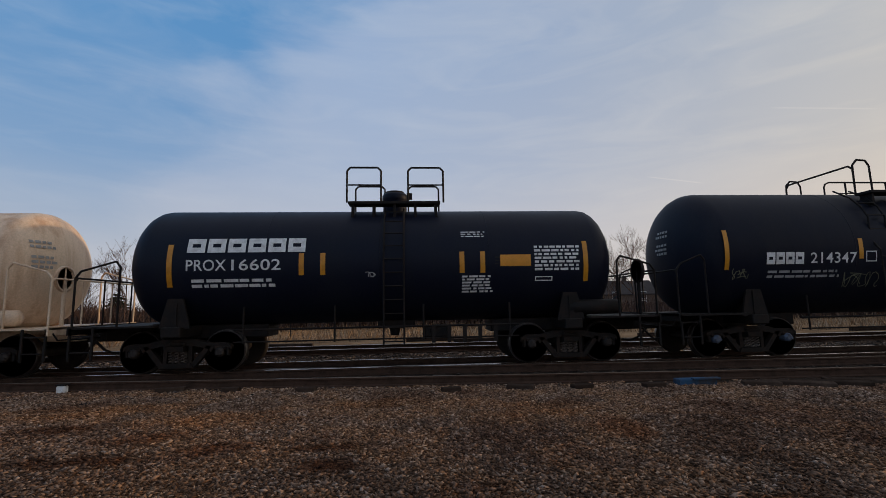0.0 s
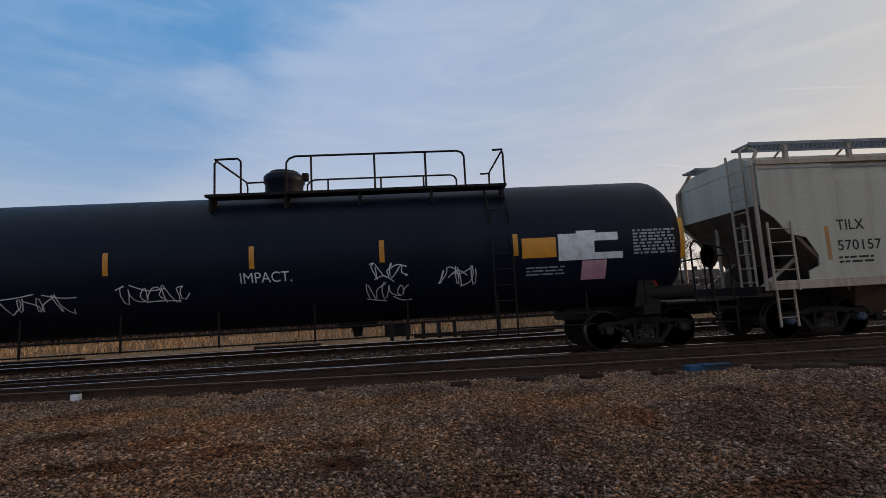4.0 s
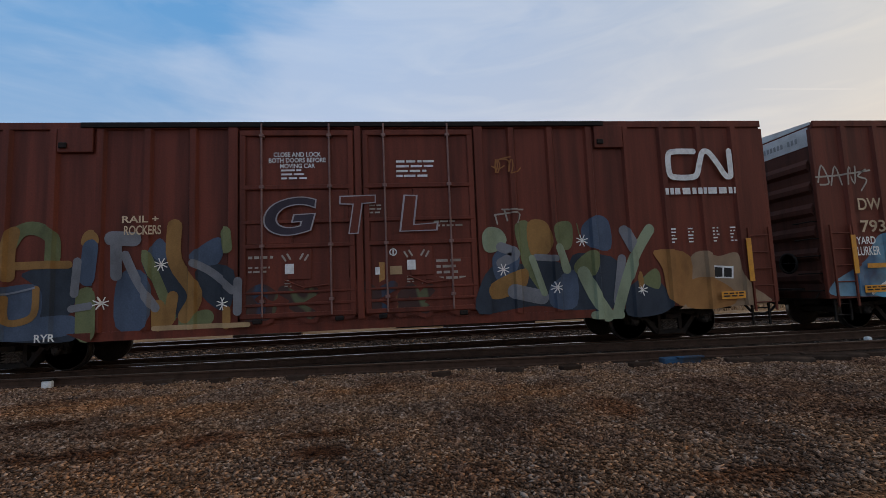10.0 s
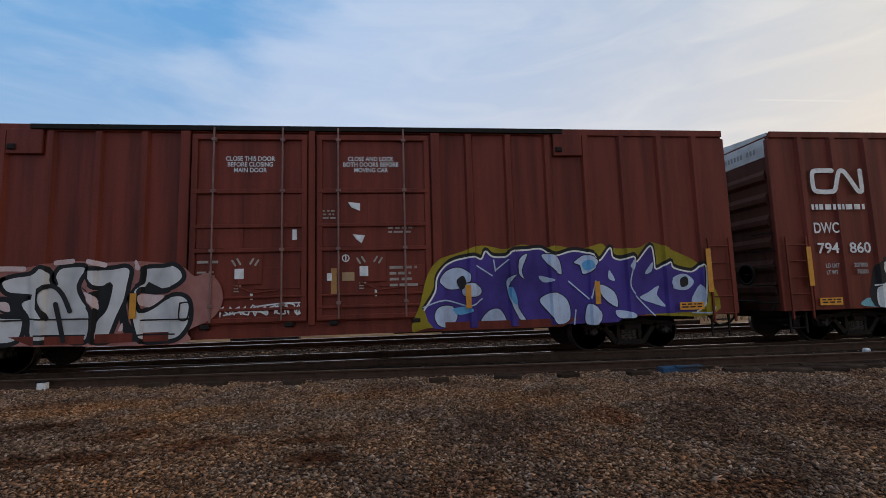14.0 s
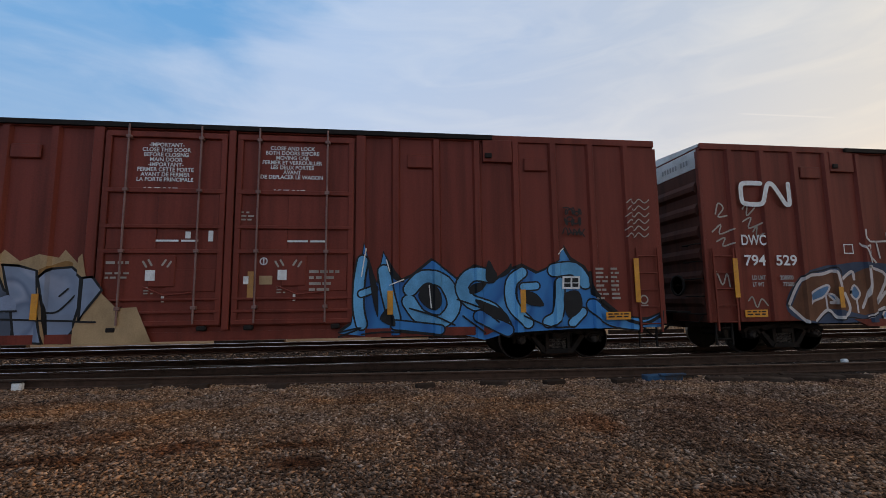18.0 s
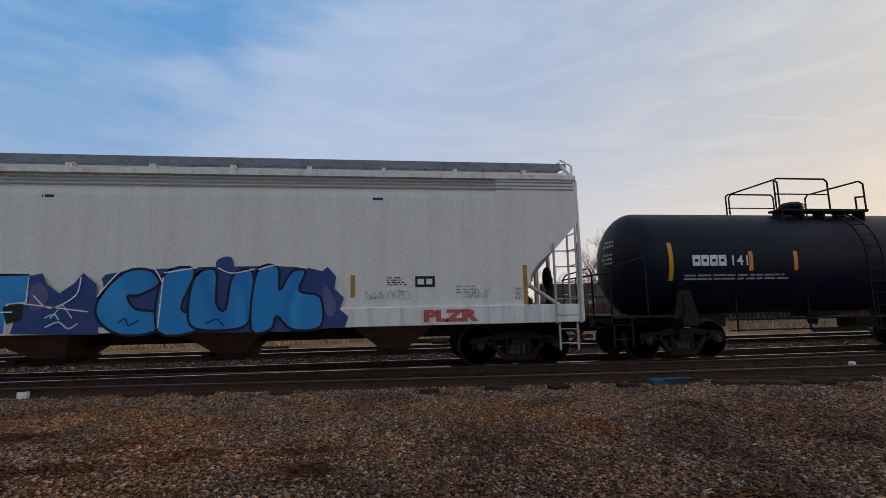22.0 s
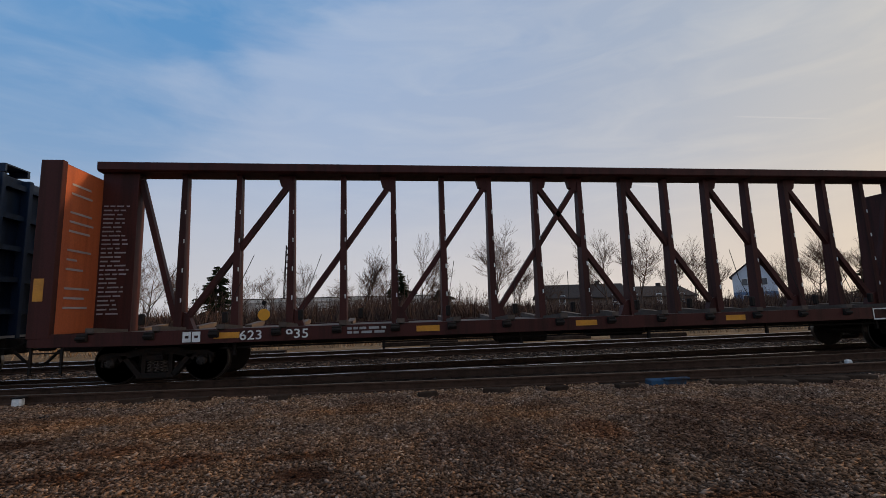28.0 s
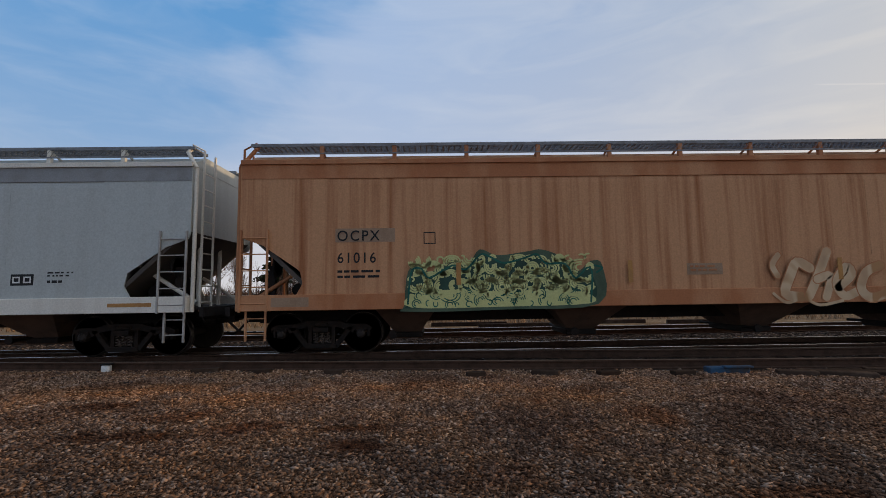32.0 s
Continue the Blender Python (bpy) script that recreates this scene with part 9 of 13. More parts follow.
    p.line(BLACK, 0.03, [(-8.58, 1.18), (-8.05, 1.17), (-7.16, 1.14)], [(-7.71, 0.92), (-7.27, 0.89)], [(-7.10, 1.17), (-6.30, 1.14)], [(-6.07, 1.14), (-5.49, 1.14)], [(-5.43, 1.16), (-5.14, 1.14), (-4.31, 1.13)], [(-5.32, 0.83), (-4.37, 0.81)], [(-3.34, 1.07), (-2.41, 1.07)], [(-3.41, 0.78), (-2.67, 0.78)], [(-2.58, 1.39), (-2.40, 1.38), (-2.44, 1.07), (-2.59, 1.08), (-2.58, 1.39)])
    p.line(SPRAY_PINK_L, 0.10, [(-8.21, 2.28), (-8.14, 2.35), (-8.04, 2.29)], [(-7.23, 2.19), (-7.06, 2.18), (-6.94, 2.16)], [(-6.13, 2.16), (-5.90, 2.16), (-5.60, 2.15)], [(-5.01, 2.26), (-4.71, 2.29)], [(-4.41, 2.28), (-4.10, 2.20)], [(-3.49, 2.24), (-3.43, 2.12)])
    p.word(WHITE, "MOUR", (-9.39, 3.61), (-9.06, 3.76))
    p.word(WHITE, "2020", (-9.54, 3.02), (-9.22, 3.14))
    p.word(WHITE, "NAME", (-9.56, 2.81), (-9.19, 2.95))
    p.word(WHITE, "SIMPL", (-9.6, 2.14), (-9.12, 2.27))


def violet_piece(c):
    """A violet piece with pale blue petals, a white rim and an olive haze above it."""
    p = Mural(c, BOX_SIDE)
    p.fill(SPRAY_OLIVE, [(2.08, 0.66), (2.26, 1.24), (2.42, 1.83), (2.69, 2.17), (3.17, 2.33), (3.64, 2.47), (4.16, 2.38), (4.54, 2.48), (5.04, 2.39), (5.36, 2.44), (5.87, 2.35), (6.39, 2.47), (6.58, 2.37), (7.24, 2.35), (7.62, 2.48), (8.17, 2.26), (8.69, 1.99), (9.01, 1.55), (8.99, 0.79), (6.49, 0.87), (2.78, 0.75)])
    p.fill(SPRAY_VIOLET, [(2.34, 1.1), (2.58, 1.47), (2.63, 1.77), (2.8, 2.01), (3.05, 2.15), (3.46, 2.22), (3.63, 2.17), (3.73, 2.34), (3.88, 2.22), (4.18, 2.21), (4.34, 2.33), (4.66, 2.35), (4.99, 2.37), (5.28, 2.21), (5.74, 2.31), (6.18, 2.22), (6.34, 2.08), (6.61, 2.37), (6.66, 2.16), (6.85, 2.09), (7.17, 2.16), (7.23, 2.04), (7.58, 2.4), (7.65, 2.09), (7.68, 1.86), (8.03, 2.02), (8.11, 1.88), (8.54, 1.78), (8.85, 1.91), (8.77, 1.05), (8.6, 0.87), (6.88, 0.83), (6.68, 0.69), (5.22, 0.69), (2.55, 0.69), (2.41, 0.86)], sharp=True)
    p.line(BLACK, 0.087, [(2.34, 1.14), (2.58, 1.52), (2.63, 1.82), (2.81, 2.05), (3.05, 2.2), (3.47, 2.27), (3.64, 2.22), (3.73, 2.39), (3.88, 2.27), (4.18, 2.26), (4.35, 2.38), (4.66, 2.4), (4.99, 2.42), (5.29, 2.26), (5.74, 2.36), (6.19, 2.27), (6.35, 2.13), (6.61, 2.42), (6.66, 2.21), (6.86, 2.15), (7.18, 2.22), (7.24, 2.09), (7.58, 2.45), (7.65, 2.14), (7.69, 1.91), (8.03, 2.07), (8.12, 1.93), (8.54, 1.83), (8.85, 1.96), (8.78, 1.1)])
    p.line(SPRAY_WHITE, 0.037, [(2.34, 1.1), (2.58, 1.47), (2.63, 1.77), (2.8, 2.01), (3.05, 2.15), (3.46, 2.22), (3.63, 2.17), (3.73, 2.34), (3.88, 2.22), (4.18, 2.21), (4.34, 2.33), (4.66, 2.35), (4.99, 2.37), (5.28, 2.21), (5.74, 2.31), (6.18, 2.22), (6.34, 2.08), (6.61, 2.37), (6.66, 2.16), (6.85, 2.09), (7.17, 2.16), (7.23, 2.04), (7.58, 2.4), (7.65, 2.09), (7.68, 1.86), (8.03, 2.02), (8.11, 1.88), (8.54, 1.78), (8.85, 1.91), (8.77, 1.05), (8.6, 0.87)])
    p.fill(SPRAY_ICE, [(2.68, 1.71), (2.83, 1.92), (3.12, 2.0), (3.38, 1.84), (3.3, 1.59), (2.99, 1.51), (2.8, 1.56)], edge=BLACK, w=0.02)
    p.fill(SPRAY_ICE, [(3.22, 1.62), (3.46, 1.65), (3.62, 1.49), (3.52, 1.35), (3.2, 1.38)], edge=BLACK, w=0.02)
    p.fill(SPRAY_ICE, [(2.55, 0.97), (2.67, 1.16), (2.96, 1.16), (3.07, 0.93), (2.9, 0.71), (2.64, 0.76)], edge=BLACK, w=0.02)
    p.fill(SPRAY_ICE, [(3.56, 0.82), (3.75, 1.04), (4.0, 1.07), (4.15, 0.8), (4.06, 0.66), (3.62, 0.7)], edge=BLACK, w=0.02)
    p.fill(SPRAY_ICE, [(4.16, 1.67), (4.41, 1.81), (4.23, 1.55), (4.44, 1.06), (4.67, 0.66), (4.45, 0.81), (4.27, 1.12)], edge=BLACK, w=0.02)
    p.fill(SPRAY_ICE, [(4.48, 2.15), (4.68, 2.27), (4.54, 1.91), (4.58, 1.71), (4.46, 1.83)], edge=BLACK, w=0.02)
    p.fill(SPRAY_ICE, [(4.98, 2.24), (5.36, 2.19), (5.44, 1.79), (5.22, 1.92)], edge=BLACK, w=0.02)
    p.fill(SPRAY_ICE, [(5.72, 2.05), (6.0, 2.22), (6.31, 2.09), (6.16, 1.87), (5.93, 1.78), (5.86, 1.98)], edge=BLACK, w=0.02)
    p.fill(SPRAY_ICE, [(6.34, 1.55), (6.65, 1.36), (6.7, 1.03), (6.45, 1.16), (6.29, 1.39)], edge=BLACK, w=0.02)
    p.fill(SPRAY_ICE, [(4.89, 1.24), (5.25, 1.4), (5.55, 1.2), (5.57, 0.78), (5.28, 0.69), (5.13, 0.91)], edge=BLACK, w=0.02)
    p.fill(SPRAY_ICE, [(5.92, 0.89), (6.03, 1.13), (6.32, 0.93), (6.25, 0.68), (5.95, 0.67)], edge=BLACK, w=0.02)
    p.fill(SPRAY_ICE, [(6.55, 1.86), (6.67, 1.63), (6.52, 1.67)])
    p.fill(SPRAY_ICE, [(7.02, 1.95), (7.2, 2.1), (7.14, 1.85)])
    p.fill(SPRAY_ICE, [(7.39, 1.77), (7.6, 2.03), (7.55, 1.81)])
    p.fill(SPRAY_ICE, [(7.23, 1.22), (7.44, 1.34), (7.7, 1.48), (7.64, 1.27), (7.83, 1.01), (7.55, 1.08)])
    p.fill(SPRAY_ICE, [(8.01, 1.62), (8.33, 1.74), (8.56, 1.56), (8.37, 1.37), (8.04, 1.42)])
    p.fill(SPRAY_ICE, [(8.46, 1.11), (8.72, 1.49), (8.78, 1.1)])
    p.fill(SPRAY_ICE, [(6.65, 0.96), (7.01, 0.9), (7.08, 0.79), (6.72, 0.79)])
    p.fill(SPRAY_ICE, [(4.91, 1.77), (5.01, 1.62), (5.26, 1.67)])
    p.fill(SPRAY_SKY, [(2.97, 1.1), (3.27, 1.14), (3.41, 1.04), (3.1, 0.97)])
    p.fill(SPRAY_SKY, [(5.92, 2.03), (6.1, 2.1), (6.19, 1.94), (5.98, 1.87)])
    p.fill(SPRAY_SKY, [(4.19, 1.49), (4.3, 1.52), (4.39, 1.18), (4.29, 1.2)])
    p.fill(BLACK, [(3.06, 1.7), (3.21, 1.81), (3.28, 1.63), (3.16, 1.51)])
    p.fill(BLACK, [(8.23, 1.62), (8.39, 1.67), (8.41, 1.49), (8.24, 1.44)])
    p.line(SPRAY_ICE, 0.03, [(5.58, 1.63), (6.03, 1.23)], [(3.51, 2.03), (3.85, 1.8)], [(3.93, 1.9), (3.9, 2.14)], [(3.94, 1.92), (4.23, 2.14)], [(6.07, 1.25), (6.18, 1.62)], [(7.07, 1.85), (7.0, 1.47), (7.29, 1.09), (7.56, 0.81)], [(2.32, 1.15), (2.79, 1.29), (3.33, 1.15), (3.61, 1.3)], [(5.66, 0.68), (5.71, 0.99)], [(8.46, 0.85), (8.93, 0.84), (9.04, 0.96)])


def faded_letters(c):
    """Faded letters in rust, green, grey and blue between pale mounds."""
    p = Mural(c, BOX_SIDE)
    p.fill(FADED_TAN, [(-9.57, 0.84), (-9.57, 1.18), (-9.33, 1.22), (-9.27, 1.51), (-9.0, 1.68), (-8.92, 1.96), (-8.71, 2.24), (-8.37, 2.3), (-8.1, 2.17), (-8.05, 1.93), (-8.26, 1.8), (-8.35, 1.48), (-8.15, 1.24), (-8.26, 0.76)])
    p.fill(FADED_RUST, [(-8.93, 0.79), (-8.82, 1.13), (-8.49, 1.18), (-8.24, 1.68), (-8.03, 1.91), (-7.97, 2.22), (-7.68, 2.3), (-7.2, 2.17), (-7.37, 1.2), (-7.81, 0.73)])
    p.fill(SPRAY_SLATE_D, [(-8.19, 0.78), (-8.1, 1.05), (-7.92, 1.16), (-7.76, 1.34), (-7.58, 1.14), (-7.35, 1.13), (-7.17, 0.73)])
    p.fill(SPRAY_SLATE_D, [(-7.46, 2.03), (-7.27, 2.22), (-7.08, 2.12), (-7.04, 1.66), (-7.23, 1.43), (-7.44, 1.68)])
    p.fill(SPRAY_SLATE_D, [(-6.66, 2.05), (-5.75, 2.17), (-5.71, 1.25), (-6.28, 1.13), (-6.36, 1.73)])
    p.fill(SPRAY_SLATE_D, [(-4.39, 2.23), (-3.82, 2.14), (-3.34, 1.18), (-3.77, 1.08)])
    p.fill(SPRAY_SLATE_D, [(-3.3, 2.08), (-2.57, 1.97), (-2.69, 1.13), (-3.23, 1.46)])
    p.fill(SPRAY_SLATE_D, [(-6.87, 0.81), (-5.71, 1.08), (-5.68, 0.68), (-6.78, 0.71)])
    p.fill(FADED_BLUE, [(-7.46, 1.65), (-6.92, 1.8), (-6.34, 1.78), (-6.3, 1.16), (-6.63, 0.94), (-7.41, 0.99)])
    p.fill(FADED_BLUE, [(-7.24, 0.89), (-6.77, 1.11), (-5.71, 1.18), (-5.67, 0.82), (-6.89, 0.72)])
    p.fill(FADED_BLUE, [(-4.84, 1.95), (-4.28, 1.93), (-4.29, 0.9), (-4.88, 0.91)])
    p.fill(FADED_BLUE, [(-3.46, 2.32), (-3.0, 2.66), (-2.79, 2.56), (-2.91, 2.13), (-3.29, 2.12)])
    p.fill(FADED_BLUE, [(-4.26, 2.42), (-4.07, 2.69), (-3.88, 2.41), (-4.02, 2.17)])
    p.fat(FADED_GREEN, FADED_GREEN, 0.273, 0.0, [(-6.09, 2.35), (-6.12, 2.74), (-6.43, 2.95), (-6.72, 2.9), (-6.89, 2.64)])
    p.fat(FADED_GREEN, FADED_GREEN, 0.422, 0.0, [(-5.44, 1.53), (-5.43, 0.84)])
    p.fat(FADED_GREEN, FADED_GREEN, 0.198, 0.0, [(-4.33, 2.35), (-4.0, 1.55), (-3.82, 1.06)])
    p.fat(FADED_GREEN, FADED_GREEN, 0.248, 0.0, [(-2.75, 2.76), (-2.72, 2.44)])
    p.fat(FADED_GREEN, FADED_GREEN, 0.322, 0.0, [(-3.15, 1.03), (-3.53, 0.95)])
    p.fat(SPRAY_ORANGE_D, SPRAY_ORANGE_D, 0.248, 0.0, [(-6.84, 2.88), (-6.91, 2.5), (-6.9, 2.01)])
    p.fat(SPRAY_ORANGE_D, SPRAY_ORANGE_D, 0.161, 0.0, [(-6.85, 2.2), (-6.28, 2.21), (-5.8, 2.2)])
    p.fat(SPRAY_ORANGE_D, SPRAY_ORANGE_D, 0.136, 0.0, [(-6.38, 1.73), (-6.41, 1.23), (-6.7, 1.08), (-6.93, 1.14), (-6.95, 1.56)])
    p.fat(SPRAY_ORANGE_D, SPRAY_ORANGE_D, 0.298, 0.0, [(-3.78, 2.93), (-3.77, 2.21), (-3.37, 1.53), (-3.55, 1.07)])
    p.fat(SPRAY_ORANGE_D, SPRAY_ORANGE_D, 0.273, 0.0, [(-4.08, 1.29), (-4.07, 0.92)])
    p.fat(SPRAY_ORANGE_D, SPRAY_ORANGE_D, 0.223, 0.0, [(-3.8, 1.48), (-3.87, 1.0)])
    p.fat(SPRAY_ORANGE_D, SPRAY_ORANGE_D, 0.174, 0.0, [(-2.71, 1.16), (-2.71, 0.86)])
    p.fill(SPRAY_ORANGE_D, [(-5.54, 2.8), (-5.4, 2.9), (-5.23, 2.79), (-5.21, 2.6), (-5.55, 2.58)])
    p.fat(FADED_BLUE, FADED_BLUE, 0.347, 0.0, [(-5.37, 2.53), (-5.42, 1.92)])
    p.fat(FADED_GREY, FADED_GREY, 0.161, 0.0, [(-5.63, 2.26), (-5.67, 1.61)])
    p.fat(FADED_GREY, FADED_GREY, 0.298, 0.0, [(-4.99, 2.71), (-4.57, 2.68)])
    p.fat(FADED_GREY, FADED_GREY, 0.223, 0.0, [(-4.91, 2.69), (-4.89, 1.95)])
    p.fat(FADED_GREY, FADED_GREY, 0.174, 0.0, [(-4.73, 2.36), (-4.48, 1.81), (-4.13, 1.26)])
    p.fat(FADED_GREY, FADED_GREY, 0.161, 0.0, [(-3.39, 2.15), (-3.03, 1.94), (-2.59, 1.55)])
    p.fat(FADED_GREY, FADED_GREY, 0.174, 0.0, [(-2.48, 1.74), (-2.49, 1.12)])
    p.fat(FADED_GREY, FADED_GREY, 0.149, 0.0, [(-5.71, 1.31), (-5.34, 1.36)])
    p.line(SPRAY_TAN, 0.099, [(-4.15, 0.85), (-3.41, 0.85), (-2.28, 0.85)])
    p.line(OLD_CHALK, 0.037, [(-7.23, 1.83), (-7.04, 1.66), (-6.76, 1.68), (-6.41, 1.76)])
    p.star(SPRAY_WHITE, (-7.18, 1.74))
    p.star(SPRAY_WHITE, (-4.03, 2.14))
    p.star(SPRAY_WHITE, (-5.14, 1.4))
    p.star(SPRAY_WHITE, (-2.81, 1.29))
    p.word(SPRAY_CREAM, "RAIL +", (-4.73, 3.0), (-4.03, 3.14))
    p.word(SPRAY_CREAM, "ROCKERS", (-4.69, 2.75), (-3.98, 2.94))
    p.word(SPRAY_WHITE, "RYR", (-6.28, 0.69), (-5.91, 0.84))


def faded_letters_far(c):
    """Faded green, orange and blue letters beside cream mounds."""
    p = Mural(c, BOX_SIDE)
    p.fill(SPRAY_SLATE_D, [(2.5, 0.84), (2.6, 1.56), (2.98, 1.91), (3.6, 1.89), (3.99, 2.0), (4.55, 1.85), (4.82, 2.09), (5.77, 1.87), (5.6, 0.88), (5.18, 0.72), (3.81, 0.96)])
    p.fill(SPRAY_SLATE_D, [(5.99, 1.28), (6.47, 1.53), (6.9, 1.16), (6.98, 0.82), (6.59, 0.63), (5.89, 0.66)])
    p.fill(FADED_BLUE, [(4.97, 2.7), (5.32, 2.94), (5.61, 2.78), (5.61, 2.17), (5.21, 2.18), (4.98, 2.37)])
    p.fill(FADED_BLUE, [(2.87, 2.04), (3.15, 2.27), (3.44, 2.19), (3.4, 1.77), (2.97, 1.54)])
    p.fill(FADED_BLUE, [(4.15, 1.37), (4.73, 1.72), (4.73, 0.92), (4.18, 0.91)])
    p.fill(FADED_GREEN, [(3.4, 2.76), (3.73, 2.82), (3.77, 2.13), (3.95, 1.26), (3.6, 1.76), (3.45, 2.26)])
    p.fill(FADED_GREEN, [(4.3, 2.71), (4.59, 2.83), (4.74, 2.7), (4.68, 2.22), (4.38, 2.23)])
    p.fill(FADED_GREEN, [(4.84, 2.73), (4.92, 2.34), (4.87, 2.72)])
    p.fill(FADED_GREEN, [(4.74, 1.85), (5.12, 2.14), (5.33, 2.01), (5.17, 1.58), (4.79, 1.62)])
    p.fill(FADED_GREEN, [(6.29, 1.41), (6.61, 1.68), (6.74, 1.52), (6.67, 1.21)])
    p.fill(SPRAY_ORANGE_D, [(3.71, 2.81), (4.13, 2.82), (4.26, 2.36), (4.09, 2.07), (3.74, 2.11)])
    p.fill(SPRAY_ORANGE_D, [(2.82, 1.48), (3.6, 1.79), (3.58, 1.37), (3.05, 1.15), (2.78, 1.19)])
    p.fill(SPRAY_ORANGE_D, [(6.17, 1.54), (6.3, 1.61), (6.33, 1.29), (6.19, 1.22)])
    p.fill(SPRAY_PALE_GREEN, [(2.64, 2.54), (2.82, 2.73), (3.09, 2.67), (3.21, 2.42), (3.0, 2.2), (2.7, 2.19)])
    p.fat(FADED_GREY, FADED_GREY, 0.223, 0.0, [(3.07, 2.28), (3.39, 2.12), (3.06, 1.93)])
    p.fat(FADED_GREY, FADED_GREY, 0.322, 0.0, [(3.33, 1.29), (3.94, 1.14)])
    p.fat(FADED_GREY, FADED_GREY, 0.149, 0.0, [(3.86, 2.03), (4.3, 1.99)])
    p.fat(FADED_GREY, FADED_GREY, 0.198, 0.0, [(5.85, 1.93), (5.68, 0.99)])
    p.fat(FADED_GREY, FADED_GREY, 0.248, 0.0, [(5.95, 2.57), (6.18, 2.1)])
    p.fat(SPRAY_PALE_GREEN, SPRAY_PALE_GREEN, 0.198, 0.0, [(4.4, 2.23), (4.55, 1.73)])
    p.fat(SPRAY_PALE_GREEN, SPRAY_PALE_GREEN, 0.298, 0.0, [(4.93, 1.64), (5.15, 1.14), (5.43, 0.68)])
    p.fat(SPRAY_PALE_GREEN, SPRAY_PALE_GREEN, 0.174, 0.0, [(5.12, 0.69), (5.74, 0.67)])
    p.fat(SPRAY_PALE_GREEN, SPRAY_PALE_GREEN, 0.248, 0.0, [(6.56, 2.58), (6.18, 2.02), (5.86, 1.28), (5.67, 0.74)])
    p.fat(SPRAY_PALE_GREEN, SPRAY_PALE_GREEN, 0.149, 0.0, [(3.76, 2.01), (4.0, 1.23)])
    p.fill(FADED_TAN, [(7.25, 0.85), (7.47, 1.85), (7.84, 2.05), (8.18, 1.91), (8.68, 1.97), (8.76, 1.45), (9.01, 1.15), (9.29, 0.96), (9.27, 0.78), (7.26, 0.74)])
    p.fill(FADED_RUST, [(6.63, 2.09), (7.5, 1.93), (7.33, 0.87), (6.91, 0.99), (6.81, 1.65)])
    p.fill(FADED_RUST, [(7.38, 1.32), (7.94, 1.43), (8.53, 1.07), (8.37, 0.75), (7.33, 0.77)])
    p.star(SPRAY_WHITE, (3.1, 1.78))
    p.star(SPRAY_WHITE, (4.94, 2.37))
    p.star(SPRAY_WHITE, (4.28, 1.34))
    p.star(SPRAY_WHITE, (6.27, 1.21))
    p.line(SPRAY_DUST, 0.037, [(2.97, 3.0), (3.51, 3.04), (3.47, 2.81)], [(3.02, 2.8), (2.98, 2.98)], [(3.14, 3.12), (3.61, 3.11)], [(3.19, 3.12), (3.25, 2.87)])
    p.fill(WHITE, [(8.04, 1.7), (8.54, 1.66), (8.51, 1.38), (8.01, 1.41)], sharp=True)
    p.fill(BLACK, [(8.07, 1.66), (8.26, 1.64), (8.24, 1.43), (8.05, 1.43)], sharp=True)
    p.fill(BLACK, [(8.3, 1.64), (8.49, 1.62), (8.47, 1.41), (8.28, 1.43)], sharp=True)


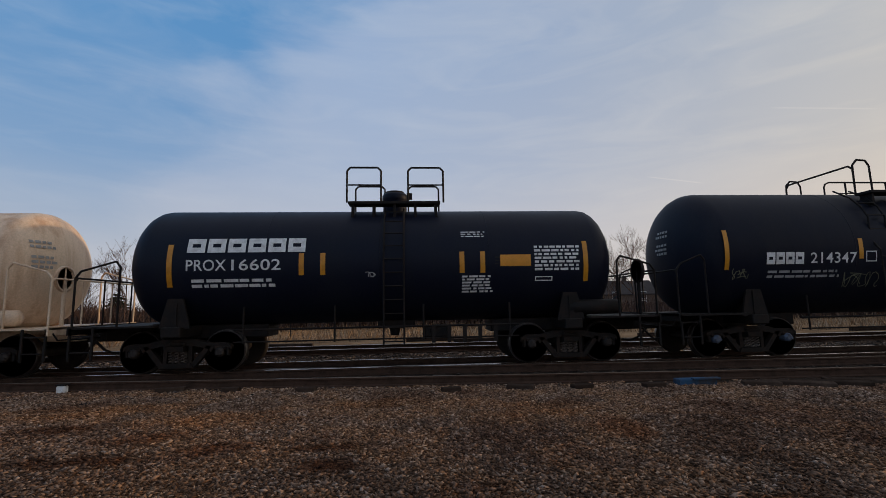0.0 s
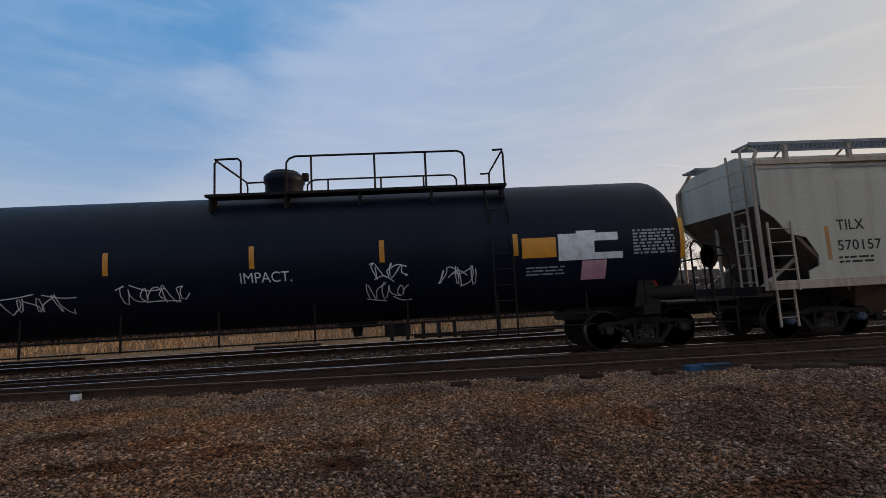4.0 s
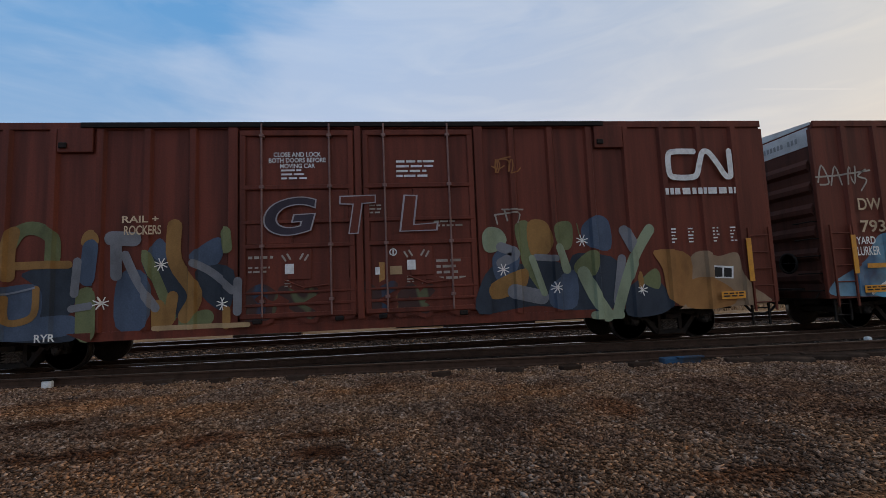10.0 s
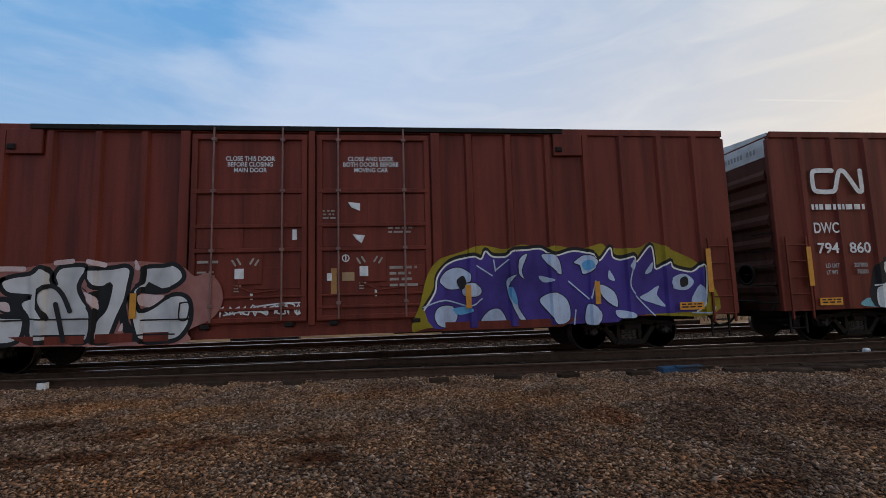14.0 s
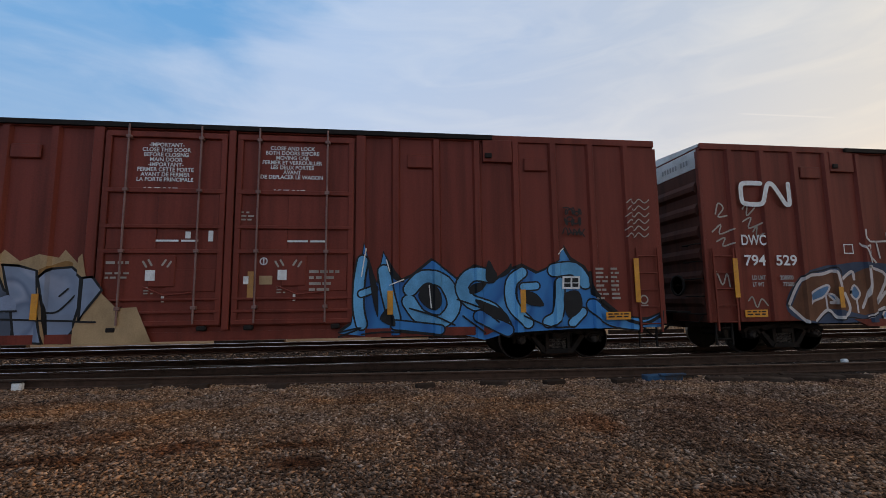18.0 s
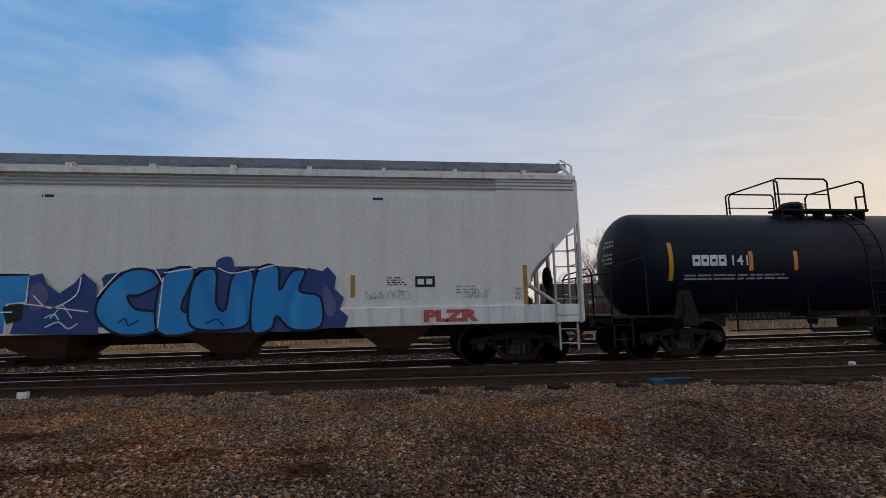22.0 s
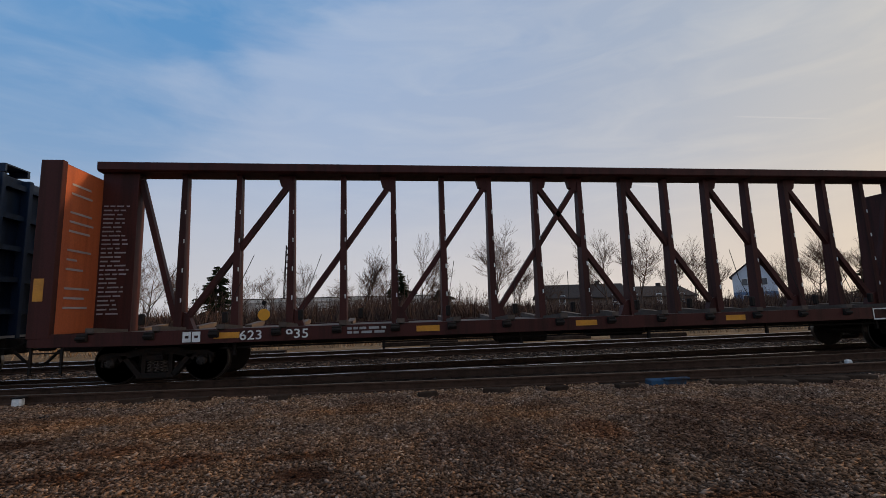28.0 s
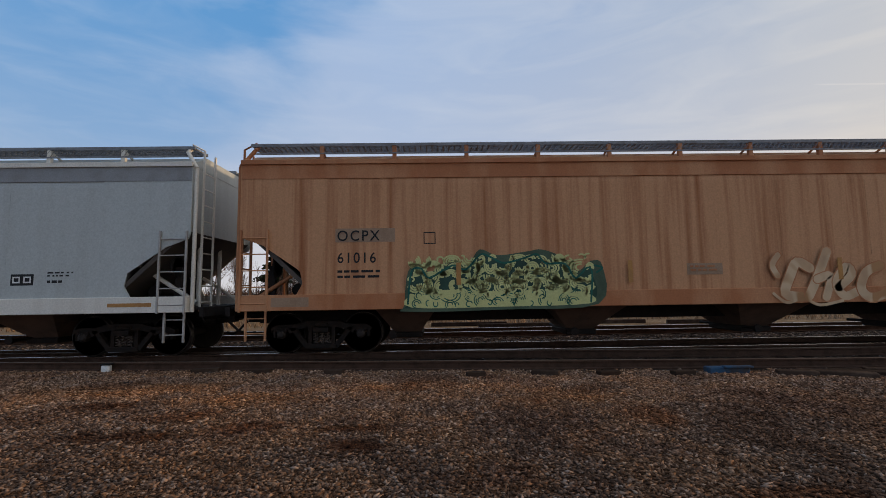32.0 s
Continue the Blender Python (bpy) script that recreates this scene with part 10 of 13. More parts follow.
def blue_mountain(c):
    """A long blue piece with white edges and a violet-grey haze round it."""
    p = Mural(c, BOX_SIDE)
    p.fill(WASH_SKY_B, [(-9.6, 0.91), (-9.47, 1.2), (-8.94, 1.48), (-8.5, 1.76), (-8.28, 2.15), (-8.01, 2.33), (-7.55, 2.32), (-7.27, 2.61), (-7.1, 2.9), (-6.87, 2.61), (-6.52, 2.59), (-6.11, 2.76), (-5.88, 2.51), (-5.41, 2.62), (-5.14, 2.63), (-4.81, 2.5), (-4.33, 2.59), (-3.72, 2.63), (-3.11, 2.56), (-2.82, 2.86), (-2.67, 2.3), (-2.37, 2.44), (-1.93, 2.4), (-1.76, 2.02), (-1.56, 1.5), (-1.03, 1.11), (-0.51, 0.93), (0.25, 0.76), (-1.83, 0.65), (-4.97, 0.6), (-7.26, 0.77), (-8.81, 0.83)])
    p.fill(WASH_SKY, [(-8.49, 0.91), (-7.69, 1.32), (-7.79, 1.74), (-7.38, 2.05), (-7.16, 2.52), (-6.87, 2.51), (-6.17, 2.25), (-5.41, 2.5), (-5.3, 1.99), (-4.94, 1.97), (-4.46, 2.27), (-3.87, 2.43), (-3.12, 2.24), (-2.92, 2.3), (-2.84, 1.79), (-2.66, 1.53), (-2.03, 1.56), (-1.81, 1.04), (-1.67, 0.79), (-4.97, 0.67), (-6.92, 0.66), (-7.93, 0.75)])
    p.line(SPRAY_WHITE, 0.068, [(-7.1, 2.85), (-6.93, 2.6), (-6.58, 2.44), (-6.23, 2.31), (-5.86, 2.36), (-5.37, 2.55), (-5.27, 2.25), (-5.24, 1.82), (-5.07, 1.64), (-4.95, 1.45)], [(-5.16, 1.89), (-4.94, 2.0), (-4.56, 2.01), (-4.46, 2.27), (-3.97, 2.46), (-3.87, 2.55), (-3.81, 1.96), (-3.79, 1.72)], [(-3.87, 2.6), (-3.42, 2.32), (-2.99, 2.43), (-2.83, 2.77), (-2.73, 2.18), (-2.59, 1.8), (-2.93, 1.45), (-2.46, 1.49), (-2.03, 1.54), (-1.87, 1.16), (-1.67, 0.79)], [(-7.16, 2.69), (-7.22, 2.31), (-7.63, 2.04), (-7.43, 1.79), (-7.63, 1.64), (-7.51, 1.4), (-8.05, 1.17), (-8.49, 0.89)], [(-4.56, 2.01), (-4.57, 1.72)], [(-6.23, 2.31), (-6.23, 2.04)])
    p.line(SPRAY_SILVER_L, 0.02, [(-7.0, 1.62), (-6.2, 1.58)], [(-4.5, 1.42), (-3.6, 1.44)], [(-7.4, 1.2), (-6.6, 1.22)], [(-3.4, 1.2), (-2.6, 1.22)])
    p.line(OLD_CHALK, 0.09, [(-5.0, 1.42), (-4.2, 1.5), (-3.6, 1.7)], [(-6.6, 1.9), (-6.0, 1.7), (-5.5, 1.9)])
    p.fill(SPRAY_ICE, [(-6.35, 1.69), (-6.19, 1.87), (-6.12, 1.61), (-6.28, 1.54)])
    p.fill(SPRAY_ICE, [(-4.36, 1.43), (-4.21, 1.43), (-4.13, 1.08), (-4.29, 1.18)])
    p.fill(SPRAY_ICE, [(-6.58, 1.32), (-6.38, 1.34), (-6.51, 1.11)])
    p.fill(SPRAY_ICE, [(-5.38, 1.18), (-5.29, 1.2), (-5.19, 1.03)])
    p.fill(SPRAY_ICE, [(-3.89, 1.72), (-3.8, 1.74), (-3.78, 1.53)])
    p.fill(SPRAY_ICE, [(-5.72, 1.43), (-5.54, 1.26), (-5.66, 1.24)])
    p.line(SPRAY_SLATE, 0.025, [(-5.89, 1.61), (-4.95, 1.6)], [(-5.43, 0.88), (-2.68, 0.88), (-0.69, 0.9)], [(-2.54, 1.31), (-1.42, 1.33)], [(-2.55, 1.13), (-1.37, 1.15)])
    p.word(SPRAY_WHITE, "YARD", (-8.84, 2.07), (-8.33, 2.25))
    p.word(SPRAY_WHITE, "LURKER", (-8.84, 1.8), (-8.24, 2.01))
    p.word(BLACK, "8", (-7.27, 2.34), (-7.1, 2.59))
    p.line(SPRAY_DUST, 0.042, [(-9.59, 3.61), (-9.46, 4.03), (-9.3, 3.6), (-9.54, 3.55)], [(-9.25, 3.54), (-9.1, 4.0), (-8.96, 3.54)], [(-8.87, 3.54), (-8.81, 3.96), (-8.62, 3.56), (-8.56, 3.99)], [(-8.29, 3.91), (-8.51, 3.75), (-8.28, 3.65), (-8.46, 3.39)], [(-9.63, 3.74), (-8.99, 3.78), (-8.17, 3.89)])


def old_letters(c):
    """Thin old-style letters in dusty grey spray."""
    p = Mural(c, BOX_SIDE)
    p.fat(DUSTY_BROWN, SPRAY_CHALKY, 0.104, 0.034, [(2.64, 1.58), (2.58, 1.83), (2.79, 2.05), (3.2, 2.08), (3.7, 2.02)])
    p.fat(DUSTY_BROWN, SPRAY_CHALKY, 0.13, 0.034, [(2.9, 1.82), (2.85, 1.36), (2.93, 1.09)])
    p.fat(DUSTY_BROWN, SPRAY_CHALKY, 0.234, 0.034, [(3.39, 1.8), (3.4, 1.34), (3.24, 1.04)])
    p.fat(DUSTY_BROWN, SPRAY_CHALKY, 0.13, 0.034, [(3.81, 1.79), (3.76, 1.26)])
    p.fat(DUSTY_BROWN, SPRAY_CHALKY, 0.169, 0.034, [(3.94, 1.84), (4.15, 1.54), (4.12, 0.93)])
    p.fat(DUSTY_BROWN, SPRAY_CHALKY, 0.104, 0.034, [(2.74, 1.0), (3.17, 1.06), (3.54, 1.09), (3.9, 0.95), (4.14, 0.9)])
    p.fat(DUSTY_BROWN, SPRAY_CHALKY, 0.13, 0.034, [(4.31, 1.86), (4.65, 2.03), (5.3, 1.9)])
    p.fat(DUSTY_BROWN, SPRAY_CHALKY, 0.156, 0.034, [(5.2, 1.87), (5.16, 1.65), (4.83, 1.56)])
    p.fat(DUSTY_BROWN, SPRAY_CHALKY, 0.156, 0.034, [(4.83, 1.71), (4.76, 1.29), (4.65, 1.05)])
    p.fat(DUSTY_BROWN, SPRAY_CHALKY, 0.195, 0.034, [(4.93, 1.53), (5.23, 1.33), (5.35, 1.03), (5.55, 0.96)])
    p.fat(DUSTY_BROWN, SPRAY_CHALKY, 0.156, 0.034, [(4.25, 1.0), (4.48, 1.11)])
    p.fat(DUSTY_BROWN, SPRAY_CHALKY, 0.13, 0.034, [(5.66, 1.89), (5.87, 1.99), (6.36, 1.92), (6.78, 1.97)])
    p.fat(DUSTY_BROWN, SPRAY_CHALKY, 0.156, 0.034, [(5.83, 1.73), (5.73, 1.19)])
    p.fat(DUSTY_BROWN, SPRAY_CHALKY, 0.104, 0.034, [(6.0, 1.12), (6.31, 1.14), (6.5, 0.92), (6.65, 0.78)])
    p.fat(DUSTY_BROWN, SPRAY_CHALKY, 0.143, 0.034, [(7.62, 1.88), (7.17, 1.84), (6.87, 1.66), (6.79, 1.35), (6.9, 1.05), (7.21, 0.96), (7.34, 1.05)])
    p.fat(DUSTY_BROWN, SPRAY_CHALKY, 0.143, 0.034, [(7.24, 1.69), (7.09, 1.21)])
    p.fat(DUSTY_BROWN, SPRAY_CHALKY, 0.13, 0.034, [(7.88, 1.77), (7.74, 1.04)])
    p.fat(DUSTY_BROWN, SPRAY_CHALKY, 0.169, 0.034, [(8.16, 1.63), (8.06, 1.38)])
    p.fat(DUSTY_BROWN, SPRAY_CHALKY, 0.104, 0.034, [(8.32, 1.55), (8.63, 1.47), (8.71, 1.16)])
    p.fat(DUSTY_BROWN, SPRAY_CHALKY, 0.118, 0.034, [(7.87, 0.99), (8.21, 0.91), (8.83, 0.98)])
    p.fat(DUSTY_BROWN, SPRAY_CHALKY, 0.0777, 0.034, [(7.95, 1.97), (8.44, 2.0)])
    p.line(SPRAY_CHALKY, 0.03, [(2.74, 2.09), (3.02, 2.18), (3.29, 2.03)], [(3.33, 2.12), (3.58, 2.22), (3.76, 2.06)], [(3.8, 2.09), (3.95, 2.16), (4.09, 1.99), (4.13, 1.68)], [(4.37, 2.07), (4.63, 2.21), (4.84, 2.15), (5.09, 2.21), (5.31, 2.07)], [(5.34, 2.07), (5.54, 2.18), (5.72, 1.98)], [(6.08, 2.07), (6.31, 2.17), (6.5, 2.03)], [(6.63, 2.09), (6.91, 2.21), (7.11, 2.07), (7.44, 2.22), (7.63, 1.98)], [(8.23, 2.09), (8.45, 2.11), (8.57, 1.96)], [(8.8, 2.08), (8.84, 1.67), (8.74, 1.16)])
    p.line(SPRAY_CREAM, 0.03, [(2.6, 4.19), (2.78, 4.24), (2.72, 4.01), (2.63, 4.09)], [(2.84, 3.93), (2.83, 4.16), (2.98, 4.14), (2.85, 4.03), (2.99, 3.91)], [(3.1, 4.16), (3.05, 3.98), (3.19, 3.95), (3.2, 4.13), (3.1, 4.16)], [(3.29, 3.9), (3.33, 4.13), (3.42, 3.98), (3.53, 4.16), (3.6, 3.93)], [(2.67, 3.81), (2.84, 3.88), (2.74, 3.71), (2.66, 3.58), (2.85, 3.45)], [(2.94, 3.7), (3.09, 3.8), (3.08, 3.55), (2.96, 3.53), (2.94, 3.7)], [(3.16, 3.78), (3.18, 3.52), (3.33, 3.55)], [(3.38, 3.55), (3.36, 3.75), (3.54, 3.7), (3.41, 3.62), (3.58, 3.52)], [(2.91, 4.29), (3.16, 4.34), (3.3, 4.23), (3.1, 4.19), (2.93, 4.24)])


def aqua_letters(c):
    """White letters with fat black outlines on an aqua ground."""
    p = Mural(c, BOX_SIDE)
    p.fill(SPRAY_AQUA, [(-7.57, 0.87), (-7.49, 1.04), (-7.25, 1.13), (-7.08, 1.79), (-6.86, 1.97), (-6.19, 2.08), (-5.96, 2.14), (-4.56, 2.1), (-3.84, 2.14), (-3.12, 1.97), (-2.63, 2.01), (-2.64, 0.94), (-3.87, 0.68), (-5.04, 0.56), (-5.72, 0.59), (-6.18, 0.68), (-6.4, 0.78)])
    p.fill(BLACK, [(-7.28, 0.86), (-7.26, 1.59), (-7.08, 1.88), (-6.75, 2.06), (-6.3, 2.11), (-6.0, 1.92), (-5.87, 1.64), (-5.8, 2.13), (-5.54, 2.29), (-5.27, 2.19), (-5.03, 2.28), (-4.7, 2.37), (-4.63, 1.99), (-4.32, 2.12), (-3.85, 2.04), (-3.66, 1.82), (-3.65, 1.0), (-3.87, 0.82), (-4.64, 0.87), (-4.72, 0.69), (-4.9, 0.6), (-5.27, 0.83), (-5.54, 0.7), (-5.88, 0.67), (-6.18, 0.77)])
    p.fill(SPRAY_WHITE, [(-7.16, 1.24), (-6.94, 1.48), (-6.99, 1.79), (-6.77, 1.94), (-6.36, 2.01), (-6.13, 1.88), (-6.02, 1.55), (-6.09, 1.2), (-6.29, 0.91), (-6.62, 0.81), (-7.13, 0.83)])
    p.fill(SPRAY_WHITE, [(-5.98, 1.08), (-5.91, 1.41), (-5.68, 1.59), (-5.43, 1.6), (-5.43, 1.77), (-5.71, 1.87), (-5.8, 1.78), (-5.75, 2.08), (-5.54, 2.2), (-5.34, 2.05), (-5.24, 1.76), (-5.22, 1.29), (-5.34, 0.94), (-5.63, 0.84), (-5.86, 0.92)])
    p.fill(SPRAY_WHITE, [(-5.15, 1.86), (-5.08, 2.09), (-4.87, 2.21), (-4.73, 2.3), (-4.73, 1.99), (-4.88, 1.92), (-4.91, 1.75), (-4.74, 1.7), (-4.78, 1.45), (-4.9, 1.37), (-4.74, 0.97), (-4.88, 0.91), (-5.08, 1.08), (-5.18, 1.17)])
    p.fill(SPRAY_WHITE, [(-4.69, 1.49), (-4.56, 1.84), (-4.28, 2.03), (-3.97, 1.95), (-3.8, 1.82), (-3.82, 1.49), (-3.69, 1.34), (-3.79, 1.08), (-4.01, 0.92), (-4.4, 0.93), (-4.62, 1.13)])
    p.fill(BLACK, [(-7.03, 1.56), (-6.61, 1.73), (-6.68, 1.45), (-6.78, 1.16), (-6.96, 1.16), (-6.85, 1.37)])
    p.fill(BLACK, [(-6.41, 1.7), (-6.23, 1.63), (-6.18, 1.39), (-6.34, 1.23), (-6.52, 1.29)])
    p.fill(BLACK, [(-5.75, 1.31), (-5.64, 1.46), (-5.52, 1.42), (-5.61, 1.27)])
    p.fill(BLACK, [(-4.47, 1.69), (-4.35, 1.86), (-4.23, 1.81), (-4.24, 1.4), (-4.12, 1.33), (-4.11, 1.88), (-3.95, 1.73), (-4.03, 1.28), (-4.33, 1.38)])
    p.fill(SPRAY_GREY, [(-6.36, 1.56), (-6.25, 1.44), (-6.36, 1.29)])
    p.fill(SPRAY_GREY, [(-4.4, 1.68), (-4.3, 1.76), (-4.3, 1.5)])
    p.fill(SPRAY_WHITE, [(-3.58, 2.08), (-3.36, 2.05), (-3.32, 1.88), (-3.53, 1.91)])
    p.fill(SPRAY_WHITE, [(-3.24, 1.95), (-3.07, 1.97), (-3.02, 1.85), (-3.22, 1.86)])
    p.fill(SPRAY_WHITE, [(-2.92, 1.99), (-2.68, 2.01), (-2.66, 1.69), (-2.88, 1.7)])
    p.line(BLACK, 0.025, [(-3.5, 1.42), (-3.43, 1.31), (-3.35, 1.42), (-3.28, 1.3)], [(-3.21, 1.3), (-3.13, 1.47), (-3.06, 1.29)], [(-2.95, 1.22), (-2.77, 1.26), (-2.87, 1.36)], [(-3.69, 1.39), (-3.57, 1.45), (-3.5, 1.36)])
    p.line(SPRAY_WHITE, 0.062, [(-5.31, 2.7), (-5.23, 2.53)], [(-5.15, 2.78), (-5.14, 2.6)], [(-4.97, 2.69), (-5.04, 2.52)])
    p.line(SPRAY_WHITE, 0.037, [(-7.21, 1.35), (-6.99, 1.37)], [(-5.31, 0.99), (-5.04, 0.86)])


def outline_letters(c):
    """Rust and violet letters outlined in dusty white."""
    p = Mural(c, BOX_SIDE)
    p.fill(SPRAY_PLUM, [(2.62, 1.95), (3.21, 2.22), (4.05, 2.11), (4.79, 2.22), (5.51, 2.04), (6.28, 2.22), (7.03, 2.18), (7.6, 1.83), (8.58, 2.09), (9.53, 2.04), (9.94, 1.64), (9.79, 0.81), (6.09, 0.82), (2.6, 0.94)])
    p.fill(FADED_RED, [(2.72, 2.13), (3.15, 2.18), (3.29, 1.85), (2.77, 1.73)])
    p.fill(FADED_RED, [(3.57, 2.11), (3.89, 2.16), (3.8, 1.84)])
    p.fill(FADED_RED, [(4.56, 2.01), (4.93, 2.16), (5.22, 1.89), (5.08, 1.49), (4.6, 1.57)])
    p.fill(FADED_RED, [(6.44, 1.83), (6.87, 2.1), (7.31, 1.98), (7.44, 1.59), (6.49, 1.56)])
    p.fill(FADED_RED, [(7.74, 1.97), (8.14, 2.13), (8.18, 1.55), (7.71, 1.56)])
    p.fill(FADED_RED, [(8.69, 1.81), (9.35, 1.94), (9.34, 1.45), (8.65, 1.4)])
    p.fill(SPRAY_TEAL, [(3.93, 2.07), (4.14, 2.15), (4.21, 1.94), (3.99, 1.84)])
    p.fill(SPRAY_TEAL, [(5.36, 2.07), (5.69, 2.12), (5.72, 1.88), (5.42, 1.86)])
    p.fill(SPRAY_TEAL, [(2.64, 1.43), (2.8, 1.45), (2.78, 1.24), (2.64, 1.25)])
    p.line(SPRAY_CHALKY, 0.05, [(2.79, 2.2), (3.21, 2.26), (3.31, 1.85), (3.49, 1.9), (3.6, 2.17), (3.89, 2.18), (3.81, 1.81), (4.16, 1.78), (4.56, 1.5), (4.65, 0.98)], [(2.64, 2.15), (2.6, 1.69), (2.84, 1.6), (2.94, 0.95)], [(3.71, 0.94), (3.54, 1.32), (3.5, 1.51), (3.79, 1.52), (4.03, 1.26), (4.07, 0.93)], [(4.51, 1.77), (4.69, 2.09), (5.01, 2.24), (5.29, 2.09), (5.49, 1.94)], [(4.83, 1.76), (4.94, 1.87), (5.04, 1.76), (4.91, 1.65), (4.83, 1.76)], [(5.37, 1.75), (5.29, 1.49), (4.98, 1.36), (5.27, 1.06)], [(5.48, 1.8), (5.47, 1.51), (5.83, 1.55), (5.78, 1.21), (5.47, 1.29)], [(5.56, 1.91), (5.77, 2.04), (5.83, 2.24), (6.22, 2.27), (6.27, 1.86)], [(6.23, 1.33), (6.28, 1.92), (6.72, 2.15), (7.18, 2.15), (7.53, 1.81)], [(6.79, 1.55), (6.9, 1.71), (6.99, 1.58), (6.91, 1.31)], [(7.7, 2.11), (7.97, 2.24), (8.2, 2.07), (8.05, 1.55), (8.31, 1.41)], [(8.38, 0.86), (8.69, 1.81), (9.21, 2.05), (9.68, 1.79), (9.49, 1.1)], [(5.43, 0.87), (5.61, 0.97), (5.78, 0.73)])
    p.line(SPRAY_CHALKY, 0.037, [(0.4, 3.26), (0.65, 3.34), (0.53, 3.13)], [(0.76, 3.39), (0.83, 3.2)], [(0.91, 3.15), (1.01, 3.39), (1.19, 3.25), (1.1, 3.15)], [(1.23, 3.09), (1.3, 3.28), (1.4, 3.14)], [(0.71, 3.47), (0.88, 3.55)], [(0.63, 2.63), (0.7, 2.86), (0.82, 2.65), (0.86, 2.89)], [(0.93, 2.65), (0.97, 2.89), (1.08, 2.86), (0.99, 2.76)])


def slate_letters(c):
    """Slate blue block letters outlined in black on a ragged tan cloud."""
    p = Mural(c, BOX_SIDE)
    p.fill(SPRAY_TAN, [(-7.86, 1.05), (-7.75, 1.49), (-7.25, 1.72), (-7.06, 1.99), (-6.97, 2.29), (-6.79, 2.42), (-6.54, 2.23), (-6.22, 2.19), (-5.95, 2.42), (-5.77, 2.22), (-5.52, 2.37), (-5.35, 2.19), (-4.91, 2.34), (-4.68, 2.16), (-4.51, 2.48), (-4.35, 2.22), (-4.17, 2.48), (-3.89, 2.25), (-3.55, 2.39), (-3.2, 2.32), (-3.09, 2.48), (-2.85, 2.21), (-2.71, 2.39), (-2.61, 1.91), (-2.02, 1.31), (-1.66, 1.33), (-1.35, 0.63), (-2.6, 0.62), (-6.15, 0.68), (-7.19, 0.84), (-7.42, 1.11)], sharp=True)
    p.fill(SPRAY_ORANGE_D, [(-7.19, 1.06), (-7.08, 1.61), (-6.95, 1.95), (-6.89, 1.0)])
    p.fill(SPRAY_ORANGE_D, [(-4.59, 1.88), (-4.52, 2.34), (-4.35, 2.28), (-4.23, 1.95)])
    p.fill(SPRAY_ORANGE_D, [(-3.54, 2.04), (-3.08, 2.25), (-2.94, 2.15), (-3.4, 1.92)])
    p.fill(WASH_SLATE, [(-6.91, 1.99), (-6.43, 2.03), (-6.11, 2.11), (-5.88, 1.88), (-5.7, 1.75), (-5.71, 1.03), (-6.26, 0.88), (-6.82, 0.83), (-6.83, 1.5)], sharp=True, edge=BLACK, w=0.05)
    p.fill(WASH_SLATE, [(-5.4, 2.05), (-5.24, 2.15), (-4.72, 1.99), (-4.71, 1.47), (-4.57, 0.78), (-4.86, 0.69), (-5.51, 0.84), (-5.61, 1.14), (-5.49, 1.82)], sharp=True, edge=BLACK, w=0.05)
    p.fill(WASH_SLATE, [(-4.59, 1.87), (-4.23, 1.97), (-4.11, 1.69), (-3.88, 1.57), (-3.91, 0.76), (-4.53, 0.71), (-4.48, 1.23)], sharp=True, edge=BLACK, w=0.05)
    p.fill(WASH_ICE, [(-4.18, 2.18), (-3.89, 2.16), (-3.57, 2.06), (-3.51, 1.45), (-3.41, 0.98), (-3.34, 0.66), (-3.86, 0.69), (-3.99, 1.46), (-4.09, 1.81)], sharp=True, edge=BLACK, w=0.05)
    p.fill(WASH_ICE, [(-3.49, 1.92), (-3.31, 2.1), (-2.94, 2.13), (-2.7, 1.91), (-2.7, 1.32), (-2.78, 0.97), (-3.01, 0.65), (-3.29, 0.66), (-3.36, 1.33)], sharp=True, edge=BLACK, w=0.05)
    p.fill(WASH_ICE, [(-2.67, 1.91), (-2.49, 1.93), (-2.3, 1.67), (-2.54, 1.32), (-2.68, 1.06)], sharp=True, edge=BLACK, w=0.05)
    p.fill(WASH_SLATE, [(-7.52, 1.45), (-7.46, 1.58), (-7.3, 1.58), (-7.21, 1.45), (-7.28, 1.29), (-7.44, 1.29)], edge=BLACK, w=0.05)
    p.fill(SPRAY_ICE_D, [(-6.73, 1.38), (-6.65, 1.45), (-6.6, 1.31), (-6.68, 1.25)])
    p.fill(SPRAY_ICE_D, [(-6.71, 1.03), (-6.6, 1.25), (-6.38, 1.18), (-6.31, 1.0), (-6.51, 0.89)])
    p.fill(SPRAY_ICE_D, [(-6.06, 1.51), (-5.98, 1.6), (-5.89, 1.5), (-5.97, 1.44)])
    p.fill(SPRAY_ICE_D, [(-5.94, 1.73), (-5.86, 1.78), (-5.81, 1.66)])
    p.fill(SPRAY_ICE_D, [(-5.35, 1.7), (-5.32, 1.91), (-5.16, 1.79), (-5.22, 1.66)])
    p.fill(SPRAY_ICE_D, [(-4.81, 1.35), (-4.75, 1.4), (-4.7, 1.21)])
    p.fill(SPRAY_ICE_D, [(-4.26, 1.46), (-4.02, 1.59), (-3.88, 1.45), (-3.9, 1.28), (-4.21, 1.28)])
    p.fill(SPRAY_ICE_D, [(-4.92, 1.1), (-4.83, 1.12), (-4.8, 1.01)])
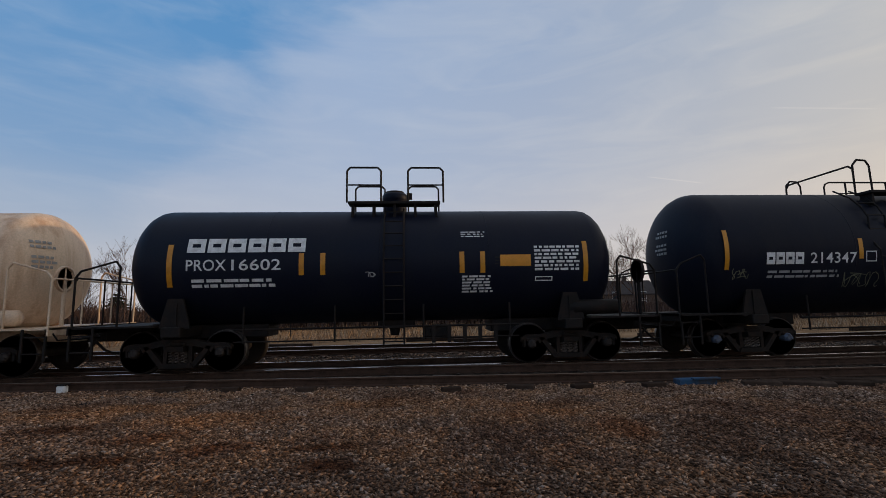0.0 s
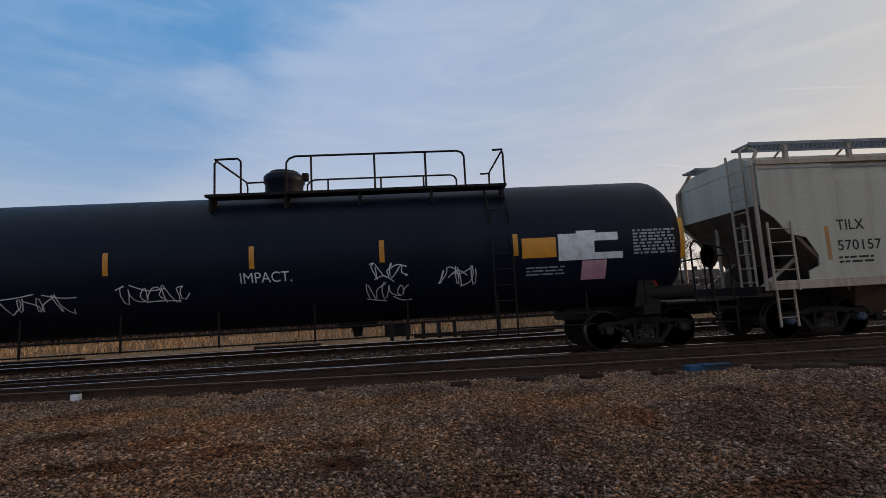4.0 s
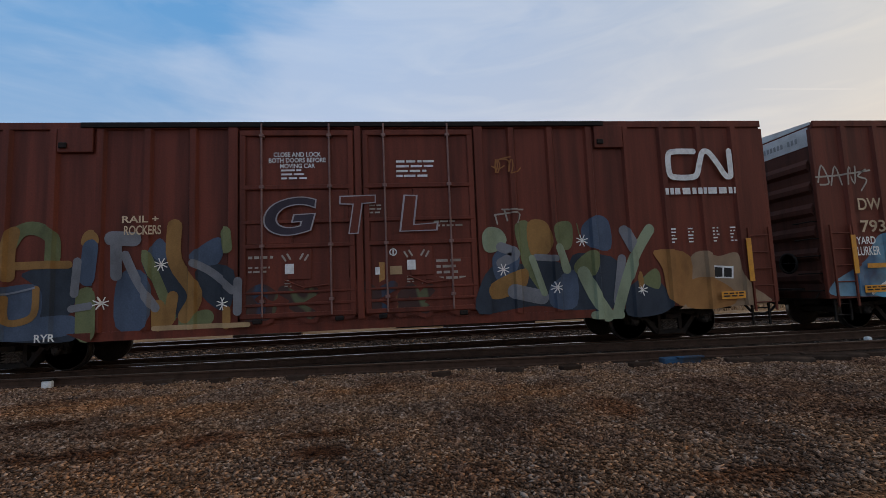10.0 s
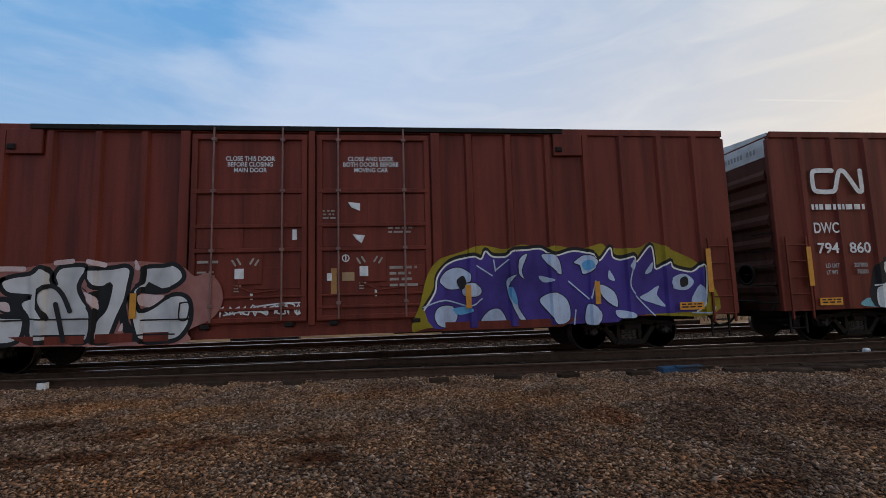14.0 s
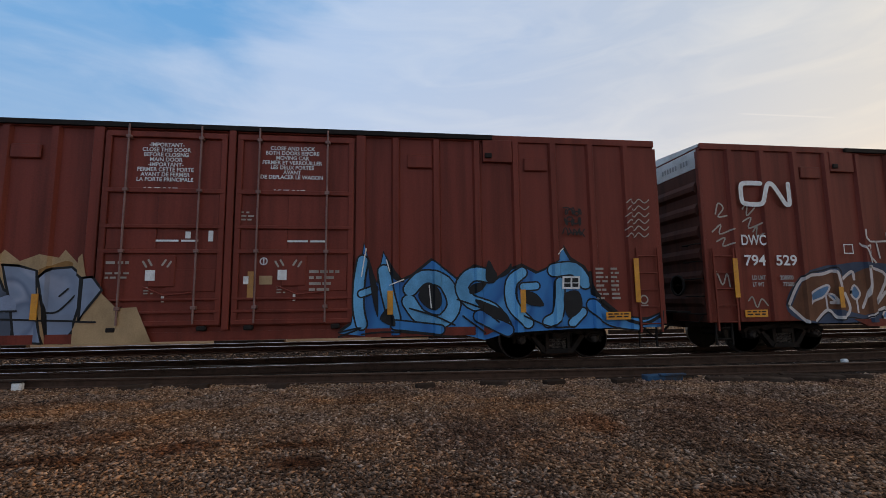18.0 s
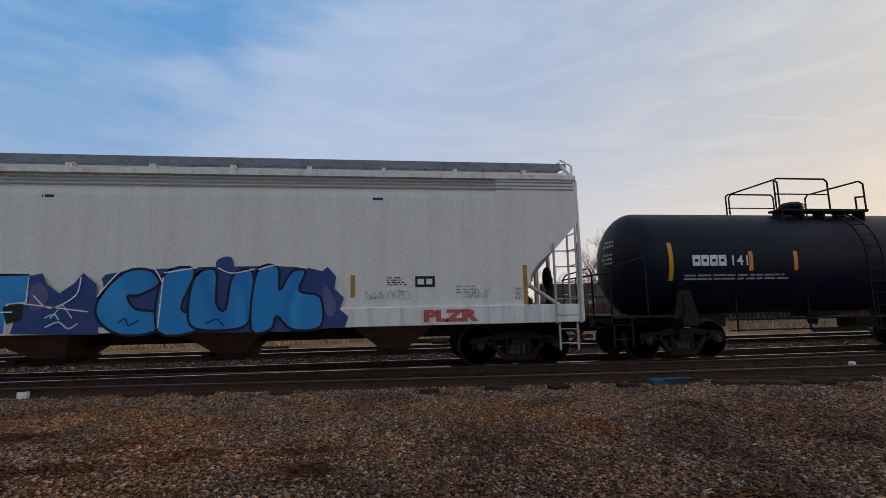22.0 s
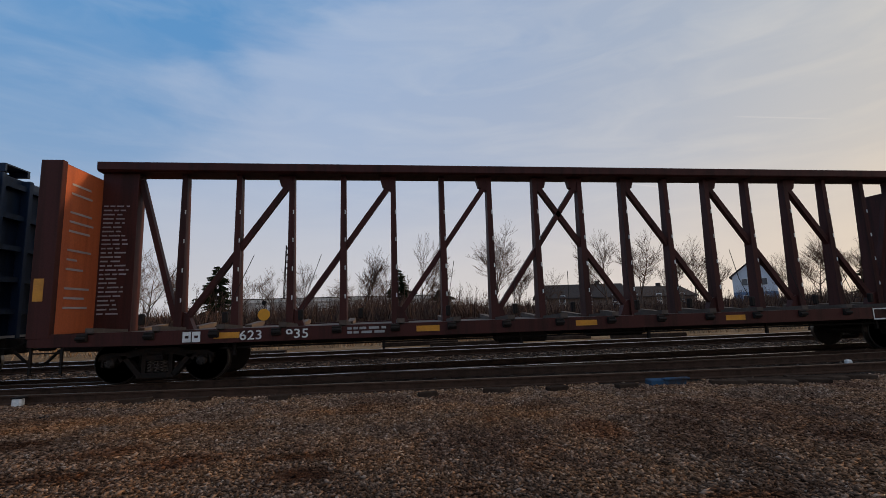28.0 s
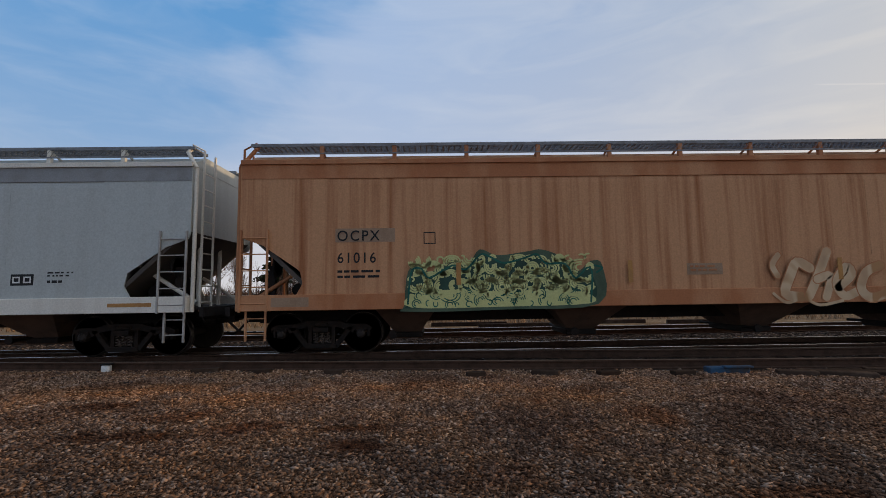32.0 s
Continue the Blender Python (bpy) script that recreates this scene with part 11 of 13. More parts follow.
    p.line(BLACK, 0.037, [(-6.45, 1.72), (-6.5, 1.36)], [(-5.1, 1.65), (-5.11, 1.29)], [(-3.35, 1.24), (-3.12, 1.27), (-2.82, 1.6)], [(-3.12, 1.56), (-2.98, 1.7)], [(-4.12, 1.28), (-3.85, 1.28)], [(-6.61, 0.83), (-6.54, 0.99), (-6.4, 0.82), (-6.35, 0.95)], [(-6.86, 1.25), (-2.37, 1.05)])
    p.line(SPRAY_DUST, 0.037, [(-7.68, 1.62), (-7.6, 1.75), (-7.51, 1.59), (-7.42, 1.73)], [(-7.55, 1.31), (-7.12, 1.3)])


def blue_flames(c):
    """Blue letters with black flame-like edges."""
    p = Mural(c, BOX_SIDE)
    p.fill(BLACK, [(2.24, 0.8), (2.49, 0.97), (2.55, 1.38), (2.52, 1.85), (2.68, 2.21), (2.74, 2.66), (2.86, 2.21), (3.02, 1.79), (3.07, 2.09), (3.15, 2.48), (3.28, 2.21), (3.5, 1.85), (3.76, 1.97), (4.19, 2.32), (4.5, 2.09), (4.75, 1.89), (5.13, 2.18), (5.48, 2.08), (5.63, 1.88), (5.89, 2.08), (6.22, 2.2), (6.59, 2.02), (6.8, 2.11), (7.13, 2.31), (7.23, 2.62), (7.39, 2.34), (7.72, 2.14), (7.86, 1.87), (7.87, 1.57), (8.28, 1.18), (8.69, 0.92), (9.22, 0.97), (9.59, 1.11), (9.57, 0.79), (7.45, 0.8), (5.9, 0.73), (5.39, 0.59), (4.66, 0.78), (2.98, 0.71), (2.51, 0.77)], sharp=True)
    p.fill(WASH_BLUE, [(2.25, 0.74), (2.5, 0.91), (2.56, 1.32), (2.54, 1.79), (2.7, 2.15), (2.75, 2.6), (2.87, 2.15), (3.03, 1.73), (3.08, 2.03), (3.16, 2.42), (3.29, 2.15), (3.51, 1.79), (3.78, 1.91), (4.21, 2.26), (4.51, 2.03), (4.76, 1.83), (5.14, 2.12), (5.49, 2.02), (5.64, 1.82), (5.9, 2.02), (6.23, 2.13), (6.55, 1.96), (6.76, 2.04), (7.08, 2.25), (7.19, 2.55), (7.35, 2.27), (7.68, 2.08), (7.81, 1.81), (7.82, 1.5), (8.23, 1.12), (8.65, 0.86), (9.17, 0.9), (9.54, 1.05), (9.52, 0.73), (7.41, 0.73), (5.86, 0.67), (5.35, 0.53), (4.62, 0.72), (2.94, 0.66), (2.48, 0.71)], sharp=True)
    p.fat(SPRAY_SKY, BLACK, 0.198, 0.037, [(2.72, 2.25), (2.65, 1.79), (2.64, 1.26), (2.71, 0.91)])
    p.fat(SPRAY_SKY, BLACK, 0.248, 0.037, [(3.17, 2.03), (3.25, 1.55), (3.39, 1.01)])
    p.fat(SPRAY_SKY, BLACK, 0.124, 0.037, [(2.7, 1.55), (2.96, 1.65)])
    p.fat(SPRAY_SKY, BLACK, 0.273, 0.037, [(3.73, 1.64), (4.02, 1.9), (4.48, 1.78), (4.68, 1.29), (4.4, 0.94), (3.96, 1.04), (3.7, 1.38)])
    p.fat(SPRAY_SKY, BLACK, 0.273, 0.037, [(5.49, 1.92), (5.09, 1.95), (4.86, 1.68), (5.05, 1.36), (5.52, 1.18), (5.81, 0.81)])
    p.fat(SPRAY_SKY, BLACK, 0.223, 0.037, [(6.22, 1.99), (5.97, 1.77), (5.98, 1.28), (6.33, 0.88)])
    p.fat(SPRAY_SKY, BLACK, 0.149, 0.037, [(6.22, 1.67), (6.54, 1.69)])
    p.fat(SPRAY_SKY, BLACK, 0.273, 0.037, [(6.97, 2.04), (7.45, 2.07), (7.7, 1.76)])
    p.fat(SPRAY_SKY, BLACK, 0.223, 0.037, [(7.09, 1.76), (7.03, 1.08), (6.79, 0.89)])
    p.fat(SPRAY_SKY, BLACK, 0.174, 0.037, [(7.61, 1.1), (7.36, 0.86)])
    p.fat(WASH_BLUE, BLACK, 0.248, 0.037, [(7.84, 1.25), (8.27, 0.92), (8.89, 0.81)])
    p.fat(WASH_BLUE, BLACK, 0.248, 0.037, [(5.24, 1.04), (5.86, 0.73)])
    p.fat(WASH_BLUE, BLACK, 0.174, 0.037, [(3.41, 0.89), (4.37, 0.77)])
    p.fill(BLACK, [(3.9, 1.52), (4.08, 1.78), (4.31, 1.68), (4.42, 1.37), (4.26, 1.18), (4.02, 1.3)])
    p.fill(BLACK, [(2.81, 2.37), (2.97, 1.91), (3.04, 1.57), (3.04, 1.05), (2.91, 1.55)])
    p.fill(BLACK, [(3.2, 2.37), (3.41, 2.03), (3.61, 1.79), (3.32, 1.91)])
    p.fill(BLACK, [(5.08, 1.73), (5.41, 1.77), (5.25, 1.58), (5.03, 1.53)])
    p.fill(BLACK, [(5.15, 1.41), (5.77, 1.16), (5.89, 0.89), (5.39, 1.09)])
    p.fill(BLACK, [(6.19, 1.57), (6.53, 1.52), (6.7, 1.24), (6.26, 1.32)])
    p.fill(BLACK, [(7.18, 1.49), (7.53, 1.56), (7.59, 1.18), (7.26, 0.98)])
    p.fill(BLACK, [(5.39, 1.87), (5.47, 2.27), (5.64, 1.9), (5.54, 1.75)])
    p.fill(BLACK, [(5.72, 1.87), (5.85, 2.02), (5.98, 2.2), (5.95, 2.0)])
    p.fill(BLACK, [(3.08, 1.02), (3.29, 1.25), (3.41, 0.86)])
    p.line(BLACK, 0.074, [(7.82, 1.99), (7.88, 1.57), (8.3, 1.18), (8.71, 0.89), (9.11, 0.82), (9.51, 1.01)])
    p.line(BLACK, 0.037, [(4.75, 1.41), (5.25, 1.22), (5.67, 0.91)], [(3.72, 1.23), (4.26, 1.06), (4.69, 0.86)], [(2.71, 0.71), (3.41, 0.74), (4.62, 0.62)], [(4.87, 1.05), (5.36, 0.68)], [(6.25, 1.03), (6.83, 0.79), (7.41, 0.78)], [(2.25, 0.76), (2.71, 0.85), (2.25, 0.67)])
    p.line(SPRAY_WHITE, 0.025, [(2.79, 2.51), (2.7, 1.91)], [(7.06, 2.4), (7.2, 2.53)], [(4.14, 1.72), (4.18, 1.24)], [(3.22, 2.27), (3.29, 2.03)], [(3.29, 1.73), (3.59, 1.85)])
    p.fill(WHITE, [(7.16, 1.9), (7.57, 1.9), (7.55, 1.61), (7.14, 1.62)], sharp=True)
    p.fill(BLACK, [(7.2, 1.86), (7.35, 1.86), (7.34, 1.76), (7.2, 1.76)], sharp=True)
    p.fill(BLACK, [(7.39, 1.86), (7.53, 1.86), (7.53, 1.76), (7.38, 1.76)], sharp=True)
    p.fill(BLACK, [(7.19, 1.74), (7.34, 1.74), (7.34, 1.66), (7.19, 1.66)], sharp=True)
    p.fill(BLACK, [(7.38, 1.74), (7.53, 1.74), (7.52, 1.66), (7.38, 1.66)], sharp=True)
    p.line(SPRAY_DUST, 0.025, [(8.77, 3.61), (8.89, 3.69), (8.99, 3.6), (9.11, 3.71), (9.25, 3.62), (9.37, 3.7)], [(8.79, 3.45), (8.88, 3.53), (8.98, 3.44), (9.1, 3.55), (9.24, 3.46), (9.36, 3.54)], [(8.75, 3.29), (8.87, 3.37), (8.97, 3.28), (9.09, 3.39), (9.23, 3.29), (9.35, 3.38)], [(8.77, 3.13), (8.86, 3.21), (8.96, 3.12), (9.08, 3.23), (9.22, 3.13), (9.34, 3.22)], [(8.73, 2.97), (8.85, 3.05), (8.95, 2.96), (9.07, 3.07), (9.21, 2.97), (9.32, 3.05)], [(8.75, 2.81), (8.84, 2.89), (8.94, 2.8), (9.06, 2.91), (9.19, 2.81), (9.31, 2.89)])


def brown_letters(c):
    """Brown letters with blue cores and white outlines on a blue haze."""
    p = Mural(c, BOX_SIDE)
    p.fill(SPRAY_SLATE, [(-7.62, 1.17), (-7.19, 1.85), (-6.53, 2.11), (-6.08, 2.16), (-5.39, 2.23), (-4.44, 2.16), (-3.72, 2.16), (-3.1, 2.07), (-2.68, 1.43), (-2.77, 0.85), (-4.2, 0.75), (-5.82, 0.74), (-7.15, 0.78)])
    p.fill(SPRAY_UMBER, [(-7.47, 1.15), (-7.08, 1.81), (-6.53, 1.97), (-6.21, 2.02), (-6.01, 1.8), (-5.39, 2.04), (-5.2, 2.11), (-4.74, 1.9), (-4.58, 1.8), (-4.3, 2.26), (-4.18, 2.04), (-3.72, 1.65), (-3.47, 2.07), (-3.1, 1.72), (-2.91, 1.31), (-2.99, 0.87), (-4.32, 0.85), (-4.85, 1.07), (-5.48, 0.91), (-6.05, 1.04), (-6.5, 1.09), (-6.82, 0.79), (-7.15, 0.82)], sharp=True)
    p.line(SPRAY_BONE, 0.074, [(-7.55, 1.17), (-7.12, 1.81), (-6.53, 1.93), (-6.23, 2.0), (-6.14, 1.81), (-6.1, 1.28), (-6.39, 1.23)], [(-7.55, 1.17), (-7.1, 0.78)], [(-6.82, 0.8), (-6.5, 1.06), (-6.27, 0.88), (-5.99, 0.91), (-5.87, 1.11), (-5.97, 1.45)], [(-6.01, 1.8), (-5.71, 1.99), (-5.67, 1.8)], [(-5.25, 2.11), (-4.74, 1.87), (-5.12, 1.19), (-4.82, 1.47)], [(-5.25, 2.09), (-5.26, 1.68), (-5.33, 1.43), (-5.51, 1.1)], [(-4.85, 1.07), (-4.53, 0.83)], [(-4.54, 1.8), (-4.32, 2.26), (-4.18, 2.04), (-4.25, 1.8)], [(-3.23, 1.8), (-2.91, 1.31), (-2.99, 0.9), (-3.72, 0.86)], [(-4.08, 1.8), (-3.84, 1.68), (-3.66, 1.56)], [(-4.49, 1.44), (-4.32, 1.13), (-3.96, 1.08), (-4.02, 0.84)], [(-5.36, 0.87), (-4.9, 1.09), (-4.81, 0.97)])
    p.line(SPRAY_BONE, 0.05, [(-4.79, 1.68), (-4.61, 1.74), (-4.53, 1.61), (-4.72, 1.51), (-4.51, 1.32)], [(-4.26, 1.54), (-4.06, 1.56), (-4.14, 1.38), (-3.78, 1.36), (-3.86, 1.22), (-4.27, 1.37)], [(-6.51, 1.4), (-6.5, 1.11)], [(-5.66, 1.28), (-5.65, 0.99)], [(-3.66, 1.25), (-3.65, 0.96)])
    p.fill(SPRAY_DULL_BLUE, [(-6.97, 1.21), (-6.89, 1.46), (-6.52, 1.64), (-6.38, 1.61), (-6.55, 1.39), (-6.84, 1.28)], edge=SPRAY_BONE, w=0.05)
    p.fill(SPRAY_DULL_BLUE, [(-5.81, 1.45), (-5.69, 1.65), (-5.55, 1.45), (-5.68, 1.3)], edge=SPRAY_BONE, w=0.05)
    p.fill(SPRAY_DULL_BLUE, [(-3.66, 1.41), (-3.57, 1.65), (-3.45, 1.37), (-3.26, 1.12), (-3.52, 1.24)], edge=SPRAY_BONE, w=0.05)
    p.fill(SPRAY_DULL_BLUE, [(-4.99, 0.84), (-4.85, 1.04), (-4.65, 0.83)], edge=SPRAY_BONE, w=0.05)
    p.fill(SPRAY_DULL_BLUE, [(-6.45, 1.43), (-6.28, 1.41), (-6.24, 1.25)], edge=SPRAY_BONE, w=0.05)
    p.line(BLACK, 0.03, [(-7.6, 1.22), (-7.17, 1.85), (-6.53, 2.02), (-6.19, 2.09), (-6.07, 1.9)], [(-6.82, 0.76), (-6.5, 1.0), (-6.27, 0.81), (-5.87, 0.87), (-5.48, 0.82), (-4.9, 1.02), (-4.32, 0.75), (-2.99, 0.8), (-2.71, 1.18), (-2.98, 1.67)])
    p.line(SPRAY_BONE, 0.045, [(-5.26, 3.03), (-5.2, 2.76), (-4.57, 2.75)], [(-5.4, 2.69), (-5.25, 2.52), (-5.18, 2.21)], [(-5.25, 2.62), (-5.09, 2.63), (-5.16, 2.45), (-4.99, 2.21)], [(-4.92, 2.74), (-4.86, 2.33)], [(-4.59, 2.95), (-4.62, 2.33)], [(-4.63, 2.62), (-4.32, 2.47), (-4.16, 2.92), (-4.21, 2.26)])
    p.line(SPRAY_BONE, 0.037, [(-3.32, 3.01), (-3.47, 2.88), (-3.32, 2.71), (-3.17, 2.89)], [(-3.27, 2.68), (-3.14, 2.89), (-3.07, 2.69), (-2.97, 2.84)], [(-3.34, 2.56), (-3.09, 2.69), (-3.2, 2.46), (-2.92, 2.59)], [(-3.17, 2.41), (-2.92, 2.54), (-2.87, 2.39), (-3.1, 2.26)], [(-3.07, 2.34), (-2.98, 2.07), (-2.8, 2.34), (-2.92, 2.49)])
    p.line(SPRAY_DUST, 0.037, [(-9.29, 3.39), (-9.2, 3.65), (-9.07, 3.53), (-9.23, 3.32), (-8.99, 3.35)], [(-9.41, 2.95), (-9.17, 3.13), (-9.22, 2.9), (-8.87, 3.02)], [(-9.31, 2.72), (-9.09, 2.81), (-9.16, 2.61), (-8.89, 2.68)], [(-8.56, 3.52), (-8.41, 3.69), (-8.46, 3.36), (-8.23, 3.55)], [(-8.58, 3.21), (-8.35, 3.31), (-8.44, 3.05), (-8.06, 3.18)], [(-8.33, 2.96), (-8.21, 3.1), (-8.24, 2.85), (-8.05, 2.92)], [(-9.45, 1.64), (-9.39, 1.99), (-9.25, 1.68), (-9.12, 1.95), (-9.06, 1.64)], [(-8.61, 1.3), (-8.5, 1.39), (-8.4, 1.14), (-8.26, 1.34), (-8.11, 1.18)])


def pink_piece(c):
    """A dusty pink piece of thin white outlines."""
    p = Mural(c, BOX_SIDE)
    p.fill(SPRAY_ROSE, [(5.27, 1.73), (5.76, 1.87), (6.15, 1.94), (6.82, 2.01), (7.07, 1.73), (7.89, 1.75), (8.31, 1.31), (8.73, 1.35), (8.97, 0.86), (8.38, 0.74), (5.98, 0.78), (5.36, 0.62), (5.22, 1.06)])
    p.line(SPRAY_BONE, 0.05, [(6.00, 1.62), (5.94, 1.73), (5.99, 1.85), (6.16, 1.90), (6.49, 1.84), (6.55, 1.67)], [(6.04, 1.93), (6.27, 1.98), (6.60, 1.87), (6.83, 1.95), (6.98, 1.83), (7.02, 1.66), (6.93, 1.48)], [(6.11, 1.62), (6.27, 1.69), (6.41, 1.67), (6.37, 1.44), (6.22, 1.27), (6.12, 1.19)], [(6.27, 1.61), (6.31, 1.44), (6.19, 1.27)], [(6.61, 1.49), (6.66, 1.61), (6.80, 1.63), (6.78, 1.49), (6.64, 1.45), (6.72, 1.56)], [(6.56, 1.30), (6.67, 1.35), (6.89, 1.39), (6.97, 1.25), (6.95, 1.08), (6.84, 1.00), (6.62, 1.03)], [(6.34, 1.04), (6.51, 0.98), (6.79, 1.00)], [(6.18, 0.82), (6.32, 0.96), (6.45, 0.92), (6.53, 0.78)], [(7.12, 1.31), (7.23, 1.54), (7.38, 1.62), (7.29, 1.36), (7.12, 1.19)], [(7.35, 1.30), (7.58, 1.53), (7.55, 1.30), (7.39, 1.26)], [(7.58, 1.55), (7.75, 1.59), (7.87, 1.73), (7.78, 1.82), (7.58, 1.79)], [(7.78, 1.35), (7.93, 1.41), (8.11, 1.32), (8.28, 1.40), (8.52, 1.42)], [(7.78, 1.35), (7.93, 1.29), (8.11, 1.32)], [(8.05, 1.25), (8.34, 1.34), (8.52, 1.27), (8.46, 1.12), (8.22, 1.04)], [(7.79, 1.11), (7.99, 1.13), (8.34, 1.28)], [(7.07, 0.79), (7.15, 1.02), (7.41, 0.98), (7.45, 0.78)], [(5.47, 0.93), (5.63, 0.98), (5.87, 0.99)], [(5.43, 1.17), (5.62, 1.34), (5.82, 1.28)], [(5.45, 1.46), (5.67, 1.54), (5.72, 1.62)], [(8.70, 1.15), (8.76, 1.03), (8.91, 0.99), (8.87, 0.79), (8.75, 0.68)], [(6.95, 1.54), (7.12, 1.60), (7.06, 1.31), (6.97, 1.25)], [(5.44, 1.86), (5.60, 1.95), (5.71, 1.85)], [(5.74, 1.85), (5.85, 1.91), (5.96, 1.85)], [(7.79, 1.06), (7.99, 0.93), (8.11, 0.99)], [(7.55, 1.12), (7.47, 0.95), (7.41, 0.78)])
    p.fill(DUSTY_VIOLET, [(6.61, 1.72), (6.86, 1.74), (6.89, 1.48), (6.50, 1.15), (6.37, 1.15), (6.44, 1.44)])
    p.fill(DUSTY_VIOLET, [(7.47, 1.24), (7.66, 1.29), (7.66, 0.94), (7.48, 0.89)])
    p.line(SPRAY_WHITE, 0.087, [(5.39, 0.67), (6.0, 0.68)])
    p.line(SPRAY_WHITE, 0.03, [(6.24, 2.17), (6.38, 2.25), (6.34, 2.07)], [(6.45, 2.07), (6.54, 2.25), (6.64, 2.09)], [(6.7, 2.27), (6.61, 2.12), (6.8, 2.09)], [(6.29, 1.97), (6.5, 2.07), (6.8, 2.04), (7.04, 2.12)], [(8.98, 2.82), (9.11, 3.04), (9.18, 2.77), (9.34, 3.04)], [(8.83, 2.72), (9.1, 2.93), (9.47, 2.85)])
    p.fill(WHITE, [(7.15, 1.94), (7.63, 1.93), (7.61, 1.65), (7.14, 1.65)], sharp=True)
    p.fill(BLACK, [(7.19, 1.9), (7.37, 1.9), (7.36, 1.74), (7.18, 1.74)], sharp=True)
    p.fill(BLACK, [(7.41, 1.9), (7.59, 1.89), (7.58, 1.74), (7.4, 1.74)], sharp=True)
    p.line(SPRAY_LIME_D, 0.062, [(3.92, 4.04), (4.1, 4.31), (4.15, 4.02), (4.33, 4.26)], [(4.38, 4.05), (4.49, 4.34), (4.56, 3.95)], [(4.61, 4.21), (4.8, 4.48), (4.69, 4.09), (5.0, 4.36)], [(4.84, 3.93), (5.08, 4.12), (4.91, 3.83)], [(3.97, 3.94), (4.53, 4.11), (5.05, 4.07)])


def white_shape(c):
    """A tall plain white form with black edges beside a dark disc, painted across door and wall."""
    p = Mural(c, flat_face(1.722))
    p.line(SPRAY_TAN, 0.074, [(2.1, 0.65), (0.98, 0.63), (0.64, 0.94), (0.54, 1.39), (0.68, 1.79), (0.95, 1.96), (1.62, 2.0), (2.32, 1.95)])
    p.fill(BLACK, [(1.0, 1.96), (1.62, 1.98), (2.32, 1.93), (2.55, 1.59), (2.44, 0.95), (2.1, 0.65), (0.98, 0.66), (0.69, 0.93), (0.59, 1.39), (0.73, 1.79)])
    p.line(SPRAY_TAN, 0.06, [(1.64, 4.89), (1.93, 5.05), (2.35, 4.91), (2.32, 4.28), (2.18, 4.02), (2.54, 3.97), (2.66, 4.29), (2.54, 4.79), (2.84, 5.0), (3.53, 5.02), (3.75, 4.57), (3.64, 3.93), (3.96, 4.06), (4.14, 3.75), (4.52, 3.63), (4.74, 3.06), (4.68, 2.43), (4.79, 1.56), (4.8, 0.59), (4.09, 0.59)], [(1.64, 4.82), (1.65, 3.89), (1.83, 3.64), (2.33, 3.22), (2.5, 2.55), (2.37, 2.19), (2.44, 1.59), (2.09, 1.36)], [(4.09, 0.61), (4.0, 0.97), (4.23, 1.45), (4.12, 2.18), (3.82, 2.67), (3.51, 2.3), (3.26, 1.82), (2.79, 1.35), (2.55, 1.0)])
    p.fill(SPRAY_PALE_FORM, [(1.67, 4.82), (1.93, 4.95), (2.27, 4.83), (2.3, 4.4), (2.06, 4.21), (2.13, 3.9), (2.54, 3.84), (2.54, 3.28), (2.19, 3.38), (1.81, 3.7), (1.85, 4.26), (1.68, 4.45)], edge=BLACK, w=0.05)
    p.fill(SPRAY_PALE_FORM, [(2.6, 4.77), (2.88, 4.93), (3.34, 4.92), (3.62, 4.51), (3.54, 3.93), (3.27, 3.73), (2.88, 3.79), (2.66, 4.16)], edge=BLACK, w=0.05)
    p.fill(SPRAY_PALE_FORM, [(2.42, 3.9), (2.93, 3.72), (3.52, 3.74), (3.83, 3.93), (4.02, 3.68), (3.86, 3.05), (3.69, 2.67), (3.51, 2.37), (3.02, 2.43), (2.55, 2.73), (2.45, 3.28)], edge=BLACK, w=0.05)
    p.fill(SPRAY_PALE_FORM, [(3.79, 3.65), (4.33, 3.53), (4.59, 3.12), (4.6, 2.55), (4.31, 2.43), (4.13, 2.8), (3.78, 3.05)], edge=BLACK, w=0.05)
    p.fill(SPRAY_PALE_FORM, [(3.85, 2.8), (4.13, 2.9), (4.35, 2.55), (4.29, 2.24), (4.06, 2.28), (3.9, 2.49)], edge=BLACK, w=0.05)
    p.fill(SPRAY_PALE_FORM, [(4.22, 2.36), (4.56, 2.36), (4.63, 1.81), (4.62, 1.26), (4.41, 1.08), (4.25, 1.45), (4.14, 1.93)], edge=BLACK, w=0.05)
    p.fill(SPRAY_PALE_FORM, [(4.08, 1.03), (4.29, 1.26), (4.72, 1.08), (4.76, 0.65), (4.4, 0.56), (4.07, 0.66)], edge=BLACK, w=0.05)
    p.fill(SPRAY_PALE_FORM, [(2.37, 2.19), (2.67, 1.95), (3.14, 1.94), (3.17, 1.7), (2.88, 1.47), (2.73, 1.18), (2.46, 1.07), (2.26, 1.3), (2.46, 1.48), (2.41, 1.83)], edge=BLACK, w=0.05)
    p.fill(SPRAY_PALE_FORM, [(1.88, 1.6), (2.09, 1.74), (2.34, 1.54), (2.46, 1.18), (2.3, 0.78), (2.05, 0.67), (1.84, 1.02), (1.79, 1.37)], edge=BLACK, w=0.05)
    p.fill(BLACK, [(2.55, 2.67), (3.14, 2.4), (3.41, 2.28), (3.26, 1.94), (2.79, 1.97), (2.5, 2.19)])
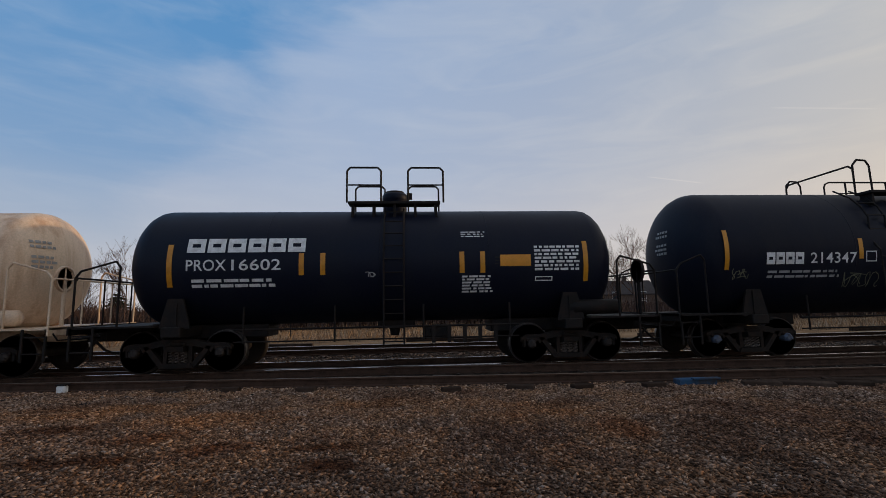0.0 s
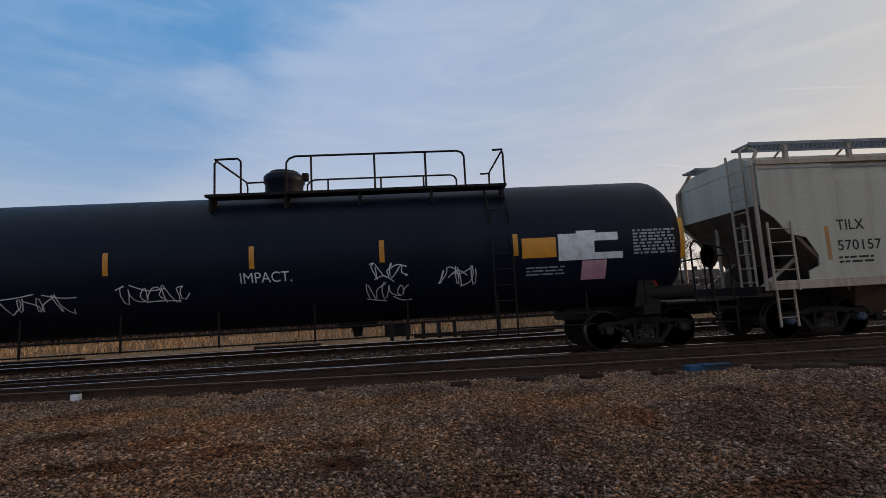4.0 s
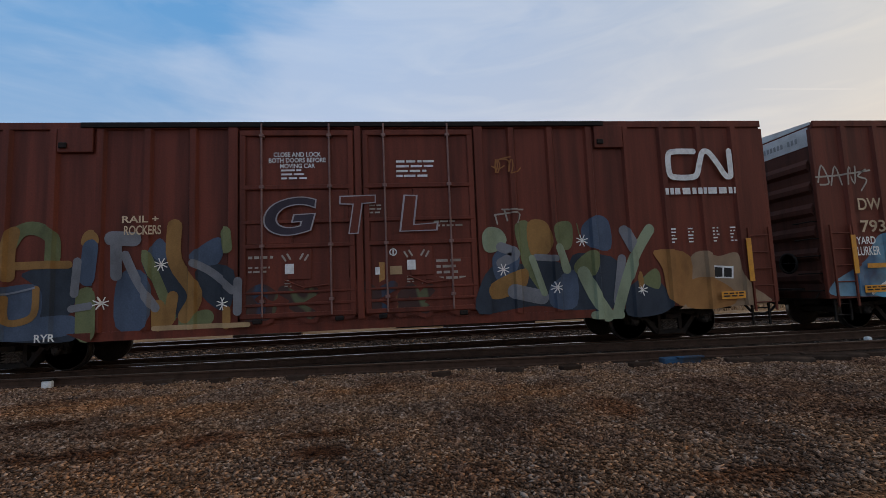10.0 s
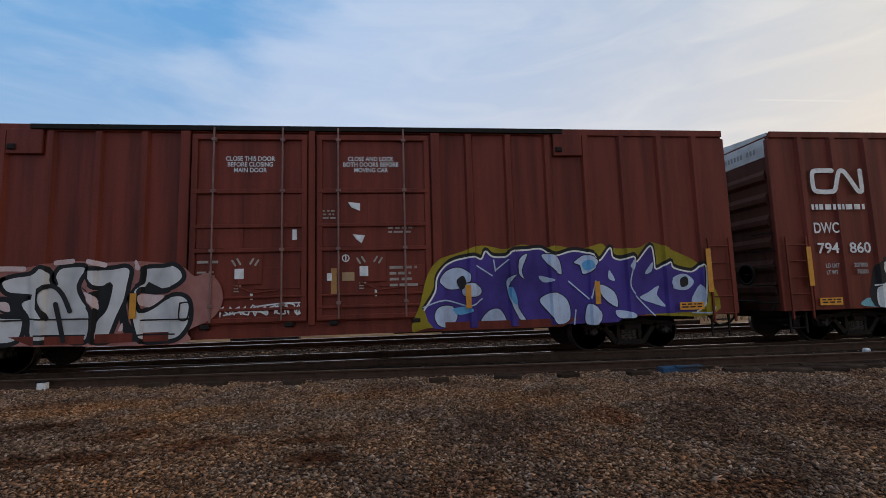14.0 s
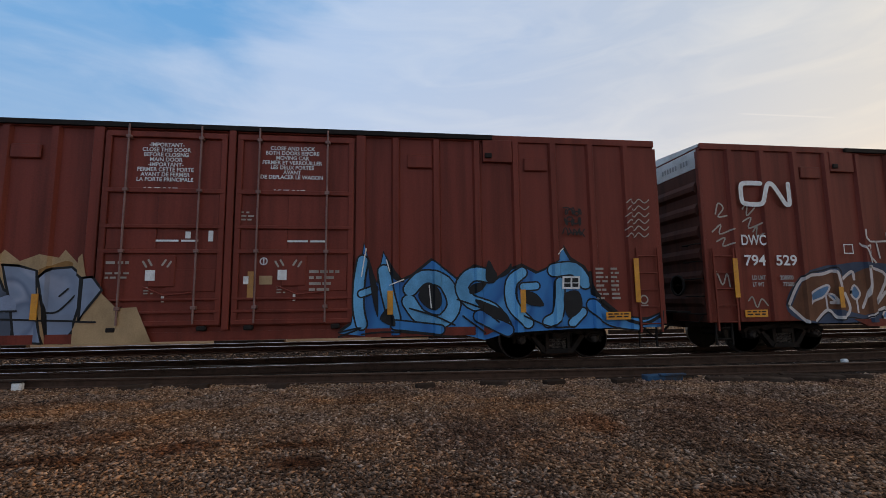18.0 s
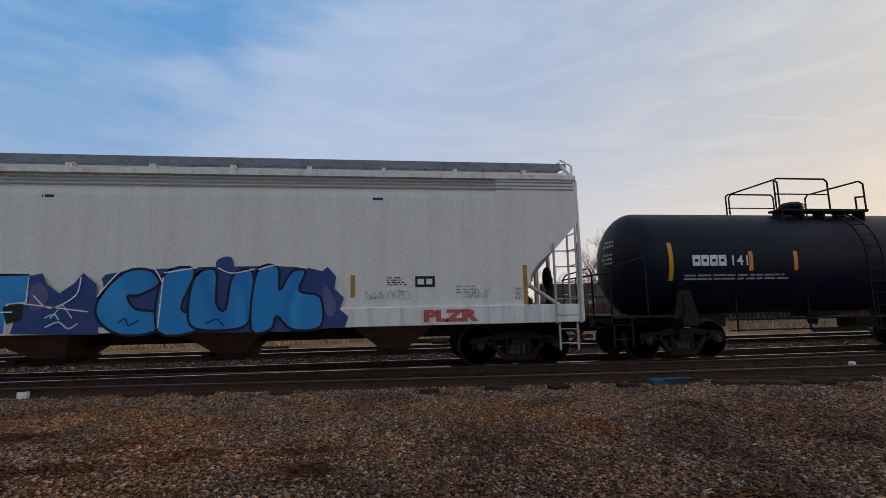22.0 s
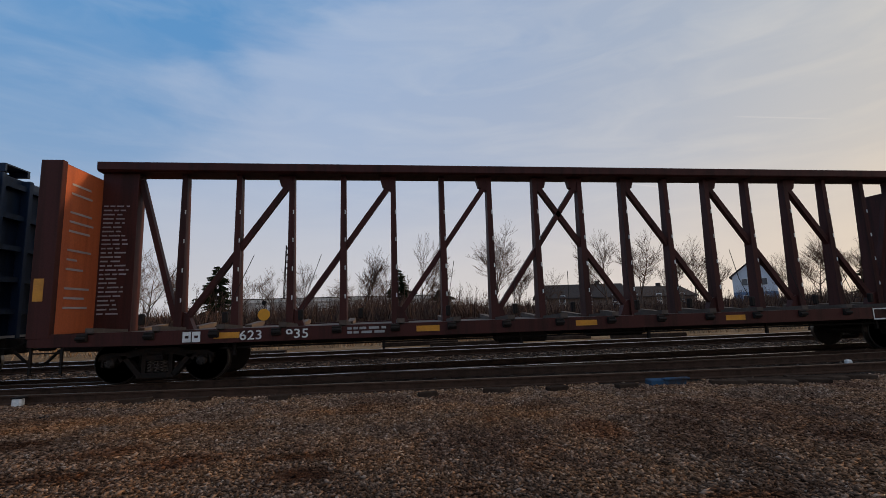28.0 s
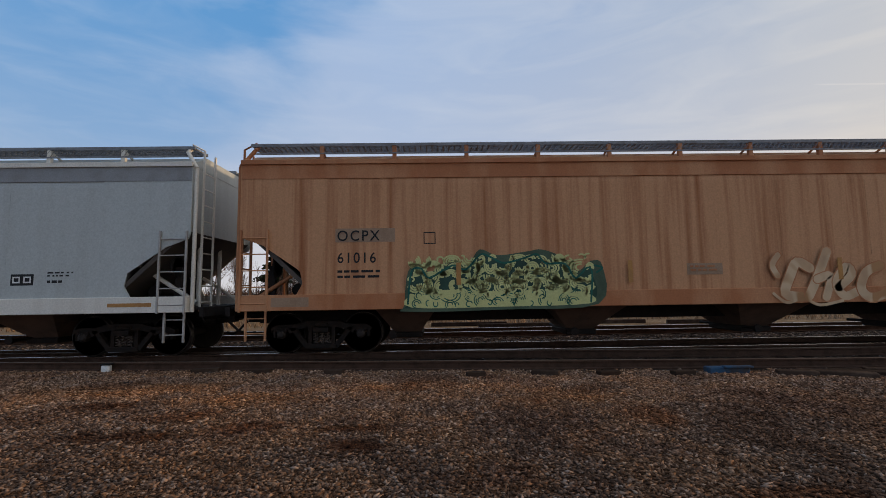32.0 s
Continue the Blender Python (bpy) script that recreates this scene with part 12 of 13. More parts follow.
    p.fill(BLACK, [(3.55, 4.85), (3.72, 4.44), (3.62, 3.93), (3.47, 3.73), (3.55, 4.31)])
    p.fill(BLACK, [(3.17, 3.19), (3.54, 3.12), (3.46, 2.72), (3.12, 2.8)])
    p.fill(SPRAY_PALE_FORM, [(3.22, 3.14), (3.49, 3.08), (3.42, 2.78), (3.17, 2.84)], sharp=True)
    p.line(BLACK, 0.037, [(2.62, 3.38), (2.9, 3.31)], [(2.59, 3.23), (2.88, 3.16)], [(2.57, 3.09), (2.86, 3.01)], [(2.88, 3.72), (3.15, 3.52), (3.54, 3.67)], [(2.72, 4.7), (2.69, 4.29)], [(3.15, 4.88), (3.34, 4.3), (3.21, 3.82)], [(2.55, 2.55), (2.5, 2.37)], [(4.22, 0.91), (4.47, 0.96)], [(1.93, 4.77), (1.96, 4.39)], [(2.1, 4.83), (2.13, 4.45)], [(2.55, 1.59), (2.74, 1.49)], [(2.51, 1.42), (2.69, 1.32)], [(2.41, 1.26), (2.61, 1.17)], [(1.92, 1.48), (2.38, 0.95)], [(2.14, 1.66), (2.1, 0.73)], [(2.38, 1.42), (1.89, 0.96)], [(1.84, 1.25), (2.44, 1.18)], [(4.39, 2.18), (4.45, 1.57)], [(3.27, 3.07), (3.39, 2.86)], [(4.07, 3.68), (3.84, 3.6)])


def blue_blocks(c):
    """Big blue block letters with white edges, then rounder blue ones, on violet shadows."""
    p = Mural(c, flat_face(1.634))
    p.fill(SPRAY_DEEP, [(-7.62, 1.06), (-7.66, 1.3), (-7.35, 1.38), (-7.22, 1.24), (-7.0, 1.5), (-7.12, 1.74), (-6.86, 1.8), (-6.9, 2.02), (-6.56, 2.12), (-6.54, 1.03), (-6.95, 1.05), (-7.1, 1.14), (-7.4, 1.02)], sharp=True)
    p.fill(SPRAY_DEEP, [(-2.19, 1.01), (-2.06, 1.62), (-2.0, 2.1), (-1.72, 2.18), (-1.62, 1.96), (-1.38, 1.78), (-1.12, 1.98), (-0.98, 2.18), (-0.72, 1.95), (-0.62, 0.96)], sharp=True)
    p.fill(SPRAY_DEEP, [(3.34, 2.2), (3.62, 2.14), (3.76, 2.26), (3.94, 2.04), (3.9, 1.8), (4.1, 1.6), (4.02, 1.36), (4.2, 1.2), (4.12, 0.97), (3.34, 1.0)], sharp=True)
    p.fill(SPRAY_DEEP, [(-5.98, 2.36), (-5.78, 2.46), (-5.49, 2.40), (-5.52, 2.14), (-5.5, 1.6), (-5.78, 1.5), (-5.84, 2.1)], sharp=True)
    p.fill(SPRAY_DEEP, [(-4.05, 2.19), (-3.85, 2.36), (-3.57, 2.34), (-3.40, 2.46), (-3.12, 2.40), (-2.7, 2.32), (-2.66, 2.17)], sharp=True)
    p.fill(SPRAY_DEEP, [(1.53, 2.41), (1.8, 2.48), (1.84, 2.22), (1.57, 2.17)])
    p.fill(SPRAY_DEEP, [(-0.58, 1.83), (-0.25, 2.2), (3.31, 2.25), (3.68, 1.75), (3.76, 0.97), (-0.6, 1.1)])
    p.line(SPRAY_ICE, 0.028, [(-7.3, 1.3), (-7.1, 1.3), (-7.1, 1.12)], [(-7.0, 1.46), (-6.72, 1.48), (-6.7, 1.16)], [(-6.95, 1.78), (-6.7, 1.8), (-6.68, 1.6)], [(-5.95, 2.16), (-5.62, 2.18), (-5.6, 1.85)], [(-4.0, 2.24), (-3.6, 2.4), (-3.2, 2.34), (-2.75, 2.26)], [(-1.5, 1.3), (-1.3, 1.55), (-1.12, 1.3)], smooth=False)
    p.fill(SPRAY_VIOLET_G, [(-1.91, 1.86), (-1.73, 1.98), (-1.57, 1.75), (-1.68, 1.49), (-1.87, 1.48)])
    p.fill(SPRAY_VIOLET_G, [(3.70, 1.88), (3.94, 1.48), (3.87, 1.22), (3.70, 1.36)])
    p.fill(WASH_CYAN, [(-6.58, 2.12), (-6.02, 2.11), (-6.0, 1.53), (-5.47, 1.47), (-5.43, 1.0), (-6.57, 1.01)], sharp=True, edge=SPRAY_WHITE, w=0.037)
    p.fill(WASH_CYAN, [(-5.51, 2.17), (-4.29, 2.16), (-4.29, 1.68), (-4.72, 1.64), (-4.72, 1.5), (-4.24, 1.46), (-4.23, 0.99), (-5.41, 1.0), (-5.4, 1.42), (-5.47, 1.7)], sharp=True, edge=SPRAY_WHITE, w=0.037)
    p.fill(WASH_CYAN, [(-4.22, 2.17), (-3.57, 2.17), (-3.52, 1.54), (-2.99, 1.47), (-2.99, 1.01), (-4.2, 0.99)], sharp=True, edge=SPRAY_WHITE, w=0.037)
    p.fill(WASH_CYAN, [(-3.34, 2.16), (-1.94, 2.15), (-1.95, 1.62), (-2.28, 1.58), (-2.28, 1.01), (-2.8, 0.99), (-2.77, 1.57), (-3.34, 1.63)], sharp=True, edge=SPRAY_WHITE, w=0.037)
    p.fill(BLACK, [(-6.01, 1.72), (-5.71, 1.66), (-5.79, 1.51), (-5.98, 1.53)], sharp=True)
    p.fill(BLACK, [(-5.28, 1.7), (-5.06, 1.72), (-5.05, 1.51), (-5.25, 1.49)], sharp=True)
    p.fill(BLACK, [(-4.68, 1.68), (-4.3, 1.7), (-4.29, 1.51), (-4.67, 1.5)], sharp=True)
    p.fill(BLACK, [(-3.36, 1.61), (-2.91, 1.69), (-2.94, 1.5), (-3.29, 1.49)], sharp=True)
    p.fill(BLACK, [(-2.35, 1.53), (-1.99, 1.6), (-2.02, 1.29), (-2.26, 1.2)], sharp=True)
    p.fill(WASH_CYAN, [(-0.64, 1.69), (-0.21, 2.18), (0.25, 2.22), (0.45, 1.94), (0.08, 1.72), (-0.13, 1.7), (0.04, 1.45), (0.42, 1.36), (0.41, 0.99), (-0.23, 0.95), (-0.65, 1.27)], edge=BLACK, w=0.05)
    p.fill(WASH_CYAN, [(0.52, 2.11), (1.12, 2.21), (0.89, 1.43), (1.33, 1.34), (1.26, 1.0), (0.47, 0.99)], edge=BLACK, w=0.05)
    p.fill(WASH_CYAN, [(1.14, 2.1), (1.52, 2.2), (1.56, 1.54), (1.74, 1.41), (1.86, 2.09), (2.25, 2.16), (2.24, 1.27), (1.98, 1.01), (1.18, 1.03), (1.02, 1.42)], edge=BLACK, w=0.05)
    p.fill(WASH_CYAN, [(2.33, 2.16), (2.75, 2.26), (2.79, 1.77), (3.02, 2.15), (3.31, 2.17), (3.19, 1.76), (3.62, 1.62), (3.63, 1.02), (3.06, 0.97), (2.75, 1.25), (2.65, 0.99), (2.25, 1.0)], edge=BLACK, w=0.05)
    p.line(SPRAY_WHITE, 0.025, [(-0.68, 1.71), (-0.23, 2.25), (0.28, 2.28), (0.5, 1.99)], [(0.54, 2.16), (1.15, 2.26)], [(1.57, 2.25), (1.84, 2.14), (2.28, 2.22)], [(2.36, 2.21), (2.78, 2.31), (3.33, 2.23)], [(-0.84, 1.41), (-2.06, 1.6)], [(0.47, 1.07), (0.52, 2.06)], [(-1.82, 1.74), (-1.52, 1.49), (-1.08, 1.72), (-1.0, 2.09)], [(-6.55, 1.41), (-4.25, 1.42)], [(-4.2, 1.44), (-2.18, 1.43)])
    p.line(SPRAY_NAVY, 0.03, [(-3.59, 1.19), (-3.47, 1.28), (-3.36, 1.16), (-3.24, 1.27)], [(-0.25, 1.19), (-0.14, 1.26), (-0.07, 1.13), (0.11, 1.22)], [(1.39, 1.14), (1.59, 1.21), (1.71, 1.08)])
    p.line(SPRAY_ICE, 0.03, [(-1.58, 1.31), (-1.43, 1.37), (-1.34, 1.27)], [(-1.56, 1.13), (-1.34, 1.22), (-1.16, 1.09), (-1.0, 1.18)])


def outline_tag(c, face):
    """A wide tag in thin chalky outlines, with a star at its end."""
    p = Mural(c, face)
    p.lift = 0.012
    p.line(TAG_LINE, 0.060, [(1.52, 2.21), (1.42, 2.16), (1.23, 2.05), (1.07, 1.87), (0.95, 1.7)], [(0.95, 1.7), (1.78, 1.66)])
    p.line(TAG_LINE, 0.036, [(1.46, 2.4), (1.38, 2.27), (1.46, 2.36), (1.6, 2.4), (1.7, 2.34), (1.9, 2.32), (1.89, 2.19), (1.73, 2.21)], [(1.7, 2.13), (1.63, 2.03), (1.62, 1.91), (1.68, 1.75), (1.8, 1.64), (1.99, 1.6), (2.09, 1.65), (2.17, 1.79), (2.17, 1.95), (2.1, 2.08), (1.98, 2.18)],
           [(1.94, 2.19), (1.98, 2.31), (2.05, 2.43), (2.07, 2.35), (2.42, 2.31), (2.51, 2.23), (2.48, 2.14), (2.28, 2.16)], [(1.97, 1.98), (2.16, 1.97), (2.26, 2.01), (2.44, 2.07)], [(2.05, 1.86), (2.16, 1.97)], [(2.52, 2.13), (2.62, 2.08), (2.7, 1.95), (2.7, 1.83), (2.63, 1.71), (2.53, 1.66), (2.21, 1.72)],
           [(2.55, 1.67), (2.53, 1.53), (2.01, 1.6)], [(2.54, 2.12), (2.6, 2.3), (2.66, 2.26), (3.13, 2.24), (3.15, 2.1), (3.22, 1.93), (3.39, 1.59), (3.01, 1.6), (3.01, 1.54)], [(2.77, 1.81), (2.74, 1.95), (2.78, 2.0), (2.92, 2.01), (2.95, 1.94), (3.01, 1.58), (3.01, 1.45), (2.73, 1.46), (2.74, 1.55), (2.78, 1.81)],
           [(3.18, 2.08), (3.23, 2.18), (3.33, 2.21), (3.66, 2.17), (3.65, 2.1), (3.69, 1.98), (3.87, 1.85), (4.09, 1.77)], [(3.72, 1.96), (3.76, 2.12), (3.82, 2.22), (3.84, 2.08), (4.0, 2.04), (3.98, 1.91), (4.12, 1.8), (4.09, 1.74)], [(3.99, 1.68), (4.05, 1.76), (4.22, 1.73), (4.25, 1.65), (4.17, 1.57), (4.05, 1.6), (3.99, 1.68)],
           [(3.05, 1.53), (3.98, 1.54)], [(2.55, 1.61), (2.75, 1.61)], [(3.43, 2.03), (3.44, 1.82)], [(3.32, 1.99), (3.54, 1.86)], [(3.28, 1.91), (3.57, 1.92)], [(3.34, 1.85), (3.53, 1.97)], smooth=False)


def bubble_letters(c):
    """Two pieces of white bubble letters with black outlines."""
    p = Mural(c, flat_face(1.636))
    p.line(BLACK, 0.149, [(-3.16, 1.56), (-3.09, 1.78), (-2.99, 1.9)], [(-3.33, 1.3), (-3.13, 1.13), (-2.87, 1.01)])
    p.line(BLACK, 0.037, [(-3.35, 1.39), (-3.18, 1.25)], [(-3.38, 1.23), (-3.18, 1.16)], [(-3.28, 1.09), (-3.04, 1.03)], [(-3.23, 1.62), (-3.14, 1.68)])
    p.fill(SPRAY_SILVER_L, [(-3.06, 1.66), (-2.97, 1.92), (-2.69, 2.04), (-2.43, 1.92), (-2.48, 1.61), (-2.72, 1.44), (-2.99, 1.44)], edge=BLACK, w=0.037)
    p.fill(SPRAY_SILVER_L, [(-3.09, 1.2), (-2.87, 1.49), (-2.57, 1.6), (-2.26, 1.53), (-2.24, 1.19), (-2.51, 0.98), (-2.87, 1.02)], edge=BLACK, w=0.037)
    p.fill(SPRAY_SILVER_L, [(-2.48, 1.89), (-2.26, 2.01), (-2.13, 1.79), (-2.23, 1.49), (-2.43, 1.55)], edge=BLACK, w=0.037)
    p.fill(SPRAY_SILVER_L, [(-2.2, 1.77), (-2.08, 2.03), (-1.91, 1.97), (-1.89, 1.66), (-2.07, 1.55)], edge=BLACK, w=0.037)
    p.fill(SPRAY_SILVER_L, [(-2.24, 1.4), (-1.96, 1.33), (-1.93, 0.99), (-2.2, 0.99)], edge=BLACK, w=0.037)
    p.fill(SPRAY_SILVER_L, [(-1.88, 1.88), (-1.53, 2.02), (-1.39, 1.9), (-1.66, 1.54), (-1.86, 1.54)], edge=BLACK, w=0.037)
    p.fill(SPRAY_SILVER_L, [(-1.96, 1.35), (-1.66, 1.47), (-1.51, 1.18), (-1.61, 0.95), (-1.93, 0.96)], edge=BLACK, w=0.037)
    p.fill(SPRAY_SILVER_L, [(-1.53, 1.88), (-1.22, 2.02), (-1.09, 1.77), (-1.23, 1.47), (-1.52, 1.48)], edge=BLACK, w=0.037)
    p.fill(SPRAY_SILVER_L, [(-1.54, 1.39), (-1.17, 1.41), (-0.92, 1.17), (-1.06, 0.94), (-1.55, 0.95)], edge=BLACK, w=0.037)
    p.fill(SPRAY_SILVER_L, [(-1.17, 1.87), (-0.94, 2.08), (-0.81, 1.83), (-0.93, 1.46), (-1.13, 1.51)], edge=BLACK, w=0.037)
    p.fill(SPRAY_SILVER_L, [(-0.86, 1.94), (-0.69, 2.05), (-0.54, 1.89), (-0.68, 1.57)], edge=BLACK, w=0.037)
    p.fill(SPRAY_SILVER_L, [(-0.93, 1.34), (-0.68, 1.53), (-0.53, 1.33), (-0.64, 1.01), (-0.88, 1.01)], edge=BLACK, w=0.037)
    p.fill(SPRAY_SILVER_L, [(-0.5, 1.5), (-0.2, 1.45), (-0.1, 1.22), (-0.28, 1.03), (-0.51, 1.03)], edge=BLACK, w=0.037)
    p.fill(BLACK, [(-2.12, 1.57), (-1.9, 1.63), (-1.78, 1.45), (-1.95, 1.35), (-2.05, 1.43)])
    p.fill(BLACK, [(-0.66, 1.67), (-0.41, 1.62), (-0.49, 1.38), (-0.59, 1.5)])
    p.fill(BLACK, [(-1.43, 1.68), (-1.34, 1.7), (-1.34, 1.51), (-1.44, 1.51)])
    p.word(BLACK, "HA", (-2.97, 1.78), (-2.75, 1.9))
    p.word(BLACK, "HURRY", (-2.94, 1.61), (-2.58, 1.74))
    p.fill(SPRAY_SILVER_L, [(2.08, 1.6), (2.12, 1.92), (2.36, 2.1), (2.55, 1.99), (2.58, 1.69), (2.32, 1.6)], edge=BLACK, w=0.037)
    p.fill(SPRAY_SILVER_L, [(2.0, 1.17), (2.05, 1.51), (2.35, 1.67), (2.64, 1.52), (2.76, 1.21), (2.57, 0.9), (2.23, 0.98)], edge=BLACK, w=0.037)
    p.fill(SPRAY_SILVER_L, [(2.56, 1.84), (2.72, 2.08), (2.87, 1.98), (2.93, 1.77), (2.68, 1.47), (2.59, 1.6)], edge=BLACK, w=0.037)
    p.fill(SPRAY_SILVER_L, [(2.89, 1.96), (3.07, 2.1), (3.16, 1.93), (3.07, 1.69), (2.92, 1.69)], edge=BLACK, w=0.037)
    p.fill(SPRAY_SILVER_L, [(2.72, 1.35), (3.02, 1.69), (3.23, 1.59), (3.28, 1.28), (3.07, 1.11), (2.82, 1.09)], edge=BLACK, w=0.037)
    p.fill(SPRAY_SILVER_L, [(2.77, 1.05), (3.02, 1.17), (3.11, 0.96), (2.81, 0.9)], edge=BLACK, w=0.037)
    p.fill(SPRAY_SILVER_L, [(3.18, 1.83), (3.3, 2.08), (3.62, 2.1), (3.72, 1.89), (3.48, 1.64), (3.24, 1.68)], edge=BLACK, w=0.037)
    p.fill(SPRAY_SILVER_L, [(3.21, 1.1), (3.48, 1.34), (3.64, 1.22), (3.56, 0.92), (3.25, 0.92)], edge=BLACK, w=0.037)
    p.fill(SPRAY_SILVER_L, [(3.69, 1.76), (3.84, 2.04), (4.01, 2.07), (4.14, 1.82), (3.96, 1.52), (3.76, 1.52)], edge=BLACK, w=0.037)
    p.fill(SPRAY_SILVER_L, [(3.63, 1.1), (3.83, 1.46), (3.96, 1.27), (3.88, 0.9), (3.64, 0.93)], edge=BLACK, w=0.037)
    p.fill(SPRAY_SILVER_L, [(4.09, 1.88), (4.29, 2.11), (4.37, 1.94), (4.46, 1.63), (4.27, 1.45), (4.11, 1.57)], edge=BLACK, w=0.037)
    p.fill(SPRAY_SILVER_L, [(4.0, 1.09), (4.31, 1.27), (4.53, 1.08), (4.39, 0.88), (4.05, 0.91)], edge=BLACK, w=0.037)
    p.fill(SPRAY_SILVER_L, [(4.38, 1.81), (4.63, 2.08), (4.82, 1.99), (4.82, 1.75), (4.59, 1.63)], edge=BLACK, w=0.037)
    p.fill(SPRAY_SILVER_L, [(4.57, 1.45), (4.82, 1.71), (5.07, 1.56), (5.14, 1.26), (4.9, 1.14), (4.64, 1.14)], edge=BLACK, w=0.037)
    p.fill(SPRAY_SILVER_L, [(4.85, 1.81), (5.13, 1.83), (5.23, 1.62), (5.06, 1.46), (4.91, 1.62)], edge=BLACK, w=0.037)
    p.fill(SPRAY_SILVER_L, [(4.88, 0.9), (5.04, 1.26), (5.31, 1.25), (5.36, 1.07), (5.19, 0.87)], edge=BLACK, w=0.037)
    p.fill(BLACK, [(2.86, 1.54), (3.04, 1.66), (3.2, 1.56), (3.09, 1.4), (2.89, 1.37)])
    p.fill(BLACK, [(3.44, 1.71), (3.64, 1.75), (3.61, 1.48), (3.44, 1.46)])
    p.fill(BLACK, [(4.63, 1.57), (4.81, 1.61), (4.89, 1.49), (4.73, 1.37)])
    p.line(BLACK, 0.037, [(1.44, 1.64), (1.55, 1.76), (1.61, 1.56)], [(1.64, 1.56), (1.72, 1.78), (1.78, 1.58)], [(1.82, 1.8), (1.93, 1.53)], [(1.47, 1.59), (2.01, 1.7)])


def green_scribble(c):
    """A lime piece drawn in dense teal loops."""
    p = Mural(c, flat_face(1.634))
    p.fill(SPRAY_TEAL_H, [(-6.35, 1.09), (-6.27, 1.81), (-5.99, 1.96), (-5.79, 1.78), (-5.32, 2.04), (-4.98, 1.92), (-4.72, 2.26), (-4.33, 2.13), (-3.71, 2.2), (-3.34, 2.24), (-2.86, 2.04), (-2.59, 1.76), (-2.3, 1.98), (-2.05, 1.88), (-2.16, 1.05), (-4.12, 0.96), (-6.28, 0.94)])
    p.fill(SPRAY_TEAL_D, [(-6.28, 1.11), (-6.2, 1.79), (-5.99, 1.86), (-5.81, 1.66), (-5.32, 1.92), (-5.02, 1.83), (-4.7, 2.15), (-4.46, 2.08), (-4.19, 1.96), (-3.72, 2.07), (-3.47, 2.14), (-3.28, 1.94), (-2.86, 1.92), (-2.65, 1.61), (-2.39, 1.83), (-2.28, 1.71), (-2.33, 1.1), (-4.12, 1.03), (-6.23, 1.01)])
    p.fill(SPRAY_LIME_W, [(-6.2, 1.03), (-6.15, 1.32), (-5.2, 1.40), (-4.2, 1.34), (-3.2, 1.38), (-2.4, 1.28), (-2.36, 1.06), (-4.2, 1.02)])
    p.curls(SPRAY_TEAL, -6.2, -2.4, 1.02, 1.42, 17, 2, 0.022, 9)
    p.curls(SPRAY_LIME_W, -6.28, -2.23, 1.2, 2.14, 19, 5, 0.036, 4)
    p.line(SPRAY_TEAL, 0.042, [(-6.28, 1.11), (-6.2, 1.79), (-5.99, 1.86), (-5.81, 1.66), (-5.32, 1.92), (-5.02, 1.83), (-4.7, 2.15), (-4.46, 2.08), (-4.19, 1.96), (-3.72, 2.07), (-3.47, 2.14), (-3.28, 1.94), (-2.86, 1.92), (-2.65, 1.61), (-2.39, 1.83), (-2.28, 1.71), (-2.33, 1.1)], [(-2.22, 1.88), (-2.05, 1.83), (-2.18, 1.73)])


def cream_letters(c):
    """Faded cream letters with soft edges."""
    p = Mural(c, flat_face(1.634))
    p.fat(CREAM_OLD, HOP_RUST_B, 0.124, 0.025, [(1.84, 2.05), (1.7, 1.83), (1.8, 1.6)])
    p.fat(CREAM_OLD, HOP_RUST_B, 0.211, 0.025, [(2.52, 1.76), (2.25, 1.89), (2.08, 1.6), (1.94, 1.21), (2.29, 1.13)])
    p.fat(CREAM_OLD, HOP_RUST_B, 0.198, 0.025, [(2.93, 2.11), (2.68, 1.56), (2.46, 1.15)])
    p.fat(CREAM_OLD, HOP_RUST_B, 0.174, 0.025, [(2.67, 1.51), (2.98, 1.58), (2.84, 1.12)])
    p.fat(CREAM_OLD, HOP_RUST_B, 0.186, 0.025, [(3.13, 1.33), (3.44, 1.6), (3.33, 1.78), (3.09, 1.43), (3.24, 1.14), (3.53, 1.23)])
    p.fat(CREAM_OLD, HOP_RUST_B, 0.198, 0.025, [(4.09, 1.79), (3.77, 1.65), (3.63, 1.3), (3.81, 1.1), (4.15, 1.17)])
    p.fat(CREAM_OLD, HOP_RUST_B, 0.174, 0.025, [(4.55, 2.04), (4.38, 1.17)])
    p.fat(CREAM_OLD, HOP_RUST_B, 0.174, 0.025, [(4.49, 1.48), (4.8, 1.78)])
    p.fat(CREAM_OLD, HOP_RUST_B, 0.174, 0.025, [(4.54, 1.48), (4.82, 1.11)])
    p.line(CREAM_OLD, 0.062, [(1.67, 1.21), (1.95, 1.01), (2.31, 1.1), (2.67, 0.95), (3.18, 1.04)])


def placard(car, x, z, face, material):
    s = Shape().add([(x - 0.16, 0, z), (x, 0, z - 0.16), (x + 0.16, 0, z), (x, 0, z + 0.16)], [(0, 1, 2, 3)])
    part("placard", lay_on(s.mesh("placard", material), face, 0.05, True), [], car, "diamond hazard placard")
    s = Shape().add([(x - 0.085, 0, z - 0.03), (x + 0.085, 0, z - 0.03), (x + 0.085, 0, z + 0.035), (x - 0.085, 0, z + 0.035)], [(0, 1, 2, 3)])
    part("placard_bar", lay_on(s.mesh("placard_bar", WHITE if material is not WHITE else BLACK), face, 0.058, True), [], car)


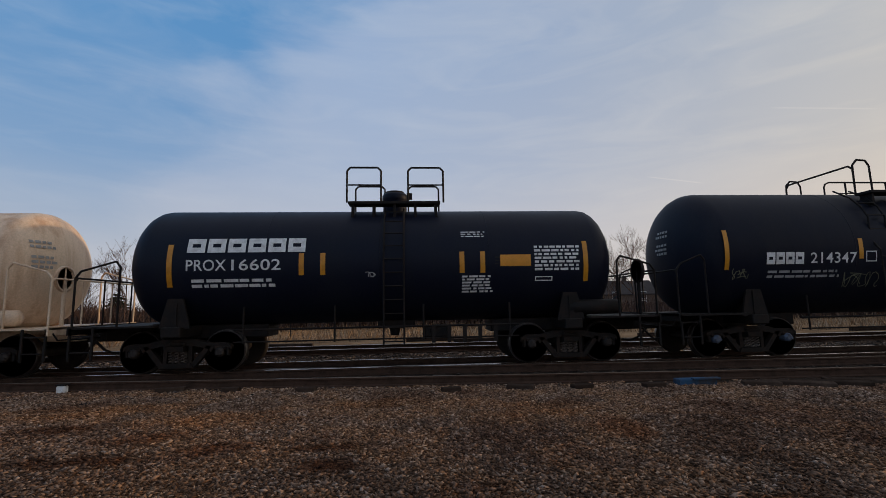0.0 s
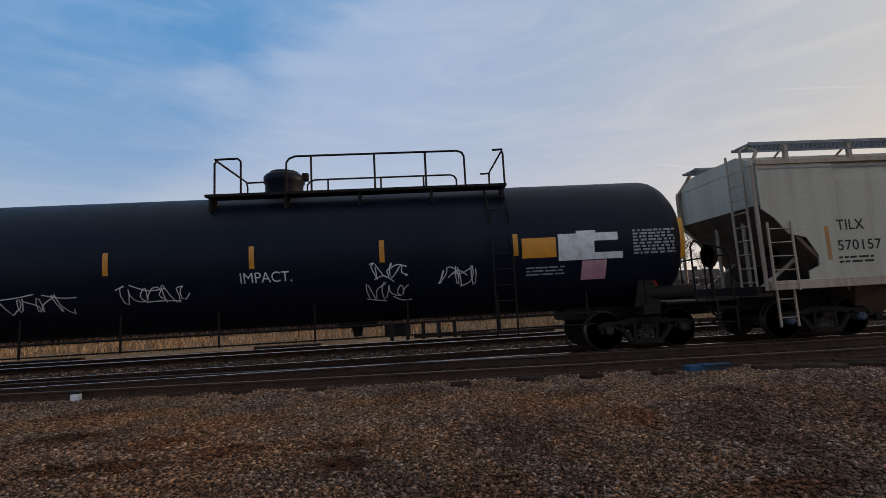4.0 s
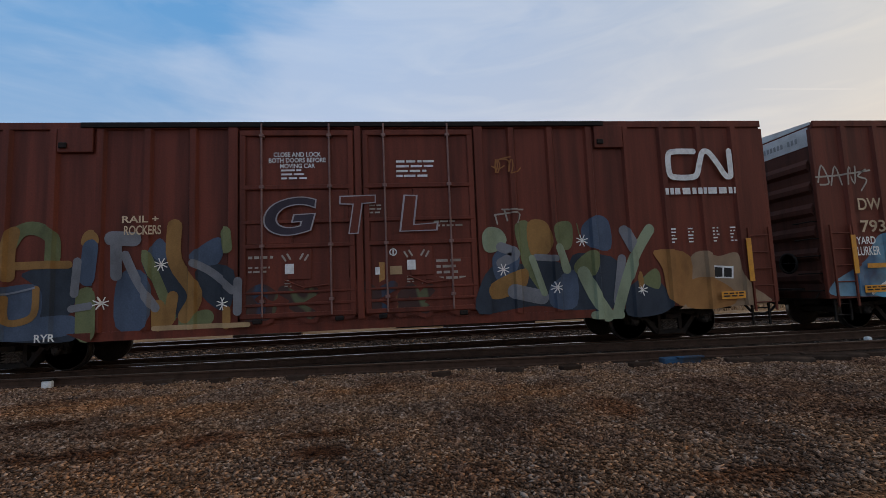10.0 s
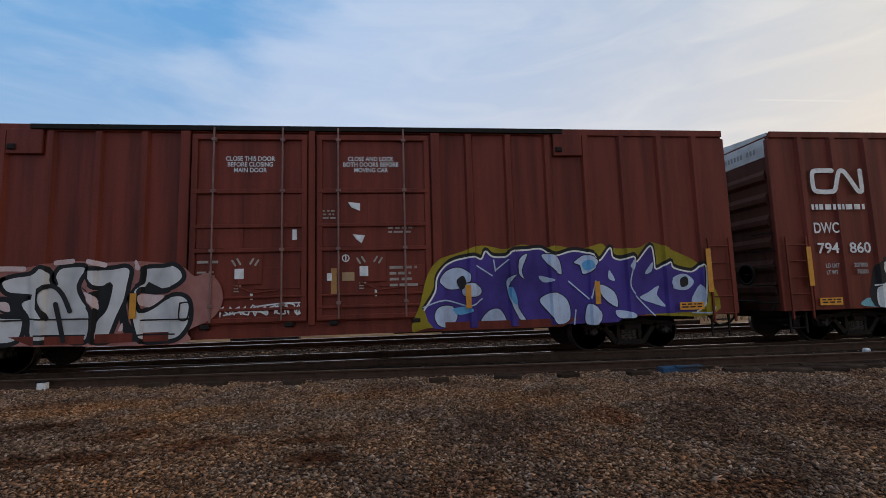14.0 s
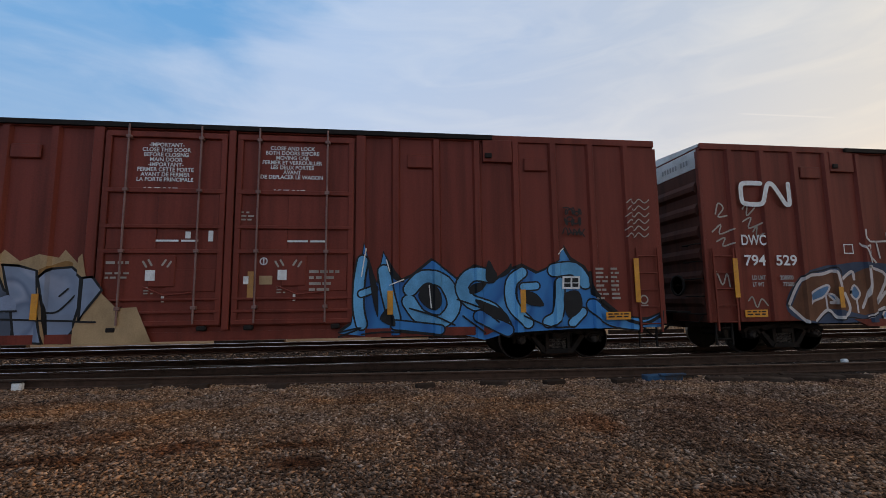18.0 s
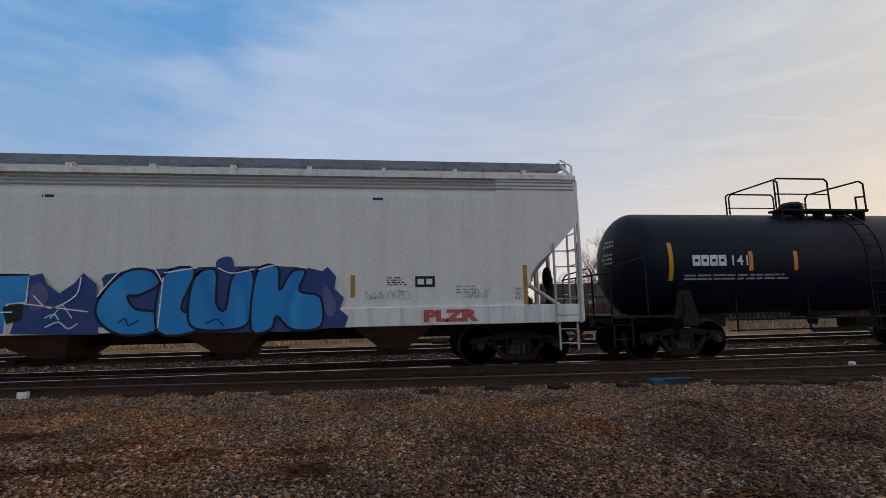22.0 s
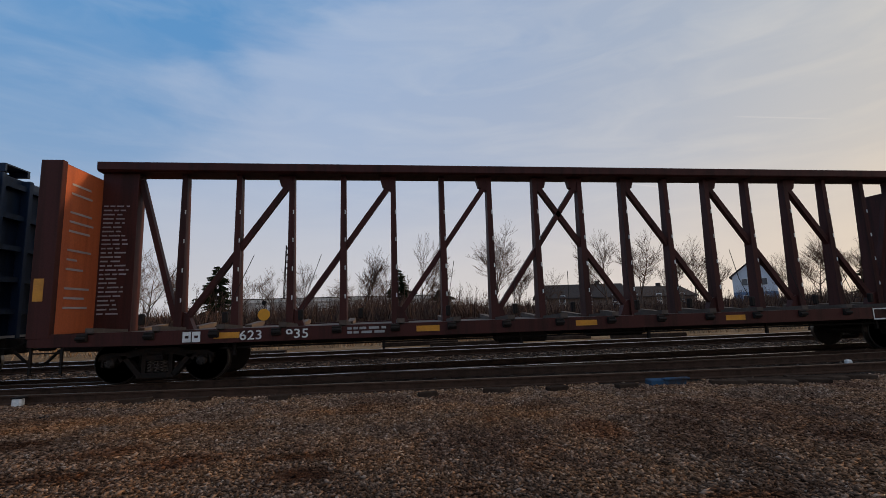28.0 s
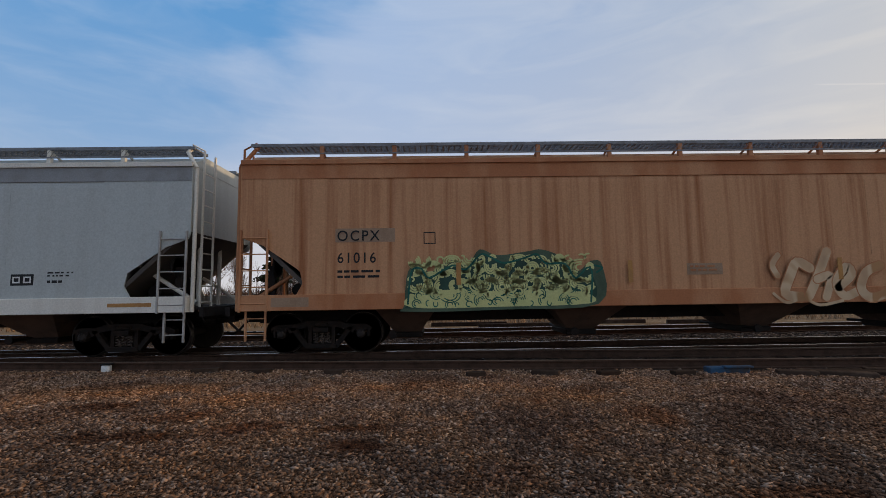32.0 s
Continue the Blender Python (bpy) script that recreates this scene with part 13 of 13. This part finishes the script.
def arrow_mark(car, x, z, w, face):
    s = Shape()
    ribbon(s, [(x, z + w), (x + w, z + w), (x + w, z)], 0.035, 0)
    ribbon(s, [(x, z + w), (x, z + w * 0.75), (x + w * 0.7, z + w * 0.25)], 0.05, 0.001)
    ribbon(s, [(x, z), (x + w * 0.85, z)], 0.04, 0.002)
    part("emblem", lay_on(s.mesh("emblem", WHITE), face, 0.008, True), [], car, "white painted emblem")


def bulk_print(car, x, side, material, seed):
    """Small print on the inner face of the far bulkhead, and on the near one."""
    rng = random.Random(seed)
    for e in (-1, 1):
        s = Shape()
        for i in range(14):
            z = 4.2 - i * 0.2
            if i in (2, 6, 10):
                continue
            y0 = -1.2
            y1 = y0 + rng.uniform(0.3, 0.8)
            xx = e * (x - 0.022)
            s.add([(xx, y0, z), (xx, y1, z), (xx, y1, z + 0.045), (xx, y0, z + 0.045)], [(0, 1, 2, 3)])
        part("small_print", s, material, car)


def build_boxcars():
    # a: dirty brown, grey-brown shapes along the bottom
    c = boxcar("dirty brown boxcar with faded orange, green and grey sprayed shapes", BOX_RED_B, reflectors="none")
    for w, x, z, fx in (("DW", -8.68, 3.04, 0.62), ("C", -7.66, 3.04, 0.27), ("793", -8.68, 2.50, 0.66), ("446", -7.69, 2.50, 0.66)):
        lettering(c, w, x, z, 0.42, RIBBED, material=SPRAY_DUST, name="car_number", bold=0.006, fit=(fx, 0.29))
    faded_letters(c)
    graffiti(c, -2.4, 2.4, 0.95, 1.7, 6, [WASH_CLOUD, WASH_CLOUD_B, BOX_RED_B], BOX_RED_B, DOOR, 4, 0.4)
    faded_letters_far(c)
    for w, x0, x1 in (("G", -1.95, -0.95), ("T", -0.42, 0.30), ("L", 0.95, 1.70)):
        piece(c, w, x0, x1, 2.68, 3.45, TAG_DIM if w == "G" else BOX_RED_B, TAG_LINE, flat_face(1.74), seed=15, fat=0.02, edge=0.022)
    scrawl(c, 2.9, 3.6, 3.9, 4.3, RIBBED, False, SPRAY_BROWN, 5, 12, 0.03)
    railway_mark(c, 7.12, 3.77, 1.54)
    bars(c, 7.0, 8.75, 3.37, 3.52, 1, RIBBED, seed=4, fill=1, ragged=0, words=7)
    for k, x in enumerate((7.05, 7.46, 8.07, 8.50)):
        bars(c, x, x + 0.16, 2.2, 2.58, 5, RIBBED, seed=5 + k, fill=0.4, words=1)
    door_notes(c, 2)
    hitch(c, -63.8)
    # b: brown with a pale blue mountain of paint
    c = boxcar("brown boxcar with a pale blue sprayed piece", BOX_RED_B, reflectors="flat")
    for w, x, z, fx in (("DW", -8.68, 3.04, 0.62), ("C", -7.66, 3.04, 0.27), ("793", -8.68, 2.50, 0.66), ("308", -7.69, 2.50, 0.66)):
        lettering(c, w, x, z, 0.42, RIBBED, material=SPRAY_CREAM, name="car_number", bold=0.006, fit=(fx, 0.29))
    blue_mountain(c)
    old_letters(c)
    railway_mark(c, 7.12, 3.77, 1.54)
    bars(c, 7.0, 8.75, 3.37, 3.52, 1, RIBBED, seed=4, fill=1, ragged=0, words=7)
    for k, x in enumerate((7.05, 7.46, 8.07, 8.50)):
        bars(c, x, x + 0.16, 2.2, 2.58, 5, RIBBED, seed=6 + k, fill=0.4, words=1)
    door_notes(c, 12)
    torn_papers(c)
    hitch(c, -43.24)
    # c: silver block letters and a violet piece
    c = boxcar("brown boxcar with silver block letters and a violet sprayed piece", BOX_RED)
    for x0, x1 in ((-8.76, -8.19), (-7.86, -7.55)):
        patch(c, x0, x1, 2.35, 2.78, RIBBED, False, WHITE, "name_panel", 0.004)
        for k in range(2 if x1 - x0 > 0.5 else 1):
            patch(c, x0 + 0.07 + 0.24 * k, x0 + 0.25 + 0.24 * k, 2.44, 2.69, RIBBED, False, BLACK, "name_block", 0.012)
    for x, w in ((-8.64, "11"), (-7.80, "24"), (-6.88, "22")):
        lettering(c, w, x, 2.19, 0.40, RIBBED, name="car_number", bold=0.006, fit=(0.24 if w == "11" else 0.42, 0.26))
    ring_mark(c, -6.77, -6.49, 2.52, 2.81, RIBBED)
    silver_letters(c)
    violet_piece(c)
    scrawl(c, -9.55, -9.08, 3.2, 3.55, RIBBED, False, SPRAY_DUST, 10, 30, 0.026)
    scrawl(c, -9.55, -9.08, 2.36, 2.74, RIBBED, False, SPRAY_DUST, 11, 30, 0.026)
    scrawl(c, -8.7, -8.35, 2.9, 3.5, RIBBED, False, SPRAY_WHITE, 12, 8, 0.03)
    scrawl(c, -2.1, 0.0, 1.05, 1.35, DOOR, False, WHITE, 13, 30, 0.03)
    door_notes(c, 22, 2)
    torn_papers(c)
    hitch(c, -22.82)
    # d: white letters with black outline on aqua
    c = boxcar("brown boxcar with white black-outlined letters on an aqua ground", BOX_RED)
    big_marks(c, "794", "860", 2.35, 2.85)
    aqua_letters(c)
    outline_letters(c)
    door_notes(c, 32, 1)
    hitch(c, -2.41)
    # e: grey letters on tan, blue flames of paint
    c = boxcar("red-brown boxcar with grey letters on tan and a blue sprayed piece", BOX_RED_C)
    big_marks(c, "794", "527", 2.35, 2.85)
    slate_letters(c)
    blue_flames(c)
    scrawl(c, 7.2, 7.7, 2.8, 3.5, RIBBED, False, BLACK, 27, 12, 0.03)
    scrawl(c, -8.6, -7.8, 1.6, 2.0, RIBBED, False, SPRAY_DUST, 16, 10, 0.035)
    vents(c)
    door_notes(c, 42, 1)
    hitch(c, 17.87)
    # f: orange letters with a white figure-like shape
    c = boxcar("red-brown boxcar with orange letters and a tall plain white sprayed shape", BOX_RED_C)
    big_marks(c, "794", "529", 2.30, 2.85)
    brown_letters(c)
    pink_piece(c)
    white_shape(c)
    vents(c)
    door_notes(c, 52, 1)
    hitch(c, 38.24)


def big_marks(c, a, b, zn, zl):
    railway_mark(c, -8.62, 3.63, 1.30)
    if b == "860":
        bars(c, -8.72, -7.3, 3.19, 3.32, 1, RIBBED, seed=4, fill=1, ragged=0, words=7)
    for w, x, z, fx in (("DWC", -8.72, 2.75, 0.66), (a, -8.68, 2.26, 0.56), (b, -7.84, 2.26, 0.56)):
        lettering(c, w, x, z, 0.42, RIBBED, name="car_number", bold=0.008, fit=(fx, 0.26))
    load, light = {"860": ("207800", "78200"), "527": ("208400", "77600"), "529": ("208500", "77500")}[b]
    for w, x, z, k in (("LD LMT", -8.52, 1.845, 0.36), (load, -7.78, 1.845, 0.36), ("LT WT", -8.52, 1.685, 0.30), (light, -7.72, 1.685, 0.30)):
        lettering(c, w, x, z, 0.1, RIBBED, material=CHALK, bold=0.003, fit=(k, 0.105))
    ring_mark(c, -5.95, -5.68, 2.42, 2.66, RIBBED)
    if b == "860":
        return
    # stencilled columns and a round stencil by the far end
    bars(c, 7.93, 8.24, 1.33, 2.09, 8, RIBBED, material=SPRAY_DUST, seed=11, fill=0.5, ragged=0.4, words=1)
    bars(c, 8.29, 8.52, 1.33, 2.09, 8, RIBBED, material=SPRAY_DUST, seed=12, fill=0.5, ragged=0.3, words=1)
    s = Shape()
    ribbon(s, [(9.11 + 0.09 * math.cos(k), 1.36 + 0.09 * math.sin(k)) for k in np.linspace(0, 6.2, 17)], 0.035, 0)
    part("round_mark", lay_on(s.mesh("round_mark", SPRAY_DUST), flat_face(1.602), 0.004, False), [], c)
    bars(c, 8.98, 9.24, 1.19, 1.24, 1, flat_face(1.602), material=SPRAY_DUST, seed=2, fill=1.0, ragged=0.0, words=1)


def vents(c):
    for x in (-6.62, -3.95, 3.95, 6.62):
        part("vent_cover", Shape().box(x - 0.28, x + 0.28, -1.66, -1.60, 4.32, 4.62, 0.02), c.children[0].data.materials[0], c)


def torn_papers(c):
    for x, z, a in ((0.75, 3.45, 0.2), (0.85, 2.75, -0.5)):
        part("torn_paper", Shape().add([(x, -1.69, z), (x + 0.26, -1.70, z - 0.03), (x + 0.24 + a * 0.1, -1.72, z - 0.2), (x + 0.08, -1.69, z - 0.12)], [(0, 1, 2, 3)]), WHITE, c)


make_train()

# ---------------------------------------------------------------- tracks, trackside and distance
build_track("main_track", "track that the train runs on, with bright rail heads", TRACK_Y, (-22, 34), RAIL_TOP)
build_siding()
build_track("far_track", "second track beyond the train with polished rails", 15.95, (-24, 40), RAIL_TOP)
build_trackside()
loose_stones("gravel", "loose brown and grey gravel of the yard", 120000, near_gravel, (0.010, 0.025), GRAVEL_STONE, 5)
loose_stones("ballast_stones", "grey crushed ballast between the tracks", 16000, track_stones(12.7, 14.9, GROUND_Z - 0.02), (0.025, 0.05), BALLAST_STONE, 6)
loose_stones("ballast_stones_near", "dark crushed ballast in the switch", 12000, track_stones(8.2, 12.4, GROUND_Z - 0.02), (0.02, 0.045), BALLAST_STONE, 7)
build_beyond()


# ---------------------------------------------------------------- motion of the train
def travelled(t):
    return float(np.interp(t, [a for a, _ in TRAVEL], [b for _, b in TRAVEL]))


def motions():
    """Every car runs to the left along the track; its wheels roll while it passes the camera."""
    for car, x in CARS:
        walk(car, [(t, pose(x - s, TRACK_Y, 0)) for t, s in TRAVEL])
    where = dict(CARS)
    for car, wheel, dx in WHEELSETS:
        x = where[car] + wheel.parent.matrix_basis.translation.x + dx
        inside = [k for k in range(0, 961) if -17 < x - travelled(k / 30) < 22]
        keys = sorted({0, 960, *inside})
        rows = []
        for k in keys:
            t = min(max(k, inside[0]), inside[-1]) / 30 if inside else 0
            turn = -math.degrees((travelled(t)) / WHEEL_R)
            rows.append((k / 30, pose(dx, 0, WHEEL_R) @ Matrix.Rotation(radians(turn % 360), 4, "Y")))
        walk(wheel, rows)


motions()
